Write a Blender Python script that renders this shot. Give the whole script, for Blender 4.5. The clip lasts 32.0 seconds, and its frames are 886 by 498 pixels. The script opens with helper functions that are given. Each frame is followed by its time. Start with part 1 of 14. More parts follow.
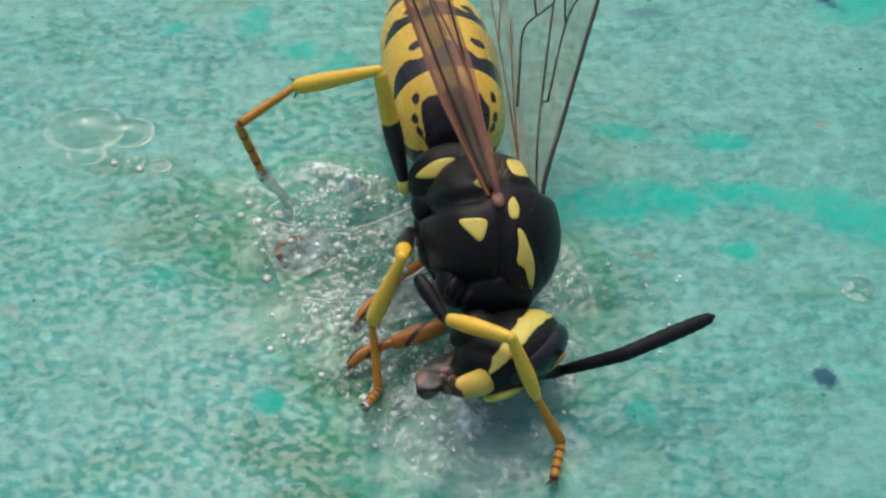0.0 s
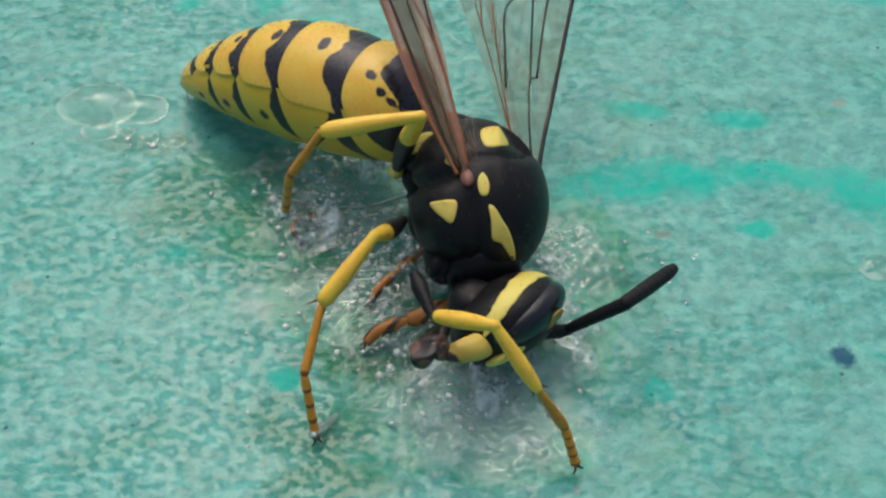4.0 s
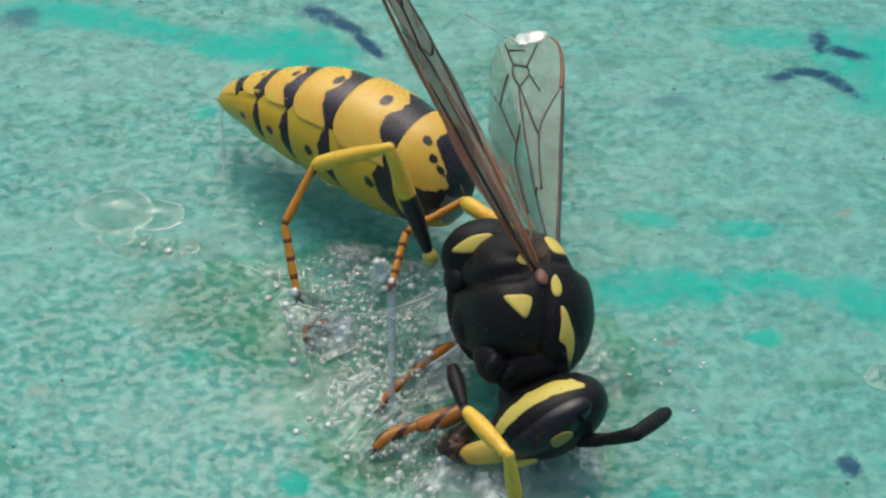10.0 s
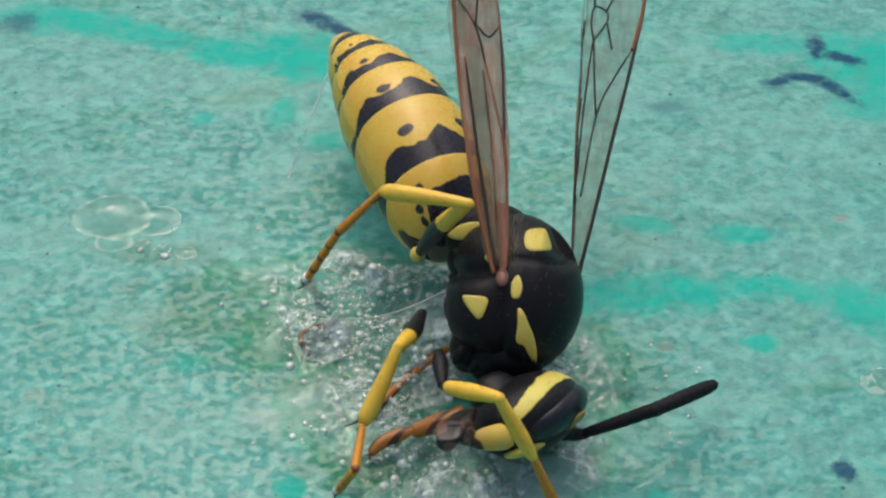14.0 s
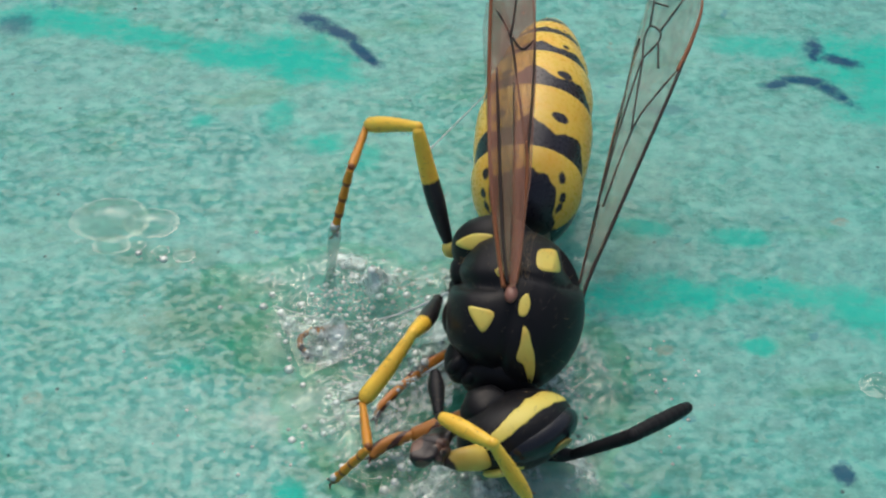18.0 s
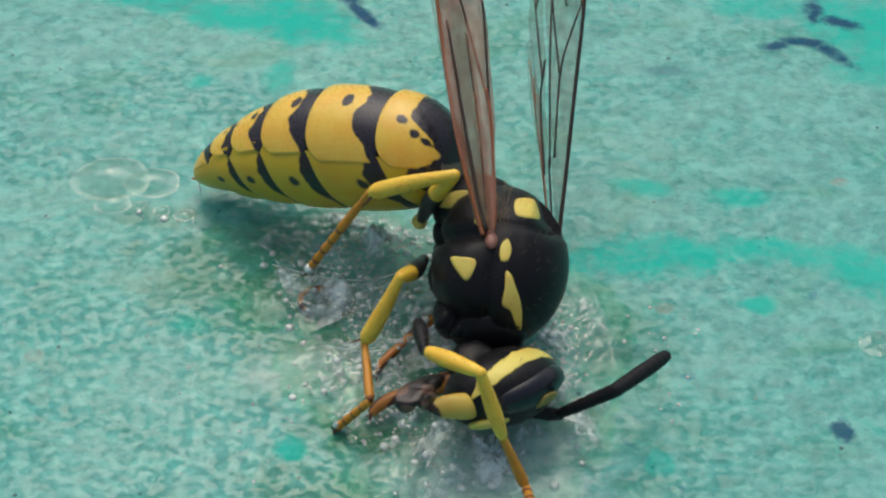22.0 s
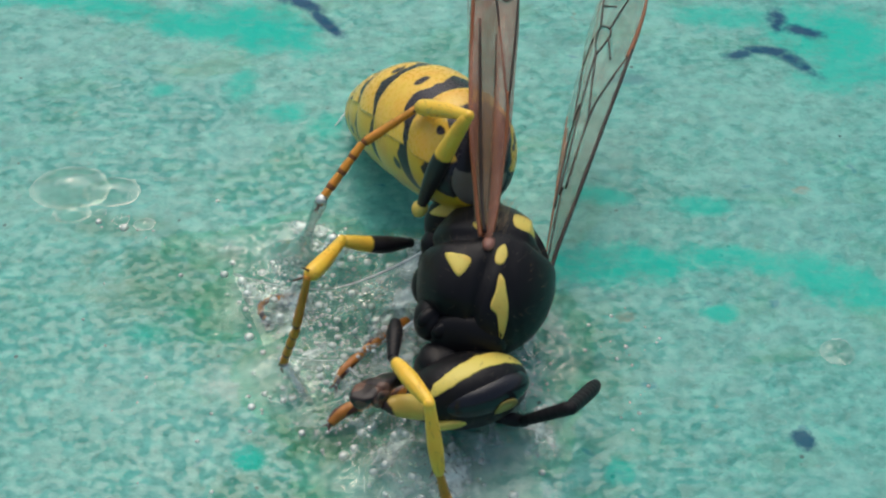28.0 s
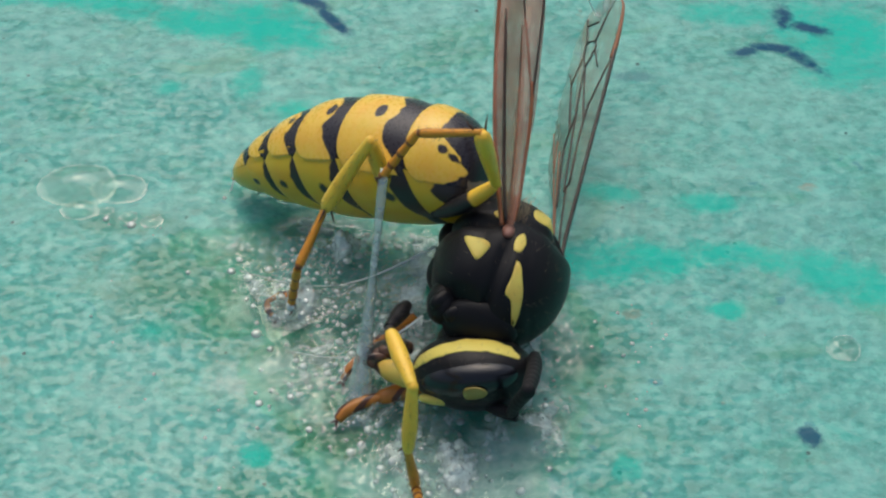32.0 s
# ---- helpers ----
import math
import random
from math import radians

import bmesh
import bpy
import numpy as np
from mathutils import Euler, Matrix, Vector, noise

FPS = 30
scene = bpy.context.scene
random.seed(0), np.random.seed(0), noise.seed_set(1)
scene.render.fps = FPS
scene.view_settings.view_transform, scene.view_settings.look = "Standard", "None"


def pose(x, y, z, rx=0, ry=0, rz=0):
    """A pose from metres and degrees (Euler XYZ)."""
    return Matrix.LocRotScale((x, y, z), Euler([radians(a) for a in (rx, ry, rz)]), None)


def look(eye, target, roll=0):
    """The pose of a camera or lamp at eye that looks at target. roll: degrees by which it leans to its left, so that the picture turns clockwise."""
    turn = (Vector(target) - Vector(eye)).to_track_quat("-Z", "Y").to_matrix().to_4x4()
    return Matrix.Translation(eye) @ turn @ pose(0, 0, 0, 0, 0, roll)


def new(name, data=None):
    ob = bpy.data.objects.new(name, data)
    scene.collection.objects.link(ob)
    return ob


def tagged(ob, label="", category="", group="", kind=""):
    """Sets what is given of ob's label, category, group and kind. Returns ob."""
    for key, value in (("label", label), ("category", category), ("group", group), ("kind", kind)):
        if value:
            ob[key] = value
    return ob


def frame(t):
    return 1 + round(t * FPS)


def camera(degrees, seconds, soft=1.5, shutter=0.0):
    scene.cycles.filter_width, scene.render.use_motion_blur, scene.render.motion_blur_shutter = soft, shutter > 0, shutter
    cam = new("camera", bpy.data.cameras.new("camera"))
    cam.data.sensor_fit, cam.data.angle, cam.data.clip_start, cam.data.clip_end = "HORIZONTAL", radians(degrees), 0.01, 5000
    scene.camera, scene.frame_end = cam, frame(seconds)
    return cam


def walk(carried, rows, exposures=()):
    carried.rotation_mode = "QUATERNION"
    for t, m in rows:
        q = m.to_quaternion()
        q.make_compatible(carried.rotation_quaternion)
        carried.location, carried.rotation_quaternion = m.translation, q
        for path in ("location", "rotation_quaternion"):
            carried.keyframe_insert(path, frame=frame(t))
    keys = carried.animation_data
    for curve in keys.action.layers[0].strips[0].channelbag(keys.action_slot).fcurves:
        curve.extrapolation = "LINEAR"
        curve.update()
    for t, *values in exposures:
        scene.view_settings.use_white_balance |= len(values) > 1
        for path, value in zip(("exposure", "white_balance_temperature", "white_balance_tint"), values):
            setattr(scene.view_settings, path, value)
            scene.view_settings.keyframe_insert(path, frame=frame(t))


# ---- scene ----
# units below are millimetres, turned into metres by mm() and part()


def mm(x, y, z, rx=0, ry=0, rz=0):
    return pose(x / 1000, y / 1000, z / 1000, rx, ry, rz)


# ---- camera ----
cam = camera(28, 32.0, soft=2.3)
PATH = [
    (0, mm(0.096, -30.731, 33.955, 39.094, -0.056, -0.792)),
    (0.5, mm(-0.009, -30.777, 33.858, 38.996, 0.085, -0.661)),
    (1, mm(0.048, -30.771, 33.904, 39.046, 0.149, -0.639)),
    (1.5, mm(0.064, -30.735, 33.849, 38.924, -0.019, -0.773)),
    (2, mm(0.040, -30.727, 33.754, 39.090, -0.190, -0.864)),
    (2.5, mm(-0.048, -30.815, 33.725, 39.224, -0.162, -0.861)),
    (3, mm(-0.161, -30.882, 33.769, 38.816, 0.059, -0.675)),
    (3.5, mm(-0.356, -30.723, 33.687, 38.643, -0.203, -0.718)),
    (5.5, mm(-0.100, -30.707, 33.729, 38.433, -0.163, -0.421)),
    (6, mm(-0.079, -30.777, 34.036, 38.628, 0.157, -0.232)),
    (6.5, mm(-0.204, -30.736, 34.089, 39.014, 0.375, 0.280)),
    (7, mm(-0.315, -30.870, 34.132, 40.125, 0.216, 0.577)),
    (7.5, mm(-0.319, -30.982, 34.237, 40.733, 0.190, 0.477)),
    (8, mm(0.115, -30.953, 34.337, 41.486, 0.166, 0.337)),
    (8.5, mm(0.168, -30.799, 34.489, 41.913, 0.031, 0.043)),
    (9, mm(0.000, -30.863, 34.277, 42.018, 0.013, 0.013)),
    (9.5, mm(-0.058, -30.865, 34.363, 41.688, 0.133, 0.068)),
    (10, mm(-0.044, -30.930, 34.261, 41.762, 0.079, 0.061)),
    (10.5, mm(0.081, -31.019, 34.257, 41.557, 0.085, 0.016)),
    (11, mm(-0.033, -30.926, 34.172, 41.633, -0.014, 0.002)),
    (11.5, mm(-0.000, -30.792, 34.240, 41.795, 0.083, 0.054)),
    (12, mm(0.215, -30.955, 34.367, 41.701, -0.227, -0.233)),
    (12.5, mm(-0.004, -31.051, 34.291, 41.707, 0.175, 0.081)),
    (13, mm(0.280, -30.870, 34.357, 41.997, -0.214, -0.217)),
    (13.5, mm(0.157, -30.995, 34.283, 41.921, 0.181, 0.110)),
    (15.5, mm(0.100, -30.814, 34.438, 41.923, 0.098, 0.087)),
    (16, mm(0.052, -30.817, 34.367, 41.840, -0.036, -0.006)),
    (16.5, mm(0.069, -30.714, 34.337, 41.890, -0.460, -0.337)),
    (17, mm(0.043, -30.697, 34.397, 41.997, -0.197, -0.178)),
    (17.5, mm(-0.019, -30.909, 34.430, 41.967, 0.033, 0.021)),
    (18, mm(-0.165, -30.844, 34.374, 41.849, -0.176, -0.120)),
    (18.5, mm(-0.195, -30.883, 34.387, 41.893, -0.048, -0.031)),
    (19, mm(-0.122, -30.945, 34.326, 41.787, -0.293, -0.211)),
    (19.5, mm(-0.297, -31.086, 34.242, 41.679, -0.282, -0.184)),
    (20, mm(-0.405, -31.076, 34.164, 41.456, 0.022, 0.079)),
    (20.5, mm(0.126, -30.997, 34.362, 41.633, -0.369, -0.330)),
    (21, mm(-0.315, -31.175, 34.162, 41.388, -0.117, -0.126)),
    (21.5, mm(-0.178, -31.269, 34.166, 41.356, -0.264, -0.255)),
    (22, mm(-0.201, -31.268, 34.111, 41.156, -0.208, -0.143)),
    (22.5, mm(-0.284, -31.191, 34.126, 41.084, -0.339, -0.237)),
    (23, mm(-0.418, -31.386, 34.018, 40.937, -0.375, -0.267)),
    (23.5, mm(-0.099, -31.237, 34.105, 41.012, -0.281, -0.275)),
    (24, mm(-0.263, -31.270, 34.010, 40.993, -0.313, -0.255)),
    (24.5, mm(0.024, -31.251, 34.149, 41.162, -0.556, -0.528)),
    (25, mm(0.201, -31.177, 34.184, 41.230, -0.538, -0.541)),
    (25.5, mm(0.102, -31.155, 34.098, 41.241, -0.578, -0.508)),
    (27.5, mm(0.347, -31.283, 33.978, 41.530, -0.585, -0.567)),
    (28, mm(0.306, -31.241, 33.912, 41.582, -0.618, -0.603)),
    (28.5, mm(0.056, -31.324, 33.875, 41.478, -0.416, -0.431)),
    (29, mm(0.108, -31.306, 33.884, 41.589, -0.521, -0.504)),
    (29.5, mm(0.155, -31.339, 33.939, 41.558, -0.447, -0.504)),
    (30, mm(-0.239, -31.396, 33.875, 41.398, -0.227, -0.257)),
    (30.5, mm(0.190, -31.297, 33.949, 41.472, -0.496, -0.500)),
    (31, mm(0.312, -31.214, 34.019, 41.510, -0.440, -0.516)),
    (31.5, mm(0.362, -31.288, 34.020, 41.543, -0.473, -0.565)),
    (32, mm(0.245, -31.312, 33.953, 41.517, -0.502, -0.523)),
]
walk(cam, PATH)

# ---- light: bright overcast sky with a veiled sun behind the board ----
SUN_ELEVATION, SUN_TURN = 58, -8
world = bpy.data.worlds.new("overcast_sky")
scene.world = world
world.use_nodes = True
sky = world.node_tree.nodes.new("ShaderNodeTexSky")
sky.sky_type = 'NISHITA'
sky.sun_disc = False
sky.sun_elevation, sky.sun_rotation = radians(SUN_ELEVATION), radians(SUN_TURN)
sky.air_density, sky.dust_density, sky.ozone_density = 1.0, 6.0, 0.6
back = world.node_tree.nodes["Background"]
world.node_tree.links.new(sky.outputs[0], back.inputs[0])
back.inputs[1].default_value = 0.125
sun = new("sun", bpy.data.lights.new("sun", 'SUN'))
sun.data.energy, sun.data.angle, sun.data.color = 0.95, radians(70), (0.97, 1.0, 0.99)
sun.matrix_world = look((0.02, 0.1, 0.2), (0, 0, 0))
sun.rotation_euler = (radians(90 - SUN_ELEVATION), 0, radians(180 - SUN_TURN))
scene.view_settings.exposure = -0.06


# ---- small node language ----
class Mat:
    def __init__(self, name):
        self.m = bpy.data.materials.new(name)
        self.m.use_nodes = True
        self.t = self.m.node_tree
        self.b = self.t.nodes["Principled BSDF"]
        self.out = self.t.nodes["Material Output"]

    def node(self, kind, **sets):
        n = self.t.nodes.new(kind)
        for k, v in sets.items():
            if k in ("operation", "blend_type", "data_type", "attribute_name", "feature", "interpolation_type", "noise_dimensions", "distance"):
                setattr(n, k, v)
        return n

    def put(self, socket, value):
        if isinstance(value, bpy.types.NodeSocket):
            self.t.links.new(value, socket)
        else:
            socket.default_value = value

    def math(self, op, a, b=0.0, c=0.0, clamp=False):
        n = self.node("ShaderNodeMath", operation=op)
        n.use_clamp = clamp
        for s, v in zip(n.inputs, (a, b, c)):
            self.put(s, v)
        return n.outputs[0]

    def mix(self, f, a, b, blend='MIX'):
        n = self.node("ShaderNodeMix", data_type='RGBA', blend_type=blend)
        self.put(n.inputs[0], f)
        for s, v in ((n.inputs[6], a), (n.inputs[7], b)):
            self.put(s, (*v, 1) if isinstance(v, tuple) and len(v) == 3 else v)
        return n.outputs[2]

    def ramp(self, v, lo, hi, a=0.0, b=1.0):
        n = self.node("ShaderNodeMapRange")
        n.interpolation_type = 'SMOOTHSTEP'
        for s, x in zip(n.inputs, (v, lo, hi, a, b)):
            self.put(s, x)
        return n.outputs[0]

    def coords(self, scale=(1, 1, 1), kind="Object", off=(0, 0, 0)):
        c = self.node("ShaderNodeTexCoord")
        n = self.node("ShaderNodeMapping")
        n.inputs["Scale"].default_value = scale
        n.inputs["Location"].default_value = off
        self.t.links.new(c.outputs[kind], n.inputs["Vector"])
        return n.outputs[0]

    def noise(self, vec, scale, detail=3, rough=0.55, warp=0.0):
        n = self.node("ShaderNodeTexNoise")
        self.t.links.new(vec, n.inputs["Vector"])
        n.inputs["Scale"].default_value, n.inputs["Detail"].default_value = scale, detail
        n.inputs["Roughness"].default_value, n.inputs["Distortion"].default_value = rough, warp
        return n.outputs["Fac"]

    def cells(self, vec, scale, feature='F1'):
        n = self.node("ShaderNodeTexVoronoi", feature=feature)
        self.t.links.new(vec, n.inputs["Vector"])
        n.inputs["Scale"].default_value = scale
        return n.outputs["Distance"]

    def attr(self, name):
        n = self.node("ShaderNodeAttribute", attribute_name=name)
        return n.outputs["Fac"]

    def bump(self, h, strength, dist):
        n = self.node("ShaderNodeBump")
        self.put(n.inputs["Height"], h)
        n.inputs["Strength"].default_value, n.inputs["Distance"].default_value = strength, dist
        return n.outputs[0]

    def set(self, **kw):
        for k, v in kw.items():
            self.put(self.b.inputs[k.replace("_", " ")], (*v, 1) if isinstance(v, tuple) and len(v) == 3 else v)
        return self


MM = 1000.0
BLACK, YELLOW = (0.008, 0.008, 0.009), (0.74, 0.48, 0.03)


def cuticle(name, dark, light, rough=0.38, hair=0.0, spread=0.12, gloss=0.5):
    """Chitin: the attribute 'mark' runs from dark (below 0) to light (above 0)."""
    m = Mat(name)
    v = m.coords((MM, MM, MM))
    n1, n2 = m.noise(v, 1.3, 4), m.noise(v, 9.0, 3)
    edge = m.math('ADD', m.attr("mark"), m.math('MULTIPLY', m.math('SUBTRACT', n2, 0.5), 0.08))
    f = m.ramp(edge, -0.03, 0.035)
    lit = m.mix(m.ramp(n1, 0.35, 0.75), light, tuple(c * k for c, k in zip(light, (1.0, 0.82, 0.7))))
    lit = m.mix(m.math('MULTIPLY', m.ramp(n2, 0.62, 0.75), 0.08), lit, tuple(c * 0.6 for c in light))
    drk = m.mix(n1, dark, tuple(c * 1.8 + 0.002 for c in dark))
    fine = m.noise(v, 26, 2)
    m.set(Base_Color=m.mix(f, drk, lit), Roughness=m.math('ADD', rough, m.math('MULTIPLY', n2, spread)),
          Normal=m.bump(m.math('ADD', fine, m.math('MULTIPLY', n2, 2.0)), 0.12, 0.00002), IOR=1.5, Specular_IOR_Level=gloss)
    if hair:
        m.set(Sheen_Weight=hair, Sheen_Roughness=0.4, Sheen_Tint=(0.6, 0.55, 0.45))
    return m.m


MAT = {
    "thorax": cuticle("black_hairy_chitin", (0.005, 0.005, 0.006), YELLOW, 0.38, hair=0.035, gloss=0.22),
    "head": cuticle("black_chitin", (0.005, 0.005, 0.006), YELLOW, 0.36, hair=0.02, gloss=0.24),
    "eye": cuticle("compound_eye", (0.006, 0.007, 0.010), (0.02, 0.02, 0.03), 0.16),
    "spot": cuticle("pale_yellow_chitin", (0.5, 0.42, 0.07), (0.74, 0.63, 0.13), 0.42),
    "abdomen": cuticle("banded_chitin", (0.014, 0.012, 0.016), (0.80, 0.54, 0.075), 0.22),
    "belly": cuticle("banded_belly_chitin", (0.016, 0.013, 0.012), (0.66, 0.46, 0.03), 0.24),
    "leg": cuticle("yellow_leg_chitin", (0.011, 0.010, 0.011), (0.90, 0.60, 0.06), 0.34),
    "leg_black": cuticle("black_joint_chitin", (0.008, 0.008, 0.009), (0.02, 0.018, 0.018), 0.36),
    "foot": cuticle("orange_foot_chitin", (0.17, 0.055, 0.012), (0.62, 0.28, 0.022), 0.4),
    "brown": cuticle("sunken_brown_chitin", (0.06, 0.022, 0.012), (0.46, 0.18, 0.026), 0.28),
    "antenna": cuticle("velvet_black_chitin", (0.006, 0.006, 0.007), BLACK, 0.6, gloss=0.25),
}


def wing_mat(name, tint, dense):
    m = Mat(name)
    v = m.coords((MM, MM, MM))
    n = m.noise(v, 1.2, 4)
    fine = m.noise(m.coords((MM, 0.25 * MM, MM)), 7.0, 3)
    col = m.mix(m.math('ADD', m.math('MULTIPLY', n, 0.5), m.math('MULTIPLY', m.ramp(fine, 0.35, 0.65), 0.5)), tint, tuple(c * 0.5 for c in tint))
    m.set(Base_Color=col, Roughness=0.3, IOR=1.45, Normal=m.bump(m.math('ADD', fine, n), 0.35, 0.00005))
    m.set(Alpha=m.math('ADD', dense, m.math('ADD', m.math('MULTIPLY', m.math('SUBTRACT', n, 0.5), 0.25), m.math('MULTIPLY', m.math('SUBTRACT', fine, 0.5), 0.35)), clamp=True))
    return m.m


MAT["wing"] = wing_mat("clear_wing_membrane", (0.40, 0.35, 0.22), 0.22)
MAT["wing_folded"] = wing_mat("red_brown_folded_wing", (0.58, 0.27, 0.17), 0.48)
MAT["vein"] = cuticle("dark_wing_vein", (0.02, 0.012, 0.008), (0.26, 0.09, 0.03), 0.4)


def gel_mat(name, gloss_rough, milk, tint, bubbly, wet=0.1, relief=0.4, edge=0.85, haze=0.0):
    """Clear sticky glue: mostly see-through, with a wet gloss by Fresnel and a little milk."""
    m = Mat(name)
    v = m.coords((MM, MM, MM))
    n1, n2, c = m.noise(v, 0.9, 4), m.noise(v, 2.2, 3, 0.5), m.ramp(m.cells(v, 6.5), 0.5, 0.05)
    hgt = m.math('ADD', m.math('MULTIPLY', n2, 0.55), m.math('MULTIPLY', m.math('MULTIPLY', c, m.ramp(n1, 0.38, 0.6)), bubbly))
    nor = m.bump(hgt, relief, 0.00012)
    clear = m.node("ShaderNodeBsdfTransparent")
    clear.inputs[0].default_value = (*tint, 1)
    gloss = m.node("ShaderNodeBsdfGlossy")
    gloss.inputs["Roughness"].default_value = gloss_rough
    m.put(gloss.inputs["Normal"], nor)
    white = m.node("ShaderNodeBsdfDiffuse")
    white.inputs[0].default_value = (0.74, 0.88, 0.83, 1)
    m.put(white.inputs["Normal"], nor)
    body = m.node("ShaderNodeMixShader")
    m.put(body.inputs[0], m.math('MAXIMUM', m.math('MULTIPLY', m.math('MULTIPLY', m.ramp(m.math('ADD', n1, m.math('MULTIPLY', n2, 0.4)), 0.62, 0.95), m.ramp(m.attr("mark"), 0.03, 0.25)), milk), m.math('MULTIPLY', m.ramp(m.attr("mark"), 0.05, 0.4), haze)))
    m.put(body.inputs[1], clear.outputs[0])
    m.put(body.inputs[2], white.outputs[0])
    lw = m.node("ShaderNodeLayerWeight")
    lw.inputs[0].default_value = 0.5
    m.put(lw.inputs["Normal"], nor)
    shine = m.math('ADD', wet, m.math('MULTIPLY', m.math('POWER', lw.outputs["Facing"], 2.6), edge))
    top = m.node("ShaderNodeMixShader")
    m.put(top.inputs[0], m.math('MULTIPLY', shine, m.ramp(m.attr("mark"), 0.0, 0.12), clamp=True))
    m.put(top.inputs[1], body.outputs[0])
    m.put(top.inputs[2], gloss.outputs[0])
    m.put(m.out.inputs[0], top.outputs[0])
    return m.m


MAT["gel"] = gel_mat("clear_sticky_glue", 0.05, 0.95, (0.86, 0.96, 0.90), 0.55, 0.06, 0.8, 0.9, 0.15)
MAT["bubble"] = gel_mat("glue_bubble_skin", 0.05, 0.9, (0.98, 0.99, 0.985), 0.0, 0.15, 0.12, 1.1, 0.42)
MAT["blister"] = gel_mat("clear_glue_blister", 0.05, 0.0, (0.90, 0.97, 0.93), 0.0, 0.075, 0.8, 0.4, 0.04)
MAT["rim"] = gel_mat("bright_blister_rim", 0.06, 0.2, (0.96, 0.985, 0.97), 0.0, 0.16, 0.25, 1.0)
def thread_mat():
    """Drawn-out clear glue; its bright glints are put into a near-white base colour."""
    m = Mat("glint_white_glue_thread")
    v = m.coords((MM, MM, MM))
    m.set(Base_Color=m.mix(m.noise(v, 4.0, 3), (0.82, 0.90, 0.87), (0.95, 0.97, 0.96)), Roughness=0.12, IOR=1.45, Specular_IOR_Level=0.7)
    m.set(Alpha=m.math('ADD', 0.6, m.math('MULTIPLY', m.noise(v, 1.7, 3), 0.5), clamp=True))
    return m.m


MAT["thread"] = thread_mat()
MAT["web"] = gel_mat("thin_glue_film", 0.05, 0.8, (0.93, 0.98, 0.95), 0.45, 0.06, 0.6, 0.8, 0.10)
MAT["strand"] = gel_mat("stretched_glue_strand", 0.08, 0.9, (0.96, 0.985, 0.97), 0.3, 0.18, 0.6, 1.0, 0.34)


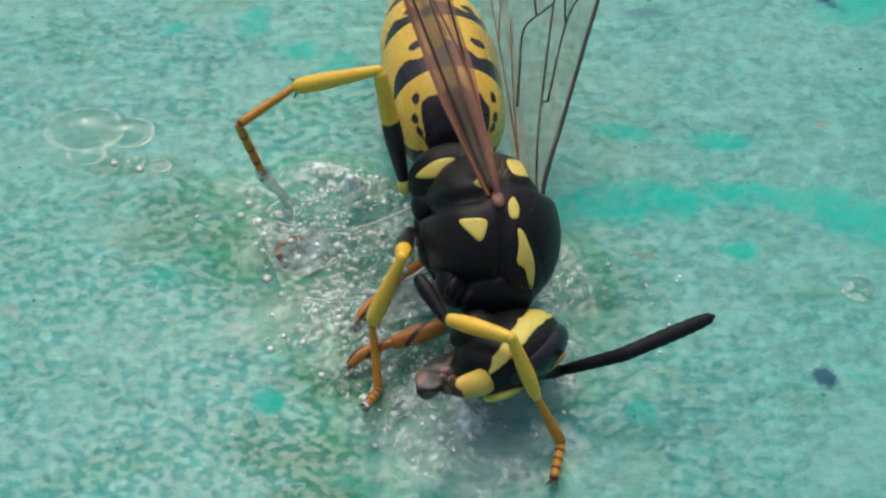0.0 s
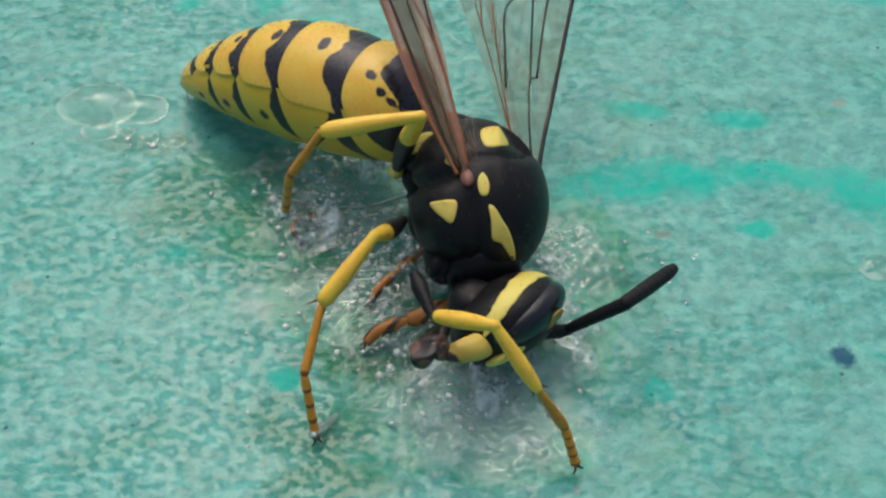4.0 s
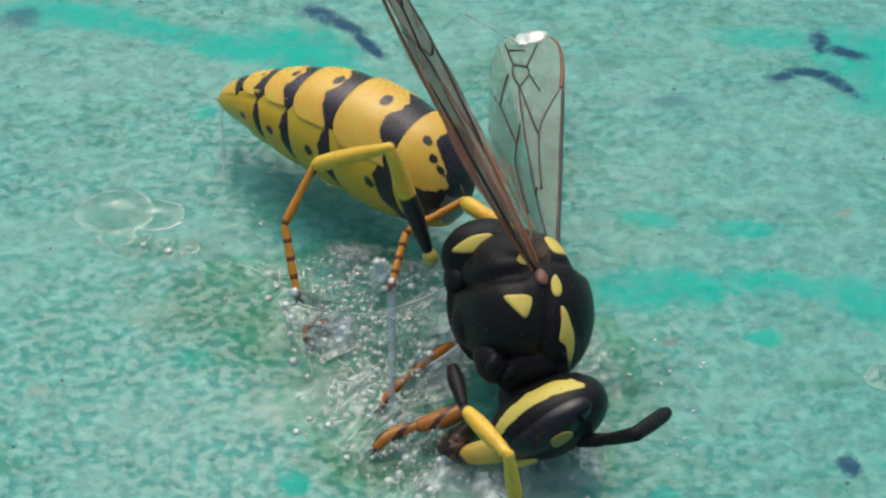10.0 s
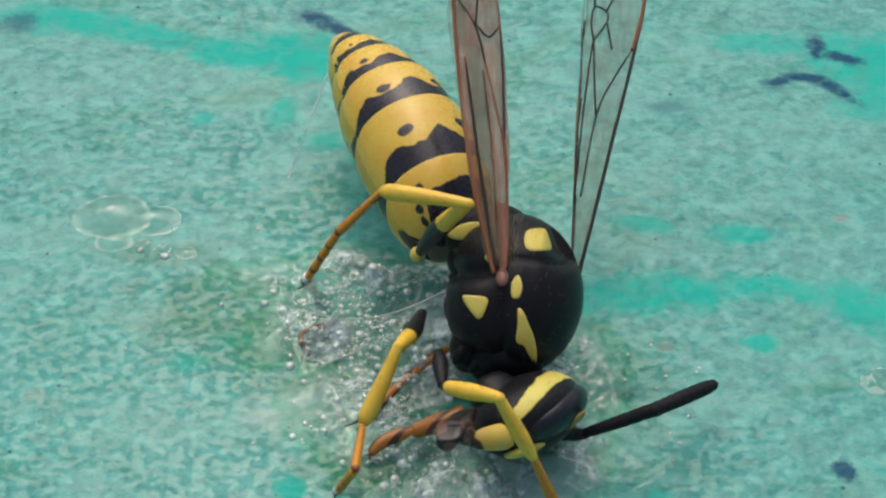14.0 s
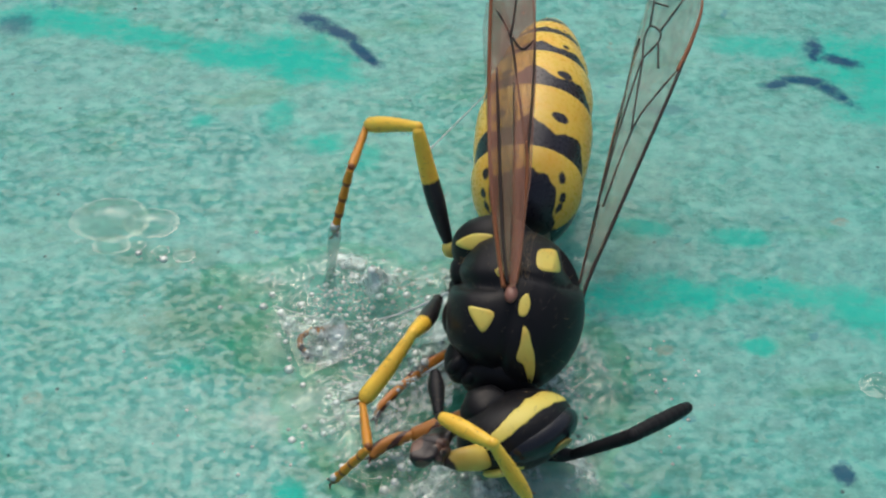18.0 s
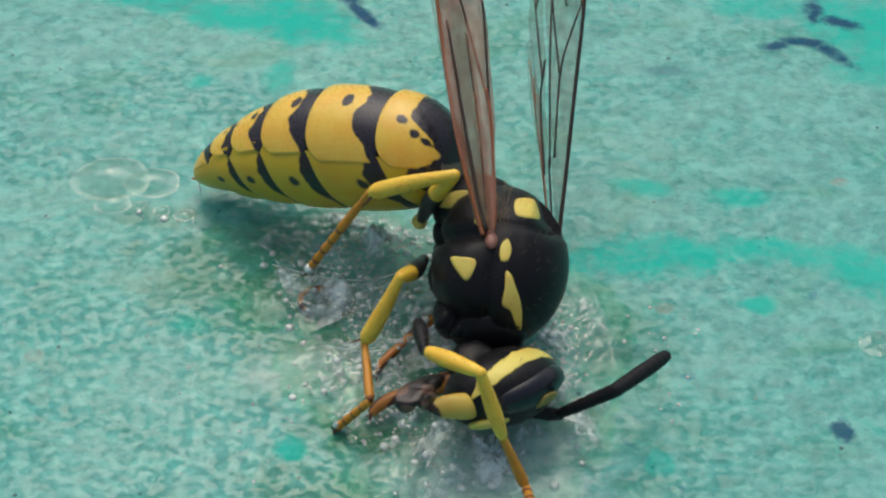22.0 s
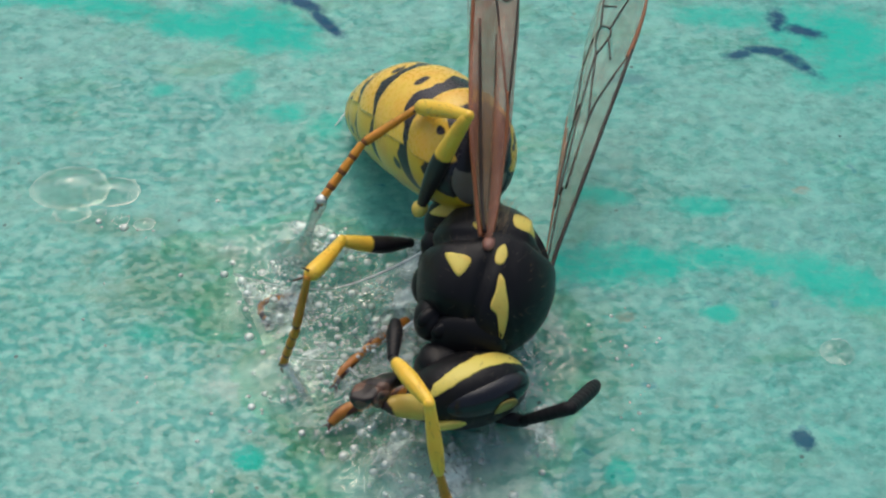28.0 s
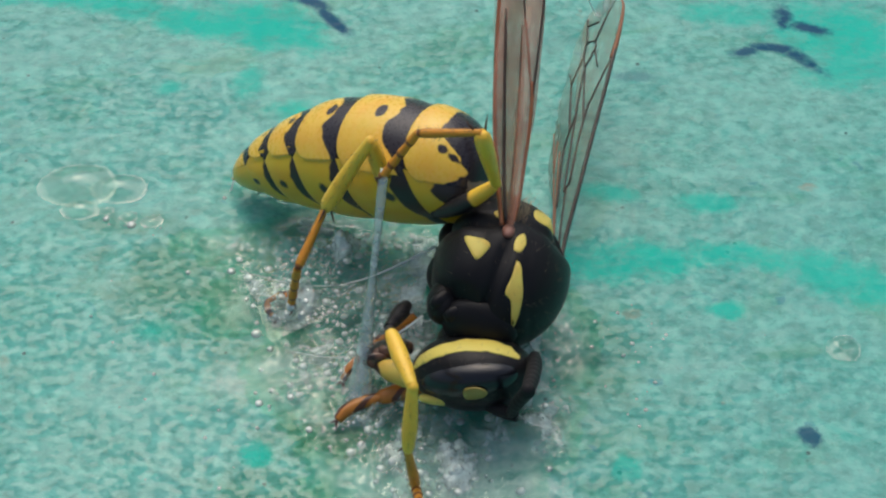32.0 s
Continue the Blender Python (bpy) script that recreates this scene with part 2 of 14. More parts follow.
def board_mat():
    """Pulp board printed pale green, with teal and navy smears and painted-in shade, under a wet film."""
    m = Mat("green_pulp_board")
    v = m.coords((MM, MM, MM))
    flat = m.coords((0.8 * MM, MM, MM))
    big, med, fine = m.noise(v, 0.16, 3), m.noise(flat, 1.8, 5, 0.6), m.noise(v, 5.0, 3, 0.6)
    pulp = m.mix(m.ramp(big, 0.3, 0.7), (0.080, 0.364, 0.307), (0.070, 0.344, 0.307))
    pulp = m.mix(m.math('MULTIPLY', m.ramp(med, 0.47, 0.74), 0.45), pulp, (0.036, 0.212, 0.181))
    pulp = m.mix(m.math('MULTIPLY', m.ramp(med, 0.52, 0.36), 0.7), pulp, (0.119, 0.476, 0.410))
    pulp = m.mix(m.math('MULTIPLY', m.ramp(fine, 0.54, 0.70), 0.4), pulp, (0.032, 0.175, 0.152))
    pulp = m.mix(m.math('MULTIPLY', m.ramp(fine, 0.46, 0.32), 0.35), pulp, (0.148, 0.496, 0.439))
    veil = m.noise(m.coords((0.55 * MM, MM, MM), off=(21, 33, 0)), 0.55, 5, 0.62, 0.9)
    pulp = m.mix(m.math('MULTIPLY', m.ramp(veil, 0.45, 0.68), 0.38), pulp, (0.160, 0.422, 0.381))
    green = m.noise(m.coords((0.6 * MM, MM, MM), off=(81, 23, 0)), 0.42, 4, 0.6, 0.7)
    pulp = m.mix(m.math('MULTIPLY', m.ramp(green, 0.52, 0.68), 0.55), pulp, (0.056, 0.301, 0.193))
    bead = m.noise(m.coords((0.75 * MM, MM, MM), off=(11, 53, 0)), 3.0, 3, 0.5, 0.4)
    pulp = m.mix(m.math('MULTIPLY', m.ramp(bead, 0.53, 0.65), 0.32), pulp, (0.148, 0.454, 0.404))
    pulp = m.mix(m.math('MULTIPLY', m.ramp(bead, 0.47, 0.35), 0.34), pulp, (0.027, 0.201, 0.170))
    blot = m.noise(m.coords((0.7 * MM, MM, MM), off=(61, 13, 0)), 0.8, 3, 0.55, 0.5)
    pulp = m.mix(m.math('MULTIPLY', m.ramp(blot, 0.56, 0.7), 0.32), pulp, (0.032, 0.216, 0.193))
    teal_fleck = m.noise(m.coords((0.7 * MM, MM, MM), off=(40, 9, 0)), 0.75, 4, 0.6, 0.8)
    pulp = m.mix(m.math('MULTIPLY', m.ramp(teal_fleck, 0.62, 0.74), 0.4), pulp, (0.000, 0.380, 0.317))
    blue_fleck = m.noise(m.coords((0.6 * MM, MM, MM), off=(140, 39, 0)), 1.1, 3, 0.6, 0.8)
    pulp = m.mix(m.math('MULTIPLY', m.ramp(blue_fleck, 0.66, 0.74), 0.6), pulp, (0.000, 0.175, 0.234))
    pink = m.noise(m.coords((MM, MM, MM), off=(3, 70, 0)), 1.1, 2)
    pulp = m.mix(m.math('MULTIPLY', m.ramp(pink, 0.74, 0.79), 0.6), pulp, (0.207, 0.253, 0.199))
    speck = m.cells(m.coords((MM, MM, MM), off=(7, 3, 0)), 2.2)
    seed = m.noise(m.coords((MM, MM, MM), off=(17, 3, 0)), 1.4, 1)
    dots = m.math('MULTIPLY', m.ramp(speck, 0.16, 0.09), m.ramp(seed, 0.6, 0.66))
    pulp = m.mix(m.math('MULTIPLY', dots, 0.85), pulp, (0.007, 0.048, 0.053))

    warp = m.math('MULTIPLY', m.math('SUBTRACT', m.noise(v, 1.3, 6, 0.75), 0.5), 2.8)
    sep = m.node("ShaderNodeSeparateXYZ")
    m.put(sep.inputs[0], v)

    def smear_or_shade(x, y, lx, ly, turn, amount, soft=0.9):
        """Elongated patch round (x, y) with a ragged edge."""
        dx, dy = m.math('SUBTRACT', sep.outputs[0], x), m.math('SUBTRACT', sep.outputs[1], y)
        c, s = math.cos(radians(turn)), math.sin(radians(turn))
        a = m.math('DIVIDE', m.math('ADD', m.math('MULTIPLY', dx, c), m.math('MULTIPLY', dy, s)), lx)
        b = m.math('DIVIDE', m.math('SUBTRACT', m.math('MULTIPLY', dy, c), m.math('MULTIPLY', dx, s)), ly)
        r = m.math('SQRT', m.math('ADD', m.math('MULTIPLY', a, a), m.math('MULTIPLY', b, b)))
        return m.math('MULTIPLY', m.ramp(m.math('ADD', r, warp), 1.0 + soft * 0.8, 1.0 - soft * 0.55), amount)

    patchy = m.ramp(m.noise(m.coords((0.6 * MM, MM, MM), off=(5, 60, 0)), 1.6, 5, 0.7), 0.32, 0.6)

    masks = []

    def over(base, colour, *fields, least=0.45):
        f = fields[0]
        for g in fields[1:]:
            f = m.math('MAXIMUM', f, g)
        masks.append(f)
        return m.mix(m.math('MULTIPLY', f, m.math('ADD', least, m.math('MULTIPLY', patchy, 0.65), clamp=True)), base, colour)

    pulp = over(pulp, (0.0, 0.46, 0.365),
                smear_or_shade(-12.0, 9.0, 1.2, 0.5, -5, 0.9), smear_or_shade(-10.4, 8.75, 1.5, 0.5, -6, 1), smear_or_shade(-8.4, 8.15, 1.3, 0.42, -18, 0.9), smear_or_shade(-5.9, 7.45, 1.5, 0.55, -10, 1), smear_or_shade(-4.3, 7.35, 1.3, 0.85, -14, 1), smear_or_shade(-3.3, 6.8, 0.9, 0.5, -25, 0.9),
                smear_or_shade(5.3, -1.7, 1.9, 0.55, 3, 0.95), smear_or_shade(8.3, -1.5, 1.3, 0.36, -8, 0.9), smear_or_shade(10.9, -2.3, 1.6, 0.62, -28, 0.85),
                smear_or_shade(9.3, 7.85, 1.3, 0.4, -4, 0.75), smear_or_shade(12.3, 6.9, 1.6, 1.1, -24, 1), smear_or_shade(12.6, 5.6, 1.3, 0.8, 10, 0.8),
                smear_or_shade(-3.55, -7.6, 0.35, 0.34, 0, 1, 0.5), smear_or_shade(7.8, -3.3, 0.42, 0.24, 0, 0.9, 0.7), smear_or_shade(5.2, 0.7, 0.6, 0.26, -12, 0.8), smear_or_shade(7.7, 0.35, 0.7, 0.3, 0, 0.75),
                smear_or_shade(-6.7, 4.75, 0.36, 0.26, 0, 0.7), smear_or_shade(-4.5, 4.95, 0.4, 0.5, 0, 0.75), smear_or_shade(-3.3, 3.8, 0.5, 0.3, 0, 0.9), smear_or_shade(-2.1, 3.3, 0.4, 0.4, 0, 0.7),
                smear_or_shade(-6.2, -3.9, 0.45, 0.28, 0, 0.6), smear_or_shade(-5.4, -3.2, 0.4, 0.25, 0, 0.6), smear_or_shade(-10.8, -9.2, 0.9, 0.45, -20, 0.9), smear_or_shade(-1.5, -10.0, 0.5, 0.3, -20, 0.7), smear_or_shade(12.6, -3.9, 1.0, 0.3, -50, 0.7),
                smear_or_shade(5.0, -8.0, 0.3, 0.3, 0, 0.7, 0.6))
    pulp = over(pulp, (0.0, 0.070, 0.140),
                smear_or_shade(-3.75, 8.9, 0.6, 0.28, -25, 1, 0.8), smear_or_shade(-2.95, 8.4, 0.6, 0.2, -35, 1, 0.8), smear_or_shade(-2.25, 7.5, 0.75, 0.17, -52, 1, 0.8),
                smear_or_shade(10.7, 7.75, 0.24, 0.42, 0, 1, 0.8), smear_or_shade(11.4, 7.2, 0.5, 0.22, -15, 1, 0.8),
                smear_or_shade(9.45, 6.2, 0.34, 0.16, 12, 0.95, 0.8), smear_or_shade(10.3, 6.35, 0.55, 0.17, -8, 1, 0.8), smear_or_shade(11.05, 5.85, 0.6, 0.2, -46, 1, 0.8), smear_or_shade(-12.5, 8.75, 0.5, 0.4, 0, 0.7), smear_or_shade(6.1, 5.15, 0.5, 0.16, 0, 0.45),
                smear_or_shade(9.36, -7.1, 0.22, 0.3, 20, 0.9, 0.5), smear_or_shade(4.35, -4.75, 0.5, 0.25, 0, 0.5), least=0.62)
    # dark green: shade and reflection of the wasp, painted into the board colour
    pulp = over(pulp, (0.010, 0.137, 0.053), smear_or_shade(-3.0, -9.0, 1.4, 0.8, -10, 0.5), smear_or_shade(-5.2, -2.6, 2.2, 1.3, -14, 0.55), smear_or_shade(-2.2, -10.2, 1.2, 0.7, 10, 0.7),
                smear_or_shade(-2.4, -4.4, 1.9, 1.4, 0, 0.65), smear_or_shade(4.4, -4.9, 0.9, 1.1, 20, 0.45), smear_or_shade(2.6, -6.6, 1.2, 0.4, 0, 0.7), smear_or_shade(-1.3, -6.9, 1.6, 0.8, 8, 0.85), smear_or_shade(-0.9, -5.2, 1.2, 0.8, 0, 0.6), smear_or_shade(-7.6, -0.4, 1.2, 0.4, 0, 0.4))
    # milky glue and its sky glare, painted pale to lift shade below the head
    pulp = over(pulp, (0.50, 0.64, 0.60), smear_or_shade(1.2, -8.6, 1.7, 1.4, 4, 0.9), smear_or_shade(-3.4, -5.2, 1.2, 0.5, 12, 0.4))
    pulp = over(pulp, (0.239, 0.201, 0.140), smear_or_shade(5.47, -3.4, 0.22, 0.16, 0, 0.5, 0.6), smear_or_shade(10.5, 0.9, 0.22, 0.14, 0, 0.5, 0.6),
                smear_or_shade(-9.9, -4.9, 0.22, 0.2, 0, 0.5, 0.6))
    # a smooth clear film lies over the rough pulp and mirrors the sky; it is thin over the printed smears
    wet = m.noise(m.coords((0.6 * MM, MM, MM)), 1.6, 2, 0.5)
    relief = m.math('ADD', m.math('MULTIPLY', med, 0.8), m.math('MULTIPLY', bead, 0.8))
    pimple = m.ramp(m.noise(m.coords((0.75 * MM, MM, MM), off=(2, 9, 0)), 4.6, 2, 0.5), 0.48, 0.72)
    rash = m.ramp(m.noise(m.coords((0.6 * MM, MM, MM), off=(31, 77, 0)), 0.5, 4, 0.6), 0.40, 0.62)
    film = m.bump(m.math('ADD', m.math('MULTIPLY', wet, 0.5), m.math('ADD', m.math('MULTIPLY', bead, 0.3), m.math('MULTIPLY', pimple, m.math('ADD', m.math('MULTIPLY', rash, 0.85), 0.22)))), 0.8, 0.0001)
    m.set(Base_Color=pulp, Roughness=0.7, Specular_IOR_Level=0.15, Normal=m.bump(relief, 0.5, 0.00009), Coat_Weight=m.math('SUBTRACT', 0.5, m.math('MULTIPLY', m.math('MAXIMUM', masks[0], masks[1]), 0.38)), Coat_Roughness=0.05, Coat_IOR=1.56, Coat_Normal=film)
    return m.m


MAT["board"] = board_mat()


# ---- mesh helpers ----
def tubes(bm, rings, close=True):
    """Skin between rings of equally many points; both ends are capped."""
    made = [[bm.verts.new(p) for p in r] for r in rings]
    for a, b in zip(made, made[1:]):
        n = len(a)
        for i in range(n):
            bm.faces.new((a[i], a[(i + 1) % n], b[(i + 1) % n], b[i]))
    if close:
        bm.faces.new(list(reversed(made[0])))
        bm.faces.new(made[-1])
    return made


def limb(bm, profile, n=14, bow=0.0, flat=1.0):
    """A limb along +Y from (y, radius) pairs; bow bends it to +Z in the middle."""
    end = profile[-1][0]
    rings = []
    for y, r in profile:
        lift = bow * math.sin(math.pi * y / end) if end else 0
        rings.append([Vector((r * math.cos(a), y, flat * r * math.sin(a) + lift)) for a in (2 * math.pi * k / n for k in range(n))])
    tubes(bm, rings)
    return bm


def smooth_profile(points, steps=24):
    """Resample (y, r) pairs with an eased curve."""
    ys, rs = [p[0] for p in points], [p[1] for p in points]
    y = np.linspace(ys[0], ys[-1], steps)
    t = np.interp(y, ys, range(len(ys)))
    out = []
    for yy, tt in zip(y, t):
        i = min(int(tt), len(rs) - 2)
        u = tt - i
        p0, p1, p2, p3 = rs[max(i - 1, 0)], rs[i], rs[i + 1], rs[min(i + 2, len(rs) - 1)]
        r = 0.5 * (2 * p1 + (p2 - p0) * u + (2 * p0 - 5 * p1 + 4 * p2 - p3) * u * u + (3 * p1 - p0 - 3 * p2 + p3) * u ** 3)
        out.append((float(yy), max(float(r), 0.01)))
    return out


def ball(bm, c, s, nu=28, nv=18, turn=None):
    """An ellipsoid; turn: optional rotation matrix."""
    rings = []
    for j in range(1, nv):
        b = math.pi * j / nv
        ring = []
        for i in range(nu):
            a = 2 * math.pi * i / nu
            p = Vector((s[0] * math.sin(b) * math.cos(a), s[1] * math.sin(b) * math.sin(a), s[2] * math.cos(b)))
            ring.append((turn @ p if turn else p) + Vector(c))
        rings.append(ring)
    tubes(bm, rings)


def part(name, bm, material, parent=None, label="", mark=None, smooth=True):
    """Link a mesh built in millimetres under a parent. mark: function of the place (mm) for the colour pattern."""
    me = bpy.data.meshes.new(name)
    bmesh.ops.recalc_face_normals(bm, faces=bm.faces)
    values = [mark(v.co) if mark else 1.0 for v in bm.verts]
    for v in bm.verts:
        v.co /= 1000
    bm.to_mesh(me)
    bm.free()
    if material:
        me.materials.append(material)
    a = me.attributes.new("mark", 'FLOAT', 'POINT')
    a.data.foreach_set("value", values)
    if smooth:
        me.polygons.foreach_set("use_smooth", [True] * len(me.polygons))
    ob = new(name, me)
    if parent:
        ob.parent = parent
    if label:
        tagged(ob, label)
    return ob


# ---- board ----
def build_board():
    bm = bmesh.new()
    bmesh.ops.create_cube(bm, size=1, matrix=Matrix.Translation((0, 20, -2)) @ Matrix.Diagonal((900, 700, 4, 1)))
    bmesh.ops.bevel(bm, geom=bm.edges[:], offset=1.0, segments=2, affect='EDGES')
    ob = part("board", bm, MAT["board"], smooth=False)
    return tagged(ob, "pale green pulp board with teal and navy smears under sticky glue", "board", kind="structure")


build_board()

# ---- wasp ----
parts = {}
wasp = new("wasp")
wasp.matrix_world = mm(1.2, -1.2, 0)
tagged(wasp, "black and yellow striped wasp stuck on its side in clear glue", "wasp")

AX = Vector((1.71, 2.04, 1.70))
IX, IU, IV = Vector((1, 0, 0)), Vector((0, 0.743, 0.669)), Vector((0, -0.669, 0.743))


def thorax_relief(p):
    """Height of the thorax over its egg shape: seams between its plates."""
    u, w, d = p.dot(IX), p.dot(IU), p.dot(IV)
    if d < -0.6:
        return 0.0
    seam = 0.0
    # dark trough along the collar, between the dome and the flank
    if w < 0.6:
        seam -= 0.16 * math.exp(-((u - 0.06 - 0.12 * w) / 0.12) ** 2) * min(1, (0.6 - w) * 2)
    if u > 0.05:
        seam -= 0.11 * math.exp(-((w - 1.02 + 0.18 * (u - 0.5)) / 0.06) ** 2)
        seam -= 0.03 * math.exp(-((u - 0.62 - 0.32 * (-w if w < 0 else 0)) / 0.05) ** 2) * (1 if w < 0.9 else 0)
    side = min(1.0, max(0.0, (-u - 0.05) * 2.5))
    seam -= 0.26 * side * math.exp(-((w - 0.86 - 0.12 * u) / 0.16) ** 2)
    seam += 0.16 * side * math.exp(-((u + 0.95) / 0.7) ** 4 - ((w + 0.15) / 0.75) ** 4)
    # the underside falls away before the front legs
    seam -= 0.34 * min(1.0, max(0.0, (-w - 0.75) * 1.1)) * min(1.0, max(0.0, (0.35 - u) * 1.2))
    seam -= 0.24 * min(1.0, max(0.0, (-u - 0.9) * 1.4))
    # narrow behind the shield spots
    seam -= 0.42 * min(1.0, max(0.0, (w - 0.55) * 1.5)) * min(1.0, max(0.0, (u - 0.9) * 1.8))
    return 0.85 * seam


def on_egg(u, w, axes=AX, view=(IX, IU, IV)):
    """The place on an egg that lies at u, w when seen along a direction."""
    q = view[0] * u + view[1] * w
    o, d = Vector([a / b for a, b in zip(q, axes)]), Vector([a / b for a, b in zip(view[2], axes)])
    a, b, c = d.dot(d), o.dot(d), o.dot(o) - 1
    s = (-b + math.sqrt(max(b * b - a * c, 0.0))) / a
    p = q + view[2] * s
    n = Vector([x / (y * y) for x, y in zip(p, axes)]).normalized()
    return p, n


def patch(name, outline, parent, material, place, label="", rise=0.006, rounds=7, steps=6):
    """A raised patch with a rounded rim that follows a surface; outline: corners in u, w."""
    pts = []
    n = len(outline)
    for i in range(n):
        p0, p1, p2, p3 = (Vector(outline[(i + k) % n]) for k in (-1, 0, 1, 2))
        for k in range(steps):
            t = k / steps
            pts.append(0.5 * (2 * p1 + (p2 - p0) * t + (2 * p0 - 5 * p1 + 4 * p2 - p3) * t * t + (3 * p1 - p0 - 3 * p2 + p3) * t ** 3))
    mid = sum(pts, Vector((0, 0))) / len(pts)
    bm = bmesh.new()
    rings = []
    for r in range(rounds):
        f = 1 - r / rounds
        h = -0.012 if r == 0 else rise * min(1.0, 0.75 + 0.15 * r)
        f = 1.0 if r == 0 else (0.985 if r == 1 else f)
        ring = []
        for q in pts:
            u, w = mid + (q - mid) * f
            p, nrm = place(u, w)
            ring.append(bm.verts.new(p + nrm * h))
        rings.append(ring)
    for a, b in zip(rings, rings[1:]):
        for i in range(len(a)):
            bm.faces.new((a[i], a[(i + 1) % len(a)], b[(i + 1) % len(a)], b[i]))
    bm.faces.new(rings[-1])
    return part(name, bm, material, parent, label)


def strip(name, spine, parent, material, place, label="", rise=0.014):
    """A raised band along a spine of (u, w, half width) that follows a surface."""
    us, ws, hs = zip(*spine)
    k = np.linspace(0, len(spine) - 1, 60)
    bm = bmesh.new()
    rows = []
    for t in k:
        u, w, h = (float(np.interp(t, range(len(spine)), q)) for q in (us, ws, hs))
        h *= 0.68 * (1 + 0.04 * math.sin(t * 9) + 0.03 * math.sin(t * 17))
        row = []
        for f, z in ((-1.03, -0.04), (-1, rise * 0.6), (-0.8, rise), (-0.4, rise), (0, rise), (0.4, rise), (0.8, rise), (1, rise * 0.6), (1.03, -0.04)):
            p, n = place(u, w + f * h)
            row.append(bm.verts.new(p + n * z))
        rows.append(row)
    for a, b in zip(rows, rows[1:]):
        for i in range(len(a) - 1):
            bm.faces.new((a[i], a[i + 1], b[i + 1], b[i]))
    return part(name, bm, material, parent, label)


def thorax_place(u, w):
    p, n = on_egg(u, w)
    return p + n * thorax_relief(p), n


def bristles(name, parent, count, place, length, material, lean, label=""):
    """Fine hairs as thin three-sided spikes."""
    rnd = random.Random(len(name) * 7 + count)
    bm = bmesh.new()
    for _ in range(count):
        got = place(rnd)
        if not got:
            continue
        p, n = got
        d = (n + lean * 0.6 + Vector([rnd.uniform(-0.45, 0.45) for _ in range(3)])).normalized()
        side = d.orthogonal().normalized()
        up = d.cross(side)
        L = length * rnd.uniform(0.5, 1.2)
        r = 0.005
        base = [bm.verts.new(p + (side * math.cos(a) + up * math.sin(a)) * r) for a in (0, 2.1, 4.2)]
        tip = bm.verts.new(p + d * L)
        for i in range(3):
            bm.faces.new((base[i], base[(i + 1) % 3], tip))
    ob = part(name, bm, material, parent, label)
    return tagged(ob, kind="stuff")


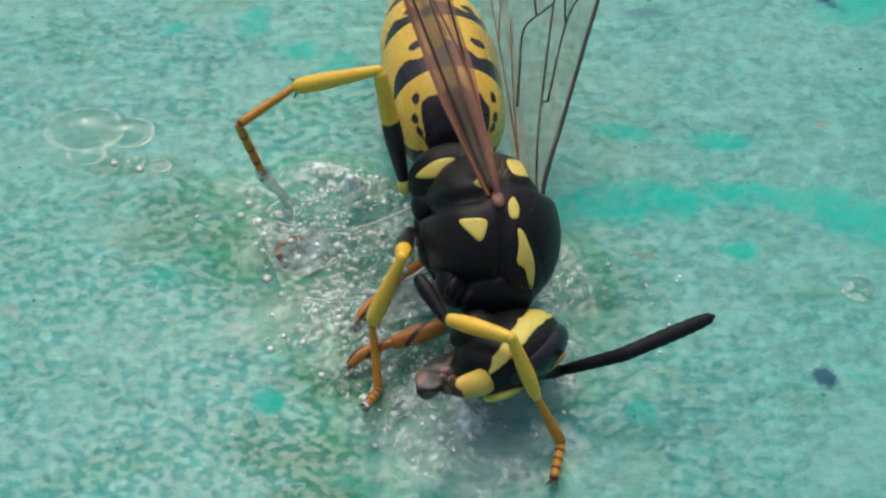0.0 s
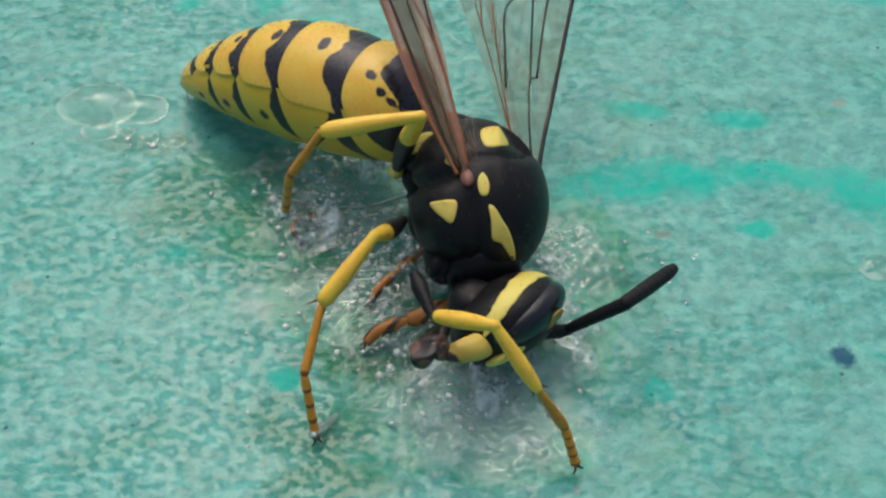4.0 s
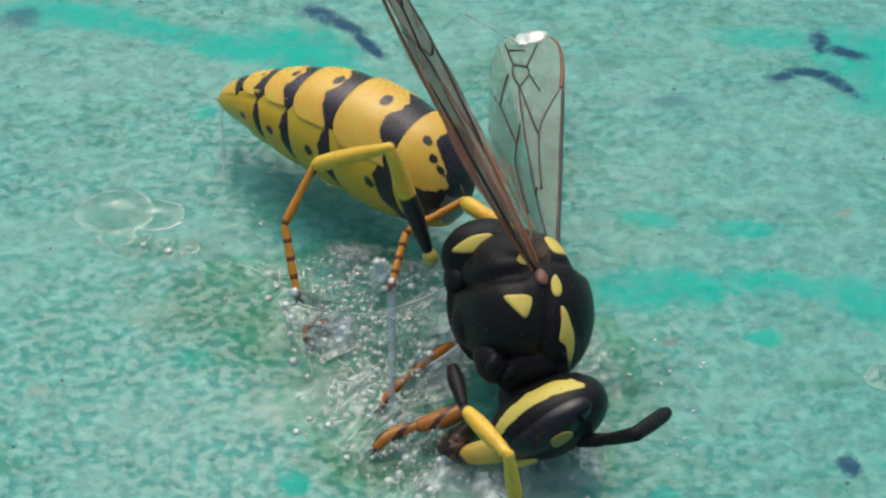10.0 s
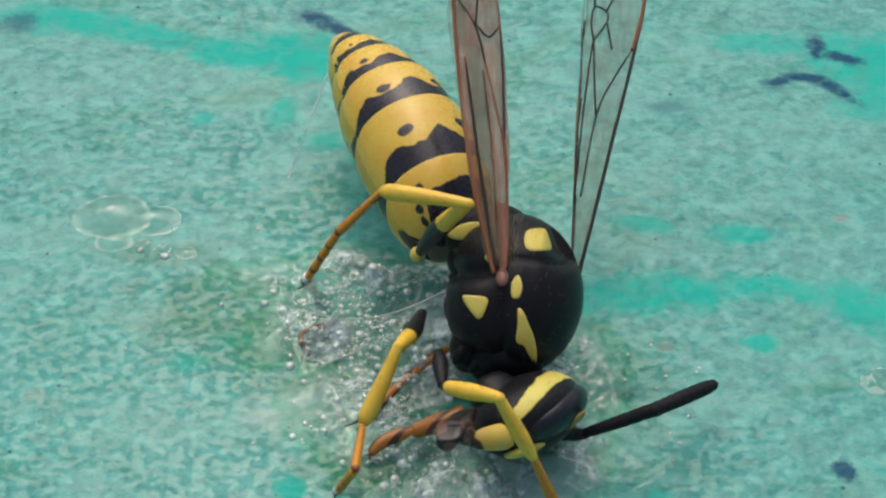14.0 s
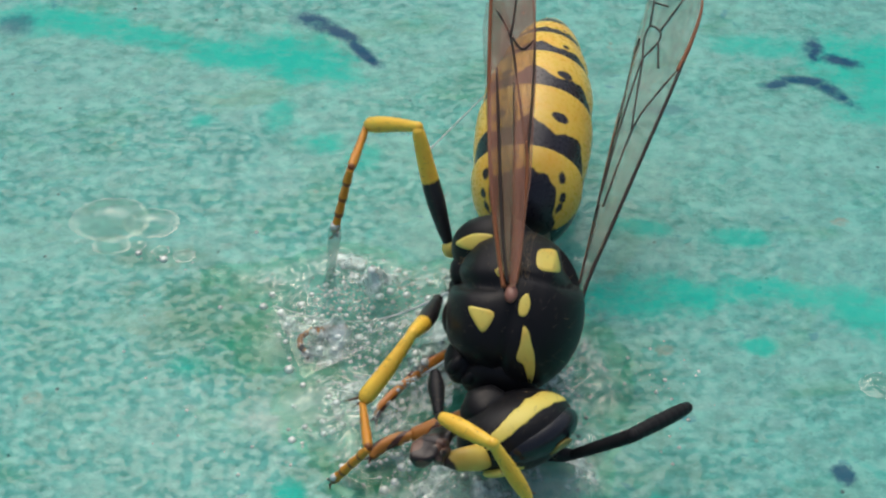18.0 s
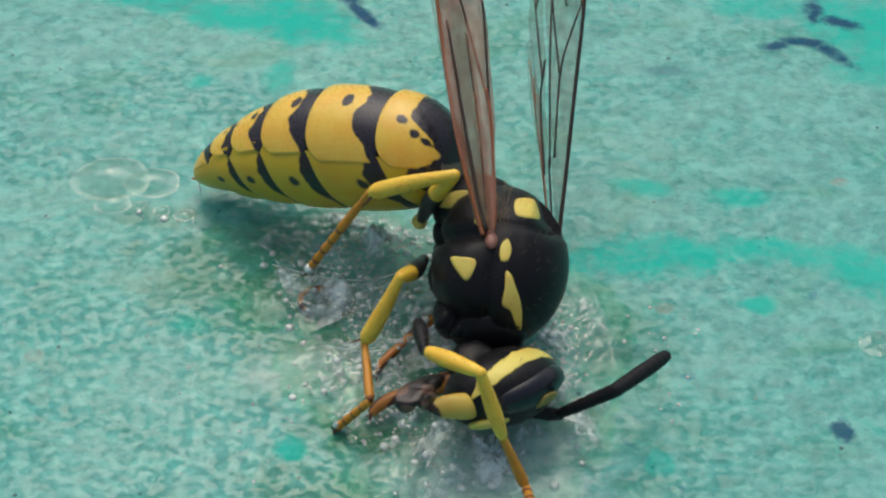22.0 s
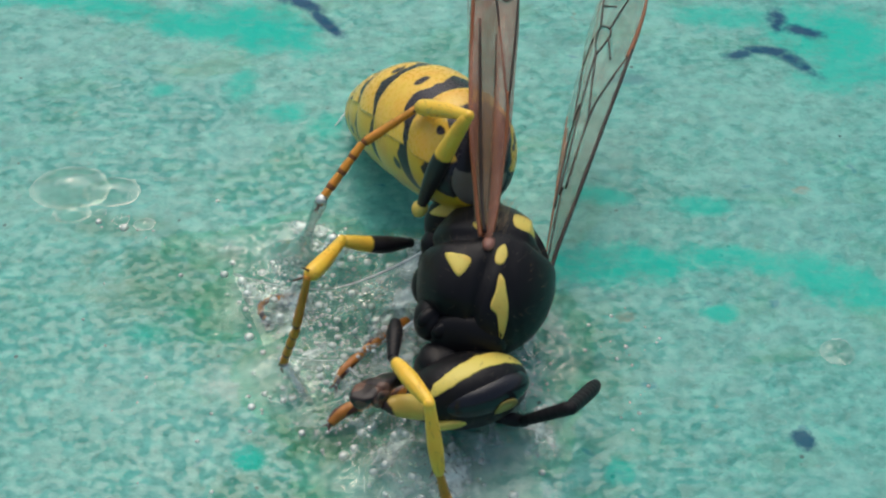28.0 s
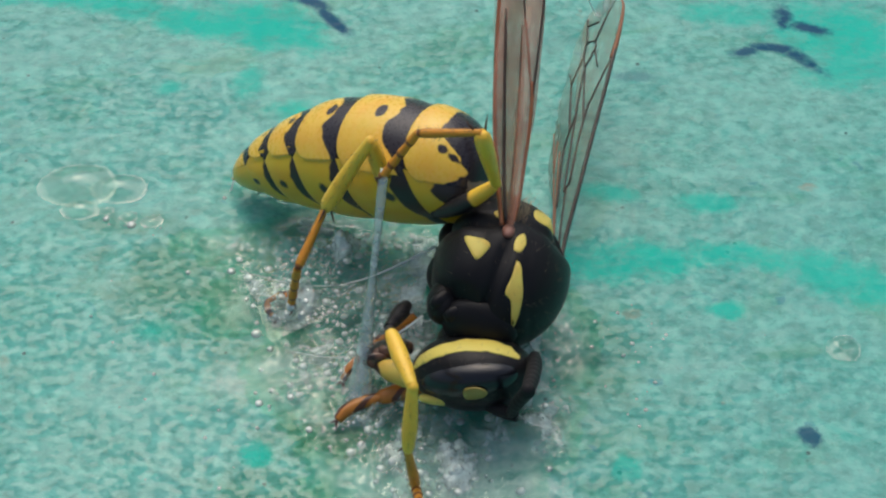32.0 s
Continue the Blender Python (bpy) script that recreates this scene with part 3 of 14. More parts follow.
def build_thorax():
    bm = bmesh.new()
    nu, nv = 96, 64
    rings = []
    for j in range(1, nv):
        b = math.pi * j / nv
        ring = []
        for i in range(nu):
            a = 2 * math.pi * i / nu
            p = Vector((AX.x * math.sin(b) * math.cos(a), -AX.y * math.cos(b), AX.z * math.sin(b) * math.sin(a)))
            n = Vector([x / (y * y) for x, y in zip(p, AX)]).normalized()
            ring.append(p + n * thorax_relief(p))
        rings.append(ring)
    tubes(bm, rings)
    body = part("thorax", bm, MAT["thorax"], wasp, "black thorax with yellow spots", mark=lambda p: -1.0)
    # rump behind the thorax and its waist
    bm = bmesh.new()
    ball(bm, (-0.55, 1.45, 0.35), (1.08, 0.78, 0.95))
    part("rump", bm, MAT["thorax"], body, mark=lambda p: -1.0)
    bm = bmesh.new()
    ball(bm, (-0.8, 2.1, 0.1), (0.26, 0.4, 0.26))
    part("waist", bm, MAT["thorax"], body, mark=lambda p: -1.0)
    # underside blocks that carry the legs
    for c, s in (((-1.25, 1.0, 0.0), (0.36, 0.45, 0.42)), ((-1.28, -0.15, -0.25), (0.36, 0.55, 0.5)), ((-1.0, -1.35, -0.2), (0.42, 0.6, 0.5)), ((-0.1, -1.75, -0.3), (0.9, 0.42, 0.7))):
        bm = bmesh.new()
        ball(bm, c, s)
        part("coxa", bm, MAT["thorax"], body, mark=lambda p: -1.0)
    for c, s, turn in (((-0.95, -1.50, 0.0), (0.50, 0.22, 0.30), 50), ((-0.45, -1.75, -0.1), (0.55, 0.20, 0.30), 28)):
        bm = bmesh.new()
        ball(bm, c, s, 28, 16, Matrix.Rotation(radians(turn), 3, 'Z'))
        part("chest_plate", bm, MAT["head"], body, mark=lambda p: -1.0)
    shapes = (
        ("pleural_spot", ((-0.85, 0.22), (-0.59, 0.25), (-0.33, 0.22), (-0.31, 0.06), (-0.47, -0.25), (-0.66, -0.09))),
        ("collar_stripe", ((0.37, -0.03), (0.50, -0.12), (0.59, -0.39), (0.69, -0.70), (0.72, -1.12), (0.65, -1.46), (0.55, -1.21), (0.46, -0.94), (0.29, -0.79), (0.35, -0.40))),
        ("shoulder_spot", ((0.22, 0.35), (0.25, 0.57), (0.39, 0.69), (0.48, 0.45), (0.41, 0.21), (0.27, 0.20))),
        ("shield_spot", ((0.49, 1.56), (0.75, 1.60), (0.97, 1.50), (1.16, 1.22), (0.84, 1.15), (0.53, 1.24))),
        ("hind_spot", ((-0.42, 1.1), (-0.15, 1.28), (-0.08, 1.12), (-0.25, 0.98))),
    )
    for name, outline in shapes:
        patch(name, outline, body, MAT["spot"], thorax_place, "pale yellow spot")

    def rump_place(u, w):
        p, n = on_egg(u + 0.55, w - 1.45 * 0.743 - 0.35 * 0.669, Vector((1.08, 0.78, 0.95)))
        return p + Vector((-0.55, 1.45, 0.35)), n
    patch("rump_spot", ((-1.5, 1.42), (-1.1, 1.72), (-0.62, 1.76), (-0.75, 1.52), (-1.1, 1.34)), body, MAT["spot"], rump_place, "pale yellow spot")

    def anywhere(rnd):
        b, a = math.acos(rnd.uniform(-1, 1)), rnd.uniform(0, 2 * math.pi)
        p = Vector((AX.x * math.sin(b) * math.cos(a), AX.y * math.cos(b), AX.z * math.sin(b) * math.sin(a)))
        n = Vector([x / (y * y) for x, y in zip(p, AX)]).normalized()
        return p + n * (thorax_relief(p) - 0.01), n
    bristles("thorax_hair", body, 520, anywhere, 0.2, MAT["hair"], Vector((0, 0.5, 0)), "short grey-brown hairs")
    def behind(rnd):
        u, w = rnd.uniform(-1.3, 0.35), rnd.uniform(0.95, 1.8)
        if (u / 1.5) ** 2 + (w / 1.9) ** 2 > 0.95:
            return None
        return thorax_place(u, w) if u > -0.2 else rump_place(u, w)
    bristles("rump_hair", body, 420, behind, 0.34, MAT["fuzz"], Vector((0, 0.4, 0.3)), "pale tan fuzz")
    # wing hinge
    p, n = thorax_place(0.02, 0.66)
    bm = bmesh.new()
    ball(bm, p - n * 0.02, (0.15, 0.24, 0.12))
    part("wing_hinge", bm, MAT["hinge"], body, "reddish wing hinge")
    return body


# the light tone is a painted grey sheen on black chitin
MAT["front"] = cuticle("grey_sheen_front_chitin", (0.010, 0.009, 0.010), (0.20, 0.18, 0.14), 0.32)
MAT["hair"] = cuticle("grey_brown_hair", (0.05, 0.042, 0.03), (0.13, 0.105, 0.07), 0.6)
MAT["fuzz"] = cuticle("pale_tan_fuzz", (0.16, 0.12, 0.07), (0.36, 0.28, 0.17), 0.6)
MAT["mouth"] = cuticle("wet_grey_brown_mouth", (0.014, 0.009, 0.007), (0.13, 0.072, 0.05), 0.28)
MAT["jaw"] = cuticle("yellow_jaw_chitin", (0.030, 0.014, 0.008), (0.66, 0.52, 0.10), 0.3)
MAT["notch"] = cuticle("dull_yellow_chitin", (0.1, 0.08, 0.02), (0.34, 0.27, 0.06), 0.35)
MAT["hinge"] = cuticle("reddish_hinge", (0.12, 0.05, 0.035), (0.24, 0.11, 0.08), 0.35)
parts["thorax"] = build_thorax()

HEAD_AX = Vector((1.45, 0.90, 1.22))
HEAD_VIEW = (Vector((1, 0, 0)), Vector((0, 1, 0)), Vector((0, 0, 1)))


def build_head():
    bm = bmesh.new()
    ball(bm, (0, 0, 0), HEAD_AX, 48, 32)
    head = part("head", bm, MAT["head"], wasp, "black head with a yellow cheek band", mark=lambda p: -1.0)

    def face(u, w):
        return on_egg(u, w, HEAD_AX, HEAD_VIEW)
    strip("cheek_band", ((-1.28, 0.02, 0.05), (-1.1, 0.2, 0.19), (-0.6, 0.44, 0.22), (0.0, 0.60, 0.21), (0.6, 0.60, 0.2), (1.0, 0.48, 0.16), (1.22, 0.34, 0.05)), head, MAT["spot"], face, "pale yellow cheek band")
    bm = bmesh.new()
    ball(bm, (0.10, -0.12, 0.60), (1.15, 0.50, 0.7), 36, 24, Matrix.Rotation(radians(6), 3, 'Z'))
    part("eye", bm, MAT["eye"], head, "glossy black compound eye", mark=lambda p: -1.0)

    def low(u, w):
        p, n = on_egg(u - 0.10, w + 0.12, Vector((1.17, 0.52, 0.72)), HEAD_VIEW)
        return p + Vector((0.10, -0.12, 0.60)), n
    patch("eye_notch", ((0.18, -0.38), (0.5, -0.34), (0.66, -0.44), (0.5, -0.56), (0.12, -0.6)), head, MAT["notch"], low, "dull yellow notch", rise=0.02)
    bm = bmesh.new()
    ball(bm, (-0.62, -0.62, 0.22), (0.62, 0.17, 0.5))
    part("face_plate", bm, MAT["spot"], head, "yellow face plate")
    bm = bmesh.new()
    limb(bm, smooth_profile([(0, 0.24), (0.35, 0.30), (0.8, 0.27), (1.05, 0.22), (1.3, 0.10)]), 20, 0.10, 0.75)
    bm.transform(Matrix.Translation((-1.02, -0.22, 0.30)) @ Matrix.Rotation(radians(76), 4, 'Z'))
    part("jaw", bm, MAT["jaw"], head, "yellow jaw with a dark brown tip", mark=lambda p: 2.10 + p.x + 0.35 * (p.y + 0.1))
    for c, size, turn in (((-2.0, 0.5, -0.05), (0.55, 0.26, 0.34), 14), ((-2.5, 0.34, 0.02), (0.34, 0.2, 0.3), 40), ((-2.3, 0.22, 0.28), (0.3, 0.16, 0.2), 20)):
        bm = bmesh.new()
        ball(bm, c, size, 26, 16, Matrix.Rotation(radians(turn), 3, 'Z'))
        for v in bm.verts:
            v.co += 0.16 * noise.noise_vector(v.co * 2.6)
        part("mouth", bm, MAT["mouth"], head, "wet grey-brown mouth", mark=lambda p: -0.02 + 0.4 * noise.noise(Vector((p.x * 2.5, p.y * 4, p.z * 3))))
    bm = bmesh.new()
    ball(bm, (-0.35, 0.70, -0.35), (0.62, 0.48, 0.6))
    for v in bm.verts:
        v.co += 0.10 * noise.noise_vector(v.co * 2.2)
    part("neck", bm, MAT["head"], head, mark=lambda p: -1.0)
    bm = bmesh.new()
    limb(bm, smooth_profile([(0, 0.13), (0.4, 0.16), (0.75, 0.13)]), 12)
    bm.transform(Matrix.Translation((0.45, -0.75, 0.35)) @ Matrix.Rotation(radians(-108), 4, 'Z'))
    part("scape", bm, MAT["antenna"], head, "black antenna base", mark=lambda p: -1.0)

    def anywhere(rnd):
        u, w = rnd.uniform(-1.3, 1.3), rnd.uniform(-0.8, 0.9)
        if (u / 1.45) ** 2 + (w / 0.98) ** 2 > 0.9:
            return None
        return on_egg(u, w, HEAD_AX, HEAD_VIEW)
    bristles("head_hair", head, 220, anywhere, 0.14, MAT["hair"], Vector((0, 0.3, 0)))
    return head


parts["head"] = build_head()


def build_antenna():
    for key, L, prof in (("antenna_base", 1.9, [(0, 0.10), (0.3, 0.13), (1.0, 0.15), (1.9, 0.165)]), ("antenna_tip", 2.35, [(0, 0.165), (0.9, 0.18), (1.8, 0.17), (2.2, 0.13), (2.35, 0.04)])):
        steps = int(L / 0.05)
        pr = smooth_profile(prof, steps)
        prof2 = [(y, r * (1 - 0.07 * (1 if k % 5 == 0 else 0))) for k, (y, r) in enumerate(pr)]
        bm = bmesh.new()
        limb(bm, prof2, 16, 0.06)
        ball(bm, (0, 0.0 if key == "antenna_tip" else 0.05, 0), (0.165, 0.165, 0.165) if key == "antenna_tip" else (0.11, 0.11, 0.11), 16, 10)
        parts[key] = part("antenna", bm, MAT["antenna"], wasp, "velvet black ringed antenna", mark=lambda p: -1.0)


build_antenna()

# ---- abdomen ----
# distance from the front, height of the back, depth of the underside
BELLY = ((0.0, 0.55, -0.94), (0.12, 0.76, -1.02), (0.28, 0.97, -1.10), (0.5, 1.14, -1.18), (0.75, 1.25, -1.25), (1.2, 1.37, -1.33), (2.2, 1.46, -1.40), (3.3, 1.43, -1.43), (4.3, 1.24, -1.43), (5.2, 0.90, -1.40),
         (6.0, 0.50, -1.36), (6.7, 0.08, -1.32), (7.15, -0.24, -1.28), (7.42, -0.54, -1.20), (7.52, -0.82, -1.04))


def belly_at(y):
    ys = [b[0] for b in BELLY]
    top, low = float(np.interp(y, ys, [b[1] for b in BELLY])), float(np.interp(y, ys, [b[2] for b in BELLY]))
    return (top - low) / 2, (top + low) / 2


def smooth_belly(y):
    r = z = 0.0
    wide = min(0.12, max(0.005, 0.3 * y), max(0.005, (7.52 - y) * 0.4))
    for k in range(-2, 3):
        a, b = belly_at(min(max(y + wide * k, 0), 7.52))
        r, z = r + a / 5, z + b / 5
    return r, z


HALF = 84
# how far each back plate reaches down the side, in degrees from the mid-line
REACH = (95, 93, 86, 80, 76, 82)
BROAD = 0.95
# start, end, depth of the black front band, side dot: angle, distance behind the band, size
TERGITES = ((0.0, 1.42, 0.6, 0, 0, 0), (1.36, 3.32, 0.68, 31, 0.32, 0.18), (3.26, 4.72, 0.56, 32, 0.02, 0.16),
            (4.66, 5.82, 0.44, 33, 0.06, 0.12), (5.76, 6.66, 0.36, 34, 0.08, 0.07), (6.6, 7.52, 0.34, 0, 0, 0))
# how deep the band runs from the mid-line of the back down to the side
BAND_ARC = (0, 8, 18, 30, 42, 54, 64, 76, 86, 96)
BAND_DEPTH = (1.32, 1.15, 0.95, 0.88, 0.98, 1.06, 0.92, 0.58, 0.30, 0.12)
NOTCH_DEPTH = (0.82, 0.78, 0.74, 0.72, 0.62, 0.18, 0.07, 0.05, 0.12, 0.4)


def tergite_mark(k, y0, y1, band, dot_a, dot_s, dot_r):
    def mark(p):
        r, z = smooth_belly(p.y)
        a = math.degrees(math.atan2(p.x / BROAD, p.z - z))
        s, arc = p.y - y0, abs(a)
        wob = 0.035 * math.sin(radians(a * 7) + k) + 0.02 * math.sin(radians(a * 17) + 2 * k)
        if k == 0:
            v = float(np.interp(arc, BAND_ARC, NOTCH_DEPTH)) + wob - s
            v = max(v, 0.10 - math.hypot((s - 0.86) * 0.8, (arc - 46) * 0.022), 0.10 - math.hypot(s - 0.52, (arc - 57) * 0.022), 0.08 - math.hypot((s - 0.30) * 0.7, (arc - 60) * 0.02))
        elif k == 5:
            v = 0.5 * max(0.0, math.cos(radians(arc * 0.92))) - s
        else:
            v = band * float(np.interp(arc, BAND_ARC, BAND_DEPTH)) + wob - s
            at = band * 0.8 + dot_s + dot_r
            v = max(v, dot_r - math.hypot((s - at) * 1.3, (arc - dot_a - 3 * (s - at)) * 0.021))
        v += 0.03 * noise.noise(Vector((p.x * 3, p.y * 3, p.z * 3 + k * 5))) + 0.035 * noise.noise(Vector((p.x * 6, p.y * 6, p.z * 6 + k * 3)))
        return -v * 1.3
    return mark


def shear(a):
    """The plates of the belly run forward towards its mid-line."""
    f = min(1.0, abs(abs(a) - HALF) / (180 - HALF))
    return 0.95 * f ** 0.8


def sternite_mark(k, y0, y1):
    def mark(p):
        r, z = smooth_belly(p.y)
        a = math.degrees(math.atan2(p.x / BROAD, p.z - z))
        f = abs(abs(a) - HALF)
        s = p.y - y0 + shear(a)
        v = (0.9, 0.62, 0.46, 0.40, 0.34, 0.05)[k] * float(np.interp(f, (0, 8, 20, 34, 60, 90), (0.25, 0.75, 1.1, 0.9, 0.7, 0.8))) + 0.04 * math.sin(radians(a * 8)) - s
        if 0 < k < 5:
            v = max(v, 0.10 - math.hypot((s - 0.78) * 0.8, (f - 30) * 0.02))
        return -v
    return mark


def build_abdomen():
    bm = bmesh.new()
    rings = []
    for j in range(60):
        y = 7.45 * j / 59
        r, z = smooth_belly(y)
        rings.append([Vector((BROAD * r * 0.94 * math.cos(a), y, z + 0.95 * r * math.sin(a))) for a in (2 * math.pi * i / 40 for i in range(40))])
    tubes(bm, rings)
    core = part("abdomen", bm, MAT["abdomen"], wasp, "yellow abdomen with black bands", mark=lambda p: -1.0)
    for k, (y0, y1, band, dot_a, dot_s, dot_r) in enumerate(TERGITES):
        for upper in (True, False):
            n, steps = (120, 44) if upper else (90, 36)
            bm = bmesh.new()
            grid = []
            for j in range(steps + 1):
                t = j / steps
                row = []
                for i in range(n + 1):
                    if upper:
                        deg = -REACH[k] - 3 + (2 * REACH[k] + 6) * i / n
                        flare = 0.46 * min(1.0, abs(deg) / REACH[k]) ** 9 * (1 if k < 5 else 0)
                        y = y0 + (y1 - y0 - flare) * t
                    else:
                        deg = REACH[k] - 9 + (378 - 2 * REACH[k]) * i / n
                        over_ = deg - 360 if deg > 180 else deg
                        y = min(7.52, max(0.02, y0 + (y1 - y0) * t - shear(over_) * (1 - max(0, (y0 + (y1 - y0) * t - 6.9) / 0.62))))
                    r, z = smooth_belly(y)
                    end = 1.0 if k == 5 else 0.0
                    lift = 1.0 + 0.075 * math.sin(math.pi * 0.58 * t) * (1 - end) - (0.04 if j == 0 else 0) - (0.075 * (1 - end) if j == steps else 0)
                    # the edge of each back plate lies over the belly plates
                    lift += (0.022 if upper else -0.012)
                    if upper and abs(deg) > REACH[k] + 1:
                        lift -= 0.05
                    if not upper:
                        lift += 0.035 * math.sin(math.pi * min(1, abs(abs(over_) - HALF) / 60))
                    q = radians(deg)
                    row.append(bm.verts.new((BROAD * r * lift * math.sin(q), y, z + r * lift * math.cos(q))))
                grid.append(row)
            for r0, r1 in zip(grid, grid[1:]):
                for i in range(n):
                    bm.faces.new((r0[i], r0[i + 1], r1[i + 1], r1[i]))
            mk = tergite_mark(k, y0, y1, band, dot_a, dot_s, dot_r) if upper else sternite_mark(k, y0, y1)
            part("tergite" if upper else "sternite", bm, MAT["abdomen" if upper else "belly"], core, mark=mk)
    bm = bmesh.new()
    rings = []
    for y, f in ((-0.10, 0.05), (-0.10, 0.35), (-0.08, 0.62), (-0.05, 0.82), (0.0, 0.96), (0.08, 1.0)):
        r, z = smooth_belly(max(y, 0.0))
        rings.append([Vector((BROAD * r * f * math.cos(q), y, z + r * f * math.sin(q))) for q in (2 * math.pi * i / 44 for i in range(44))])
    tubes(bm, rings)
    # sky glare on the black front is put into the colour as grey below
    part("front_face", bm, MAT["front"], core, "black rounded front of the abdomen, sky sheen painted grey below", mark=lambda p: -0.12 - p.z + 0.5 * (abs(p.x) - 0.55) * (p.z > -0.1))
    bm = bmesh.new()
    limb(bm, [(0, 0.06), (0.15, 0.04), (0.3, 0.008)], 8)
    bm.transform(Matrix.Translation((0, 7.44, -1.1)))
    part("sting", bm, MAT["brown"], core, "brown sting tip")

    def hairs(rnd):
        y, a = rnd.uniform(0.2, 7.3), rnd.uniform(0, 2 * math.pi)
        r, z = smooth_belly(y)
        return Vector((r * math.sin(a), y, z + r * math.cos(a))), Vector((math.sin(a), 0, math.cos(a)))
    bristles("abdomen_hair", core, 160, hairs, 0.12, MAT["hair"], Vector((0, 1.6, 0)))
    # set the flat front a little forward
    for o in (core, *core.children):
        for v in o.data.vertices:
            v.co.y = v.co.y * 1.025 - 0.0002
    return core


parts["abdomen"] = build_abdomen()


# ---- wings: Y from root to tip ----
def membrane(name, outline, parent, material, label="", ripple=0.05, seed=0):
    """A thin flat blade filled between its front and rear edges: rows of (y, rear x, front x)."""
    ys = np.linspace(outline[0][0], outline[-1][0], 60)
    bm = bmesh.new()
    for side in (0.006, -0.006):
        grid = []
        for y in ys:
            a = float(np.interp(y, [o[0] for o in outline], [o[1] for o in outline]))
            b = float(np.interp(y, [o[0] for o in outline], [o[2] for o in outline]))
            row = []
            for i in range(15):
                x = a + (b - a) * i / 14
                z = ripple * math.sin(x * (4.2 if ripple < 0.1 else 9.0) + seed) * math.sin(y * 0.5 + 0.4) + 0.02 * math.sin(y * 3 + x * 5)
                row.append(bm.verts.new((x, y, z + side)))
            grid.append(row)
        for r0, r1 in zip(grid, grid[1:]):
            for i in range(14):
                bm.faces.new((r0[i], r0[i + 1], r1[i + 1], r1[i]))
    return part(name, bm, material, parent, label)


def vein(parent, pts, r0=0.03, r1=0.022, mark=-1.0, lift=0.01):
    bm = bmesh.new()
    line = [Vector((x, y, 0.0)) for x, y in pts]
    fine = []
    for i in range(len(line) - 1):
        p0, p1, p2, p3 = line[max(i - 1, 0)], line[i], line[i + 1], line[min(i + 2, len(line) - 1)]
        for k in range(6):
            t = k / 6
            fine.append(0.5 * (2 * p1 + (p2 - p0) * t + (2 * p0 - 5 * p1 + 4 * p2 - p3) * t * t + (3 * p1 - p0 - 3 * p2 + p3) * t ** 3))
    fine.append(line[-1])
    rings = []
    for i, p in enumerate(fine):
        d = (fine[min(i + 1, len(fine) - 1)] - fine[max(i - 1, 0)]).normalized()
        s = Vector((d.y, -d.x, 0))
        r = r0 + (r1 - r0) * i / len(fine)
        rings.append([p + s * (r * math.cos(a)) + Vector((0, 0, lift + r * math.sin(a))) for a in (2 * math.pi * k / 6 for k in range(6))])
    tubes(bm, rings)
    return part("vein", bm, MAT["vein"], parent, mark=lambda p: mark)


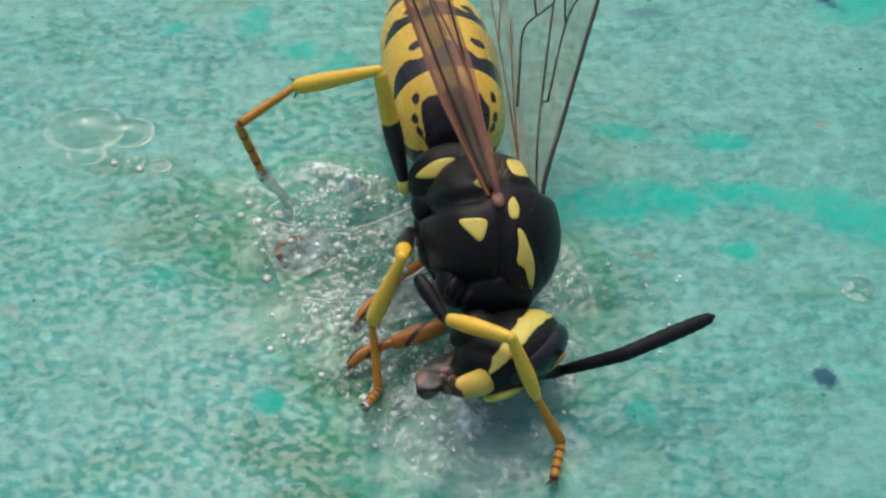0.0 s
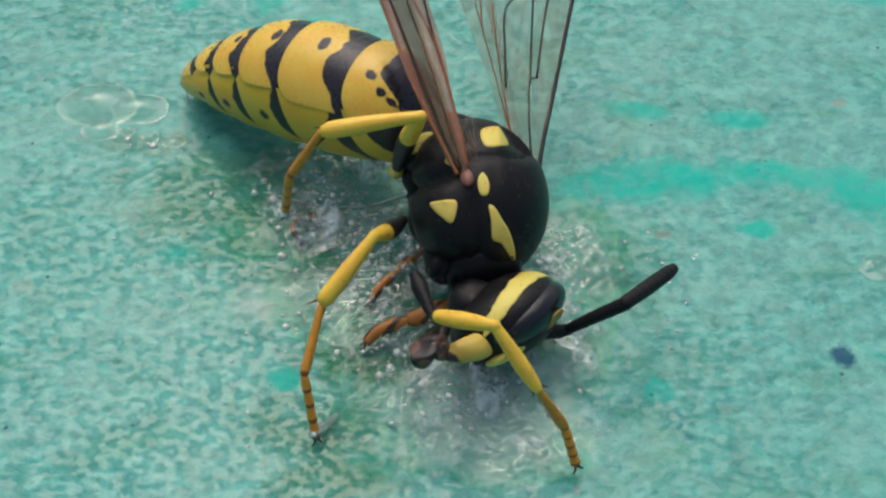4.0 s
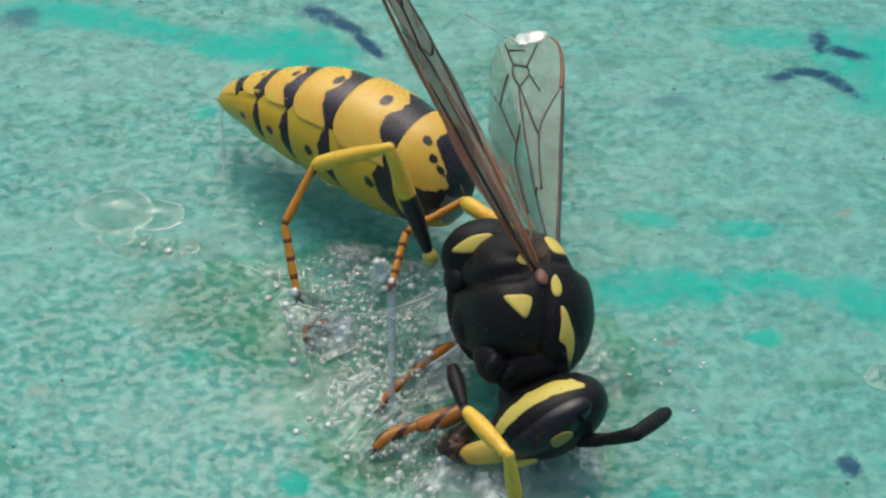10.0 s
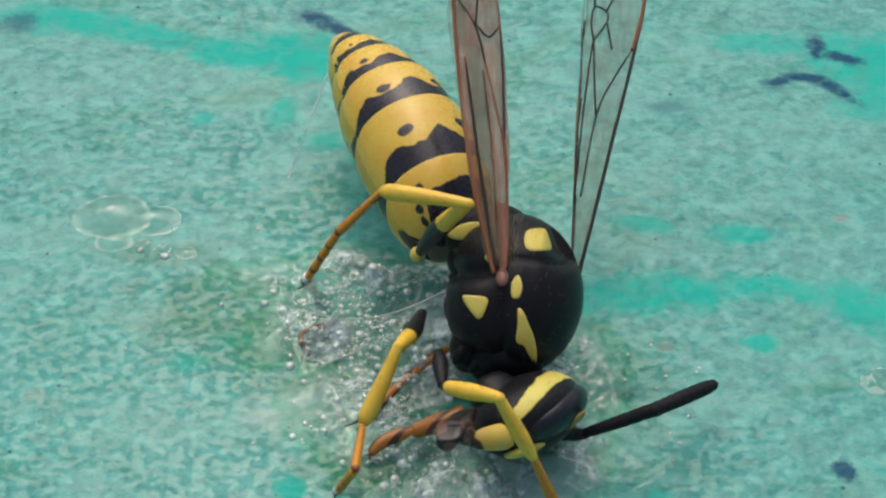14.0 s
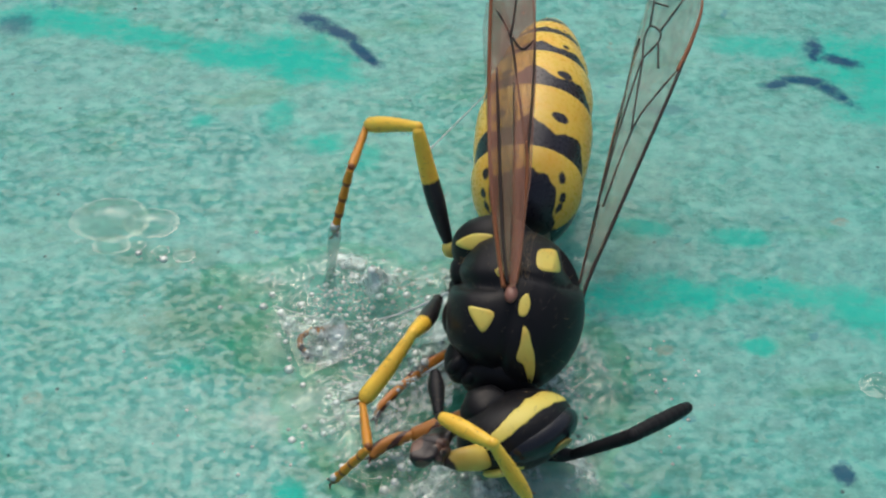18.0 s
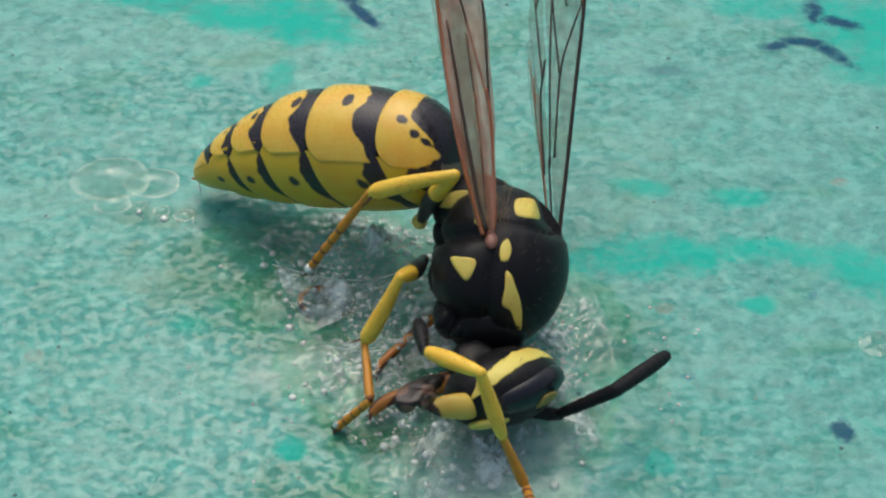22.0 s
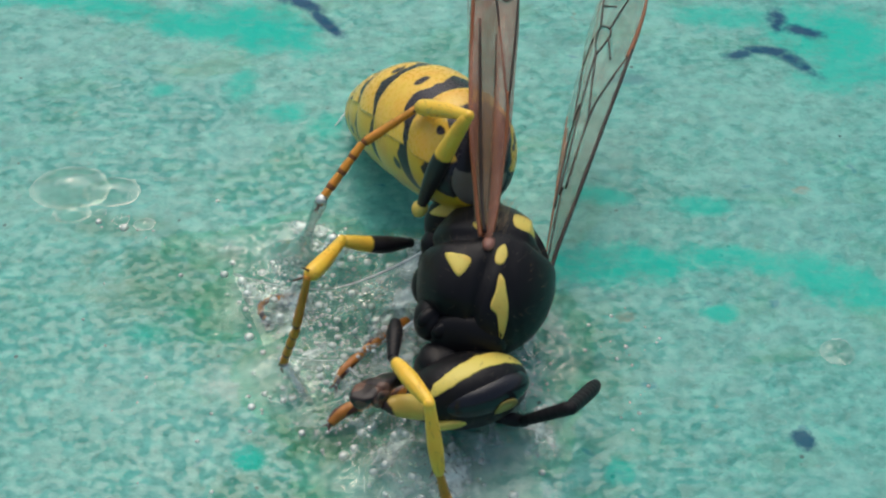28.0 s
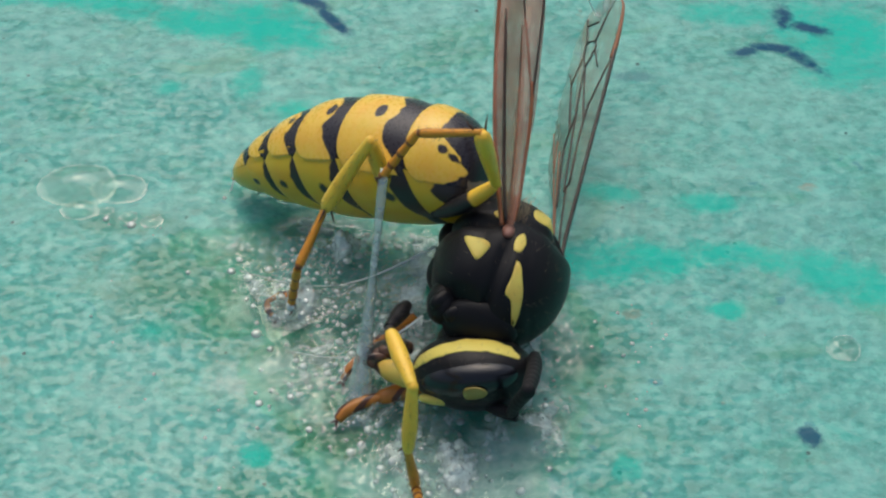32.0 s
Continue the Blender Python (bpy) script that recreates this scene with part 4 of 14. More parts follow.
def build_left_wing():
    root = membrane("forewing", ((0.0, -0.12, 0.12), (1.2, -0.12, 0.10), (2.8, -0.12, 0.40), (4.8, -0.12, 0.80), (6.2, -0.12, 1.08), (7.4, -0.12, 1.30), (8.2, -0.12, 1.42), (8.8, -0.11, 1.42), (9.15, -0.06, 1.28), (9.4, 0.02, 1.02), (9.55, 0.15, 0.75), (9.6, 0.3, 0.5)),
                    wasp, MAT["wing"], "clear smoky wing with dark veins")
    # rear half, folded along the fold line under the front half
    rear = membrane("wing_fold", ((0.3, -0.2, 0.0), (1.2, -0.3, 0.0), (2.8, -0.6, 0.0), (4.8, -1.0, 0.0), (6.2, -1.42, 0.0), (7.4, -1.62, 0.0), (8.2, -1.4, 0.0), (8.9, -0.8, 0.0), (9.35, -0.1, 0.05)),
                    wasp, MAT["wing"], "clear rear half of the wing with the narrow hindwing", seed=1)
    membrane("hindwing", ((0.3, -0.18, 0.02), (1.6, -0.63, -0.23), (3.0, -0.93, -0.48), (5.0, -1.63, -0.83), (6.4, -1.98, -1.18), (7.0, -1.98, -1.58)), rear, MAT["wing"], "narrow clear hindwing", seed=2)
    parts["wing_rear"] = rear
    bm = bmesh.new()
    ball(bm, (0.75, 9.25, 0.03), (0.5, 0.3, 0.09), 24, 14)
    for v in bm.verts:
        v.co += 0.08 * noise.noise_vector(v.co * 3.0)
    part("glue_drop", bm, MAT["rim"], root, "drop of clear glue on the wing tip", mark=lambda p: 0.3)
    vein(root, ((0.05, 0.1), (0.08, 1.2), (0.40, 2.8), (0.80, 4.8), (1.11, 6.3), (1.32, 7.5)), 0.055, 0.045, -1)
    vein(root, ((1.18, 6.9), (1.34, 7.6), (1.43, 8.3), (1.42, 8.8), (1.26, 9.15)), 0.07, 0.02, 0.6)
    for line in (
        ((0.0, 0.2), (-0.14, 1.4), (-0.16, 3.0), (0.0, 3.2)),
        ((0.0, 3.2), (0.30, 5.3), (0.70, 6.2), (1.14, 6.9)),
        ((-0.16, 3.05), (-0.10, 4.6), (-0.02, 6.0), (0.1, 7.3)),
        ((0.28, 5.3), (0.18, 6.4), (0.12, 7.3)),
        ((-0.72, 3.0), (-0.74, 4.0), (-0.72, 5.0), (-0.30, 5.5), (-0.05, 5.75)),
        ((-0.44, 5.4), (-0.66, 6.6), (-0.80, 7.4), (-1.0, 8.0)),
        ((-0.80, 7.4), (-0.3, 7.7), (-0.02, 7.8)),
        ((0.12, 7.3), (0.02, 7.8), (0.1, 8.2), (0.42, 8.05), (0.44, 7.75), (0.12, 7.3)),
        ((0.1, 8.2), (0.02, 9.2)), ((0.42, 8.05), (0.9, 9.0)), ((0.44, 7.75), (0.62, 7.0)), ((0.05, 8.9), (0.5, 8.75)),
    ):
        far = max(x for x, y in line) < 0.01
        vein(rear if far else root, tuple((x + 0.12, y) for x, y in line) if far else line, 0.028, 0.024)
    for line in (((-0.35, 0.6), (-0.8, 2.6), (-1.3, 4.6), (-1.75, 6.4)), ((-0.5, 1.2), (-0.85, 3.4), (-1.05, 5.2)), ((-1.3, 4.6), (-1.35, 5.8))):
        vein(rear, tuple((x + 0.12, y) for x, y in line), 0.022, 0.014, 0.3)
    return root


def build_right_wing():
    root = membrane("forewing", ((0.0, -0.14, 0.16), (0.6, -0.26, 0.26), (2.5, -0.5, 0.42), (5.0, -0.60, 0.52), (7.2, -0.58, 0.52), (8.4, -0.45, 0.42), (9.1, -0.22, 0.2), (9.3, -0.05, 0.05)),
                    wasp, MAT["wing_folded"], "folded red-brown wing with dark veins", ripple=0.16)
    membrane("hindwing", ((0.3, -0.3, 0.1), (2.0, -0.5, 0.2), (4.6, -0.7, 0.1), (6.2, -0.78, -0.1), (6.8, -0.7, -0.3)), root, MAT["wing"], "narrow clear hindwing", seed=1)
    vein(root, ((-0.14, 0.0), (-0.26, 0.7), (-0.5, 2.5), (-0.6, 5.0), (-0.58, 7.2), (-0.44, 8.4)), 0.055, 0.04, 0.7)
    vein(root, ((-0.05, 0.1), (-0.18, 1.2), (-0.3, 3.0), (-0.42, 5.2)), 0.05, 0.03, -1)
    vein(root, ((0.14, 0.1), (0.24, 0.8), (0.36, 2.6), (0.34, 3.4)), 0.045, 0.035, 0.2)
    for line in (((0.36, 3.0), (0.12, 4.6), (-0.1, 5.9), (-0.45, 6.6)), ((0.36, 3.0), (0.46, 4.6), (0.48, 6.2), (0.3, 7.6)),
                 ((-0.1, 5.9), (0.02, 7.0), (-0.2, 7.8), (-0.4, 8.2)), ((-0.05, 5.9), (0.2, 5.6), (0.48, 5.8)), ((0.02, 7.0), (0.28, 7.3)), ((-0.2, 7.8), (0.1, 8.1), (0.28, 7.6)),
                 ((0.0, 0.6), (0.06, 2.5), (0.0, 4.8))):
        vein(root, line, 0.03, 0.024)
    return root


parts["wing_left"] = build_left_wing()
parts["wing_right"] = build_right_wing()


# ---- legs ----
def leg_piece(key, name, profile, material, label, mark=None, bow=0.0, flat=1.0, extra=None):
    bm = bmesh.new()
    limb(bm, smooth_profile(profile, 26), 18, bow, flat)
    ob = part(name, bm, material, wasp, label, mark=mark)
    parts[key] = ob
    ys, rs = [q[0] for q in profile], [q[1] for q in profile]

    def around(rnd):
        y, a = rnd.uniform(0.1 * ys[-1], 0.98 * ys[-1]), rnd.uniform(0, 2 * math.pi)
        r = float(np.interp(y, ys, rs)) * 0.96
        return Vector((r * math.cos(a), y, r * math.sin(a))), Vector((math.cos(a), 0, math.sin(a)))
    bristles("leg_hair", ob, 90, around, 0.14, MAT["hair"], Vector((0, 1.4, 0)))
    if extra:
        extra(ob)
    return ob


def spur(ob, y, r, L):
    for side in (-1, 1):
        bm = bmesh.new()
        limb(bm, [(0, 0.035), (L * 0.6, 0.022), (L, 0.004)], 6)
        bm.transform(Matrix.Translation((side * r * 0.5, y, -r * 0.3)) @ Matrix.Rotation(radians(-side * 28), 4, 'Z') @ Matrix.Rotation(radians(-30), 4, 'X'))
        part("spur", bm, MAT["brown"], ob, mark=lambda p: -1.0)


def knob(ob, r, material, label=""):
    bm = bmesh.new()
    ball(bm, (0, 0.02, 0), (r, r * 1.1, r), 16, 10)
    part("joint", bm, material, ob, label)


def foot(ob, L, r, n):
    """Beads of a foot with bristly ends, and two claws."""
    for k in range(n):
        y0 = L * k / n
        l = L / n
        bm = bmesh.new()
        limb(bm, smooth_profile([(0, r * 0.80), (l * 0.3, r * 0.86), (l * 0.85, r * 0.97), (l * 1.02, r * 0.82)], 10), 12)
        bm.transform(Matrix.Translation((0, y0, 0)))
        part("foot_joint", bm, MAT["foot"], ob, mark=lambda p, y0=y0, l=l: 0.8 - (p.y - y0) / l - 0.12 * k / n)
    for side in (-1, 1):
        bm = bmesh.new()
        limb(bm, [(0, 0.035), (0.12, 0.03), (0.24, 0.008)], 6, 0.05)
        bm.transform(Matrix.Translation((0, L, 0)) @ Matrix.Rotation(radians(-side * 35), 4, 'Z'))
        part("claw", bm, MAT["brown"], ob, mark=lambda p: -1.0)


def build_leg(which, lens, femur_r, tibia_r, black_to):
    femur, tibia, base, tip = lens
    leg_piece(which + "_0", which + "_femur", [(0, femur_r * 0.55), (0.12 * femur, femur_r * 0.75), (0.4 * femur, femur_r * 1.05), (0.75 * femur, femur_r * 0.9), (0.95 * femur, femur_r * 0.72), (femur, femur_r * 0.5)],
              MAT["leg"], "black thigh with a yellow knee", mark=lambda p: (p.y - black_to * femur) * 0.8, bow=-0.08, extra=lambda o: knob(o, femur_r * 0.62, MAT["leg_black"]))
    leg_piece(which + "_1", which + "_tibia", [(0, tibia_r * 0.75), (0.15 * tibia, tibia_r * 0.85), (0.6 * tibia, tibia_r * 1.15), (0.92 * tibia, tibia_r * 1.15), (tibia, tibia_r * 0.7)],
              MAT["leg"], "yellow shin", bow=0.03, extra=lambda o: (spur(o, tibia * 0.96, tibia_r, 0.42), knob(o, tibia_r * 0.78, MAT["leg"])))
    leg_piece(which + "_2", which + "_long_foot_joint", [(0, tibia_r * 0.5), (0.3 * base, tibia_r * 0.55), (0.9 * base, tibia_r * 0.66), (base, tibia_r * 0.5)],
              MAT["foot"], "orange-yellow long foot joint", mark=lambda p: base - 0.1 - p.y, extra=None)
    bm = bmesh.new()
    limb(bm, [(0, tibia_r * 0.35), (tip, tibia_r * 0.3)], 10)
    ob = part(which + "_foot", bm, MAT["foot"], wasp, "ringed orange-brown foot with claws", mark=lambda p: -1.0)
    parts[which + "_3"] = ob
    foot(ob, tip, tibia_r * 0.68, 4)


build_leg("hind", (3.1, 2.25, 1.55, 1.75), 0.215, 0.168, 0.55)
bm = bmesh.new()
ball(bm, (0, -0.08, 0), (0.19, 0.24, 0.19), 20, 14)
part("trochanter", bm, MAT["spot"], parts["hind_0"], "pale yellow hip joint", mark=lambda p: 0.12 - p.x - 0.3 * p.y)
build_leg("mid", (2.0, 1.95, 1.6, 1.5), 0.205, 0.165, 0.62)

leg_piece("fore_0", "fore_trochanter", [(0, 0.13), (0.35, 0.19), (0.8, 0.15), (1.15, 0.11)], MAT["thorax"], "black upper joint", mark=lambda p: -1.0)
leg_piece("fore_1", "fore_femur", [(0, 0.10), (0.25, 0.16), (0.8, 0.195), (1.5, 0.155), (1.75, 0.12)], MAT["leg"], "yellow thigh, black at its base", mark=lambda p: p.y - 0.14 - 0.25 * max(0, -p.z) * 2)
leg_piece("fore_2", "fore_tibia", [(0, 0.12), (0.3, 0.14), (1.1, 0.175), (1.6, 0.14), (1.75, 0.1)], MAT["leg"], "yellow shin", extra=lambda o: (spur(o, 1.65, 0.15, 0.3), knob(o, 0.135, MAT["leg"])))
leg_piece("fore_3", "fore_long_foot_joint", [(0, 0.09), (0.5, 0.105), (1.25, 0.13), (1.4, 0.09)], MAT["foot"], "orange-yellow long foot joint", mark=lambda p: 1.3 - p.y)
bm = bmesh.new()
limb(bm, [(0, 0.06), (0.95, 0.05)], 10)
parts["fore_4"] = part("fore_foot", bm, MAT["foot"], wasp, "ringed orange-brown foot with claws", mark=lambda p: -1.0)
foot(parts["fore_4"], 0.95, 0.12, 4)


# far legs sunk in the glue
def bent_tube(points, radii, n=12, steps=8):
    """A tube along a smooth line through points."""
    line = [Vector(p) for p in points]
    fine, rad = [], []
    for i in range(len(line) - 1):
        p0, p1, p2, p3 = line[max(i - 1, 0)], line[i], line[i + 1], line[min(i + 2, len(line) - 1)]
        for k in range(steps):
            t = k / steps
            fine.append(0.5 * (2 * p1 + (p2 - p0) * t + (2 * p0 - 5 * p1 + 4 * p2 - p3) * t * t + (3 * p1 - p0 - 3 * p2 + p3) * t ** 3))
            rad.append(radii[i] + (radii[i + 1] - radii[i]) * t)
    fine.append(line[-1])
    rad.append(radii[-1])
    bm = bmesh.new()
    rings = []
    for i, p in enumerate(fine):
        d = (fine[min(i + 1, len(fine) - 1)] - fine[max(i - 1, 0)]).normalized()
        s = d.cross(Vector((0, 0, 1))).normalized()
        u = s.cross(d)
        rings.append([p + (s * math.cos(a) + u * math.sin(a)) * rad[i] for a in (2 * math.pi * k / n for k in range(n))])
    tubes(bm, rings)
    return bm


def sunk_leg(shin, foot_line, r):
    off = Vector((-1.2, 1.2, 0))
    bm = bent_tube([Vector(p) + off for p in shin], [r * 0.9] + [r * 1.15] * (len(shin) - 2) + [r * 0.8])
    ob = part("far_shin", bm, MAT["brown"], wasp, "orange-brown far shin sunk in glue", mark=lambda p: 0.22 + 0.3 * math.sin((p.x - p.y) * 8))
    pts = [Vector(p) + off for p in foot_line]
    rad = [r * 0.6] + [r * 0.75] * (len(pts) - 2) + [r * 0.5]
    part("far_foot", bent_tube(pts, rad), MAT["brown"], ob, "ringed brown far foot", mark=lambda p: 0.12 + 0.3 * math.sin((p.x - p.y) * 14))
    for side in (-1, 1):
        d = (pts[-1] - pts[-2]).normalized()
        s = Vector((d.y, -d.x, 0)) * side
        tip = pts[-1]
        part("claw", bent_tube([tip, tip + d * 0.10 + s * 0.06, tip + d * 0.15 + s * 0.13 + Vector((0, 0, -0.05))], [0.05, 0.035, 0.008], 6, 4), MAT["brown"], ob, mark=lambda p: -1.0)


sunk_leg(((0.5, -6.0, 0.75), (-0.1, -6.2, 0.62), (-0.7, -6.33, 0.48)), ((-0.7, -6.33, 0.48), (-1.1, -6.42, 0.42), (-1.5, -6.6, 0.34), (-1.7, -6.8, 0.25)), 0.21)
sunk_leg(((0.1, -3.9, 0.45), (-0.35, -4.25, 0.48), (-0.8, -4.65, 0.45)), ((-0.8, -4.65, 0.45), (-1.1, -4.95, 0.4), (-1.45, -5.35, 0.33), (-1.6, -5.6, 0.2)), 0.15)
sunk_leg(((-2.4, -2.8, 0.1), (-2.9, -2.95, 0.22), (-3.3, -3.05, 0.28)), ((-3.3, -3.05, 0.28), (-3.5, -3.2, 0.27), (-3.5, -3.45, 0.2), (-3.35, -3.6, 0.12)), 0.11)


# ---- glue ----
def glue_height(x, y, blobs, rough):
    h = 0.0
    for bx, by, rx, ry, hh in blobs:
        d = ((x - bx) / rx) ** 2 + ((y - by) / ry) ** 2
        h = max(h, hh * math.exp(-d * 1.2)) if d < 6 else h
    p = Vector((x * 1.3, y * 1.3, 0.0))
    n = noise.fractal(p, 1.0, 2.0, 4) * 0.5 + noise.fractal(p * 3.1, 0.9, 2.1, 3) * 0.2
    cell = noise.cell(Vector((x * 5, y * 5, 3)))
    ridge = abs(noise.noise(p * 2.6 + Vector((5, 1, 0))))
    # folds that fan out below the head
    dx, dy = x - 0.4, y + 5.6
    if dy < -0.4:
        far = math.hypot(dx, dy)
        h *= 1.0 + 0.7 * min(1.0, far - 0.4) * noise.noise(Vector((math.atan2(dx, -dy) * 7.0, far * 0.5, 2.0)))
    return h * (1.0 + rough * n - 0.5 * ridge) + 0.02 * rough * h * cell - 0.035


def glue_bed(name, x0, x1, y0, y1, step, blobs, label, rough=1.0):
    nx, ny = int((x1 - x0) / step), int((y1 - y0) / step)
    bm = bmesh.new()
    grid = [[bm.verts.new((x0 + i * step, y0 + j * step, glue_height(x0 + i * step, y0 + j * step, blobs, rough))) for i in range(nx + 1)] for j in range(ny + 1)]
    for r0, r1 in zip(grid, grid[1:]):
        for i in range(nx):
            q = (r0[i], r0[i + 1], r1[i + 1], r1[i])
            if max(v.co.z for v in q) > -0.01:
                bm.faces.new(q)
    for v in [v for v in bm.verts if not v.link_faces]:
        bm.verts.remove(v)
    ob = part(name, bm, MAT["gel"], None, mark=lambda p: p.z)
    return tagged(ob, label, "glue", kind="stuff")


GLUE = ((-1.6, -1.9, 1.5, 0.9, 1.0), (-2.9, -1.5, 0.6, 0.5, 0.75), (-3.6, -2.4, 0.5, 0.9, 0.55), (-2.4, -2.6, 1.5, 1.1, 0.8), (-3.2, -3.0, 1.0, 0.8, 0.45), (-1.0, -3.8, 1.3, 1.6, 0.9), (-1.8, -5.2, 1.6, 1.2, 0.45),
        (-0.3, -6.6, 1.8, 1.0, 0.6), (0.4, -8.0, 2.0, 1.1, 0.55), (2.4, -7.2, 1.1, 0.8, 0.55), (2.6, -4.3, 1.5, 1.6, 0.4), (3.0, -6.2, 0.8, 0.6, 0.45), (0.0, -1.7, 1.2, 0.9, 0.5), (-3.4, -1.9, 0.9, 0.6, 0.3),
        (-4.2, -3.2, 1.3, 1.2, 0.10), (-5.2, -1.0, 1.4, 0.6, 0.08), (-4.0, -1.2, 1.5, 0.8, 0.17), (-2.4, -0.8, 1.2, 0.7, 0.35), (1.2, -9.4, 2.0, 1.0, 0.22))
glue_bed("glue_bed", -6.2, 4.8, -11.5, 0.6, 0.055, GLUE, "clear bubbly sticky glue pulled up round the stuck wasp", 1.0)


def cap(bm, x, y, z, r):
    """Open dome of a small bubble."""
    rings = [[Vector((x + r * math.sin(b) * math.cos(a), y + r * math.sin(b) * math.sin(a), z + r * 0.55 * math.cos(b))) for a in (2 * math.pi * k / 10 for k in range(10))] for b in (1.6, 1.25, 0.9, 0.55, 0.2)]
    made = tubes(bm, rings, False)
    bm.faces.new(made[-1])


def froth():
    """Tiny air bubbles caught in the glue round the legs."""
    rnd = random.Random(5)
    bm = bmesh.new()
    spots = ((-1.7, -2.2, 1.2, 0.8, 900), (-2.5, -2.7, 1.1, 0.8, 420), (-1.3, -4.1, 0.9, 1.1, 300), (-2.0, -5.4, 1.2, 0.8, 90), (0.4, -8.0, 1.5, 0.8, 120), (-0.6, -6.8, 1.1, 0.6, 110), (2.7, -5.2, 0.8, 1.2, 60),
             (-4.2, -5.0, 3.6, 3.4, 70), (4.8, -4.6, 2.6, 1.6, 60), (-7.4, -0.4, 1.0, 0.4, 12))
    taken = {}
    for cx, cy, sx, sy, n in spots:
        for _ in range(n):
            x, y, r = rnd.gauss(cx, sx * 0.6), rnd.gauss(cy, sy * 0.6), 0.028 + 0.11 * rnd.random() ** 3
            if sx > 2:
                r *= 0.5
            cell = (int(x * 5), int(y * 5))
            near = [q for i in (-1, 0, 1) for j in (-1, 0, 1) for q in taken.get((cell[0] + i, cell[1] + j), ())]
            if any((x - q[0]) ** 2 + (y - q[1]) ** 2 < (0.95 * (r + q[2])) ** 2 for q in near):
                continue
            taken.setdefault(cell, []).append((x, y, r))
            cap(bm, x, y, max(0.0, glue_height(x, y, GLUE, 1.0) - r * 0.2), r)
    return tagged(part("air_bubble_froth", bm, MAT["bubble"]), "tiny air bubbles caught in clear glue", "bubbles", kind="stuff")


froth()


def glue_web(a, b, c, d, sag, seed):
    """A thin film hung between four corners, drawn in by its own pull, with thick edges."""
    a, b, c, d = (Vector(p) for p in (a, b, c, d))
    n = 40

    def at(u, v):
        p = (a.lerp(b, u)).lerp(d.lerp(c, u), v)
        waist = math.sin(math.pi * u) * (v - 0.5) * 0.45
        p = p - (d.lerp(c, u) - a.lerp(b, u)) * waist
        p.z = max(0.01, p.z - sag * math.sin(math.pi * u) * (1 - 0.4 * v))
        return p + Vector((0, 0, 0.06 * noise.noise(Vector((u * 5, v * 7, seed)))))
    bm = bmesh.new()
    grid = [[bm.verts.new(at(i / n, j / n)) for i in range(n + 1)] for j in range(n + 1)]
    for r0, r1 in zip(grid, grid[1:]):
        for i in range(n):
            bm.faces.new((r0[i], r0[i + 1], r1[i + 1], r1[i]))
    sheet = tagged(part("glue_film", bm, MAT["web"], mark=lambda p: 0.25), "thin clear glue film pulled up to the wasp's hip", "glue film", group="films of glue")
    pts = [at(k / 8, 0.0) for k in range(9)]
    part("edge_strand", bent_tube(pts, [0.040, 0.028, 0.022, 0.018, 0.016, 0.016, 0.016, 0.014, 0.010], 8, 5), MAT["thread"], sheet, "thick clear edge", mark=lambda p: 0.3)
    return sheet


glue_web((0.6, -2.5, 1.5), (-4.3, -2.0, 0.02), (-3.4, -4.3, 0.02), (0.3, -3.9, 1.0), 0.45, 1.0)
glue_web((0.3, -4.2, 0.9), (-2.9, -4.6, 0.02), (-2.2, -6.5, 0.02), (0.2, -5.6, 0.6), 0.25, 4.0)


def blister(x, y, r, h, rim, name="glue_blister", label="round clear blister in the glue film"):
    """A shallow dome with a thin raised rim, open here and there."""
    def ring(f, z):
        out = []
        for k in range(72):
            a = 2 * math.pi * k / 72
            w = 1 + 0.04 * math.sin(2 * a + x) + 0.012 * math.sin(5 * a + y)
            lift = max(0.03, 0.4 + 0.6 * math.sin(a + 0.35) + 0.3 * math.sin(3 * a + x))
            out.append(Vector((x + 1.15 * r * f * w * math.cos(a), y + r * f * w * math.sin(a), z * lift)))
        return out
    bm = bmesh.new()
    tubes(bm, [ring(*q) for q in ((0.93, 0.004), (0.84, 0.45 * h), (0.66, 0.8 * h), (0.36, 0.96 * h), (0.04, h))], False)
    dome = tagged(part(name, bm, MAT["blister"], mark=lambda p: 0.3), label, "glue bubble", group="blisters in the glue")
    bm = bmesh.new()
    tubes(bm, [ring(*q) for q in ((1.16, 0.002), (1.07, 0.5 * rim), (1.0, rim), (0.96, 0.6 * rim), (0.93, 0.003))], False)
    part("rim", bm, MAT["rim"], dome, "thin bright rim", mark=lambda p: p.z * 2)
    return dome


def dome(x, y, rx, ry, h, name="glue_dome", label="low clear dome of glue on the board"):
    """A low clear swelling with a soft foot."""
    rings = []
    for f in (1.0, 0.93, 0.84, 0.72, 0.58, 0.42, 0.25, 0.06):
        z = h * (0.5 + 0.5 * math.cos(math.pi * f)) ** 0.8 + 0.002
        rings.append([Vector((x + rx * f * (1 + 0.05 * math.sin(3 * a + x)) * math.cos(a), y + ry * f * (1 + 0.04 * math.sin(2 * a + y)) * math.sin(a), z)) for a in (2 * math.pi * k / 64 for k in range(64))])
    bm = bmesh.new()
    made = tubes(bm, rings, False)
    bm.faces.new(made[-1])
    return tagged(part(name, bm, MAT["blister"], mark=lambda p: 0.3), label, "glue bubble", group="blisters in the glue")


dome(-8.75, 1.0, 1.05, 0.80, 0.34)
dome(-7.65, 0.85, 0.75, 0.55, 0.22)
dome(-8.6, 0.1, 0.5, 0.35, 0.16)
dome(-7.3, -0.15, 0.22, 0.2, 0.09)
dome(-7.9, 0.1, 0.2, 0.16, 0.08)
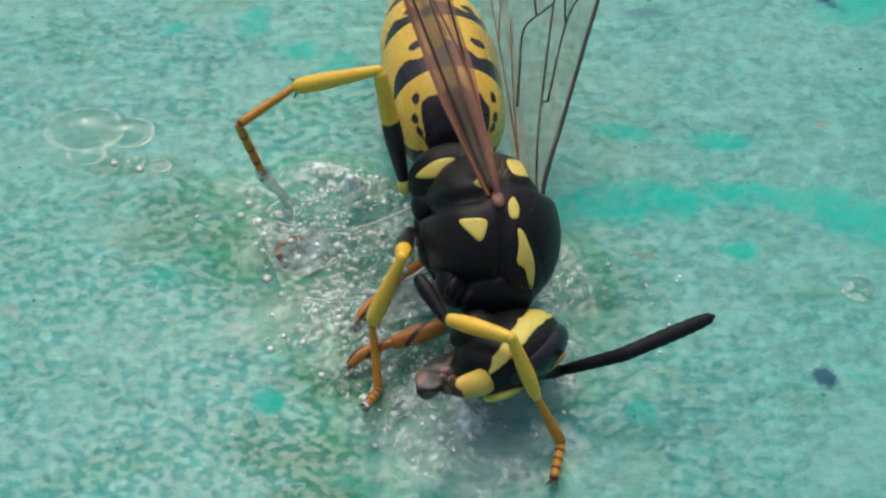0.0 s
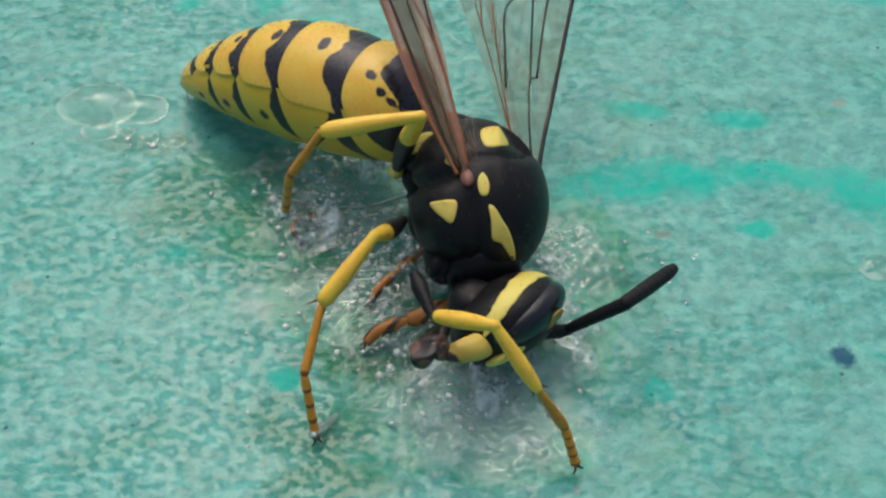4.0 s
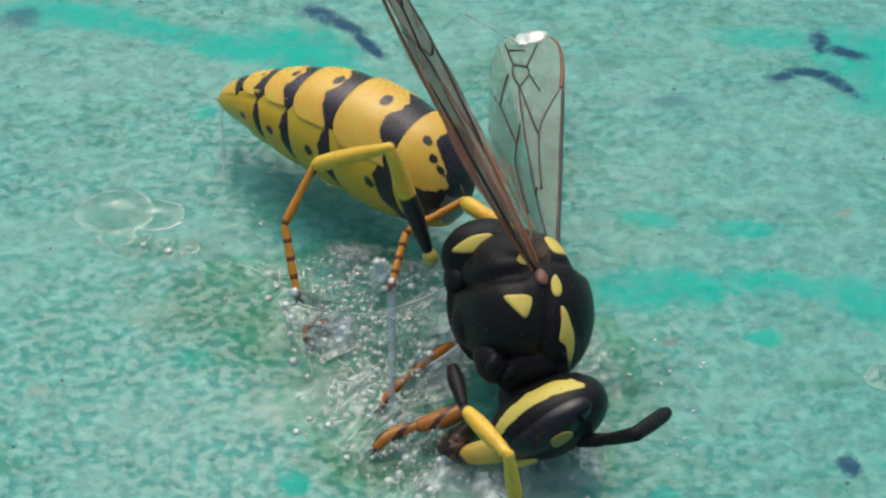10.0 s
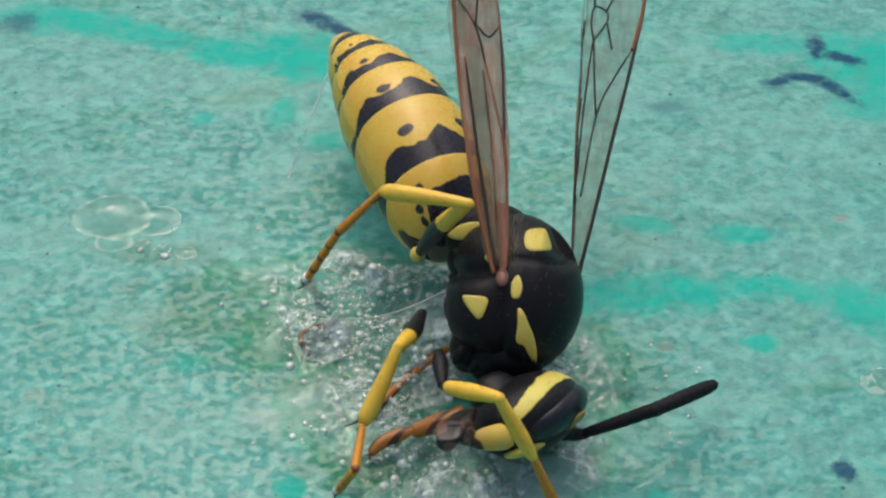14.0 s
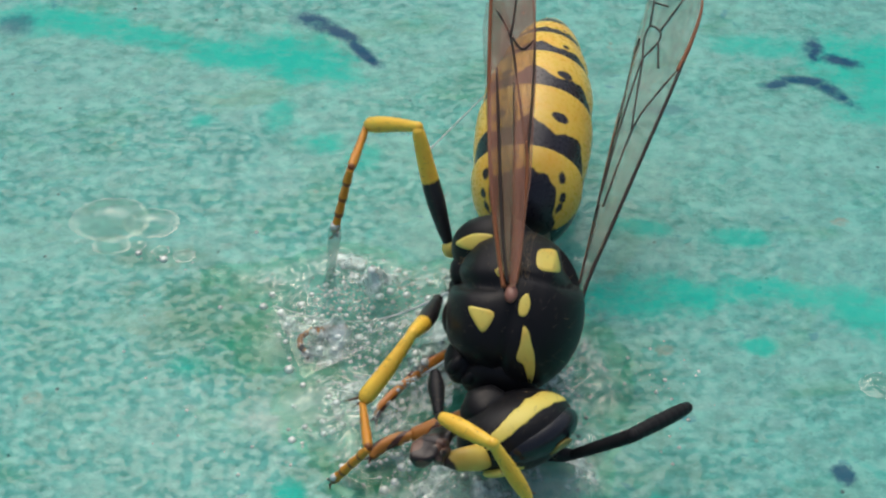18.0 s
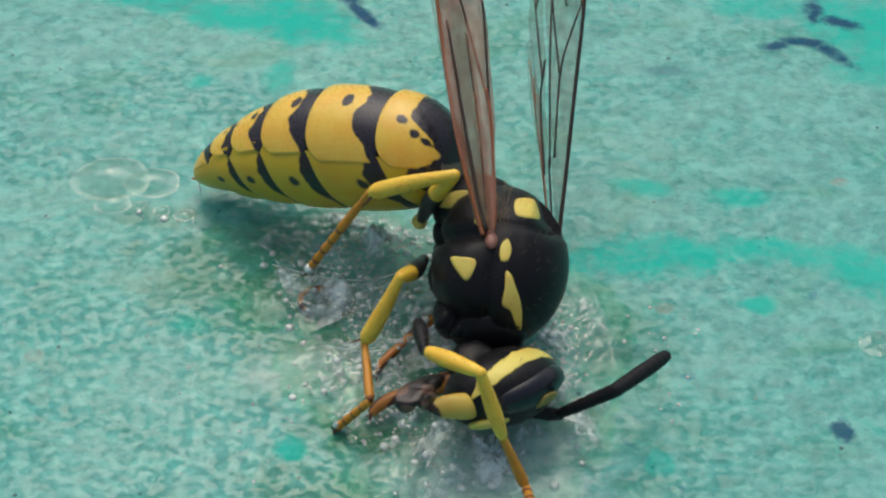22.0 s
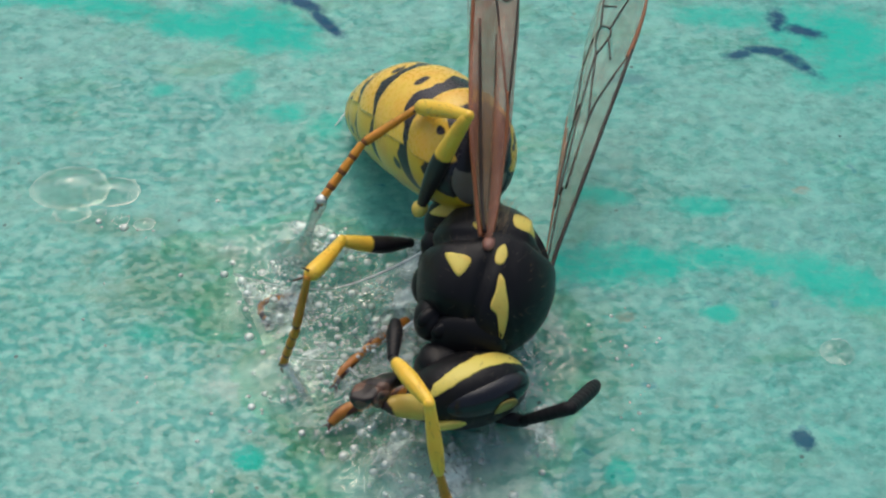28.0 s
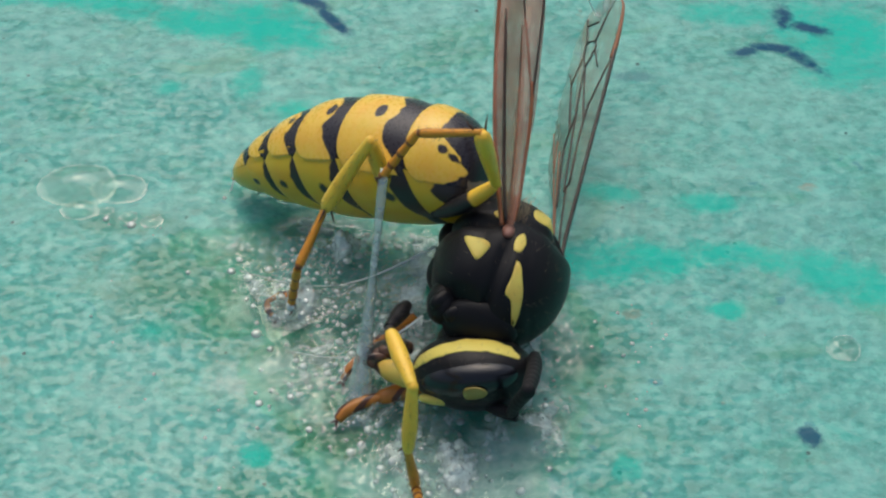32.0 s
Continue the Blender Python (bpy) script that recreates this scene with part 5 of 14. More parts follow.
dome(-6.7, -0.3, 0.3, 0.22, 0.07)
blister(10.54, -4.56, 0.36, 0.13, 0.10)


# strands pulled out of the glue
def build_strand(key, r0, r1, L, label, material="strand"):
    bm = bmesh.new()
    prof = [(-0.15, r0 * 0.7), (0.2, r0), (L * 0.35, r0 * 0.8), (L * 0.7, r0 + (r1 - r0) * 0.35), (L, r1)]
    rings = []
    for y, r in smooth_profile(prof, 40):
        rings.append([Vector((r * (1 + 0.3 * noise.noise(Vector((y * 3, k * 0.8, r0)))) * math.cos(a), y, r * math.sin(a))) for k, a in enumerate(2 * math.pi * k / 12 for k in range(12))])
    tubes(bm, rings)
    parts[key] = tagged(part("glue_strand", bm, MAT[material], mark=lambda p: 0.3), label, "glue strand", group="strands of glue")


build_strand("strand_hind", 0.17, 1.25, 5.5, "clear glue strand stretched from the hind foot")
build_strand("strand_mid", 0.12, 0.55, 7.0, "clear glue strand stretched from the middle foot")
build_strand("strand_tail", 0.02, 0.03, 7.5, "thin glue thread pulled from the abdomen's tip", "thread")
build_strand("strand_wing", 0.014, 0.018, 4.0, "thin glue thread stretched between the wing tips", "thread")


def motions():
    walk(parts["thorax"], [
        (0, mm(0.30, -3.27, 2.25, -4, 4, 9)), (0.5, mm(-0.34, -3.52, 2.25, -1, 3, 8)), (1, mm(-0.11, -3.12, 2.25, 2, 1, 6)), (1.5, mm(-0.25, -3.12, 2.25, 2, -1, 5)),
        (2, mm(-0.03, -2.91, 2.25, 2, -3, 4)), (2.5, mm(-0.07, -2.95, 2.25, 1, -8, 4)), (3, mm(-0.47, -3.07, 2.26, 0, -13, 5)), (3.5, mm(-0.31, -2.96, 2.26, 1, -12, 5)),
        (3.75, mm(-0.34, -2.99, 2.26, 2, -12, 6)), (4, mm(-0.36, -3.01, 2.26, 2, -11, 6)), (4.25, mm(-0.39, -3.03, 2.25, 3, -10, 7)), (4.5, mm(-0.41, -3.05, 2.25, 3, -10, 7)),
        (4.75, mm(-0.44, -3.08, 2.25, 4, -9, 8)), (5, mm(-0.46, -3.10, 2.25, 4, -9, 9)), (5.25, mm(-0.49, -3.12, 2.25, 5, -8, 9)), (5.5, mm(-0.51, -3.14, 2.25, 5, -8, 10)),
        (6, mm(-0.26, -3.48, 2.25, 5, -7, 10)), (6.5, mm(0.16, -3.10, 2.25, 3, -8, 11)), (7, mm(-0.21, -2.94, 2.26, 1, -8, 12)), (7.5, mm(-0.22, -3.76, 2.24, 6, -5, 4)),
        (8, mm(0.25, -3.39, 2.26, 9, -0, -4)), (8.5, mm(0.41, -2.80, 2.26, 5, 7, -0)), (9, mm(0.76, -2.72, 2.25, 1, 13, 2)), (9.5, mm(-0.17, -3.18, 2.26, -2, 12, 8)),
        (10, mm(0.49, -3.02, 2.29, -2, 10, 13)), (10.5, mm(0.83, -2.34, 2.28, 1, 3, 12)), (11, mm(0.62, -3.32, 2.25, 5, -4, 10)), (11.5, mm(0.59, -3.24, 2.25, 7, -5, 1)),
        (12, mm(0.17, -3.23, 2.26, 9, -4, -7)), (12.5, mm(-0.19, -3.14, 2.25, 10, -7, -5)), (13, mm(-0.35, -3.33, 2.25, 10, -10, -2)), (13.5, mm(0.45, -2.33, 2.26, 9, -9, -4)),
        (13.75, mm(0.42, -2.39, 2.26, 9, -9, -4)), (14, mm(0.40, -2.44, 2.26, 8, -8, -5)), (14.25, mm(0.37, -2.49, 2.26, 8, -7, -5)), (14.5, mm(0.34, -2.54, 2.26, 8, -6, -6)),
        (14.75, mm(0.32, -2.59, 2.26, 7, -5, -6)), (15, mm(0.29, -2.64, 2.25, 7, -4, -7)), (15.25, mm(0.26, -2.69, 2.25, 6, -3, -7)), (15.5, mm(0.24, -2.74, 2.25, 6, -2, -8)),
        (16, mm(0.15, -3.21, 2.25, 5, -1, -9)), (16.5, mm(-0.07, -2.85, 2.26, 1, -4, -5)), (17, mm(0.04, -2.74, 2.27, -1, -7, -0)), (17.5, mm(0.83, -2.48, 2.27, 3, -4, -5)),
        (18, mm(0.41, -2.85, 2.27, 7, 0, -8)), (18.5, mm(0.91, -2.74, 2.26, 4, -1, -5)), (19, mm(0.13, -2.79, 2.25, 0, -0, 0)), (19.5, mm(0.70, -3.10, 2.23, 4, 4, -8)),
        (20, mm(0.98, -3.19, 2.24, 8, 9, -14)), (20.5, mm(0.64, -2.84, 2.24, 3, 4, -8)), (21, mm(0.07, -2.96, 2.25, -1, -1, -2)), (21.5, mm(0.16, -2.93, 2.25, 0, -3, -3)),
        (22, mm(0.05, -2.73, 2.25, 2, -5, -5)), (22.5, mm(0.40, -2.78, 2.25, 1, -3, -5)), (23, mm(0.31, -2.88, 2.25, 1, -0, -4)), (23.5, mm(0.26, -2.97, 2.25, -1, 0, -2)),
        (24, mm(0.56, -2.91, 2.25, -3, -0, -0)), (24.5, mm(0.68, -2.74, 2.25, -5, 1, 1)), (25, mm(0.36, -2.75, 2.25, -7, 2, 2)), (25.5, mm(-0.20, -3.06, 2.24, -8, 3, 1)),
        (25.75, mm(-0.16, -3.04, 2.24, -8, 3, -0)), (26, mm(-0.13, -3.02, 2.24, -8, 3, -1)), (26.25, mm(-0.09, -3.00, 2.24, -8, 3, -2)), (26.5, mm(-0.05, -2.98, 2.25, -8, 3, -3)),
        (26.75, mm(-0.01, -2.96, 2.25, -9, 4, -4)), (27, mm(0.03, -2.94, 2.25, -9, 4, -5)), (27.25, mm(0.06, -2.92, 2.25, -9, 4, -6)), (27.5, mm(0.10, -2.90, 2.25, -9, 4, -7)),
        (28, mm(0.66, -2.93, 2.25, -9, 4, -9)), (28.5, mm(0.19, -2.60, 2.25, -11, 1, -3)), (29, mm(0.15, -2.29, 2.25, -12, -1, 4)), (29.5, mm(0.20, -2.65, 2.25, -9, -0, -2)),
        (30, mm(0.39, -2.57, 2.26, -4, 0, -8)), (30.5, mm(0.33, -2.36, 2.25, -4, 3, -12)), (31, mm(0.78, -2.42, 2.24, -4, 5, -18)), (31.5, mm(0.89, -2.66, 2.24, -10, 6, -16)),
        (32, mm(0.86, -2.80, 2.23, -15, 7, -13)),
    ])
    walk(parts["head"], [
        (0, mm(0.69, -6.18, 1.51, 49, 17, 47)), (0.5, mm(0.08, -6.41, 1.51, 49, 15, 46)), (1, mm(0.32, -6.04, 1.52, 50, 12, 44)), (1.5, mm(0.15, -6.08, 1.52, 42, 16, 44)),
        (2, mm(0.35, -5.95, 1.53, 33, 20, 43)), (2.5, mm(0.40, -5.92, 1.52, 33, 19, 44)), (3, mm(0.12, -5.98, 1.52, 33, 18, 46)), (3.5, mm(0.31, -5.83, 1.51, 35, 15, 46)),
        (3.75, mm(0.31, -5.83, 1.51, 36, 14, 46)), (4, mm(0.31, -5.83, 1.51, 37, 13, 46)), (4.25, mm(0.31, -5.83, 1.51, 38, 11, 47)), (4.5, mm(0.31, -5.83, 1.51, 40, 10, 47)),
        (4.75, mm(0.32, -5.83, 1.50, 41, 9, 47)), (5, mm(0.32, -5.83, 1.50, 42, 7, 47)), (5.25, mm(0.32, -5.83, 1.50, 43, 6, 47)), (5.5, mm(0.32, -5.83, 1.50, 44, 4, 47)),
        (6, mm(0.61, -6.11, 1.49, 46, 1, 46)), (6.5, mm(0.93, -5.83, 1.50, 41, 3, 45)), (7, mm(0.48, -5.80, 1.50, 34, 6, 45)), (7.5, mm(0.26, -6.76, 1.49, 34, 11, 45)),
        (8, mm(0.53, -6.52, 1.48, 35, 15, 44)), (8.5, mm(0.39, -5.87, 1.49, 34, 14, 39)), (9, mm(0.43, -5.71, 1.49, 32, 13, 34)), (9.5, mm(0.30, -5.79, 1.47, 39, -30, 4)),
        (10, mm(1.10, -5.59, 1.47, 42, -31, 8)), (10.5, mm(1.06, -5.22, 1.49, 40, 5, 36)), (11, mm(0.93, -6.13, 1.49, 46, 8, 38)), (11.5, mm(0.82, -6.14, 1.49, 41, 10, 40)),
        (12, mm(0.36, -6.21, 1.50, 36, 12, 43)), (12.5, mm(0.13, -6.14, 1.50, 38, 18, 45)), (13, mm(0.10, -6.28, 1.51, 40, 24, 46)), (13.5, mm(0.83, -5.30, 1.51, 41, 21, 45)),
        (13.75, mm(0.78, -5.34, 1.51, 42, 20, 45)), (14, mm(0.73, -5.39, 1.51, 42, 20, 45)), (14.25, mm(0.68, -5.43, 1.51, 43, 20, 45)), (14.5, mm(0.63, -5.47, 1.52, 43, 20, 45)),
        (14.75, mm(0.58, -5.51, 1.52, 44, 19, 45)), (15, mm(0.52, -5.56, 1.52, 45, 19, 45)), (15.25, mm(0.47, -5.60, 1.52, 45, 19, 45)), (15.5, mm(0.42, -5.64, 1.52, 45, 19, 45)),
        (16, mm(0.28, -6.07, 1.52, 46, 19, 45)), (16.5, mm(0.19, -5.70, 1.51, 43, 15, 46)), (17, mm(0.43, -5.59, 1.51, 39, 11, 45)), (17.5, mm(1.02, -5.40, 1.51, 43, 11, 40)),
        (18, mm(0.44, -5.75, 1.50, 47, 13, 36)), (18.5, mm(1.03, -5.74, 1.52, 42, 11, 38)), (19, mm(0.39, -5.84, 1.54, 38, 11, 40)), (19.5, mm(0.51, -6.07, 1.50, 45, 15, 33)),
        (20, mm(0.41, -6.00, 1.48, 55, 17, 24)), (20.5, mm(0.40, -5.70, 1.50, 48, 15, 27)), (21, mm(0.14, -5.82, 1.52, 42, 13, 31)), (21.5, mm(0.23, -5.87, 1.51, 42, 15, 32)),
        (22, mm(0.13, -5.75, 1.50, 41, 17, 33)), (22.5, mm(0.37, -5.84, 1.51, 38, 18, 33)), (23, mm(0.18, -5.98, 1.52, 36, 19, 33)), (23.5, mm(0.19, -5.93, 1.52, 40, 16, 31)),
        (24, mm(0.54, -5.73, 1.52, 45, 11, 27)), (24.5, mm(0.67, -5.62, 1.52, 38, 14, 29)), (25, mm(0.39, -5.65, 1.53, 32, 19, 32)), (25.5, mm(-0.23, -5.88, 1.53, 33, 19, 31)),
        (25.75, mm(-0.23, -5.84, 1.52, 34, 18, 31)), (26, mm(-0.23, -5.81, 1.52, 34, 17, 30)), (26.25, mm(-0.23, -5.77, 1.52, 35, 17, 29)), (26.5, mm(-0.22, -5.73, 1.52, 36, 16, 29)),
        (26.75, mm(-0.22, -5.70, 1.51, 37, 16, 28)), (27, mm(-0.22, -5.66, 1.51, 38, 15, 27)), (27.25, mm(-0.22, -5.62, 1.51, 38, 15, 27)), (27.5, mm(-0.21, -5.59, 1.50, 39, 14, 26)),
        (28, mm(0.27, -5.56, 1.50, 41, 12, 24)), (28.5, mm(0.18, -5.36, 1.53, 34, 17, 32)), (29, mm(0.55, -5.09, 1.56, 32, 19, 38)), (29.5, mm(0.23, -5.52, 1.53, 30, 20, 31)),
        (30, mm(0.05, -5.47, 1.49, 33, 17, 23)), (30.5, mm(0.13, -4.95, 1.47, 43, -14, -8)), (31, mm(0.20, -5.02, 1.49, 40, -13, -12)), (31.5, mm(0.30, -5.12, 1.48, 39, -14, -12)),
        (32, mm(0.26, -5.15, 1.48, 39, -14, -13)),
    ])
    walk(parts["abdomen"], [
        (0, mm(-0.39, -0.66, 2.30, -5, 5, 6)), (0.5, mm(-0.91, -0.80, 2.30, 0, 13, 18)), (1, mm(-1.68, -1.62, 4.10, -25, 30, 59)), (1.5, mm(-1.94, -1.71, 4.20, -27, 30, 64)),
        (2, mm(-1.85, -1.50, 4.20, -28, 31, 70)), (2.5, mm(-1.89, -1.61, 4.20, -28, 30, 68)), (3, mm(-2.27, -1.81, 4.20, -27, 29, 65)), (3.5, mm(-1.87, -1.07, 3.40, -19, 33, 58)),
        (3.75, mm(-1.79, -1.09, 3.26, -18, 30, 53)), (4, mm(-1.71, -1.12, 3.13, -16, 26, 47)), (4.25, mm(-1.63, -1.14, 2.99, -14, 23, 42)), (4.5, mm(-1.54, -1.16, 2.85, -12, 20, 36)),
        (4.75, mm(-1.46, -1.18, 2.71, -9, 17, 31)), (5, mm(-1.38, -1.21, 2.58, -6, 15, 26)), (5.25, mm(-1.30, -1.23, 2.44, -3, 12, 20)), (5.5, mm(-1.22, -1.25, 2.30, -0, 10, 14)),
        (6, mm(-1.03, -0.79, 2.30, 22, 7, 19)), (6.5, mm(-1.15, -0.34, 2.30, 12, 12, 22)), (7, mm(-1.85, 0.21, 2.30, -5, 31, 41)), (7.5, mm(-1.26, -1.10, 2.30, 16, 4, 10)),
        (8, mm(-0.73, -0.98, 3.80, -21, 27, 25)), (8.5, mm(-1.29, -0.11, 2.50, -7, 16, 19)), (9, mm(-0.64, 0.97, 2.50, -11, 37, 74)), (9.5, mm(-0.25, -0.46, 2.30, 4, 12, 20)),
        (10, mm(-1.03, 0.88, 2.30, -1, 36, 51)), (10.5, mm(-1.69, 0.73, 2.30, -9, 38, 55)), (11, mm(-0.45, 0.15, 2.30, -4, 22, 30)), (11.5, mm(0.28, -0.23, 2.30, 5, 2, 5)),
        (12, mm(0.37, -0.88, 2.30, 10, -4, -6)), (12.5, mm(-1.01, -1.19, 2.30, 16, 8, 17)), (13, mm(-0.81, -0.82, 2.30, 6, 6, 10)), (13.5, mm(-1.20, -0.47, 2.30, 9, 17, 31)),
        (13.75, mm(-1.08, -0.46, 2.30, 8, 16, 27)), (14, mm(-0.97, -0.46, 2.30, 8, 14, 24)), (14.25, mm(-0.85, -0.45, 2.30, 7, 12, 21)), (14.5, mm(-0.73, -0.45, 2.30, 7, 11, 18)),
        (14.75, mm(-0.61, -0.44, 2.30, 6, 9, 15)), (15, mm(-0.50, -0.44, 2.30, 6, 7, 12)), (15.25, mm(-0.38, -0.43, 2.30, 6, 5, 9)), (15.5, mm(-0.26, -0.42, 2.30, 6, 3, 6)),
        (16, mm(0.68, -0.57, 2.30, 8, -3, -9)), (16.5, mm(0.19, 0.09, 2.30, 3, -3, -4)), (17, mm(-0.32, -0.03, 2.30, 33, 5, 19)), (17.5, mm(0.26, -0.22, 2.30, 22, 6, 17)),
        (18, mm(0.75, -0.03, 2.30, 6, -4, -8)), (18.5, mm(1.04, -0.45, 2.30, -0, -3, -9)), (19, mm(-0.07, -0.79, 2.30, -4, -4, -5)), (19.5, mm(1.07, -1.04, 2.30, 2, -4, -5)),
        (20, mm(1.52, -0.60, 2.30, -3, -5, -5)), (20.5, mm(0.57, -1.26, 2.30, -0, -0, 1)), (21, mm(-0.98, -1.38, 4.10, -23, 25, 21)), (21.5, mm(-1.22, -1.05, 4.00, -24, 28, 37)),
        (22, mm(-1.10, -0.53, 3.70, -21, 30, 55)), (22.5, mm(0.64, -1.02, 2.30, 5, -4, -4)), (23, mm(0.19, -0.69, 2.30, -7, -4, -5)), (23.5, mm(-0.06, 0.07, 2.60, -9, 15, 17)),
        (24, mm(0.29, -0.84, 2.80, -11, 4, 4)), (24.5, mm(-0.17, -1.23, 2.80, -9, -1, -1)), (25, mm(-0.63, -0.85, 3.80, -19, 15, 13)), (25.5, mm(-0.42, -0.50, 3.30, -17, 29, 29)),
        (25.75, mm(-0.39, -0.51, 3.41, -18, 29, 28)), (26, mm(-0.36, -0.52, 3.53, -19, 28, 27)), (26.25, mm(-0.34, -0.52, 3.64, -20, 27, 25)), (26.5, mm(-0.31, -0.53, 3.75, -21, 27, 24)),
        (26.75, mm(-0.28, -0.54, 3.86, -22, 26, 23)), (27, mm(-0.26, -0.55, 3.98, -23, 25, 21)), (27.25, mm(-0.13, -0.81, 4.09, -24, 25, 20)), (27.5, mm(-0.05, -0.92, 4.20, -25, 24, 19)),
        (28, mm(0.55, -1.05, 4.20, -26, 21, 15)), (28.5, mm(0.23, -1.06, 2.30, -2, 0, 1)), (29, mm(-0.20, -0.76, 3.20, -15, -3, -3)), (29.5, mm(0.12, -0.68, 2.30, 5, -2, -8)),
        (30, mm(-0.52, -0.99, 4.20, -25, 27, 28)), (30.5, mm(-0.76, -0.53, 3.70, -21, 31, 33)), (31, mm(0.47, -1.00, 4.10, -24, 27, 46)), (31.5, mm(0.50, -1.11, 4.00, -23, 28, 47)),
        (32, mm(0.38, -1.03, 3.80, -22, 29, 48)),
    ])
    walk(parts["wing_right"], [
        (0, mm(0.44, -3.62, 3.98, 34, -39, -4)), (0.5, mm(-0.23, -3.95, 3.96, 33, -37, -5)), (1, mm(-0.07, -3.66, 3.94, 33, -35, -7)), (1.5, mm(-0.27, -3.65, 3.94, 33, -36, -6)),
        (2, mm(-0.12, -3.45, 3.93, 33, -36, -5)), (2.5, mm(-0.31, -3.48, 3.93, 33, -36, -4)), (3, mm(-0.83, -3.59, 3.91, 32, -36, -3)), (3.5, mm(-0.65, -3.51, 3.91, 32, -36, -2)),
        (3.75, mm(-0.65, -3.55, 3.90, 32, -36, -2)), (4, mm(-0.66, -3.58, 3.90, 32, -36, -1)), (4.25, mm(-0.66, -3.62, 3.90, 32, -37, -1)), (4.5, mm(-0.66, -3.66, 3.90, 32, -37, -0)),
        (4.75, mm(-0.66, -3.69, 3.89, 32, -37, 0)), (5, mm(-0.66, -3.73, 3.89, 31, -37, 1)), (5.25, mm(-0.67, -3.77, 3.89, 31, -37, 1)), (5.5, mm(-0.67, -3.80, 3.88, 31, -37, 2)),
        (6, mm(-0.38, -4.16, 3.88, 31, -37, 3)), (6.5, mm(-0.00, -3.70, 3.91, 32, -36, 3)), (7, mm(-0.38, -3.49, 3.93, 33, -36, 3)), (7.5, mm(-0.34, -4.42, 3.88, 31, -22, -1)),
        (8, mm(0.15, -4.13, 3.86, 30, -0, 1)), (8.5, mm(0.56, -3.42, 3.91, 39, -36, -20)), (9, mm(1.13, -3.20, 3.91, 53, -51, -35)), (9.5, mm(0.21, -3.56, 3.95, 60, -57, -35)),
        (10, mm(0.83, -3.36, 3.99, 69, -62, -37)), (10.5, mm(0.97, -2.83, 3.97, 61, -60, -31)), (11, mm(0.59, -3.96, 3.90, 56, -57, -26)), (11.5, mm(0.44, -3.94, 3.87, 40, -41, -15)),
        (12, mm(-0.08, -3.95, 3.85, 32, -17, -8)), (12.5, mm(-0.49, -3.89, 3.83, 32, -19, -6)), (13, mm(-0.69, -4.08, 3.81, 32, -21, -4)), (13.5, mm(0.10, -3.06, 3.84, 32, -20, -5)),
        (13.75, mm(0.09, -3.10, 3.84, 32, -19, -6)), (14, mm(0.09, -3.14, 3.85, 32, -18, -6)), (14.25, mm(0.08, -3.18, 3.86, 32, -18, -7)), (14.5, mm(0.07, -3.22, 3.87, 32, -17, -7)),
        (14.75, mm(0.06, -3.26, 3.87, 32, -17, -8)), (15, mm(0.06, -3.30, 3.88, 32, -16, -9)), (15.25, mm(0.05, -3.34, 3.89, 32, -16, -9)), (15.5, mm(0.04, -3.38, 3.89, 32, -15, -10)),
        (16, mm(-0.01, -3.82, 3.90, 31, -14, -11)), (16.5, mm(-0.27, -3.35, 3.94, 32, -17, -9)), (17, mm(-0.21, -3.17, 3.97, 32, -20, -5)), (17.5, mm(0.62, -3.05, 3.94, 32, -17, -8)),
        (18, mm(0.29, -3.52, 3.90, 32, -15, -11)), (18.5, mm(0.81, -3.32, 3.92, 32, -18, -7)), (19, mm(0.10, -3.27, 3.95, 32, -21, -4)), (19.5, mm(0.70, -3.70, 3.90, 31, -15, -11)),
        (20, mm(1.01, -3.92, 3.85, 30, -9, -17)), (20.5, mm(0.64, -3.42, 3.91, 31, -14, -12)), (21, mm(-0.00, -3.41, 3.96, 32, -20, -5)), (21.5, mm(0.00, -3.41, 3.95, 32, -20, -5)),
        (22, mm(-0.18, -3.25, 3.93, 32, -20, -5)), (22.5, mm(0.24, -3.28, 3.94, 31, -20, -6)), (23, mm(0.22, -3.37, 3.95, 31, -19, -6)), (23.5, mm(0.22, -3.40, 3.96, 31, -20, -5)),
        (24, mm(0.52, -3.29, 3.98, 31, -22, -3)), (24.5, mm(0.67, -3.08, 3.99, 32, -23, -2)), (25, mm(0.40, -3.03, 4.00, 32, -25, -0)), (25.5, mm(-0.14, -3.30, 3.99, 32, -23, -2)),
        (25.75, mm(-0.11, -3.27, 4.00, 32, -22, -3)), (26, mm(-0.07, -3.25, 4.00, 32, -21, -4)), (26.25, mm(-0.03, -3.23, 4.00, 32, -20, -5)), (26.5, mm(0.01, -3.20, 4.00, 32, -20, -6)),
        (26.75, mm(0.05, -3.18, 4.00, 32, -19, -7)), (27, mm(0.09, -3.16, 4.00, 32, -18, -8)), (27.25, mm(0.12, -3.13, 4.00, 32, -17, -9)), (27.5, mm(0.16, -3.11, 4.00, 31, -16, -10)),
        (28, mm(0.70, -3.13, 4.01, 31, -14, -12)), (28.5, mm(0.19, -2.74, 4.01, 32, -20, -6)), (29, mm(0.09, -2.40, 4.01, 32, -25, 0)), (29.5, mm(0.15, -2.86, 4.00, 32, -21, -5)),
        (30, mm(0.31, -2.93, 3.99, 31, -16, -10)), (30.5, mm(0.31, -2.72, 3.98, 31, -12, -15)), (31, mm(0.79, -2.80, 3.97, 29, -8, -19)), (31.5, mm(0.99, -2.88, 3.99, 30, -11, -16)),
        (32, mm(1.04, -2.87, 3.99, 31, -13, -13)),
    ])
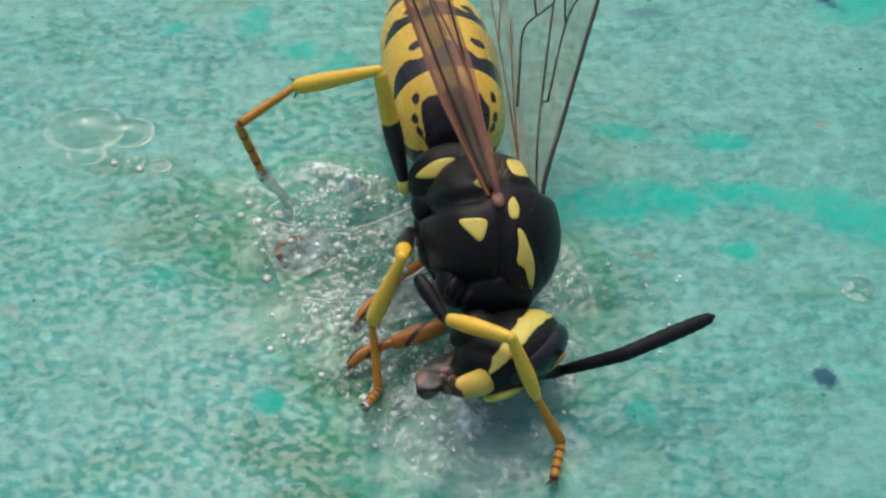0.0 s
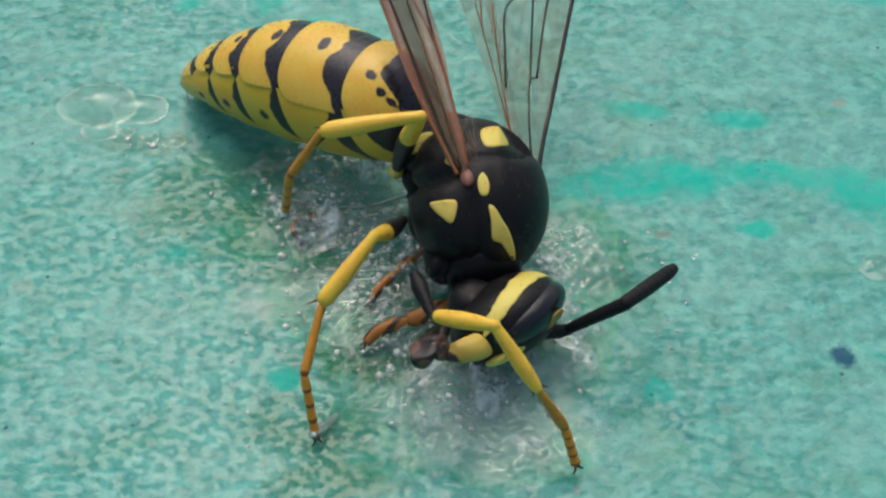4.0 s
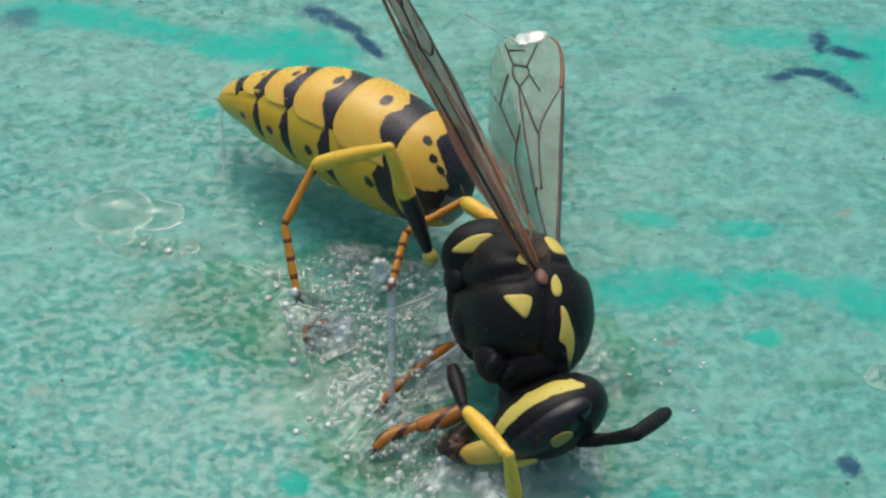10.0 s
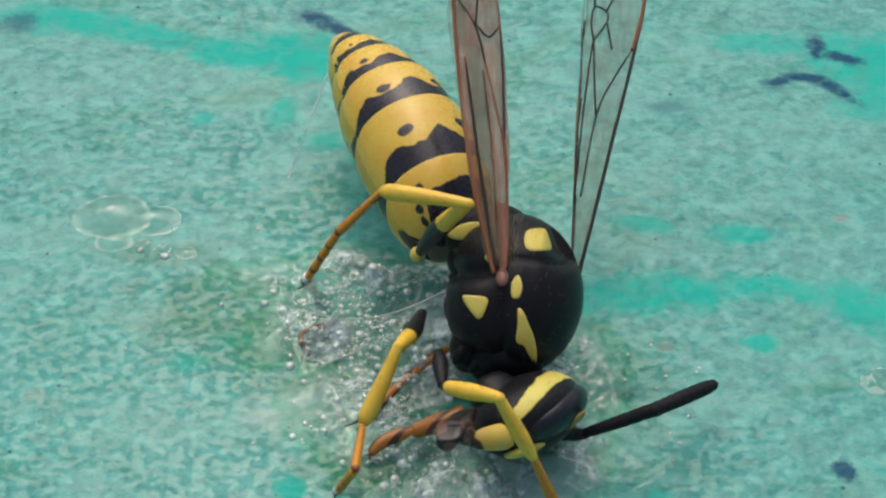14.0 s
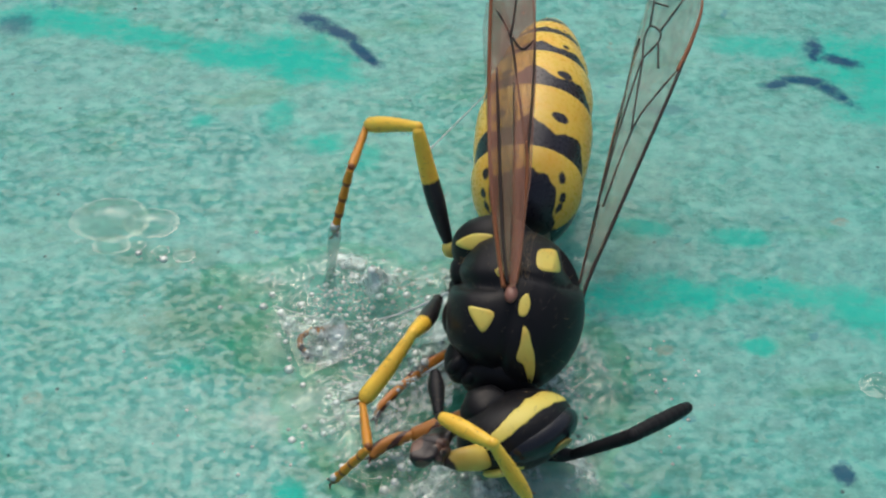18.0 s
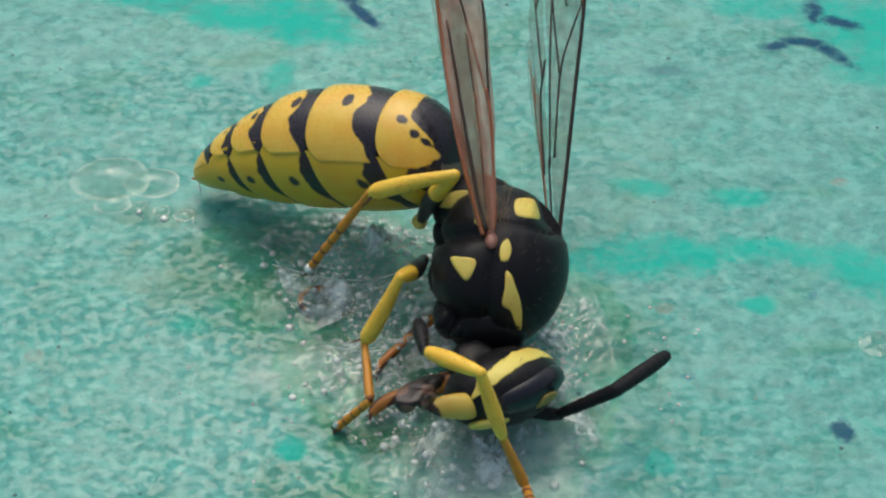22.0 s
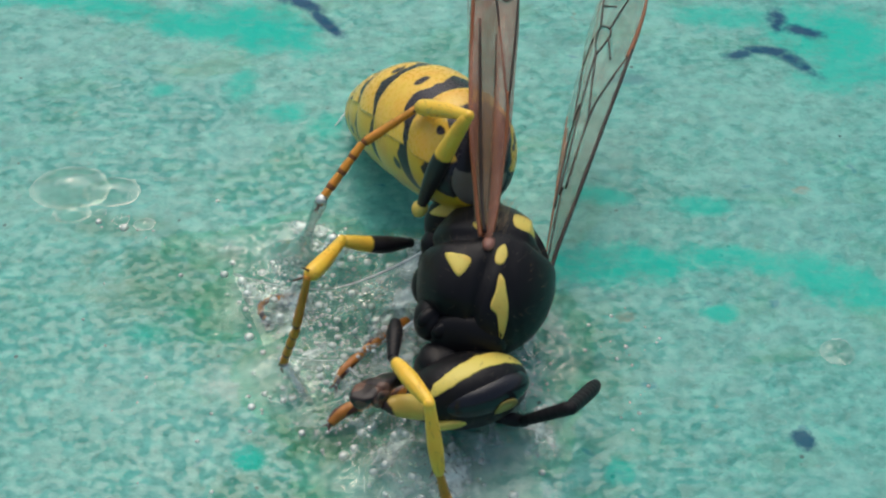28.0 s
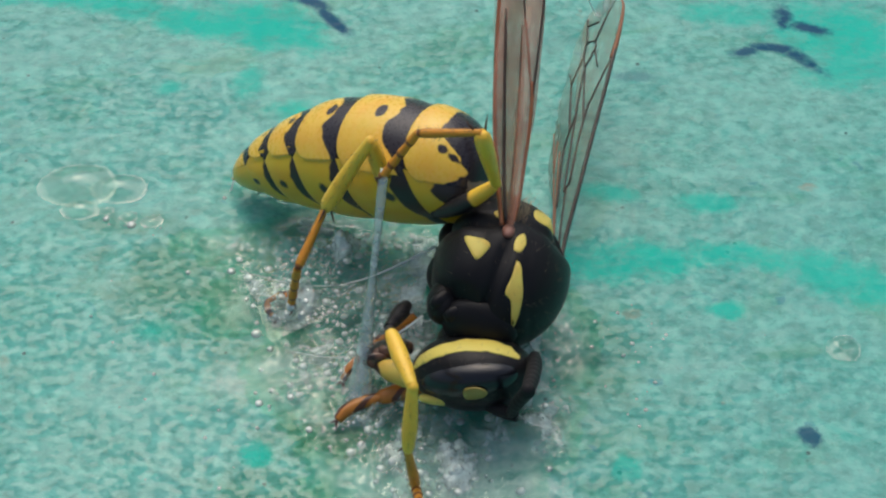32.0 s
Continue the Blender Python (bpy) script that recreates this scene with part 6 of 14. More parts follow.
    walk(parts["wing_left"], [
        (0, mm(1.54, -2.70, 1.65, 24, 3, -5)), (0.5, mm(0.95, -3.08, 1.53, 23, 3, -5)), (1, mm(1.24, -2.82, 1.44, 24, 3, -5)), (1.5, mm(1.16, -2.84, 1.42, 24, 3, -5)),
        (2, mm(1.46, -2.66, 1.41, 24, 3, -5)), (2.5, mm(1.48, -2.62, 1.49, 24, 1, -2)), (3, mm(1.14, -2.66, 1.55, 24, -1, 1)), (3.5, mm(1.25, -2.56, 1.56, 23, -1, -0)),
        (3.75, mm(1.19, -2.58, 1.55, 23, -1, -0)), (4, mm(1.14, -2.60, 1.55, 23, -0, -1)), (4.25, mm(1.08, -2.62, 1.54, 23, -0, -1)), (4.5, mm(1.03, -2.64, 1.54, 23, 0, -1)),
        (4.75, mm(0.98, -2.66, 1.53, 23, 0, -1)), (5, mm(0.92, -2.68, 1.53, 23, 1, -1)), (5.25, mm(0.87, -2.70, 1.52, 23, 1, -2)), (5.5, mm(0.81, -2.72, 1.52, 23, 1, -2)),
        (6, mm(1.02, -3.07, 1.51, 23, 2, -2)), (6.5, mm(1.50, -2.63, 1.58, 24, 2, -1)), (7, mm(1.18, -2.42, 1.64, 25, 1, 0)), (7.5, mm(1.18, -3.52, 1.39, 23, 8, -9)),
        (8, mm(1.73, -3.37, 1.25, 16, 12, -14)), (8.5, mm(1.82, -2.55, 1.42, 8, 11, -13)), (9, mm(2.10, -2.26, 1.59, -0, 10, -11)), (9.5, mm(1.02, -2.42, 1.81, -3, 1, -1)),
        (10, mm(1.57, -1.97, 2.10, -4, -7, 8)), (10.5, mm(1.92, -1.32, 2.08, 28, -7, 8)), (11, mm(1.71, -2.40, 1.95, 30, -34, -6)), (11.5, mm(1.86, -2.68, 1.66, 29, -28, -12)),
        (12, mm(1.64, -2.98, 1.41, 28, -23, -18)), (12.5, mm(1.31, -3.07, 1.27, 28, -23, -15)), (13, mm(1.16, -3.43, 1.11, 27, -23, -12)), (13.5, mm(1.99, -2.38, 1.19, 30, -22, -15)),
        (13.75, mm(1.96, -2.42, 1.20, 30, -22, -15)), (14, mm(1.93, -2.46, 1.21, 29, -21, -16)), (14.25, mm(1.90, -2.49, 1.22, 29, -21, -17)), (14.5, mm(1.87, -2.53, 1.23, 29, -21, -17)),
        (14.75, mm(1.84, -2.57, 1.24, 29, -21, -18)), (15, mm(1.81, -2.60, 1.25, 28, -20, -19)), (15.25, mm(1.78, -2.64, 1.26, 28, -20, -19)), (15.5, mm(1.75, -2.68, 1.28, 28, -20, -20)),
        (16, mm(1.64, -3.12, 1.29, 27, -20, -21)), (16.5, mm(1.35, -2.53, 1.45, 23, -26, -18)), (17, mm(1.40, -2.24, 1.62, 19, -31, -14)), (17.5, mm(2.28, -2.16, 1.52, 23, -26, -20)),
        (18, mm(1.92, -2.67, 1.40, 25, -23, -26)), (18.5, mm(2.40, -2.51, 1.44, 21, -26, -19)), (19, mm(1.59, -2.46, 1.48, 18, -30, -13)), (19.5, mm(2.17, -2.98, 1.33, 20, -27, -22)),
        (20, mm(2.45, -3.26, 1.20, 24, -24, -30)), (20.5, mm(2.12, -2.73, 1.31, 30, -27, -26)), (21, mm(1.57, -2.67, 1.46, 31, -31, -18)), (21.5, mm(1.67, -2.71, 1.40, 34, -37, -22)),
        (22, mm(1.58, -2.58, 1.34, 38, -43, -27)), (22.5, mm(1.89, -2.61, 1.37, 35, -38, -25)), (23, mm(1.75, -2.67, 1.39, 32, -32, -24)), (23.5, mm(1.70, -2.65, 1.47, 36, -41, -28)),
        (24, mm(2.01, -2.49, 1.57, 42, -48, -34)), (24.5, mm(2.09, -2.28, 1.60, 43, -49, -32)), (25, mm(1.74, -2.23, 1.62, 44, -50, -28)), (25.5, mm(1.17, -2.59, 1.55, 40, -47, -27)),
        (25.75, mm(1.22, -2.60, 1.53, 39, -46, -28)), (26, mm(1.27, -2.62, 1.50, 38, -44, -28)), (26.25, mm(1.32, -2.63, 1.48, 37, -43, -28)), (26.5, mm(1.37, -2.64, 1.45, 36, -41, -29)),
        (26.75, mm(1.41, -2.65, 1.43, 35, -39, -29)), (27, mm(1.46, -2.67, 1.40, 35, -38, -30)), (27.25, mm(1.51, -2.68, 1.38, 34, -36, -30)), (27.5, mm(1.56, -2.69, 1.35, 33, -35, -30)),
        (28, mm(2.15, -2.79, 1.32, 15, -35, -21)), (28.5, mm(1.65, -2.25, 1.48, 33, -32, -28)), (29, mm(1.59, -1.75, 1.64, 35, -34, -23)), (29.5, mm(1.62, -2.30, 1.47, 32, -30, -25)),
        (30, mm(1.80, -2.44, 1.32, 30, -26, -27)), (30.5, mm(1.80, -2.40, 1.16, 31, -28, -31)), (31, mm(2.32, -2.66, 1.03, 14, -33, -24)), (31.5, mm(2.40, -2.61, 1.24, 9, -41, -18)),
        (32, mm(2.34, -2.49, 1.46, 4, -50, -11)),
    ])
    walk(parts["wing_rear"], [
        (0, mm(1.42, -2.69, 1.66, 24, 3, -5)), (0.5, mm(0.83, -3.07, 1.54, 23, 3, -5)), (1, mm(1.12, -2.81, 1.44, 24, 3, -5)), (1.5, mm(1.04, -2.83, 1.42, 24, 3, -5)),
        (2, mm(1.34, -2.65, 1.42, 24, 3, -5)), (2.5, mm(1.36, -2.62, 1.49, 24, -5, -5)), (3, mm(1.02, -2.66, 1.55, 24, -14, -5)), (3.5, mm(1.13, -2.56, 1.56, 24, -12, -5)),
        (3.75, mm(1.07, -2.58, 1.55, 24, -11, -5)), (4, mm(1.02, -2.60, 1.55, 24, -10, -5)), (4.25, mm(0.96, -2.62, 1.54, 24, -9, -5)), (4.5, mm(0.91, -2.64, 1.54, 24, -9, -5)),
        (4.75, mm(0.86, -2.66, 1.53, 23, -8, -5)), (5, mm(0.80, -2.68, 1.53, 23, -7, -5)), (5.25, mm(0.75, -2.70, 1.52, 23, -6, -5)), (5.5, mm(0.69, -2.72, 1.52, 23, -5, -4)),
        (6, mm(0.90, -3.07, 1.52, 23, -2, -4)), (6.5, mm(1.38, -2.63, 1.59, 24, 2, -1)), (7, mm(1.06, -2.42, 1.64, 25, 1, 0)), (7.5, mm(1.07, -3.50, 1.41, 23, 6, -10)),
        (8, mm(1.62, -3.34, 1.28, 16, 3, -17)), (8.5, mm(1.71, -2.52, 1.44, 8, -4, -15)), (9, mm(1.98, -2.24, 1.61, -0, -12, -11)), (9.5, mm(0.90, -2.42, 1.81, -4, -41, 1)),
        (10, mm(1.45, -1.99, 2.08, -11, -69, 18)), (10.5, mm(1.80, -1.34, 2.06, 91, -63, -80)), (11, mm(1.61, -2.39, 1.89, 109, -64, -100)), (11.5, mm(1.76, -2.66, 1.60, 96, -65, -94)),
        (12, mm(1.54, -2.95, 1.36, 85, -64, -90)), (12.5, mm(1.21, -3.04, 1.22, 87, -64, -90)), (13, mm(1.06, -3.41, 1.07, 92, -65, -93)), (13.5, mm(1.89, -2.36, 1.14, 88, -63, -91)),
        (13.75, mm(1.86, -2.39, 1.16, 87, -63, -90)), (14, mm(1.83, -2.43, 1.17, 86, -63, -90)), (14.25, mm(1.80, -2.46, 1.18, 85, -63, -89)), (14.5, mm(1.77, -2.50, 1.19, 84, -63, -89)),
        (14.75, mm(1.74, -2.53, 1.20, 83, -63, -89)), (15, mm(1.70, -2.57, 1.21, 81, -63, -88)), (15.25, mm(1.67, -2.60, 1.22, 80, -63, -88)), (15.5, mm(1.64, -2.64, 1.23, 79, -63, -87)),
        (16, mm(1.54, -3.07, 1.25, 76, -64, -86)), (16.5, mm(1.25, -2.50, 1.40, 81, -69, -88)), (17, mm(1.30, -2.22, 1.55, 86, -74, -91)), (17.5, mm(2.18, -2.12, 1.47, 76, -69, -85)),
        (18, mm(1.82, -2.63, 1.35, 71, -65, -85)), (18.5, mm(2.30, -2.48, 1.39, 75, -70, -84)), (19, mm(1.49, -2.44, 1.42, 87, -75, -91)), (19.5, mm(2.07, -2.94, 1.27, 71, -71, -82)),
        (20, mm(2.36, -3.20, 1.15, 57, -64, -75)), (20.5, mm(2.02, -2.68, 1.25, 78, -63, -88)), (21, mm(1.47, -2.64, 1.40, 93, -64, -94)), (21.5, mm(1.58, -2.67, 1.33, 85, -63, -84)),
        (22, mm(1.51, -2.54, 1.26, 74, -62, -70)), (22.5, mm(1.80, -2.57, 1.29, 78, -63, -79)), (23, mm(1.66, -2.63, 1.33, 82, -63, -87)), (23.5, mm(1.62, -2.61, 1.39, 69, -62, -69)),
        (24, mm(1.94, -2.44, 1.49, 64, -60, -61)), (24.5, mm(2.03, -2.24, 1.51, 70, -61, -64)), (25, mm(1.67, -2.20, 1.53, 75, -62, -65)), (25.5, mm(1.10, -2.55, 1.46, 73, -63, -66)),
        (25.75, mm(1.15, -2.56, 1.44, 72, -62, -67)), (26, mm(1.19, -2.58, 1.42, 71, -62, -68)), (26.25, mm(1.24, -2.59, 1.40, 70, -62, -69)), (26.5, mm(1.29, -2.60, 1.37, 69, -62, -70)),
        (26.75, mm(1.33, -2.61, 1.35, 68, -62, -71)), (27, mm(1.38, -2.62, 1.33, 68, -61, -71)), (27.25, mm(1.43, -2.63, 1.31, 67, -61, -72)), (27.5, mm(1.47, -2.64, 1.28, 66, -61, -73)),
        (28, mm(2.06, -2.76, 1.26, 44, -72, -55)), (28.5, mm(1.56, -2.20, 1.42, 75, -62, -81)), (29, mm(1.50, -1.71, 1.58, 87, -62, -89)), (29.5, mm(1.52, -2.26, 1.41, 82, -62, -89)),
        (30, mm(1.71, -2.39, 1.26, 78, -62, -89)), (30.5, mm(1.71, -2.35, 1.11, 69, -61, -82)), (31, mm(2.22, -2.61, 0.96, 38, -70, -52)), (31.5, mm(2.31, -2.59, 1.16, 19, -68, -30)),
        (32, mm(2.26, -2.48, 1.37, 7, -70, -15)),
    ])
    walk(parts["antenna_base"], [
        (0, mm(1.90, -6.19, 0.76, 49, 33, -73)), (0.25, mm(1.60, -6.30, 0.76, 50, 32, -72)), (0.5, mm(1.29, -6.42, 0.77, 52, 32, -72)), (0.75, mm(1.42, -6.24, 0.79, 54, 32, -72)),
        (1, mm(1.55, -6.06, 0.81, 55, 32, -72)), (1.25, mm(1.49, -6.11, 0.84, 58, 31, -71)), (1.5, mm(1.42, -6.16, 0.87, 60, 31, -71)), (1.75, mm(1.53, -6.12, 0.92, 63, 31, -71)),
        (2, mm(1.65, -6.07, 0.97, 65, 31, -71)), (2.25, mm(1.69, -6.04, 0.99, 65, 30, -71)), (2.5, mm(1.72, -6.02, 0.99, 64, 29, -70)), (2.75, mm(1.58, -6.02, 1.00, 63, 29, -70)),
        (3, mm(1.44, -6.03, 1.00, 62, 28, -69)), (3.25, mm(1.54, -5.95, 1.01, 61, 28, -69)), (3.5, mm(1.64, -5.87, 1.01, 60, 27, -69)), (3.75, mm(1.64, -5.85, 1.01, 58, 27, -69)),
        (4, mm(1.64, -5.84, 1.00, 56, 27, -69)), (4.25, mm(1.64, -5.82, 1.00, 55, 27, -69)), (4.5, mm(1.65, -5.81, 1.00, 53, 26, -68)), (4.75, mm(1.65, -5.79, 1.00, 51, 26, -68)),
        (5, mm(1.65, -5.78, 1.00, 49, 26, -68)), (5.25, mm(1.65, -5.77, 1.00, 48, 26, -68)), (5.5, mm(1.65, -5.75, 1.00, 46, 26, -68)), (5.75, mm(1.80, -5.88, 1.02, 44, 26, -68)),
        (6, mm(1.96, -6.02, 1.03, 42, 26, -67)), (6.25, mm(2.12, -5.91, 1.06, 47, 26, -68)), (6.5, mm(2.29, -5.80, 1.09, 51, 27, -69)), (6.75, mm(2.07, -5.81, 1.13, 55, 28, -70)),
        (7, mm(1.86, -5.81, 1.16, 58, 29, -70)), (7.25, mm(1.74, -6.31, 1.10, 56, 29, -70)), (7.5, mm(1.61, -6.81, 1.05, 54, 28, -70)), (7.75, mm(1.73, -6.70, 1.02, 52, 29, -71)),
        (8, mm(1.86, -6.60, 0.98, 50, 29, -71)), (8.25, mm(1.79, -6.33, 1.00, 60, 28, -70)), (8.5, mm(1.72, -6.06, 1.02, 70, 26, -69)), (8.75, mm(1.74, -6.04, 1.04, 78, 24, -68)),
        (9, mm(1.75, -6.01, 1.06, 86, 22, -68)), (9.25, mm(1.66, -6.33, 1.42, 88, 24, -68)), (9.5, mm(1.40, -6.67, 1.68, 90, 27, -68)), (9.75, mm(1.84, -6.53, 1.67, 88, 31, -68)),
        (10, mm(2.27, -6.38, 1.67, 85, 35, -68)), (10.25, mm(2.42, -5.89, 1.39, 76, 38, -69)), (10.5, mm(2.40, -5.42, 1.06, 65, 41, -70)), (10.75, mm(2.32, -5.85, 0.99, 61, 43, -72)),
        (11, mm(2.23, -6.27, 0.93, 55, 45, -73)), (11.25, mm(2.18, -6.27, 0.95, 57, 42, -71)), (11.5, mm(2.13, -6.27, 0.97, 58, 40, -69)), (11.75, mm(1.92, -6.28, 1.00, 58, 37, -67)),
        (12, mm(1.70, -6.30, 1.02, 58, 35, -65)), (12.25, mm(1.56, -6.26, 0.96, 54, 35, -65)), (12.5, mm(1.41, -6.22, 0.90, 49, 35, -65)), (12.75, mm(1.37, -6.30, 0.84, 43, 35, -65)),
        (13, mm(1.33, -6.37, 0.79, 37, 35, -65)), (13.25, mm(1.70, -5.89, 0.80, 37, 35, -66)), (13.5, mm(2.07, -5.40, 0.82, 38, 35, -66)), (13.75, mm(2.02, -5.44, 0.81, 39, 35, -66)),
        (14, mm(1.96, -5.48, 0.81, 40, 35, -65)), (14.25, mm(1.91, -5.52, 0.81, 41, 35, -65)), (14.5, mm(1.86, -5.56, 0.80, 42, 35, -65)), (14.75, mm(1.80, -5.60, 0.80, 42, 35, -65)),
        (15, mm(1.75, -5.64, 0.80, 43, 34, -65)), (15.25, mm(1.70, -5.67, 0.79, 44, 34, -64)), (15.5, mm(1.64, -5.71, 0.79, 45, 34, -64)), (15.75, mm(1.56, -5.92, 0.78, 46, 34, -64)),
        (16, mm(1.49, -6.14, 0.78, 47, 34, -63)), (16.25, mm(1.48, -5.94, 0.83, 48, 33, -63)), (16.5, mm(1.47, -5.73, 0.88, 50, 33, -63)), (16.75, mm(1.62, -5.67, 0.94, 52, 33, -63)),
        (17, mm(1.76, -5.60, 1.00, 54, 33, -63)), (17.25, mm(2.04, -5.57, 0.96, 54, 33, -63)), (17.5, mm(2.31, -5.53, 0.93, 55, 34, -64)), (17.75, mm(1.99, -5.75, 0.87, 56, 34, -64)),
        (18, mm(1.67, -5.97, 0.82, 56, 35, -64)), (18.25, mm(2.00, -5.95, 0.89, 57, 34, -64)), (18.5, mm(2.32, -5.93, 0.95, 58, 33, -63)), (18.75, mm(2.02, -5.96, 1.00, 58, 32, -63)),
        (19, mm(1.72, -5.98, 1.05, 57, 32, -62)), (19.25, mm(1.73, -6.19, 0.94, 56, 33, -63)), (19.5, mm(1.73, -6.38, 0.84, 54, 35, -65)), (19.75, mm(1.60, -6.42, 0.74, 51, 38, -67)),
        (20, mm(1.46, -6.44, 0.64, 49, 40, -70)), (20.25, mm(1.51, -6.27, 0.71, 51, 38, -68)), (20.5, mm(1.55, -6.10, 0.78, 52, 36, -65)), (20.75, mm(1.47, -6.14, 0.85, 54, 33, -63)),
        (21, mm(1.38, -6.18, 0.93, 56, 31, -61)), (21.25, mm(1.42, -6.19, 0.91, 57, 31, -62)), (21.5, mm(1.46, -6.21, 0.89, 58, 31, -62)), (21.75, mm(1.41, -6.14, 0.88, 58, 32, -62)),
        (22, mm(1.36, -6.08, 0.86, 59, 32, -62)), (22.25, mm(1.48, -6.13, 0.89, 62, 31, -62)), (22.5, mm(1.61, -6.18, 0.90, 65, 31, -61)), (22.75, mm(1.52, -6.25, 0.92, 67, 30, -61)),
        (23, mm(1.43, -6.32, 0.93, 69, 30, -61)), (23.25, mm(1.42, -6.31, 0.92, 66, 31, -61)), (23.5, mm(1.42, -6.30, 0.91, 63, 31, -62)), (23.75, mm(1.59, -6.21, 0.91, 61, 32, -62)),
        (24, mm(1.76, -6.13, 0.91, 59, 33, -63)), (24.25, mm(1.84, -6.07, 0.94, 58, 33, -62)), (24.5, mm(1.92, -6.02, 0.97, 57, 32, -62)), (24.75, mm(1.79, -6.02, 0.99, 56, 32, -62)),
        (25, mm(1.66, -6.02, 1.02, 56, 32, -62)), (25.25, mm(1.34, -6.15, 1.00, 57, 32, -62)), (25.5, mm(1.03, -6.27, 0.99, 58, 33, -62)), (25.75, mm(1.03, -6.24, 0.99, 59, 33, -63)),
        (26, mm(1.03, -6.22, 0.98, 60, 33, -63)), (26.25, mm(1.02, -6.19, 0.98, 61, 34, -63)), (26.5, mm(1.02, -6.16, 0.97, 63, 34, -63)), (26.75, mm(1.02, -6.14, 0.96, 64, 35, -64)),
        (27, mm(1.01, -6.11, 0.96, 65, 35, -64)), (27.25, mm(1.01, -6.08, 0.95, 66, 35, -64)), (27.5, mm(1.01, -6.06, 0.95, 67, 36, -64)), (27.75, mm(1.24, -6.06, 0.95, 69, 36, -64)),
        (28, mm(1.48, -6.06, 0.95, 71, 36, -65)), (28.25, mm(1.47, -5.89, 0.98, 65, 37, -65)), (28.5, mm(1.45, -5.73, 1.01, 59, 37, -65)), (28.75, mm(1.66, -5.53, 1.03, 51, 38, -66)),
        (29, mm(1.85, -5.34, 1.05, 43, 38, -67)), (29.25, mm(1.68, -5.63, 1.04, 49, 37, -65)), (29.5, mm(1.51, -5.91, 1.03, 54, 36, -64)), (29.75, mm(1.39, -5.98, 1.01, 58, 36, -64)),
        (30, mm(1.26, -6.04, 0.99, 62, 35, -63)), (30.25, mm(1.21, -6.04, 1.20, 74, 33, -62)), (30.5, mm(1.05, -6.03, 1.34, 86, 31, -62)), (30.75, mm(1.04, -6.10, 1.36, 91, 29, -62)),
        (31, mm(1.04, -6.16, 1.39, 96, 27, -62)), (31.25, mm(1.07, -6.22, 1.40, 94, 26, -62)), (31.5, mm(1.12, -6.27, 1.40, 93, 24, -62)), (31.75, mm(1.09, -6.30, 1.42, 92, 23, -62)),
        (32, mm(1.07, -6.32, 1.42, 91, 22, -62)),
    ])
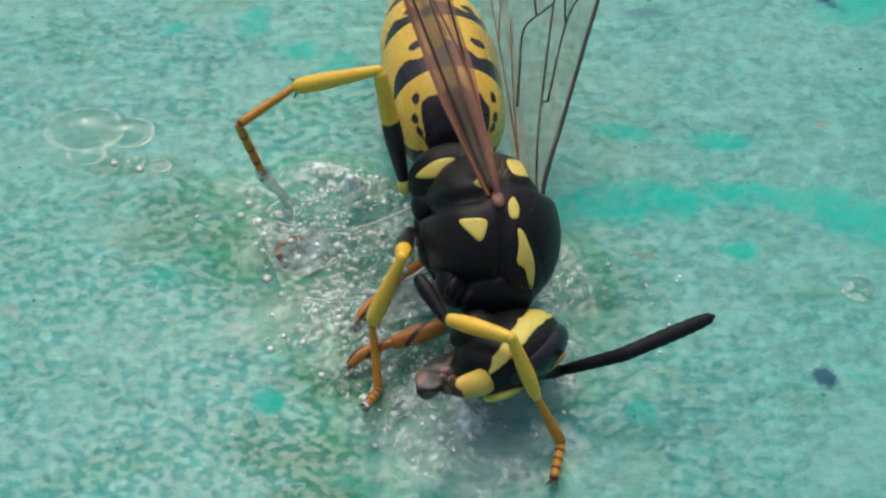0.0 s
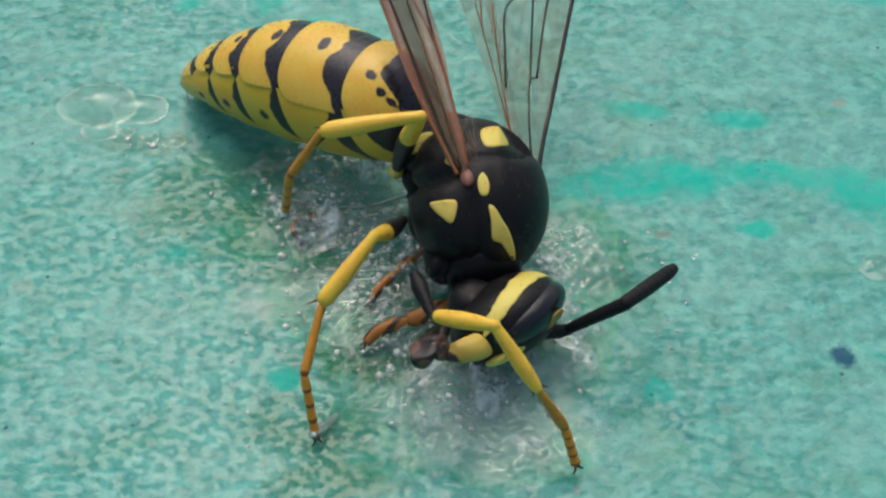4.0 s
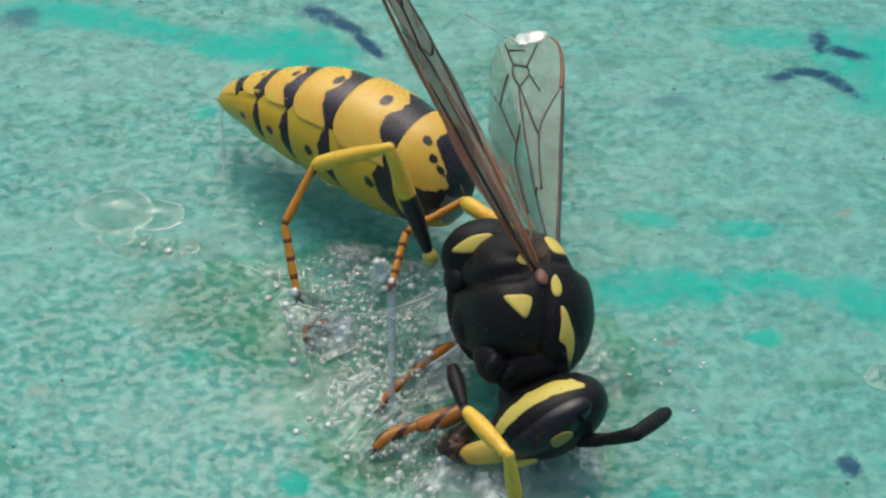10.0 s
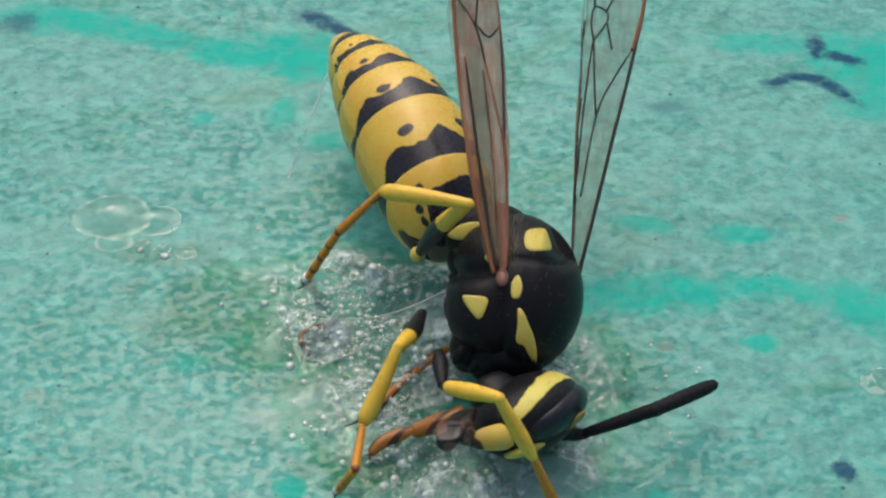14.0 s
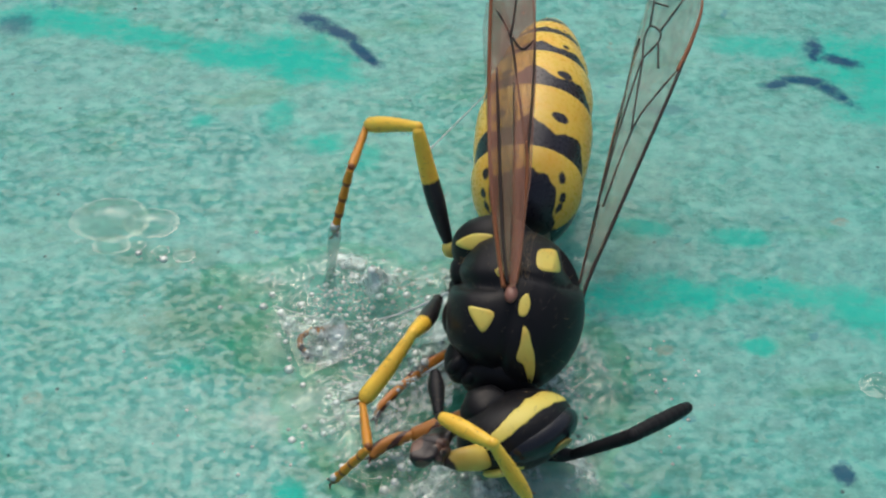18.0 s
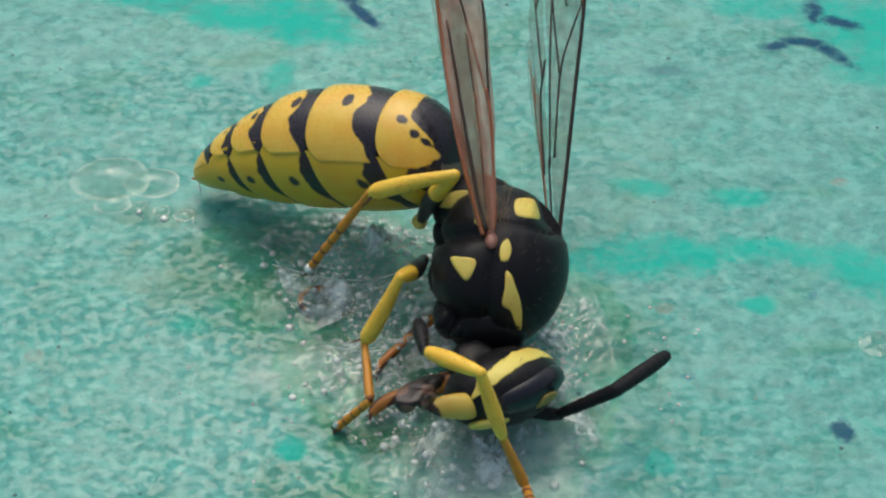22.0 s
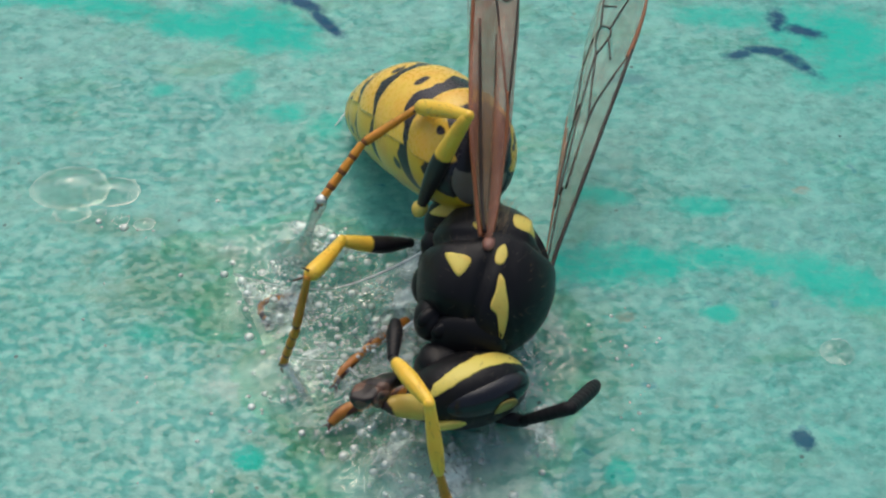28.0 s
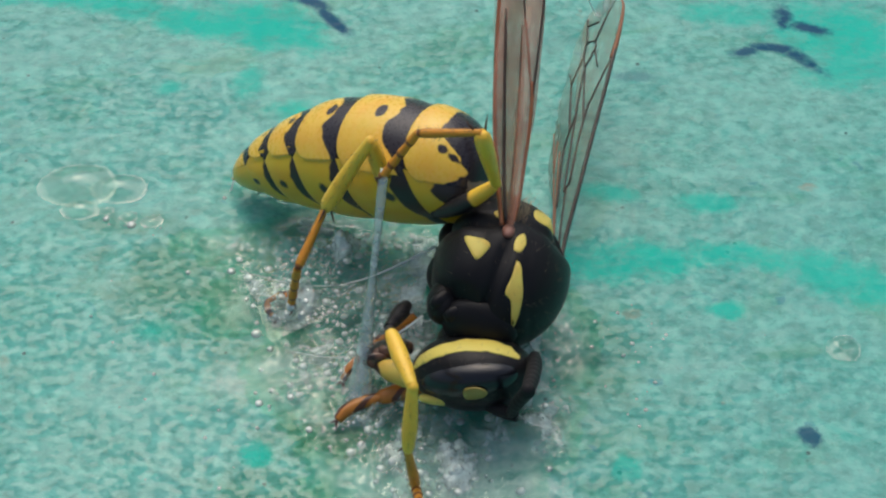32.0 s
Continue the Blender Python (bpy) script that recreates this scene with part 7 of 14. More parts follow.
    walk(parts["antenna_tip"], [
        (0, mm(3.33, -6.55, 1.96, -4, 30, -64)), (0.25, mm(2.99, -6.68, 2.00, -10, 31, -63)), (0.5, mm(2.65, -6.81, 2.03, -16, 31, -62)), (0.75, mm(2.75, -6.65, 2.09, -20, 31, -60)),
        (1, mm(2.84, -6.50, 2.14, -24, 32, -59)), (1.25, mm(2.72, -6.57, 2.22, -28, 32, -59)), (1.5, mm(2.59, -6.65, 2.29, -32, 32, -59)), (1.75, mm(2.64, -6.65, 2.37, -35, 32, -58)),
        (2, mm(2.69, -6.64, 2.46, -38, 32, -58)), (2.25, mm(2.74, -6.57, 2.47, -38, 32, -58)), (2.5, mm(2.78, -6.52, 2.48, -37, 32, -57)), (2.75, mm(2.67, -6.48, 2.49, -37, 33, -57)),
        (3, mm(2.55, -6.46, 2.49, -37, 33, -57)), (3.25, mm(2.67, -6.34, 2.48, -35, 33, -56)), (3.5, mm(2.80, -6.23, 2.47, -32, 34, -56)), (3.75, mm(2.84, -6.17, 2.44, -30, 34, -55)),
        (4, mm(2.88, -6.12, 2.42, -27, 34, -55)), (4.25, mm(2.92, -6.07, 2.39, -25, 34, -54)), (4.5, mm(2.96, -6.01, 2.36, -22, 35, -53)), (4.75, mm(3.00, -5.96, 2.33, -19, 35, -53)),
        (5, mm(3.03, -5.91, 2.30, -17, 35, -52)), (5.25, mm(3.07, -5.85, 2.26, -14, 35, -51)), (5.5, mm(3.10, -5.80, 2.23, -12, 35, -51)), (5.75, mm(3.28, -5.89, 2.21, -9, 35, -50)),
        (6, mm(3.47, -5.99, 2.18, -6, 35, -50)), (6.25, mm(3.56, -6.00, 2.30, -12, 35, -52)), (6.5, mm(3.64, -6.01, 2.42, -19, 35, -54)), (6.75, mm(3.36, -6.11, 2.50, -24, 34, -56)),
        (7, mm(3.07, -6.20, 2.57, -30, 33, -58)), (7.25, mm(2.99, -6.66, 2.49, -31, 32, -60)), (7.5, mm(2.91, -7.12, 2.41, -32, 31, -62)), (7.75, mm(3.08, -7.00, 2.33, -32, 30, -63)),
        (8, mm(3.25, -6.87, 2.25, -32, 30, -64)), (8.25, mm(2.95, -6.72, 2.46, -39, 32, -60)), (8.5, mm(2.61, -6.56, 2.62, -46, 35, -57)), (8.75, mm(2.38, -6.60, 2.74, -51, 38, -53)),
        (9, mm(2.13, -6.62, 2.82, -57, 42, -49)), (9.25, mm(2.01, -7.04, 3.14, -54, 39, -52)), (9.5, mm(1.71, -7.48, 3.37, -52, 37, -54)), (9.75, mm(2.27, -7.41, 3.30, -48, 35, -56)),
        (10, mm(2.82, -7.32, 3.22, -45, 33, -59)), (10.25, mm(3.26, -6.78, 2.85, -42, 30, -62)), (10.5, mm(3.52, -6.22, 2.37, -39, 28, -65)), (10.75, mm(3.55, -6.62, 2.21, -37, 26, -68)),
        (11, mm(3.57, -7.02, 2.04, -35, 24, -72)), (11.25, mm(3.51, -6.94, 2.12, -34, 25, -70)), (11.5, mm(3.45, -6.86, 2.21, -34, 26, -68)), (11.75, mm(3.22, -6.79, 2.28, -33, 27, -66)),
        (12, mm(2.99, -6.73, 2.35, -33, 28, -64)), (12.25, mm(2.94, -6.59, 2.22, -31, 28, -64)), (12.5, mm(2.88, -6.45, 2.09, -30, 29, -63)), (12.75, mm(2.94, -6.39, 1.90, -29, 29, -63)),
        (13, mm(2.98, -6.33, 1.72, -28, 29, -62)), (13.25, mm(3.35, -5.87, 1.75, -26, 29, -62)), (13.5, mm(3.71, -5.41, 1.78, -24, 29, -62)), (13.75, mm(3.65, -5.46, 1.79, -24, 29, -62)),
        (14, mm(3.58, -5.51, 1.81, -24, 29, -62)), (14.25, mm(3.52, -5.56, 1.82, -24, 29, -62)), (14.5, mm(3.45, -5.61, 1.84, -23, 29, -62)), (14.75, mm(3.38, -5.66, 1.86, -23, 29, -62)),
        (15, mm(3.31, -5.71, 1.87, -23, 29, -62)), (15.25, mm(3.25, -5.75, 1.89, -22, 29, -62)), (15.5, mm(3.18, -5.81, 1.91, -22, 29, -62)), (15.75, mm(3.08, -6.02, 1.91, -22, 29, -62)),
        (16, mm(3.00, -6.25, 1.94, -22, 29, -62)), (16.25, mm(2.96, -6.07, 2.02, -22, 30, -61)), (16.5, mm(2.92, -5.90, 2.09, -21, 30, -59)), (16.75, mm(3.03, -5.87, 2.19, -20, 31, -57)),
        (17, mm(3.14, -5.84, 2.28, -20, 31, -56)), (17.25, mm(3.41, -5.84, 2.25, -21, 31, -57)), (17.5, mm(3.67, -5.83, 2.23, -23, 31, -58)), (17.75, mm(3.34, -6.08, 2.17, -25, 30, -59)),
        (18, mm(3.01, -6.32, 2.12, -27, 30, -60)), (18.25, mm(3.32, -6.28, 2.21, -27, 30, -58)), (18.5, mm(3.61, -6.25, 2.30, -26, 31, -56)), (18.75, mm(3.32, -6.25, 2.36, -26, 32, -54)),
        (19, mm(3.02, -6.25, 2.41, -26, 33, -52)), (19.25, mm(3.08, -6.48, 2.25, -29, 32, -54)), (19.5, mm(3.12, -6.69, 2.09, -31, 31, -56)), (19.75, mm(3.04, -6.79, 1.92, -34, 30, -57)),
        (20, mm(2.95, -6.88, 1.74, -37, 29, -59)), (20.25, mm(2.97, -6.64, 1.87, -36, 30, -58)), (20.5, mm(2.98, -6.41, 2.00, -34, 31, -56)), (20.75, mm(2.84, -6.40, 2.14, -33, 32, -55)),
        (21, mm(2.70, -6.39, 2.28, -31, 32, -54)), (21.25, mm(2.73, -6.42, 2.27, -30, 32, -54)), (21.5, mm(2.76, -6.46, 2.26, -29, 32, -54)), (21.75, mm(2.69, -6.42, 2.25, -27, 32, -54)),
        (22, mm(2.63, -6.38, 2.25, -25, 32, -54)), (22.25, mm(2.69, -6.47, 2.32, -27, 33, -52)), (22.5, mm(2.74, -6.55, 2.38, -29, 34, -51)), (22.75, mm(2.60, -6.66, 2.43, -31, 35, -49)),
        (23, mm(2.45, -6.76, 2.47, -33, 35, -47)), (23.25, mm(2.52, -6.72, 2.42, -33, 35, -49)), (23.5, mm(2.59, -6.67, 2.36, -32, 34, -50)), (23.75, mm(2.81, -6.57, 2.32, -31, 34, -51)),
        (24, mm(3.03, -6.47, 2.28, -30, 33, -52)), (24.25, mm(3.13, -6.38, 2.30, -30, 33, -51)), (24.5, mm(3.23, -6.29, 2.31, -31, 34, -50)), (24.75, mm(3.12, -6.27, 2.33, -31, 34, -49)),
        (25, mm(3.00, -6.26, 2.35, -31, 35, -48)), (25.25, mm(2.66, -6.41, 2.34, -33, 35, -48)), (25.5, mm(2.33, -6.56, 2.35, -34, 35, -49)), (25.75, mm(2.30, -6.58, 2.36, -35, 34, -49)),
        (26, mm(2.28, -6.59, 2.36, -36, 34, -49)), (26.25, mm(2.25, -6.60, 2.36, -37, 34, -50)), (26.5, mm(2.22, -6.62, 2.37, -38, 34, -50)), (26.75, mm(2.20, -6.63, 2.37, -39, 34, -50)),
        (27, mm(2.17, -6.64, 2.37, -40, 33, -51)), (27.25, mm(2.14, -6.65, 2.37, -41, 33, -51)), (27.5, mm(2.11, -6.66, 2.37, -42, 33, -51)), (27.75, mm(2.31, -6.71, 2.38, -43, 33, -52)),
        (28, mm(2.50, -6.75, 2.39, -44, 32, -52)), (28.25, mm(2.63, -6.48, 2.36, -40, 32, -52)), (28.5, mm(2.75, -6.20, 2.32, -36, 33, -52)), (28.75, mm(3.11, -5.86, 2.20, -32, 33, -51)),
        (29, mm(3.45, -5.52, 2.06, -28, 33, -51)), (29.25, mm(3.18, -5.89, 2.17, -30, 33, -52)), (29.5, mm(2.90, -6.24, 2.28, -32, 33, -52)), (29.75, mm(2.71, -6.37, 2.32, -33, 32, -52)),
        (30, mm(2.50, -6.49, 2.36, -35, 32, -52)), (30.25, mm(2.15, -6.67, 2.73, -38, 34, -49)), (30.5, mm(1.64, -6.82, 2.96, -42, 36, -46)), (30.75, mm(1.46, -6.92, 3.02, -45, 38, -43)),
        (31, mm(1.28, -7.02, 3.07, -48, 41, -40)), (31.25, mm(1.33, -7.02, 3.10, -47, 41, -41)), (31.5, mm(1.40, -7.02, 3.12, -46, 41, -41)), (31.75, mm(1.38, -6.99, 3.16, -46, 40, -41)),
        (32, mm(1.37, -6.94, 3.19, -45, 40, -41)),
    ])
    walk(parts["hind_0"], [
        (0, mm(-1.61, -1.80, 2.30, 73, -7, 10)), (0.25, mm(-1.90, -1.97, 2.30, 89, -19, 12)), (0.5, mm(-2.19, -2.13, 2.30, 107, -31, 10)), (0.75, mm(-2.02, -2.08, 2.30, 106, -32, 9)),
        (1, mm(-1.85, -2.02, 2.30, 106, -33, 9)), (1.25, mm(-1.91, -2.06, 2.30, 106, -30, 10)), (1.5, mm(-1.98, -2.11, 2.30, 106, -28, 11)), (1.75, mm(-1.87, -2.04, 2.30, 105, -27, 11)),
        (2, mm(-1.76, -1.98, 2.30, 105, -25, 12)), (2.25, mm(-1.81, -2.04, 2.30, 105, -22, 13)), (2.5, mm(-1.86, -2.09, 2.30, 105, -19, 13)), (2.75, mm(-2.09, -2.19, 2.30, 105, -16, 14)),
        (3, mm(-2.32, -2.29, 2.30, 106, -13, 15)), (3.25, mm(-2.27, -2.16, 2.30, 109, -4, 18)), (3.5, mm(-2.21, -2.03, 2.30, 113, 5, 21)), (3.75, mm(-2.19, -2.05, 2.30, 112, 5, 21)),
        (4, mm(-2.17, -2.08, 2.30, 111, 4, 21)), (4.25, mm(-2.14, -2.11, 2.30, 111, 3, 21)), (4.5, mm(-2.12, -2.13, 2.30, 110, 3, 20)), (4.75, mm(-2.10, -2.16, 2.30, 109, 2, 20)),
        (5, mm(-2.07, -2.18, 2.30, 109, 1, 20)), (5.25, mm(-2.05, -2.21, 2.30, 108, 1, 20)), (5.5, mm(-2.03, -2.23, 2.30, 107, -0, 20)), (5.75, mm(-2.17, -2.23, 2.30, 83, -3, 19)),
        (6, mm(-2.31, -2.23, 2.30, 60, -6, 20)), (6.25, mm(-2.27, -2.05, 2.30, 75, -2, 19)), (6.5, mm(-2.24, -1.87, 2.30, 91, 3, 18)), (6.75, mm(-2.34, -2.00, 2.30, 99, 3, 18)),
        (7, mm(-2.43, -2.13, 2.30, 107, 4, 18)), (7.25, mm(-2.26, -2.42, 2.30, 101, -20, 12)), (7.5, mm(-2.08, -2.70, 2.30, 96, -44, 8)), (7.75, mm(-1.74, -2.28, 2.30, 97, -39, 9)),
        (8, mm(-1.40, -1.86, 2.30, 98, -34, 10)), (8.25, mm(-1.35, -1.50, 2.30, 105, -30, 10)), (8.5, mm(-1.30, -1.14, 2.30, 113, -27, 12)), (8.75, mm(-1.42, -1.31, 2.30, 113, -25, 13)),
        (9, mm(-1.54, -1.47, 2.30, 113, -24, 13)), (9.25, mm(-1.32, -1.62, 2.30, 105, -23, 13)), (9.5, mm(-1.10, -1.76, 2.30, 96, -22, 14)), (9.75, mm(-1.37, -1.56, 2.30, 84, -18, 14)),
        (10, mm(-1.65, -1.35, 2.30, 73, -14, 13)), (10.25, mm(-1.66, -1.32, 2.30, 67, -19, 15)), (10.5, mm(-1.68, -1.29, 2.30, 60, -24, 17)), (10.75, mm(-1.61, -1.56, 2.30, 64, -20, 15)),
        (11, mm(-1.55, -1.83, 2.30, 68, -16, 13)), (11.25, mm(-1.41, -1.72, 2.30, 85, 1, 9)), (11.5, mm(-1.27, -1.62, 2.30, 102, 18, 10)), (11.75, mm(-1.34, -1.53, 2.30, 83, 4, 10)),
        (12, mm(-1.41, -1.44, 2.30, 65, -10, 14)), (12.25, mm(-1.76, -1.71, 2.30, 79, -22, 18)), (12.5, mm(-2.11, -1.99, 2.30, 94, -35, 18)), (12.75, mm(-2.13, -2.11, 2.30, 101, -25, 20)),
        (13, mm(-2.16, -2.23, 2.30, 107, -15, 23)), (13.25, mm(-1.96, -1.74, 2.30, 113, -1, 28)), (13.5, mm(-1.76, -1.24, 2.30, 121, 12, 34)), (13.75, mm(-1.78, -1.20, 2.30, 119, 11, 34)),
        (14, mm(-1.80, -1.16, 2.30, 117, 10, 33)), (14.25, mm(-1.82, -1.12, 2.30, 116, 9, 33)), (14.5, mm(-1.84, -1.08, 2.30, 114, 9, 32)), (14.75, mm(-1.86, -1.04, 2.30, 113, 8, 32)),
        (15, mm(-1.88, -1.00, 2.30, 111, 7, 32)), (15.25, mm(-1.90, -0.96, 2.30, 110, 6, 31)), (15.5, mm(-1.93, -0.92, 2.30, 108, 5, 31)), (15.75, mm(-1.62, -1.09, 2.30, 105, 6, 31)),
        (16, mm(-1.32, -1.25, 2.30, 101, 6, 31)), (16.25, mm(-1.62, -1.01, 2.30, 90, 6, 31)), (16.5, mm(-1.92, -0.76, 2.30, 78, 6, 31)), (16.75, mm(-1.91, -1.08, 2.30, 85, -3, 33)),
        (17, mm(-1.90, -1.40, 2.30, 93, -11, 33)), (17.25, mm(-1.52, -1.10, 2.30, 80, -4, 32)), (17.5, mm(-1.14, -0.79, 2.30, 68, 4, 30)), (17.75, mm(-1.10, -0.80, 2.30, 64, 3, 31)),
        (18, mm(-1.06, -0.81, 2.30, 60, 1, 31)), (18.25, mm(-0.71, -0.79, 2.30, 76, 8, 29)), (18.5, mm(-0.36, -0.77, 2.30, 91, 15, 28)), (18.75, mm(-1.01, -0.99, 2.30, 80, 14, 28)),
        (19, mm(-1.65, -1.20, 2.30, 68, 13, 28)), (19.25, mm(-1.18, -1.22, 2.30, 72, 10, 29)), (19.5, mm(-0.70, -1.25, 2.30, 75, 7, 30)), (19.75, mm(-0.45, -1.02, 2.30, 59, 6, 31)),
        (20, mm(-0.20, -0.79, 2.30, 43, 4, 32)), (20.25, mm(-0.62, -0.90, 2.30, 55, -2, 38)), (20.5, mm(-1.03, -1.01, 2.30, 66, -10, 42)), (20.75, mm(-1.37, -1.22, 2.30, 81, -10, 42)),
        (21, mm(-1.71, -1.43, 2.30, 96, -10, 42)), (21.25, mm(-1.67, -1.45, 2.30, 101, -9, 42)), (21.5, mm(-1.64, -1.47, 2.30, 106, -7, 42)), (21.75, mm(-1.69, -1.40, 2.30, 111, -6, 43)),
        (22, mm(-1.75, -1.34, 2.30, 116, -4, 44)), (22.25, mm(-1.38, -1.10, 2.30, 99, 3, 46)), (22.5, mm(-1.01, -0.86, 2.30, 83, 11, 46)), (22.75, mm(-1.20, -0.99, 2.30, 93, 10, 46)),
        (23, mm(-1.40, -1.12, 2.30, 104, 8, 46)), (23.25, mm(-1.15, -1.06, 2.30, 113, 2, 44)), (23.5, mm(-0.89, -1.00, 2.30, 122, -5, 41)), (23.75, mm(-1.05, -1.02, 2.30, 110, 3, 44)),
        (24, mm(-1.21, -1.05, 2.30, 98, 11, 46)), (24.25, mm(-1.24, -0.98, 2.30, 94, 12, 46)), (24.5, mm(-1.27, -0.91, 2.30, 90, 12, 46)), (24.75, mm(-1.70, -0.97, 2.30, 81, -2, 48)),
        (25, mm(-2.12, -1.02, 2.30, 71, -16, 51)), (25.25, mm(-1.96, -1.00, 2.41, 80, -20, 52)), (25.5, mm(-1.79, -0.99, 2.52, 90, -23, 52)), (25.75, mm(-1.70, -1.08, 2.63, 93, -22, 52)),
        (26, mm(-1.62, -1.18, 2.74, 96, -21, 53)), (26.25, mm(-1.53, -1.27, 2.85, 98, -20, 53)), (26.5, mm(-1.45, -1.37, 2.96, 101, -19, 53)), (26.75, mm(-1.36, -1.46, 3.07, 104, -18, 53)),
        (27, mm(-1.28, -1.56, 3.18, 106, -17, 53)), (27.25, mm(-1.19, -1.65, 3.29, 109, -16, 54)), (27.5, mm(-1.11, -1.75, 3.40, 112, -14, 54)), (27.75, mm(-0.95, -1.69, 3.40, 109, -2, 59)),
        (28, mm(-0.78, -1.63, 3.40, 107, 10, 63)), (28.25, mm(-1.23, -1.78, 3.40, 97, 8, 62)), (28.5, mm(-1.67, -1.93, 3.40, 86, 5, 62)), (28.75, mm(-1.75, -1.66, 3.12, 95, 1, 62)),
        (29, mm(-1.82, -1.38, 2.85, 105, -3, 62)), (29.25, mm(-1.95, -1.13, 2.57, 94, -6, 61)), (29.5, mm(-2.09, -0.88, 2.30, 83, -9, 61)), (29.75, mm(-2.21, -0.83, 2.30, 87, -16, 62)),
        (30, mm(-2.33, -0.79, 2.30, 91, -23, 62)), (30.25, mm(-2.30, -0.68, 2.30, 91, -23, 62)), (30.5, mm(-2.27, -0.57, 2.30, 90, -23, 62)), (30.75, mm(-1.97, -0.60, 2.30, 88, -23, 62)),
        (31, mm(-1.67, -0.64, 2.30, 87, -23, 62)), (31.25, mm(-1.57, -0.70, 2.30, 86, -21, 62)), (31.5, mm(-1.47, -0.75, 2.30, 86, -20, 62)), (31.75, mm(-1.45, -0.77, 2.30, 85, -18, 61)),
        (32, mm(-1.42, -0.79, 2.30, 85, -17, 61)),
    ])
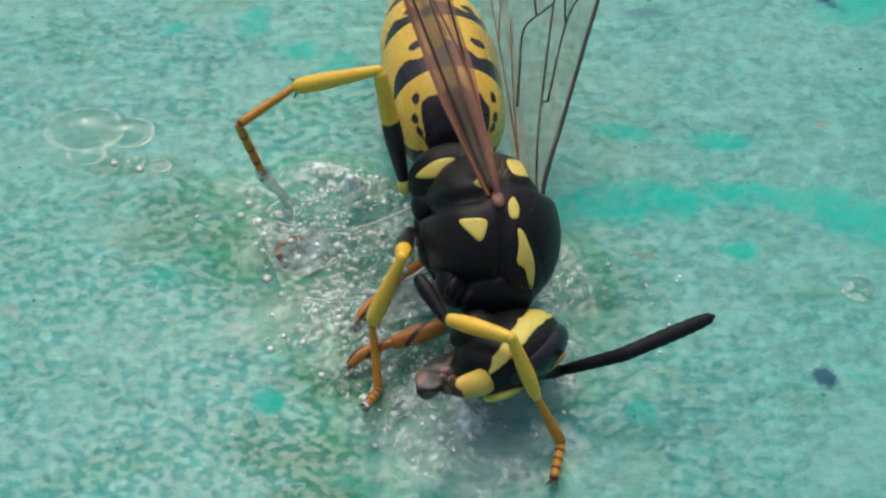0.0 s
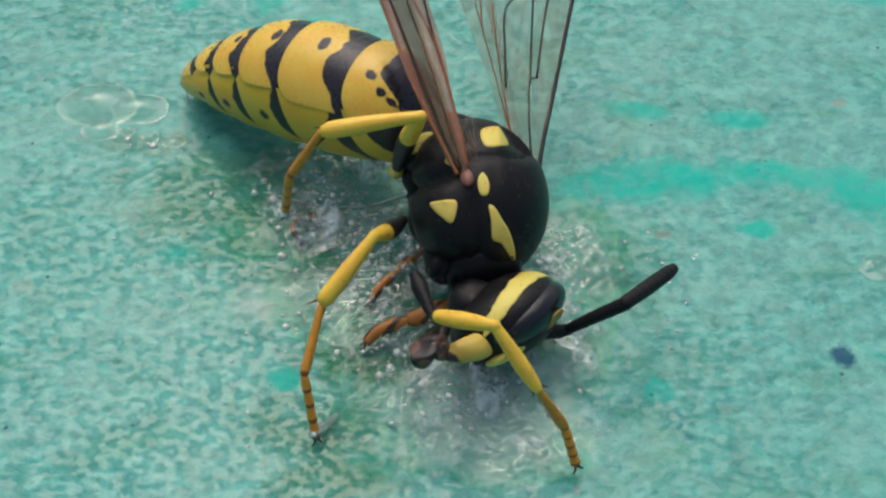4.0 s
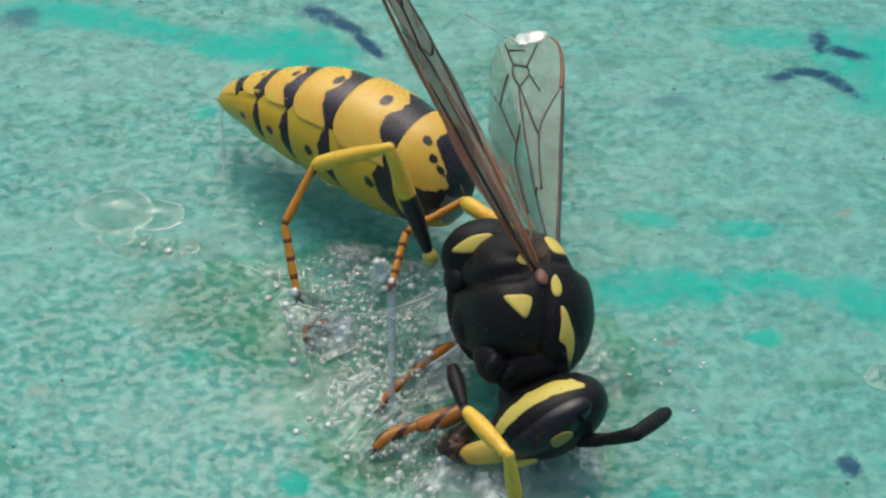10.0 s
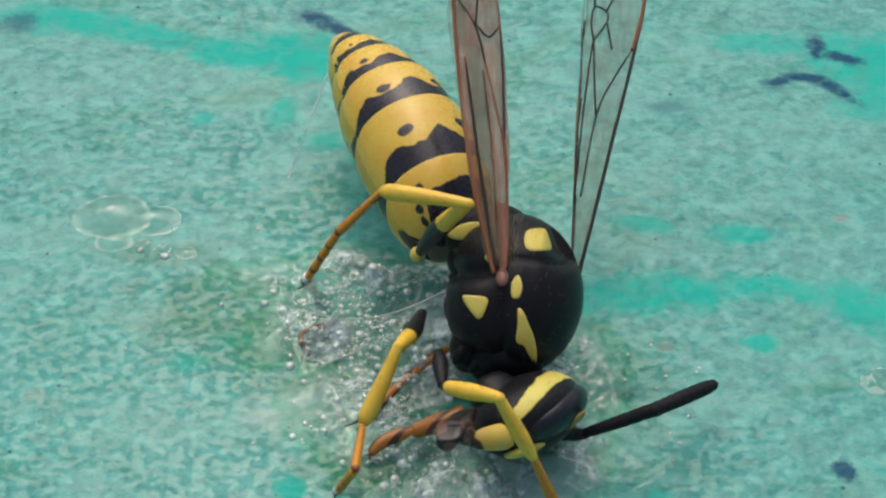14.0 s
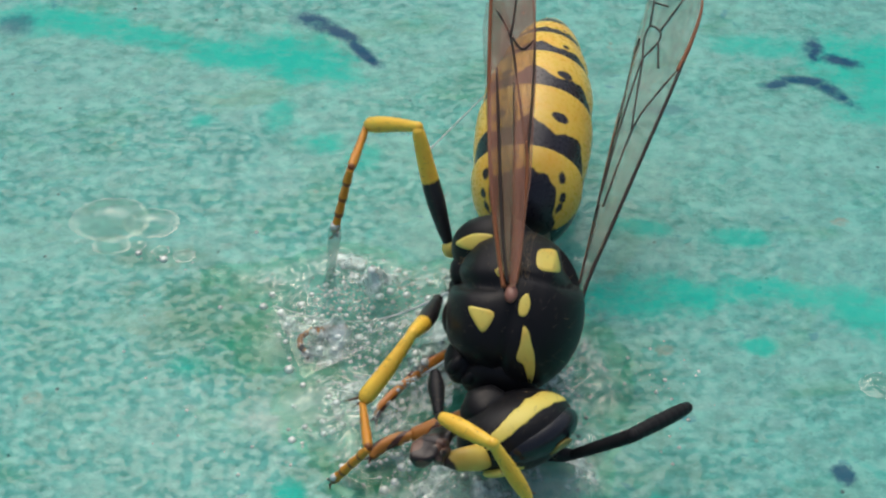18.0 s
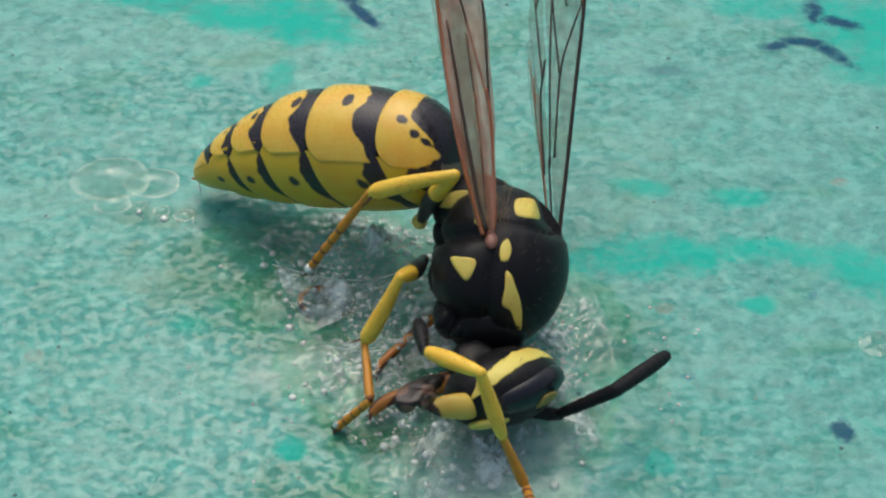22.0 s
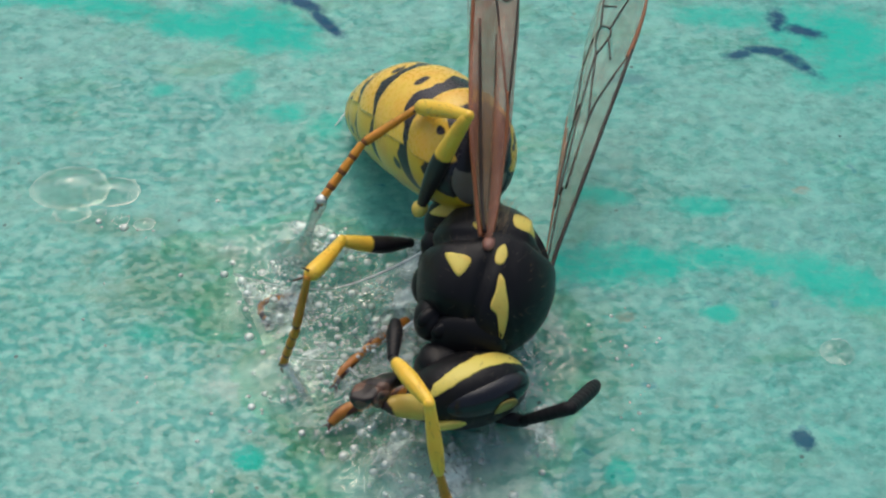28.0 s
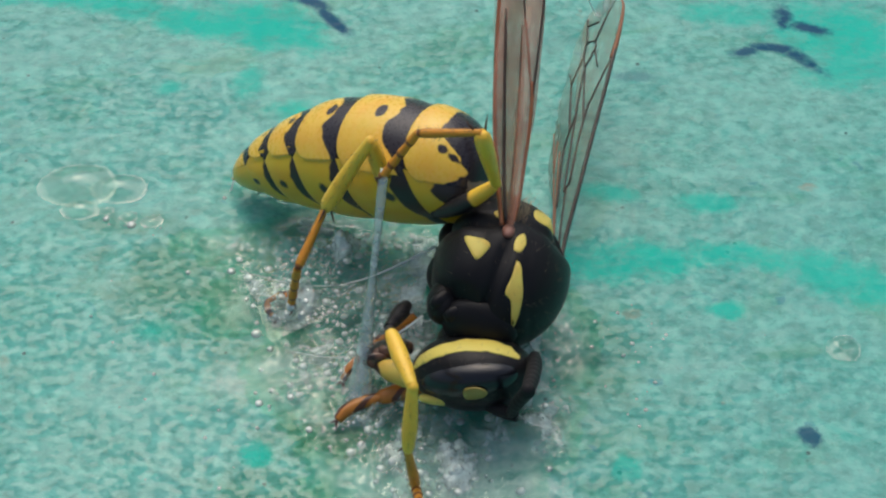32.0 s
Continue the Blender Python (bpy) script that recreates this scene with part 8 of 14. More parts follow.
    walk(parts["hind_1"], [
        (0, mm(-2.14, -0.96, 5.24, -36, -44, 105)), (0.25, mm(-2.92, -2.12, 5.22, -48, -48, 98)), (0.5, mm(-3.56, -3.27, 4.84, -61, -53, 93)), (0.75, mm(-3.43, -3.19, 4.83, -66, -34, 106)),
        (1, mm(-3.29, -3.12, 4.81, -65, -15, 116)), (1.25, mm(-3.26, -3.15, 4.87, -64, -13, 116)), (1.5, mm(-3.22, -3.18, 4.93, -62, -12, 117)), (1.75, mm(-3.02, -3.11, 4.97, -60, -10, 118)),
        (2, mm(-2.82, -3.03, 5.02, -59, -8, 119)), (2.25, mm(-2.72, -3.08, 5.08, -57, -10, 118)), (2.5, mm(-2.61, -3.12, 5.13, -56, -11, 118)), (2.75, mm(-2.67, -3.20, 5.17, -54, -11, 117)),
        (3, mm(-2.73, -3.27, 5.21, -53, -12, 116)), (3.25, mm(-2.13, -3.18, 5.23, -32, -15, 113)), (3.5, mm(-1.53, -3.05, 5.15, -10, -17, 109)), (3.75, mm(-1.55, -3.06, 5.16, -11, -18, 102)),
        (4, mm(-1.58, -3.06, 5.18, -12, -19, 95)), (4.25, mm(-1.60, -3.07, 5.20, -13, -21, 88)), (4.5, mm(-1.63, -3.08, 5.21, -13, -22, 81)), (4.75, mm(-1.65, -3.08, 5.23, -14, -24, 74)),
        (5, mm(-1.68, -3.09, 5.24, -14, -26, 66)), (5.25, mm(-1.70, -3.09, 5.25, -14, -27, 59)), (5.5, mm(-1.73, -3.10, 5.26, -14, -29, 51)), (5.75, mm(-2.44, -1.95, 5.38, -25, -26, 61)),
        (6, mm(-3.10, -0.85, 4.96, -35, -22, 69)), (6.25, mm(-2.61, -1.34, 5.30, -30, -22, 68)), (6.5, mm(-2.09, -1.89, 5.40, -25, -23, 66)), (6.75, mm(-2.01, -2.42, 5.35, -30, -17, 79)),
        (7, mm(-1.94, -2.94, 5.25, -34, -9, 91)), (7.25, mm(-3.13, -3.21, 5.17, -24, -17, 77)), (7.5, mm(-4.14, -3.33, 4.53, -11, -22, 61)), (7.75, mm(-3.60, -2.94, 4.69, -41, -17, 70)),
        (8, mm(-3.04, -2.55, 4.84, -69, -10, 76)), (8.25, mm(-2.69, -2.57, 4.88, -62, -6, 77)), (8.5, mm(-2.30, -2.57, 4.86, -56, -3, 80)), (8.75, mm(-2.35, -2.75, 4.88, -58, 1, 82)),
        (9, mm(-2.40, -2.92, 4.90, -59, 4, 84)), (9.25, mm(-2.28, -2.65, 5.06, -59, 0, 81)), (9.5, mm(-2.13, -2.35, 5.16, -59, -4, 79)), (9.75, mm(-2.36, -1.48, 5.24, -45, -5, 78)),
        (10, mm(-2.54, -0.62, 5.18, -31, -6, 77)), (10.25, mm(-2.86, -0.38, 5.00, -21, 2, 92)), (10.5, mm(-3.16, -0.15, 4.77, -10, 6, 107)), (10.75, mm(-2.88, -0.51, 4.93, -20, -0, 85)),
        (11, mm(-2.58, -0.88, 5.06, -27, -9, 64)), (11.25, mm(-1.41, -1.46, 5.39, -20, -13, 57)), (11.5, mm(-0.24, -2.08, 5.19, -13, -15, 49)), (11.75, mm(-1.20, -1.15, 5.37, -24, -15, 48)),
        (12, mm(-2.19, -0.27, 5.06, -36, -15, 47)), (12.25, mm(-3.02, -1.51, 5.13, -37, -18, 45)), (12.5, mm(-3.70, -2.77, 4.85, -38, -20, 42)), (12.75, mm(-3.13, -3.09, 5.07, -45, -11, 52)),
        (13, mm(-2.51, -3.37, 5.16, -51, -0, 61)), (13.25, mm(-1.45, -2.85, 5.15, -32, 3, 66)), (13.5, mm(-0.42, -2.24, 4.91, -13, 5, 71)), (13.75, mm(-0.51, -2.16, 4.96, -12, 5, 69)),
        (14, mm(-0.61, -2.09, 5.01, -12, 5, 66)), (14.25, mm(-0.70, -2.01, 5.05, -12, 4, 64)), (14.5, mm(-0.80, -1.94, 5.09, -11, 4, 62)), (14.75, mm(-0.90, -1.86, 5.13, -11, 3, 60)),
        (15, mm(-0.99, -1.78, 5.17, -11, 3, 57)), (15.25, mm(-1.09, -1.70, 5.20, -10, 2, 55)), (15.5, mm(-1.19, -1.62, 5.23, -10, 2, 53)), (15.75, mm(-0.96, -1.62, 5.28, -12, -0, 43)),
        (16, mm(-0.73, -1.61, 5.32, -14, -2, 33)), (16.25, mm(-1.36, -0.83, 5.38, -16, -3, 32)), (16.5, mm(-2.00, -0.05, 5.32, -18, -3, 30)), (16.75, mm(-2.17, -0.95, 5.39, -36, 4, 44)),
        (17, mm(-2.32, -1.86, 5.34, -51, 15, 56)), (17.25, mm(-1.96, -0.76, 5.35, -40, 8, 49)), (17.5, mm(-1.57, 0.32, 5.16, -29, 3, 42)), (17.75, mm(-1.68, 0.44, 5.08, -31, 3, 41)),
        (18, mm(-1.80, 0.56, 4.98, -34, 3, 41)), (18.25, mm(-0.71, 0.09, 5.27, -25, -2, 32)), (18.5, mm(0.39, -0.45, 5.29, -16, -6, 22)), (18.75, mm(-0.61, -0.15, 5.26, -11, -5, 29)),
        (19, mm(-1.62, 0.12, 5.11, -6, -4, 35)), (19.25, mm(-1.20, -0.13, 5.20, -18, -2, 42)), (19.5, mm(-0.79, -0.39, 5.28, -30, 1, 48)), (19.75, mm(-1.04, 0.47, 4.95, -23, -5, 36)),
        (20, mm(-1.25, 1.22, 4.41, -15, -10, 23)), (20.25, mm(-1.79, 0.45, 4.83, -32, -3, 38)), (20.5, mm(-2.26, -0.41, 5.08, -46, 7, 51)), (20.75, mm(-2.10, -1.21, 5.31, -50, 10, 53)),
        (21, mm(-1.89, -2.01, 5.34, -53, 13, 56)), (21.25, mm(-1.61, -2.19, 5.31, -48, 15, 57)), (21.5, mm(-1.33, -2.36, 5.25, -42, 16, 59)), (21.75, mm(-1.14, -2.42, 5.18, -36, 19, 62)),
        (22, mm(-0.96, -2.47, 5.08, -30, 21, 66)), (22.25, mm(-0.89, -1.32, 5.35, -29, 15, 55)), (22.5, mm(-0.87, -0.14, 5.31, -28, 10, 44)), (22.75, mm(-0.71, -0.72, 5.35, -26, 8, 42)),
        (23, mm(-0.57, -1.31, 5.28, -25, 7, 39)), (23.25, mm(-0.26, -1.87, 5.16, -20, 6, 35)), (23.5, mm(0.01, -2.39, 4.92, -15, 4, 32)), (23.75, mm(-0.22, -1.67, 5.22, -14, 6, 38)),
        (24, mm(-0.51, -0.90, 5.32, -12, 7, 44)), (24.25, mm(-0.67, -0.66, 5.33, -12, 6, 39)), (24.5, mm(-0.83, -0.42, 5.33, -12, 5, 34)), (24.75, mm(-2.15, -0.71, 5.36, -38, 9, 41)),
        (25, mm(-3.43, -1.02, 5.11, -63, 15, 47)), (25.25, mm(-2.99, -1.50, 5.29, -66, 18, 48)), (25.5, mm(-2.52, -1.96, 5.37, -68, 21, 50)), (25.75, mm(-2.28, -2.10, 5.50, -63, 24, 51)),
        (26, mm(-2.04, -2.24, 5.62, -57, 26, 53)), (26.25, mm(-1.80, -2.37, 5.73, -51, 29, 55)), (26.5, mm(-1.56, -2.51, 5.84, -45, 32, 58)), (26.75, mm(-1.32, -2.64, 5.94, -38, 34, 61)),
        (27, mm(-1.08, -2.76, 6.03, -31, 36, 64)), (27.25, mm(-0.84, -2.88, 6.11, -24, 37, 68)), (27.5, mm(-0.60, -3.00, 6.19, -17, 39, 72)), (27.75, mm(-0.14, -2.31, 6.33, -29, 30, 46)),
        (28, mm(0.28, -1.59, 6.31, -34, 17, 25)), (28.25, mm(-0.72, -1.57, 6.45, -34, 21, 30)), (28.5, mm(-1.75, -1.57, 6.48, -34, 24, 35)), (28.75, mm(-1.47, -1.74, 6.21, -41, 29, 42)),
        (29, mm(-1.21, -1.91, 5.84, -47, 34, 48)), (29.25, mm(-1.93, -1.53, 5.65, -33, 22, 33)), (29.5, mm(-2.66, -1.14, 5.34, -18, 15, 16)), (29.75, mm(-2.76, -1.53, 5.27, -46, 22, 28)),
        (30, mm(-2.85, -1.91, 5.14, -75, 33, 35)), (30.25, mm(-2.85, -1.77, 5.15, -75, 32, 34)), (30.5, mm(-2.86, -1.63, 5.15, -76, 31, 34)), (30.75, mm(-2.62, -1.62, 5.15, -76, 30, 34)),
        (31, mm(-2.39, -1.62, 5.15, -77, 29, 34)), (31.25, mm(-2.28, -1.59, 5.18, -78, 29, 34)), (31.5, mm(-2.17, -1.56, 5.21, -79, 29, 34)), (31.75, mm(-2.14, -1.49, 5.24, -80, 29, 34)),
        (32, mm(-2.10, -1.43, 5.26, -81, 29, 34)),
    ])
    walk(parts["hind_2"], [
        (0, mm(-4.14, -0.55, 4.29, -23, -38, 134)), (0.25, mm(-4.58, -1.11, 4.11, -31, -31, 149)), (0.5, mm(-4.72, -1.74, 3.66, -35, -24, 163)), (0.75, mm(-4.63, -2.34, 3.13, -8, -24, 162)),
        (1, mm(-4.36, -3.06, 2.84, 19, -24, 161)), (1.25, mm(-4.36, -3.18, 2.91, 18, -24, 163)), (1.5, mm(-4.34, -3.31, 2.98, 16, -25, 164)), (1.75, mm(-4.16, -3.33, 3.05, 15, -25, 166)),
        (2, mm(-3.98, -3.34, 3.11, 14, -25, 167)), (2.25, mm(-3.93, -3.37, 3.20, 12, -26, 169)), (2.5, mm(-3.88, -3.40, 3.29, 10, -26, 170)), (2.75, mm(-4.00, -3.47, 3.38, 9, -26, 171)),
        (3, mm(-4.12, -3.54, 3.46, 7, -26, 172)), (3.25, mm(-4.01, -3.64, 4.09, -44, -24, 179)), (3.5, mm(-3.66, -3.66, 4.77, -94, -19, -179)), (3.75, mm(-3.74, -3.38, 4.75, -90, -24, -179)),
        (4, mm(-3.78, -3.09, 4.73, -86, -30, -179)), (4.25, mm(-3.79, -2.81, 4.73, -81, -36, -180)), (4.5, mm(-3.75, -2.52, 4.73, -76, -42, 179)), (4.75, mm(-3.68, -2.25, 4.73, -71, -47, 177)),
        (5, mm(-3.58, -1.99, 4.75, -64, -53, 173)), (5.25, mm(-3.44, -1.75, 4.77, -56, -58, 168)), (5.5, mm(-3.28, -1.53, 4.80, -45, -62, 160)), (5.75, mm(-4.02, -0.59, 4.53, -29, -60, 167)),
        (6, mm(-4.66, 0.25, 3.76, -13, -58, 174)), (6.25, mm(-4.25, -0.21, 4.25, -51, -57, 177)), (6.5, mm(-3.80, -0.72, 4.51, -87, -55, 179)), (6.75, mm(-3.86, -1.73, 4.26, -69, -55, 179)),
        (7, mm(-3.81, -2.77, 4.01, -51, -54, 179)), (7.25, mm(-5.08, -2.49, 4.31, -79, -37, -169)), (7.5, mm(-6.00, -2.12, 4.12, -99, -18, -169)), (7.75, mm(-5.05, -1.95, 3.28, -55, -44, -176)),
        (8, mm(-3.73, -2.00, 2.76, 15, -54, 146)), (8.25, mm(-3.66, -2.14, 2.90, -21, -53, 171)), (8.5, mm(-3.54, -2.26, 3.00, -50, -44, -171)), (8.75, mm(-3.55, -2.60, 2.98, -67, -34, -162)),
        (9, mm(-3.56, -2.94, 2.97, -80, -22, -158)), (9.25, mm(-3.41, -2.48, 3.13, -66, -33, -162)), (9.5, mm(-3.24, -2.00, 3.24, -50, -43, -169)), (9.75, mm(-3.89, -1.03, 3.65, -51, -43, -170)),
        (10, mm(-4.40, -0.09, 4.02, -52, -44, -171)), (10.25, mm(-4.96, -0.46, 4.18, -52, -45, -172)), (10.5, mm(-5.27, -0.84, 4.39, -51, -46, -173)), (10.75, mm(-4.98, -0.33, 4.16, -32, -53, 175)),
        (11, mm(-4.31, 0.14, 4.04, -9, -56, 159)), (11.25, mm(-3.09, -0.16, 4.63, -38, -57, 156)), (11.5, mm(-1.81, -0.55, 4.71, -67, -58, 154)), (11.75, mm(-2.56, 0.40, 4.47, -33, -62, 148)),
        (12, mm(-3.28, 1.22, 3.78, 4, -63, 137)), (12.25, mm(-3.99, 0.06, 3.83, -57, -53, 176)), (12.5, mm(-4.54, -1.14, 3.54, -91, -31, -176)), (12.75, mm(-4.20, -1.89, 3.50, -97, -28, -176)),
        (13, mm(-3.76, -2.68, 3.42, -103, -26, -176)), (13.25, mm(-3.22, -2.12, 3.97, -88, -37, -175)), (13.5, mm(-2.51, -1.56, 4.43, -72, -48, -178)), (13.75, mm(-2.58, -1.40, 4.48, -75, -47, -177)),
        (14, mm(-2.64, -1.24, 4.54, -78, -46, -177)), (14.25, mm(-2.70, -1.08, 4.59, -81, -45, -176)), (14.5, mm(-2.76, -0.92, 4.65, -84, -43, -176)), (14.75, mm(-2.81, -0.76, 4.70, -87, -42, -176)),
        (15, mm(-2.87, -0.61, 4.75, -89, -41, -176)), (15.25, mm(-2.92, -0.45, 4.80, -92, -40, -176)), (15.5, mm(-2.97, -0.30, 4.84, -95, -38, -176)), (15.75, mm(-2.46, -0.02, 4.80, -102, -43, -175)),
        (16, mm(-1.91, 0.22, 4.77, -111, -47, -173)), (16.25, mm(-2.47, 1.03, 4.76, -85, -70, -167)), (16.5, mm(-3.03, 1.82, 4.62, 53, -81, 85)), (16.75, mm(-3.50, 0.30, 4.08, -60, -80, -167)),
        (17, mm(-3.73, -1.43, 3.64, -81, -65, -150)), (17.25, mm(-3.39, 0.20, 3.91, -63, -75, -159)), (17.5, mm(-2.93, 1.75, 4.08, -14, -82, 160)), (17.75, mm(-3.00, 1.84, 3.92, -14, -81, 170)),
        (18, mm(-3.07, 1.93, 3.74, -14, -81, -180)), (18.25, mm(-1.75, 1.84, 4.32, -68, -76, -152)), (18.5, mm(-0.37, 1.58, 4.68, -98, -69, -149)), (18.75, mm(-1.63, 1.81, 4.83, -107, -50, -157)),
        (19, mm(-2.89, 1.96, 4.87, -117, -32, -166)), (19.25, mm(-2.61, 1.48, 4.50, -111, -39, -163)), (19.5, mm(-2.25, 0.90, 4.16, -105, -45, -160)), (19.75, mm(-2.19, 2.20, 4.08, -59, -72, -167)),
        (20, mm(-2.00, 3.27, 3.85, 65, -70, 106)), (20.25, mm(-2.92, 2.00, 3.65, 17, -78, 140)), (20.5, mm(-3.58, 0.42, 3.47, -49, -74, -168)), (20.75, mm(-3.44, -0.58, 3.62, -85, -55, -149)),
        (21, mm(-3.23, -1.59, 3.58, -102, -35, -151)), (21.25, mm(-3.11, -1.74, 3.69, -102, -33, -152)), (21.5, mm(-2.98, -1.88, 3.79, -102, -31, -152)), (21.75, mm(-2.95, -1.96, 3.92, -102, -29, -153)),
        (22, mm(-2.91, -2.03, 4.04, -102, -28, -153)), (22.25, mm(-2.67, -0.43, 4.30, -87, -40, -152)), (22.5, mm(-2.39, 1.16, 4.28, -69, -51, -155)), (22.75, mm(-2.16, 0.69, 4.36, -89, -53, -156)),
        (23, mm(-1.94, 0.21, 4.34, -110, -55, -155)), (23.25, mm(-1.55, -0.19, 4.39, -111, -57, -154)), (23.5, mm(-1.17, -0.57, 4.33, -113, -59, -153)), (23.75, mm(-1.61, 0.02, 4.68, -111, -49, -159)),
        (24, mm(-2.09, 0.63, 4.84, -111, -40, -164)), (24.25, mm(-2.09, 1.02, 4.86, -102, -44, -162)), (24.5, mm(-2.08, 1.39, 4.87, -93, -49, -161)), (24.75, mm(-3.49, 0.49, 4.00, -89, -47, -161)),
        (25, mm(-4.55, -0.72, 3.18, -85, -45, -161)), (25.25, mm(-4.11, -1.36, 3.34, -98, -30, -162)), (25.5, mm(-3.63, -1.98, 3.41, -109, -16, -166)), (25.75, mm(-3.58, -2.08, 3.66, -106, -19, -164)),
        (26, mm(-3.52, -2.18, 3.93, -103, -22, -164)), (26.25, mm(-3.45, -2.27, 4.20, -99, -25, -163)), (26.5, mm(-3.35, -2.36, 4.49, -96, -28, -162)), (26.75, mm(-3.24, -2.45, 4.78, -93, -32, -162)),
        (27, mm(-3.10, -2.54, 5.08, -89, -35, -162)), (27.25, mm(-2.95, -2.62, 5.37, -85, -38, -162)), (27.5, mm(-2.77, -2.71, 5.67, -81, -41, -163)), (27.75, mm(-1.93, -1.32, 5.39, -79, -55, -166)),
        (28, mm(-0.85, -0.06, 5.10, -73, -67, -173)), (28.25, mm(-2.05, -0.20, 5.26, -88, -50, -167)), (28.5, mm(-3.25, -0.36, 5.32, -97, -33, -169)), (28.75, mm(-3.14, -0.95, 4.93, -81, -47, -169)),
        (29, mm(-2.97, -1.56, 4.48, -60, -59, -176)), (29.25, mm(-3.35, -0.22, 4.50, -82, -45, -168)), (29.5, mm(-3.43, 0.86, 4.65, -98, -30, -168)), (29.75, mm(-4.01, -0.43, 3.75, -101, -21, -170)),
        (30, mm(-4.15, -2.09, 3.31, -104, -12, -172)), (30.25, mm(-4.13, -1.95, 3.30, -98, -15, -171)), (30.5, mm(-4.11, -1.81, 3.29, -92, -18, -171)), (30.75, mm(-3.84, -1.80, 3.27, -83, -22, -171)),
        (31, mm(-3.57, -1.78, 3.24, -75, -26, -172)), (31.25, mm(-3.44, -1.79, 3.27, -60, -31, -174)), (31.5, mm(-3.31, -1.80, 3.29, -45, -36, -179)), (31.75, mm(-3.26, -1.77, 3.30, -45, -36, -179)),
        (32, mm(-3.20, -1.73, 3.32, -45, -37, -179)),
    ])
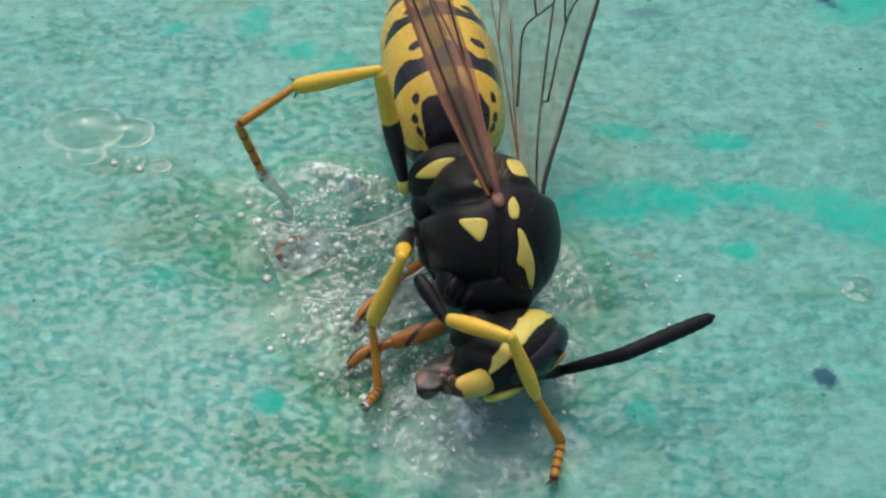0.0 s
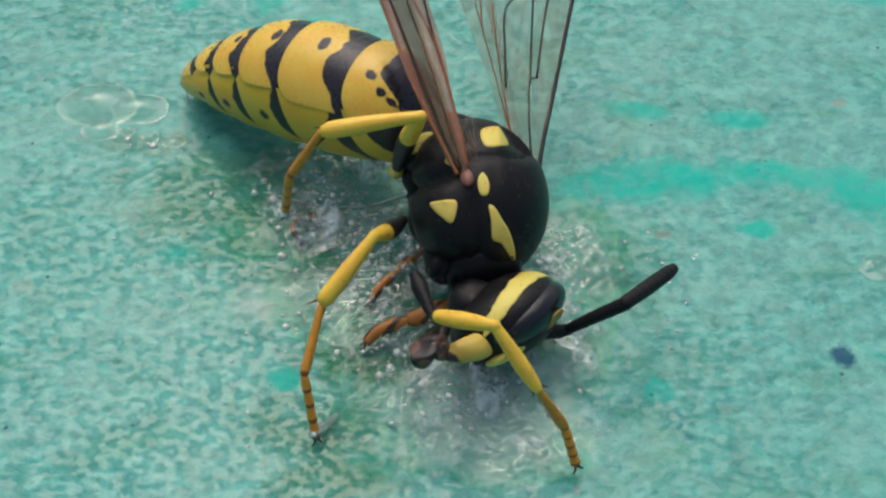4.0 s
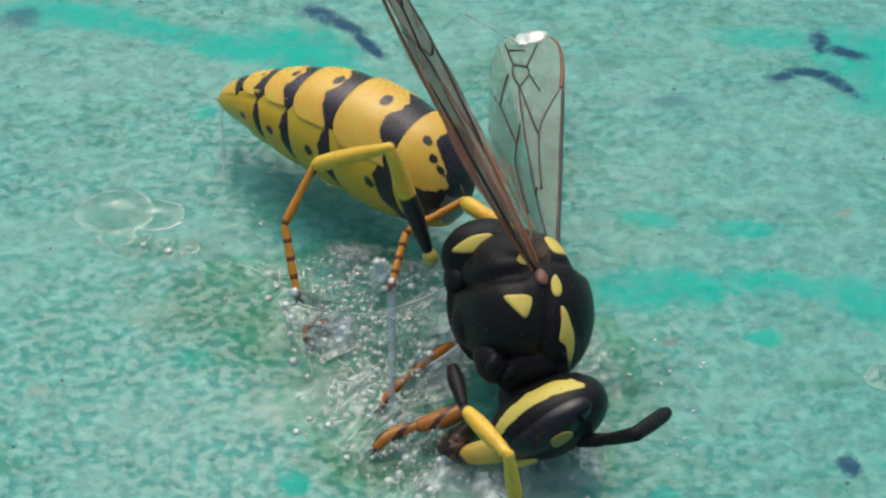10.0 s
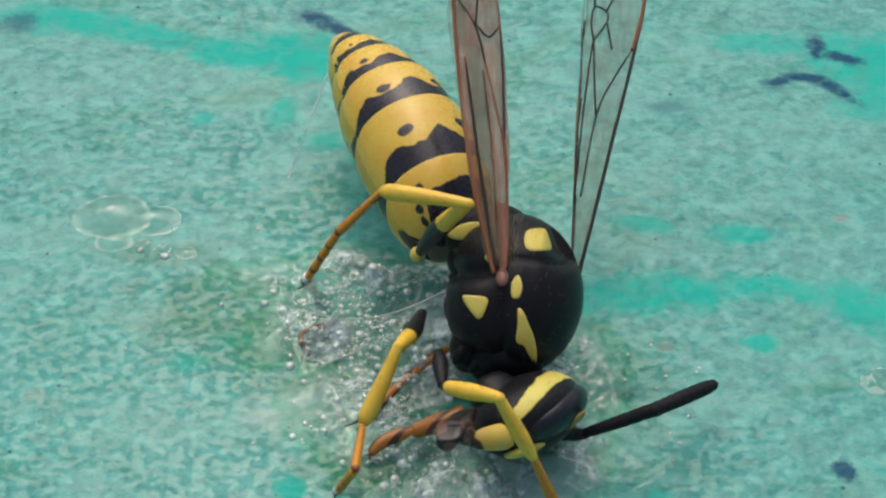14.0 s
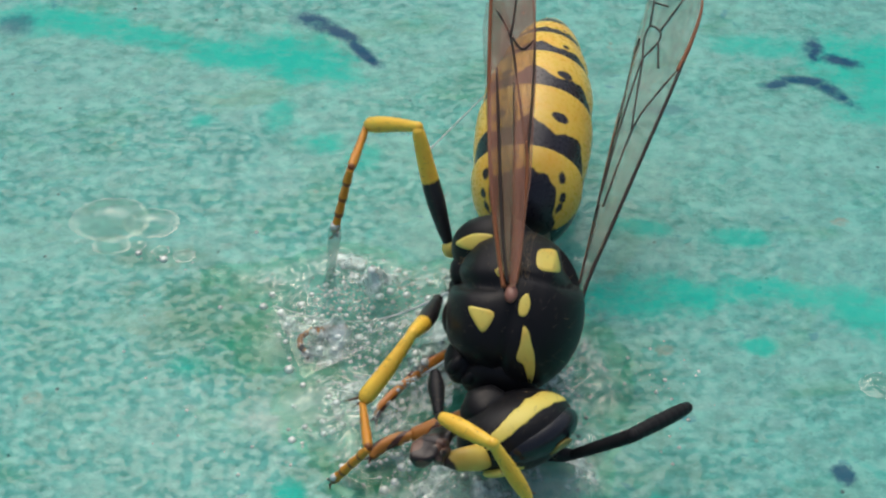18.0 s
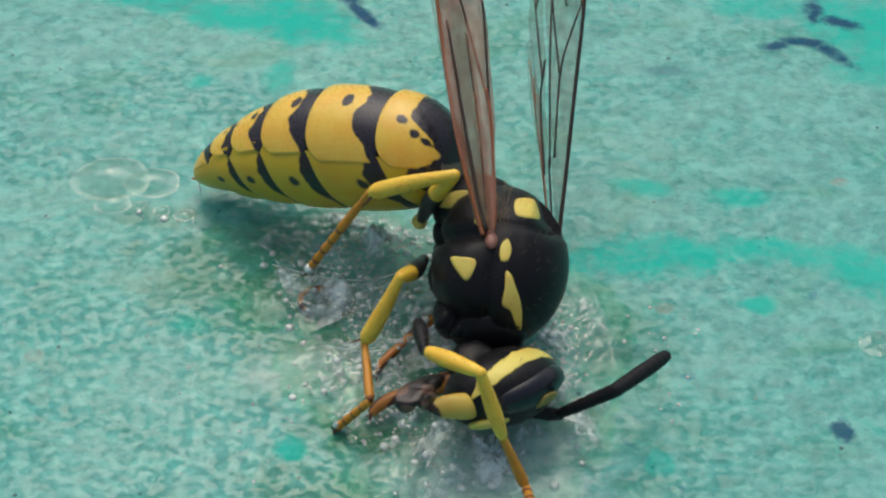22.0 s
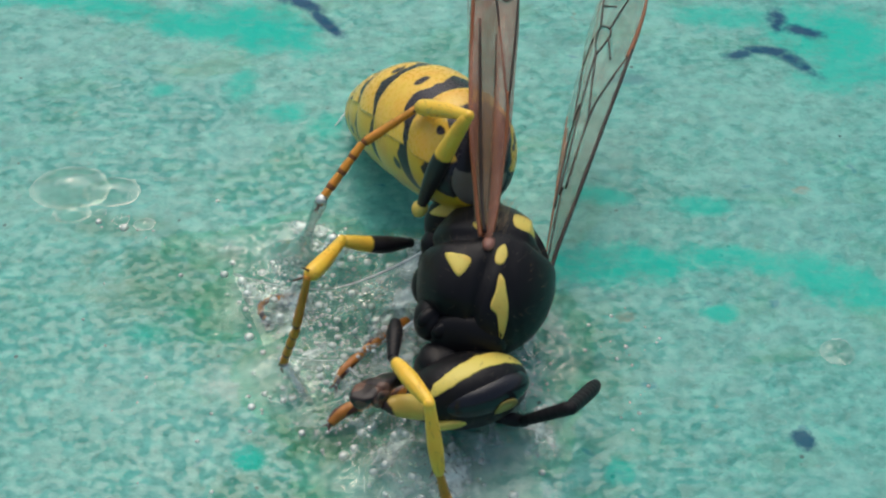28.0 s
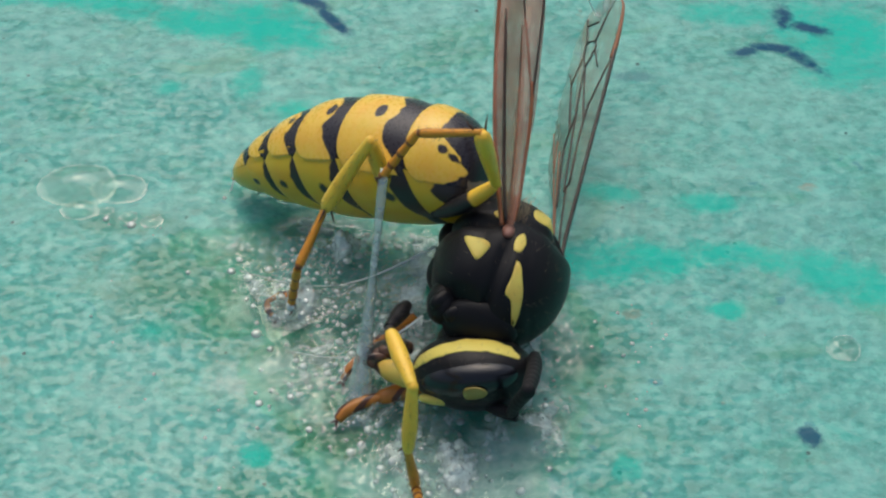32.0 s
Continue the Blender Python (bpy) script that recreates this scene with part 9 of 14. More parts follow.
    walk(parts["hind_3"], [
        (0, mm(-5.43, -1.26, 3.81, -82, 13, -158)), (0.25, mm(-5.62, -2.04, 3.43, -90, 8, -158)), (0.5, mm(-5.44, -2.84, 2.83, -98, 4, -158)), (0.75, mm(-5.19, -3.77, 2.92, -103, -1, -157)),
        (1, mm(-4.65, -4.51, 3.29, -109, -7, -155)), (1.25, mm(-4.61, -4.65, 3.34, -107, -7, -155)), (1.5, mm(-4.56, -4.79, 3.38, -105, -7, -155)), (1.75, mm(-4.36, -4.82, 3.41, -103, -6, -155)),
        (2, mm(-4.15, -4.85, 3.44, -101, -6, -155)), (2.25, mm(-4.09, -4.89, 3.50, -100, -5, -155)), (2.5, mm(-4.03, -4.92, 3.54, -99, -4, -155)), (2.75, mm(-4.14, -5.00, 3.59, -99, -4, -156)),
        (3, mm(-4.24, -5.07, 3.64, -98, -3, -156)), (3.25, mm(-4.48, -4.74, 3.10, -103, -1, -156)), (3.5, mm(-4.16, -3.56, 3.30, -109, 0, -156)), (3.75, mm(-4.38, -3.39, 3.34, -105, -1, -156)),
        (4, mm(-4.56, -3.22, 3.40, -102, -3, -156)), (4.25, mm(-4.69, -3.05, 3.49, -99, -4, -155)), (4.5, mm(-4.76, -2.87, 3.60, -95, -5, -155)), (4.75, mm(-4.79, -2.70, 3.74, -92, -7, -155)),
        (5, mm(-4.76, -2.54, 3.90, -89, -8, -155)), (5.25, mm(-4.68, -2.38, 4.09, -85, -10, -155)), (5.5, mm(-4.56, -2.24, 4.29, -82, -11, -155)), (5.75, mm(-4.95, -1.77, 4.15, -77, -6, -154)),
        (6, mm(-5.10, -1.23, 3.57, -72, 0, -153)), (6.25, mm(-5.30, -1.14, 3.60, -71, -0, -153)), (6.5, mm(-5.08, -0.77, 3.63, -70, -1, -153)), (6.75, mm(-5.05, -2.27, 3.43, -88, -1, -153)),
        (7, mm(-4.80, -3.74, 3.31, -106, -0, -153)), (7.25, mm(-5.92, -2.95, 3.09, -91, 18, -156)), (7.5, mm(-6.51, -1.97, 2.67, -74, 36, -153)), (7.75, mm(-5.86, -2.89, 2.37, -94, 13, -156)),
        (8, mm(-4.31, -3.42, 3.00, -113, -10, -150)), (8.25, mm(-4.32, -3.51, 2.57, -110, -16, -148)), (8.5, mm(-4.19, -3.39, 2.16, -107, -21, -146)), (8.75, mm(-4.12, -3.43, 1.80, -109, -24, -145)),
        (9, mm(-4.00, -3.39, 1.56, -112, -26, -144)), (9.25, mm(-3.96, -3.31, 1.94, -105, -25, -145)), (9.5, mm(-3.84, -3.13, 2.37, -98, -23, -145)), (9.75, mm(-4.54, -2.13, 2.77, -71, -24, -145)),
        (10, mm(-5.09, -1.16, 3.13, -44, -24, -145)), (10.25, mm(-5.68, -1.53, 3.32, -41, -19, -139)), (10.5, mm(-6.02, -1.91, 3.55, -38, -13, -133)), (10.75, mm(-5.75, -1.58, 3.66, -46, -17, -137)),
        (11, mm(-5.04, -1.22, 3.91, -53, -22, -142)), (11.25, mm(-4.31, -0.96, 4.11, -73, -23, -142)), (11.5, mm(-3.17, -0.55, 3.96, -92, -23, -142)), (11.75, mm(-3.89, -0.29, 4.07, -84, -19, -142)),
        (12, mm(-4.25, 0.01, 3.83, -75, -15, -141)), (12.25, mm(-5.08, -0.71, 3.04, -93, -17, -141)), (12.5, mm(-5.33, -1.17, 2.21, -111, -19, -141)), (12.75, mm(-4.95, -1.76, 2.14, -113, -15, -143)),
        (13, mm(-4.44, -2.38, 2.06, -115, -11, -144)), (13.25, mm(-4.15, -2.24, 2.73, -111, -21, -140)), (13.5, mm(-3.59, -2.09, 3.45, -108, -30, -136)), (13.75, mm(-3.65, -1.86, 3.47, -106, -28, -137)),
        (14, mm(-3.71, -1.63, 3.49, -104, -26, -138)), (14.25, mm(-3.76, -1.39, 3.51, -102, -24, -138)), (14.5, mm(-3.80, -1.16, 3.53, -101, -21, -139)), (14.75, mm(-3.84, -0.93, 3.55, -99, -19, -139)),
        (15, mm(-3.88, -0.70, 3.58, -97, -17, -140)), (15.25, mm(-3.91, -0.47, 3.60, -95, -15, -140)), (15.5, mm(-3.93, -0.24, 3.63, -94, -12, -140)), (15.75, mm(-3.51, 0.23, 3.69, -83, -31, -141)),
        (16, mm(-3.03, 0.64, 3.77, -68, -50, -147)), (16.25, mm(-3.86, 0.57, 4.24, -77, -33, -140)), (16.5, mm(-4.08, 0.69, 4.81, -82, -16, -136)), (16.75, mm(-4.61, -0.75, 3.84, -95, -5, -136)),
        (17, mm(-4.82, -2.32, 2.99, -107, 5, -138)), (17.25, mm(-4.39, -0.92, 3.55, -85, -17, -136)), (17.5, mm(-3.78, 0.45, 4.03, -59, -39, -144)), (17.75, mm(-3.62, 0.42, 3.86, -73, -32, -140)),
        (18, mm(-3.45, 0.43, 3.68, -85, -24, -138)), (18.25, mm(-2.71, 0.68, 3.97, -92, -28, -138)), (18.5, mm(-1.70, 1.01, 4.12, -100, -33, -137)), (18.75, mm(-2.86, 1.77, 3.88, -94, -25, -138)),
        (19, mm(-3.78, 2.46, 3.70, -88, -18, -138)), (19.25, mm(-3.64, 1.74, 3.38, -88, -14, -138)), (19.5, mm(-3.39, 0.92, 3.11, -88, -9, -138)), (19.75, mm(-3.23, 1.14, 3.66, -96, -9, -138)),
        (20, mm(-2.27, 1.82, 4.34, -103, -8, -138)), (20.25, mm(-3.53, 0.59, 3.74, -98, -3, -139)), (20.5, mm(-4.48, -0.80, 3.15, -92, 2, -140)), (20.75, mm(-4.46, -1.35, 2.74, -104, 1, -139)),
        (21, mm(-4.15, -1.73, 2.34, -116, -1, -139)), (21.25, mm(-3.99, -1.85, 2.42, -115, -5, -137)), (21.5, mm(-3.82, -1.96, 2.50, -114, -9, -135)), (21.75, mm(-3.76, -2.01, 2.60, -113, -13, -133)),
        (22, mm(-3.68, -2.06, 2.70, -113, -17, -132)), (22.25, mm(-3.50, -0.96, 3.10, -98, -22, -130)), (22.5, mm(-3.20, 0.19, 3.38, -82, -27, -130)), (22.75, mm(-3.28, 0.16, 3.43, -85, -24, -130)),
        (23, mm(-3.24, 0.19, 3.50, -87, -20, -129)), (23.25, mm(-2.88, -0.21, 3.59, -99, -16, -130)), (23.5, mm(-2.53, -0.60, 3.58, -111, -13, -131)), (23.75, mm(-2.83, 0.14, 3.73, -96, -20, -129)),
        (24, mm(-3.14, 0.90, 3.73, -80, -28, -129)), (24.25, mm(-3.20, 1.01, 3.77, -83, -26, -129)), (24.5, mm(-3.21, 1.11, 3.84, -86, -23, -128)), (24.75, mm(-4.56, 0.10, 2.94, -81, 2, -125)),
        (25, mm(-5.54, -1.20, 2.10, -75, 26, -120)), (25.25, mm(-4.91, -1.40, 2.01, -95, 18, -121)), (25.5, mm(-4.14, -1.59, 2.01, -115, 10, -119)), (25.75, mm(-4.16, -1.80, 2.26, -115, 9, -118)),
        (26, mm(-4.17, -2.01, 2.53, -115, 9, -118)), (26.25, mm(-4.15, -2.22, 2.82, -115, 8, -118)), (26.5, mm(-4.10, -2.43, 3.13, -115, 7, -117)), (26.75, mm(-4.04, -2.63, 3.46, -115, 7, -117)),
        (27, mm(-3.94, -2.84, 3.81, -116, 6, -117)), (27.25, mm(-3.82, -3.04, 4.16, -116, 5, -116)), (27.5, mm(-3.67, -3.24, 4.53, -116, 4, -116)), (27.75, mm(-3.06, -1.92, 4.51, -119, -22, -103)),
        (28, mm(-2.15, -0.69, 4.54, -131, -46, -83)), (28.25, mm(-3.20, -0.52, 4.27, -112, -37, -90)), (28.5, mm(-4.11, -0.33, 4.03, -96, -27, -93)), (28.75, mm(-4.19, -1.39, 3.87, -99, -6, -96)),
        (29, mm(-4.06, -2.42, 3.80, -104, 14, -100)), (29.25, mm(-4.37, -0.65, 3.42, -98, -16, -94)), (29.5, mm(-4.22, 0.91, 3.32, -93, -47, -90)), (29.75, mm(-4.59, -0.24, 2.33, -97, -25, -93)),
        (30, mm(-4.51, -1.76, 1.84, -102, -4, -97)), (30.25, mm(-4.56, -1.80, 1.82, -102, -2, -97)), (30.5, mm(-4.60, -1.84, 1.82, -102, 0, -98)), (30.75, mm(-4.38, -2.06, 1.84, -102, 2, -98)),
        (31, mm(-4.15, -2.28, 1.90, -102, 4, -98)), (31.25, mm(-4.06, -2.62, 2.11, -101, 7, -99)), (31.5, mm(-3.94, -2.90, 2.40, -100, 9, -99)), (31.75, mm(-3.89, -2.87, 2.42, -100, 8, -99)),
        (32, mm(-3.84, -2.83, 2.43, -100, 7, -99)),
    ])
    walk(parts["mid_0"], [
        (0, mm(-1.49, -3.03, 2.00, 34, -11, 167)), (0.25, mm(-1.74, -3.35, 2.00, 43, -9, 164)), (0.5, mm(-1.99, -3.68, 2.00, 52, -6, 162)), (0.75, mm(-1.82, -3.67, 2.00, 60, -2, 159)),
        (1, mm(-1.65, -3.67, 2.00, 67, 2, 157)), (1.25, mm(-1.72, -3.56, 2.00, 70, 1, 158)), (1.5, mm(-1.79, -3.45, 2.00, 73, 1, 158)), (1.75, mm(-1.67, -3.24, 2.00, 76, 1, 158)),
        (2, mm(-1.56, -3.03, 2.00, 80, 1, 158)), (2.25, mm(-1.63, -3.06, 2.00, 75, 3, 157)), (2.5, mm(-1.70, -3.10, 2.00, 70, 5, 157)), (2.75, mm(-1.94, -3.18, 2.00, 65, 7, 156)),
        (3, mm(-2.19, -3.25, 2.00, 61, 9, 155)), (3.25, mm(-2.13, -3.31, 2.00, 50, 5, 157)), (3.5, mm(-2.08, -3.36, 2.00, 38, 2, 161)), (3.75, mm(-2.05, -3.38, 2.00, 39, 2, 160)),
        (4, mm(-2.03, -3.39, 2.00, 39, 2, 160)), (4.25, mm(-2.00, -3.41, 2.00, 40, 3, 160)), (4.5, mm(-1.97, -3.42, 2.00, 40, 3, 159)), (4.75, mm(-1.94, -3.43, 2.00, 41, 3, 159)),
        (5, mm(-1.91, -3.45, 2.00, 42, 3, 159)), (5.25, mm(-1.88, -3.46, 2.00, 42, 4, 158)), (5.5, mm(-1.85, -3.48, 2.00, 43, 4, 158)), (5.75, mm(-1.98, -3.46, 2.00, 40, -2, 165)),
        (6, mm(-2.10, -3.45, 2.00, 37, -7, 172)), (6.25, mm(-1.90, -3.30, 2.00, 50, -7, 172)), (6.5, mm(-1.70, -3.15, 2.00, 63, -8, 172)), (6.75, mm(-1.89, -3.12, 2.00, 79, -8, 172)),
        (7, mm(-2.09, -3.09, 2.00, 95, -9, 172)), (7.25, mm(-2.05, -3.40, 2.00, 78, -5, 172)), (7.5, mm(-2.02, -3.71, 2.00, 62, -2, 171)), (7.75, mm(-1.77, -3.36, 2.00, 47, 2, 168)),
        (8, mm(-1.52, -3.01, 2.00, 32, 5, 164)), (8.25, mm(-1.26, -2.17, 2.00, 48, -3, 173)), (8.5, mm(-0.99, -1.34, 2.00, 64, -13, -180)), (8.75, mm(-1.20, -1.50, 2.00, 73, -19, -177)),
        (9, mm(-1.40, -1.66, 2.00, 81, -25, -176)), (9.25, mm(-1.34, -1.70, 2.00, 73, -23, -176)), (9.5, mm(-1.28, -1.74, 2.00, 65, -21, -177)), (9.75, mm(-1.12, -1.59, 2.00, 70, -33, -172)),
        (10, mm(-0.96, -1.45, 2.00, 74, -45, -167)), (10.25, mm(-0.77, -1.37, 2.00, 79, -38, -169)), (10.5, mm(-0.57, -1.28, 2.00, 82, -31, -170)), (10.75, mm(-0.86, -2.13, 2.00, 49, 21, 167)),
        (11, mm(-1.15, -2.98, 2.00, -21, 37, 103)), (11.25, mm(-1.08, -2.70, 2.00, -2, 40, 125)), (11.5, mm(-1.00, -2.43, 2.00, 17, 38, 148)), (11.75, mm(-1.30, -2.60, 2.00, 28, 34, 159)),
        (12, mm(-1.60, -2.78, 2.00, 37, 29, 169)), (12.25, mm(-1.72, -2.86, 2.00, 39, 25, 175)), (12.5, mm(-1.84, -2.94, 2.00, 41, 21, 180)), (12.75, mm(-1.89, -3.24, 2.00, 52, 18, -177)),
        (13, mm(-1.94, -3.54, 2.00, 62, 14, -174)), (13.25, mm(-1.84, -3.26, 2.00, 46, 19, -178)), (13.5, mm(-1.74, -2.98, 2.00, 29, 23, 176)), (13.75, mm(-1.72, -2.89, 2.00, 29, 23, 176)),
        (14, mm(-1.71, -2.81, 2.00, 29, 23, 176)), (14.25, mm(-1.69, -2.72, 2.00, 29, 23, 175)), (14.5, mm(-1.67, -2.64, 2.00, 30, 23, 175)), (14.75, mm(-1.65, -2.55, 2.00, 30, 24, 175)),
        (15, mm(-1.63, -2.47, 2.00, 30, 24, 175)), (15.25, mm(-1.61, -2.38, 2.00, 31, 24, 174)), (15.5, mm(-1.60, -2.30, 2.00, 31, 24, 174)), (15.75, mm(-1.59, -2.40, 2.00, 31, 24, 174)),
        (16, mm(-1.58, -2.51, 2.00, 32, 24, 174)), (16.25, mm(-1.73, -2.43, 2.00, 32, 24, 174)), (16.5, mm(-1.87, -2.35, 2.00, 32, 24, 174)), (16.75, mm(-1.85, -2.41, 2.00, 32, 24, 174)),
        (17, mm(-1.82, -2.48, 2.00, 32, 24, 174)), (17.25, mm(-1.40, -2.27, 2.00, 30, 24, 173)), (17.5, mm(-0.98, -2.05, 2.00, 29, 25, 173)), (17.75, mm(-1.16, -2.16, 2.00, 28, 25, 173)),
        (18, mm(-1.33, -2.26, 2.00, 27, 24, 173)), (18.25, mm(-1.09, -2.28, 2.00, 27, 25, 173)), (18.5, mm(-0.85, -2.29, 2.00, 27, 25, 172)), (18.75, mm(-1.25, -2.38, 2.00, 27, 25, 172)),
        (19, mm(-1.65, -2.46, 2.00, 27, 25, 172)), (19.25, mm(-1.35, -2.45, 2.00, 25, 26, 170)), (19.5, mm(-1.06, -2.43, 2.00, 24, 27, 168)), (19.75, mm(-0.91, -2.30, 2.00, 22, 27, 166)),
        (20, mm(-0.76, -2.17, 2.00, 20, 28, 165)), (20.25, mm(-0.93, -2.09, 2.00, 25, 27, 168)), (20.5, mm(-1.10, -2.01, 2.00, 29, 25, 171)), (20.75, mm(-1.37, -2.17, 2.00, 33, 24, 174)),
        (21, mm(-1.64, -2.33, 2.00, 37, 22, 176)), (21.25, mm(-1.61, -2.38, 2.00, 38, 22, 176)), (21.5, mm(-1.57, -2.42, 2.00, 38, 22, 177)), (21.75, mm(-1.62, -2.38, 2.00, 39, 22, 177)),
        (22, mm(-1.67, -2.34, 2.00, 39, 21, 177)), (22.25, mm(-1.48, -2.43, 2.00, 47, 19, 180)), (22.5, mm(-1.28, -2.53, 2.00, 54, 17, -178)), (22.75, mm(-1.31, -2.64, 2.00, 61, 15, -177)),
        (23, mm(-1.33, -2.75, 2.00, 68, 12, -176)), (23.25, mm(-1.38, -2.71, 2.00, 62, 14, -176)), (23.5, mm(-1.42, -2.66, 2.00, 56, 15, -177)), (23.75, mm(-1.28, -2.54, 2.00, 50, 17, -178)),
        (24, mm(-1.15, -2.41, 2.00, 44, 18, 180)), (24.25, mm(-1.18, -2.34, 2.00, 57, 9, -172)), (24.5, mm(-1.22, -2.27, 2.00, 69, -1, -167)), (24.75, mm(-1.46, -2.28, 2.00, 87, -17, -163)),
        (25, mm(-1.70, -2.29, 2.00, 106, -33, -165)), (25.25, mm(-1.74, -2.12, 2.00, 87, -14, -163)), (25.5, mm(-1.79, -1.94, 2.00, 69, 4, -167)), (25.75, mm(-1.68, -1.87, 2.00, 71, 2, -166)),
        (26, mm(-1.58, -1.80, 2.00, 72, 1, -166)), (26.25, mm(-1.48, -1.73, 2.00, 74, -1, -165)), (26.5, mm(-1.38, -1.66, 2.00, 75, -3, -165)), (26.75, mm(-1.28, -1.59, 2.00, 77, -4, -164)),
        (27, mm(-1.18, -1.52, 2.00, 79, -6, -164)), (27.25, mm(-1.08, -1.45, 2.00, 80, -8, -164)), (27.5, mm(-0.98, -1.38, 2.00, 82, -10, -163)), (27.75, mm(-1.02, -1.45, 2.00, 77, 25, -170)),
        (28, mm(-1.05, -1.53, 2.00, 63, 58, 175)), (28.25, mm(-1.23, -1.95, 2.00, 61, 42, -172)), (28.5, mm(-1.42, -2.38, 2.00, 56, 27, -161)), (28.75, mm(-1.49, -2.26, 2.00, 64, 23, -159)),
        (29, mm(-1.55, -2.15, 2.00, 72, 18, -157)), (29.25, mm(-1.54, -2.15, 2.00, 75, 9, -154)), (29.5, mm(-1.53, -2.14, 2.00, 78, 0, -152)), (29.75, mm(-1.45, -2.12, 2.22, 82, -10, -150)),
        (30, mm(-1.38, -2.10, 2.43, 86, -21, -149)), (30.25, mm(-1.34, -2.01, 2.65, 82, -21, -149)), (30.5, mm(-1.30, -1.92, 2.87, 77, -21, -149)), (30.75, mm(-1.01, -1.97, 3.08, 73, -21, -149)),
        (31, mm(-0.72, -2.02, 3.30, 69, -20, -149)), (31.25, mm(-0.65, -2.01, 3.30, 66, -23, -148)), (31.5, mm(-0.59, -2.00, 3.30, 63, -26, -146)), (31.75, mm(-0.60, -1.95, 3.30, 60, -29, -144)),
        (32, mm(-0.61, -1.90, 3.30, 56, -32, -142)),
    ])
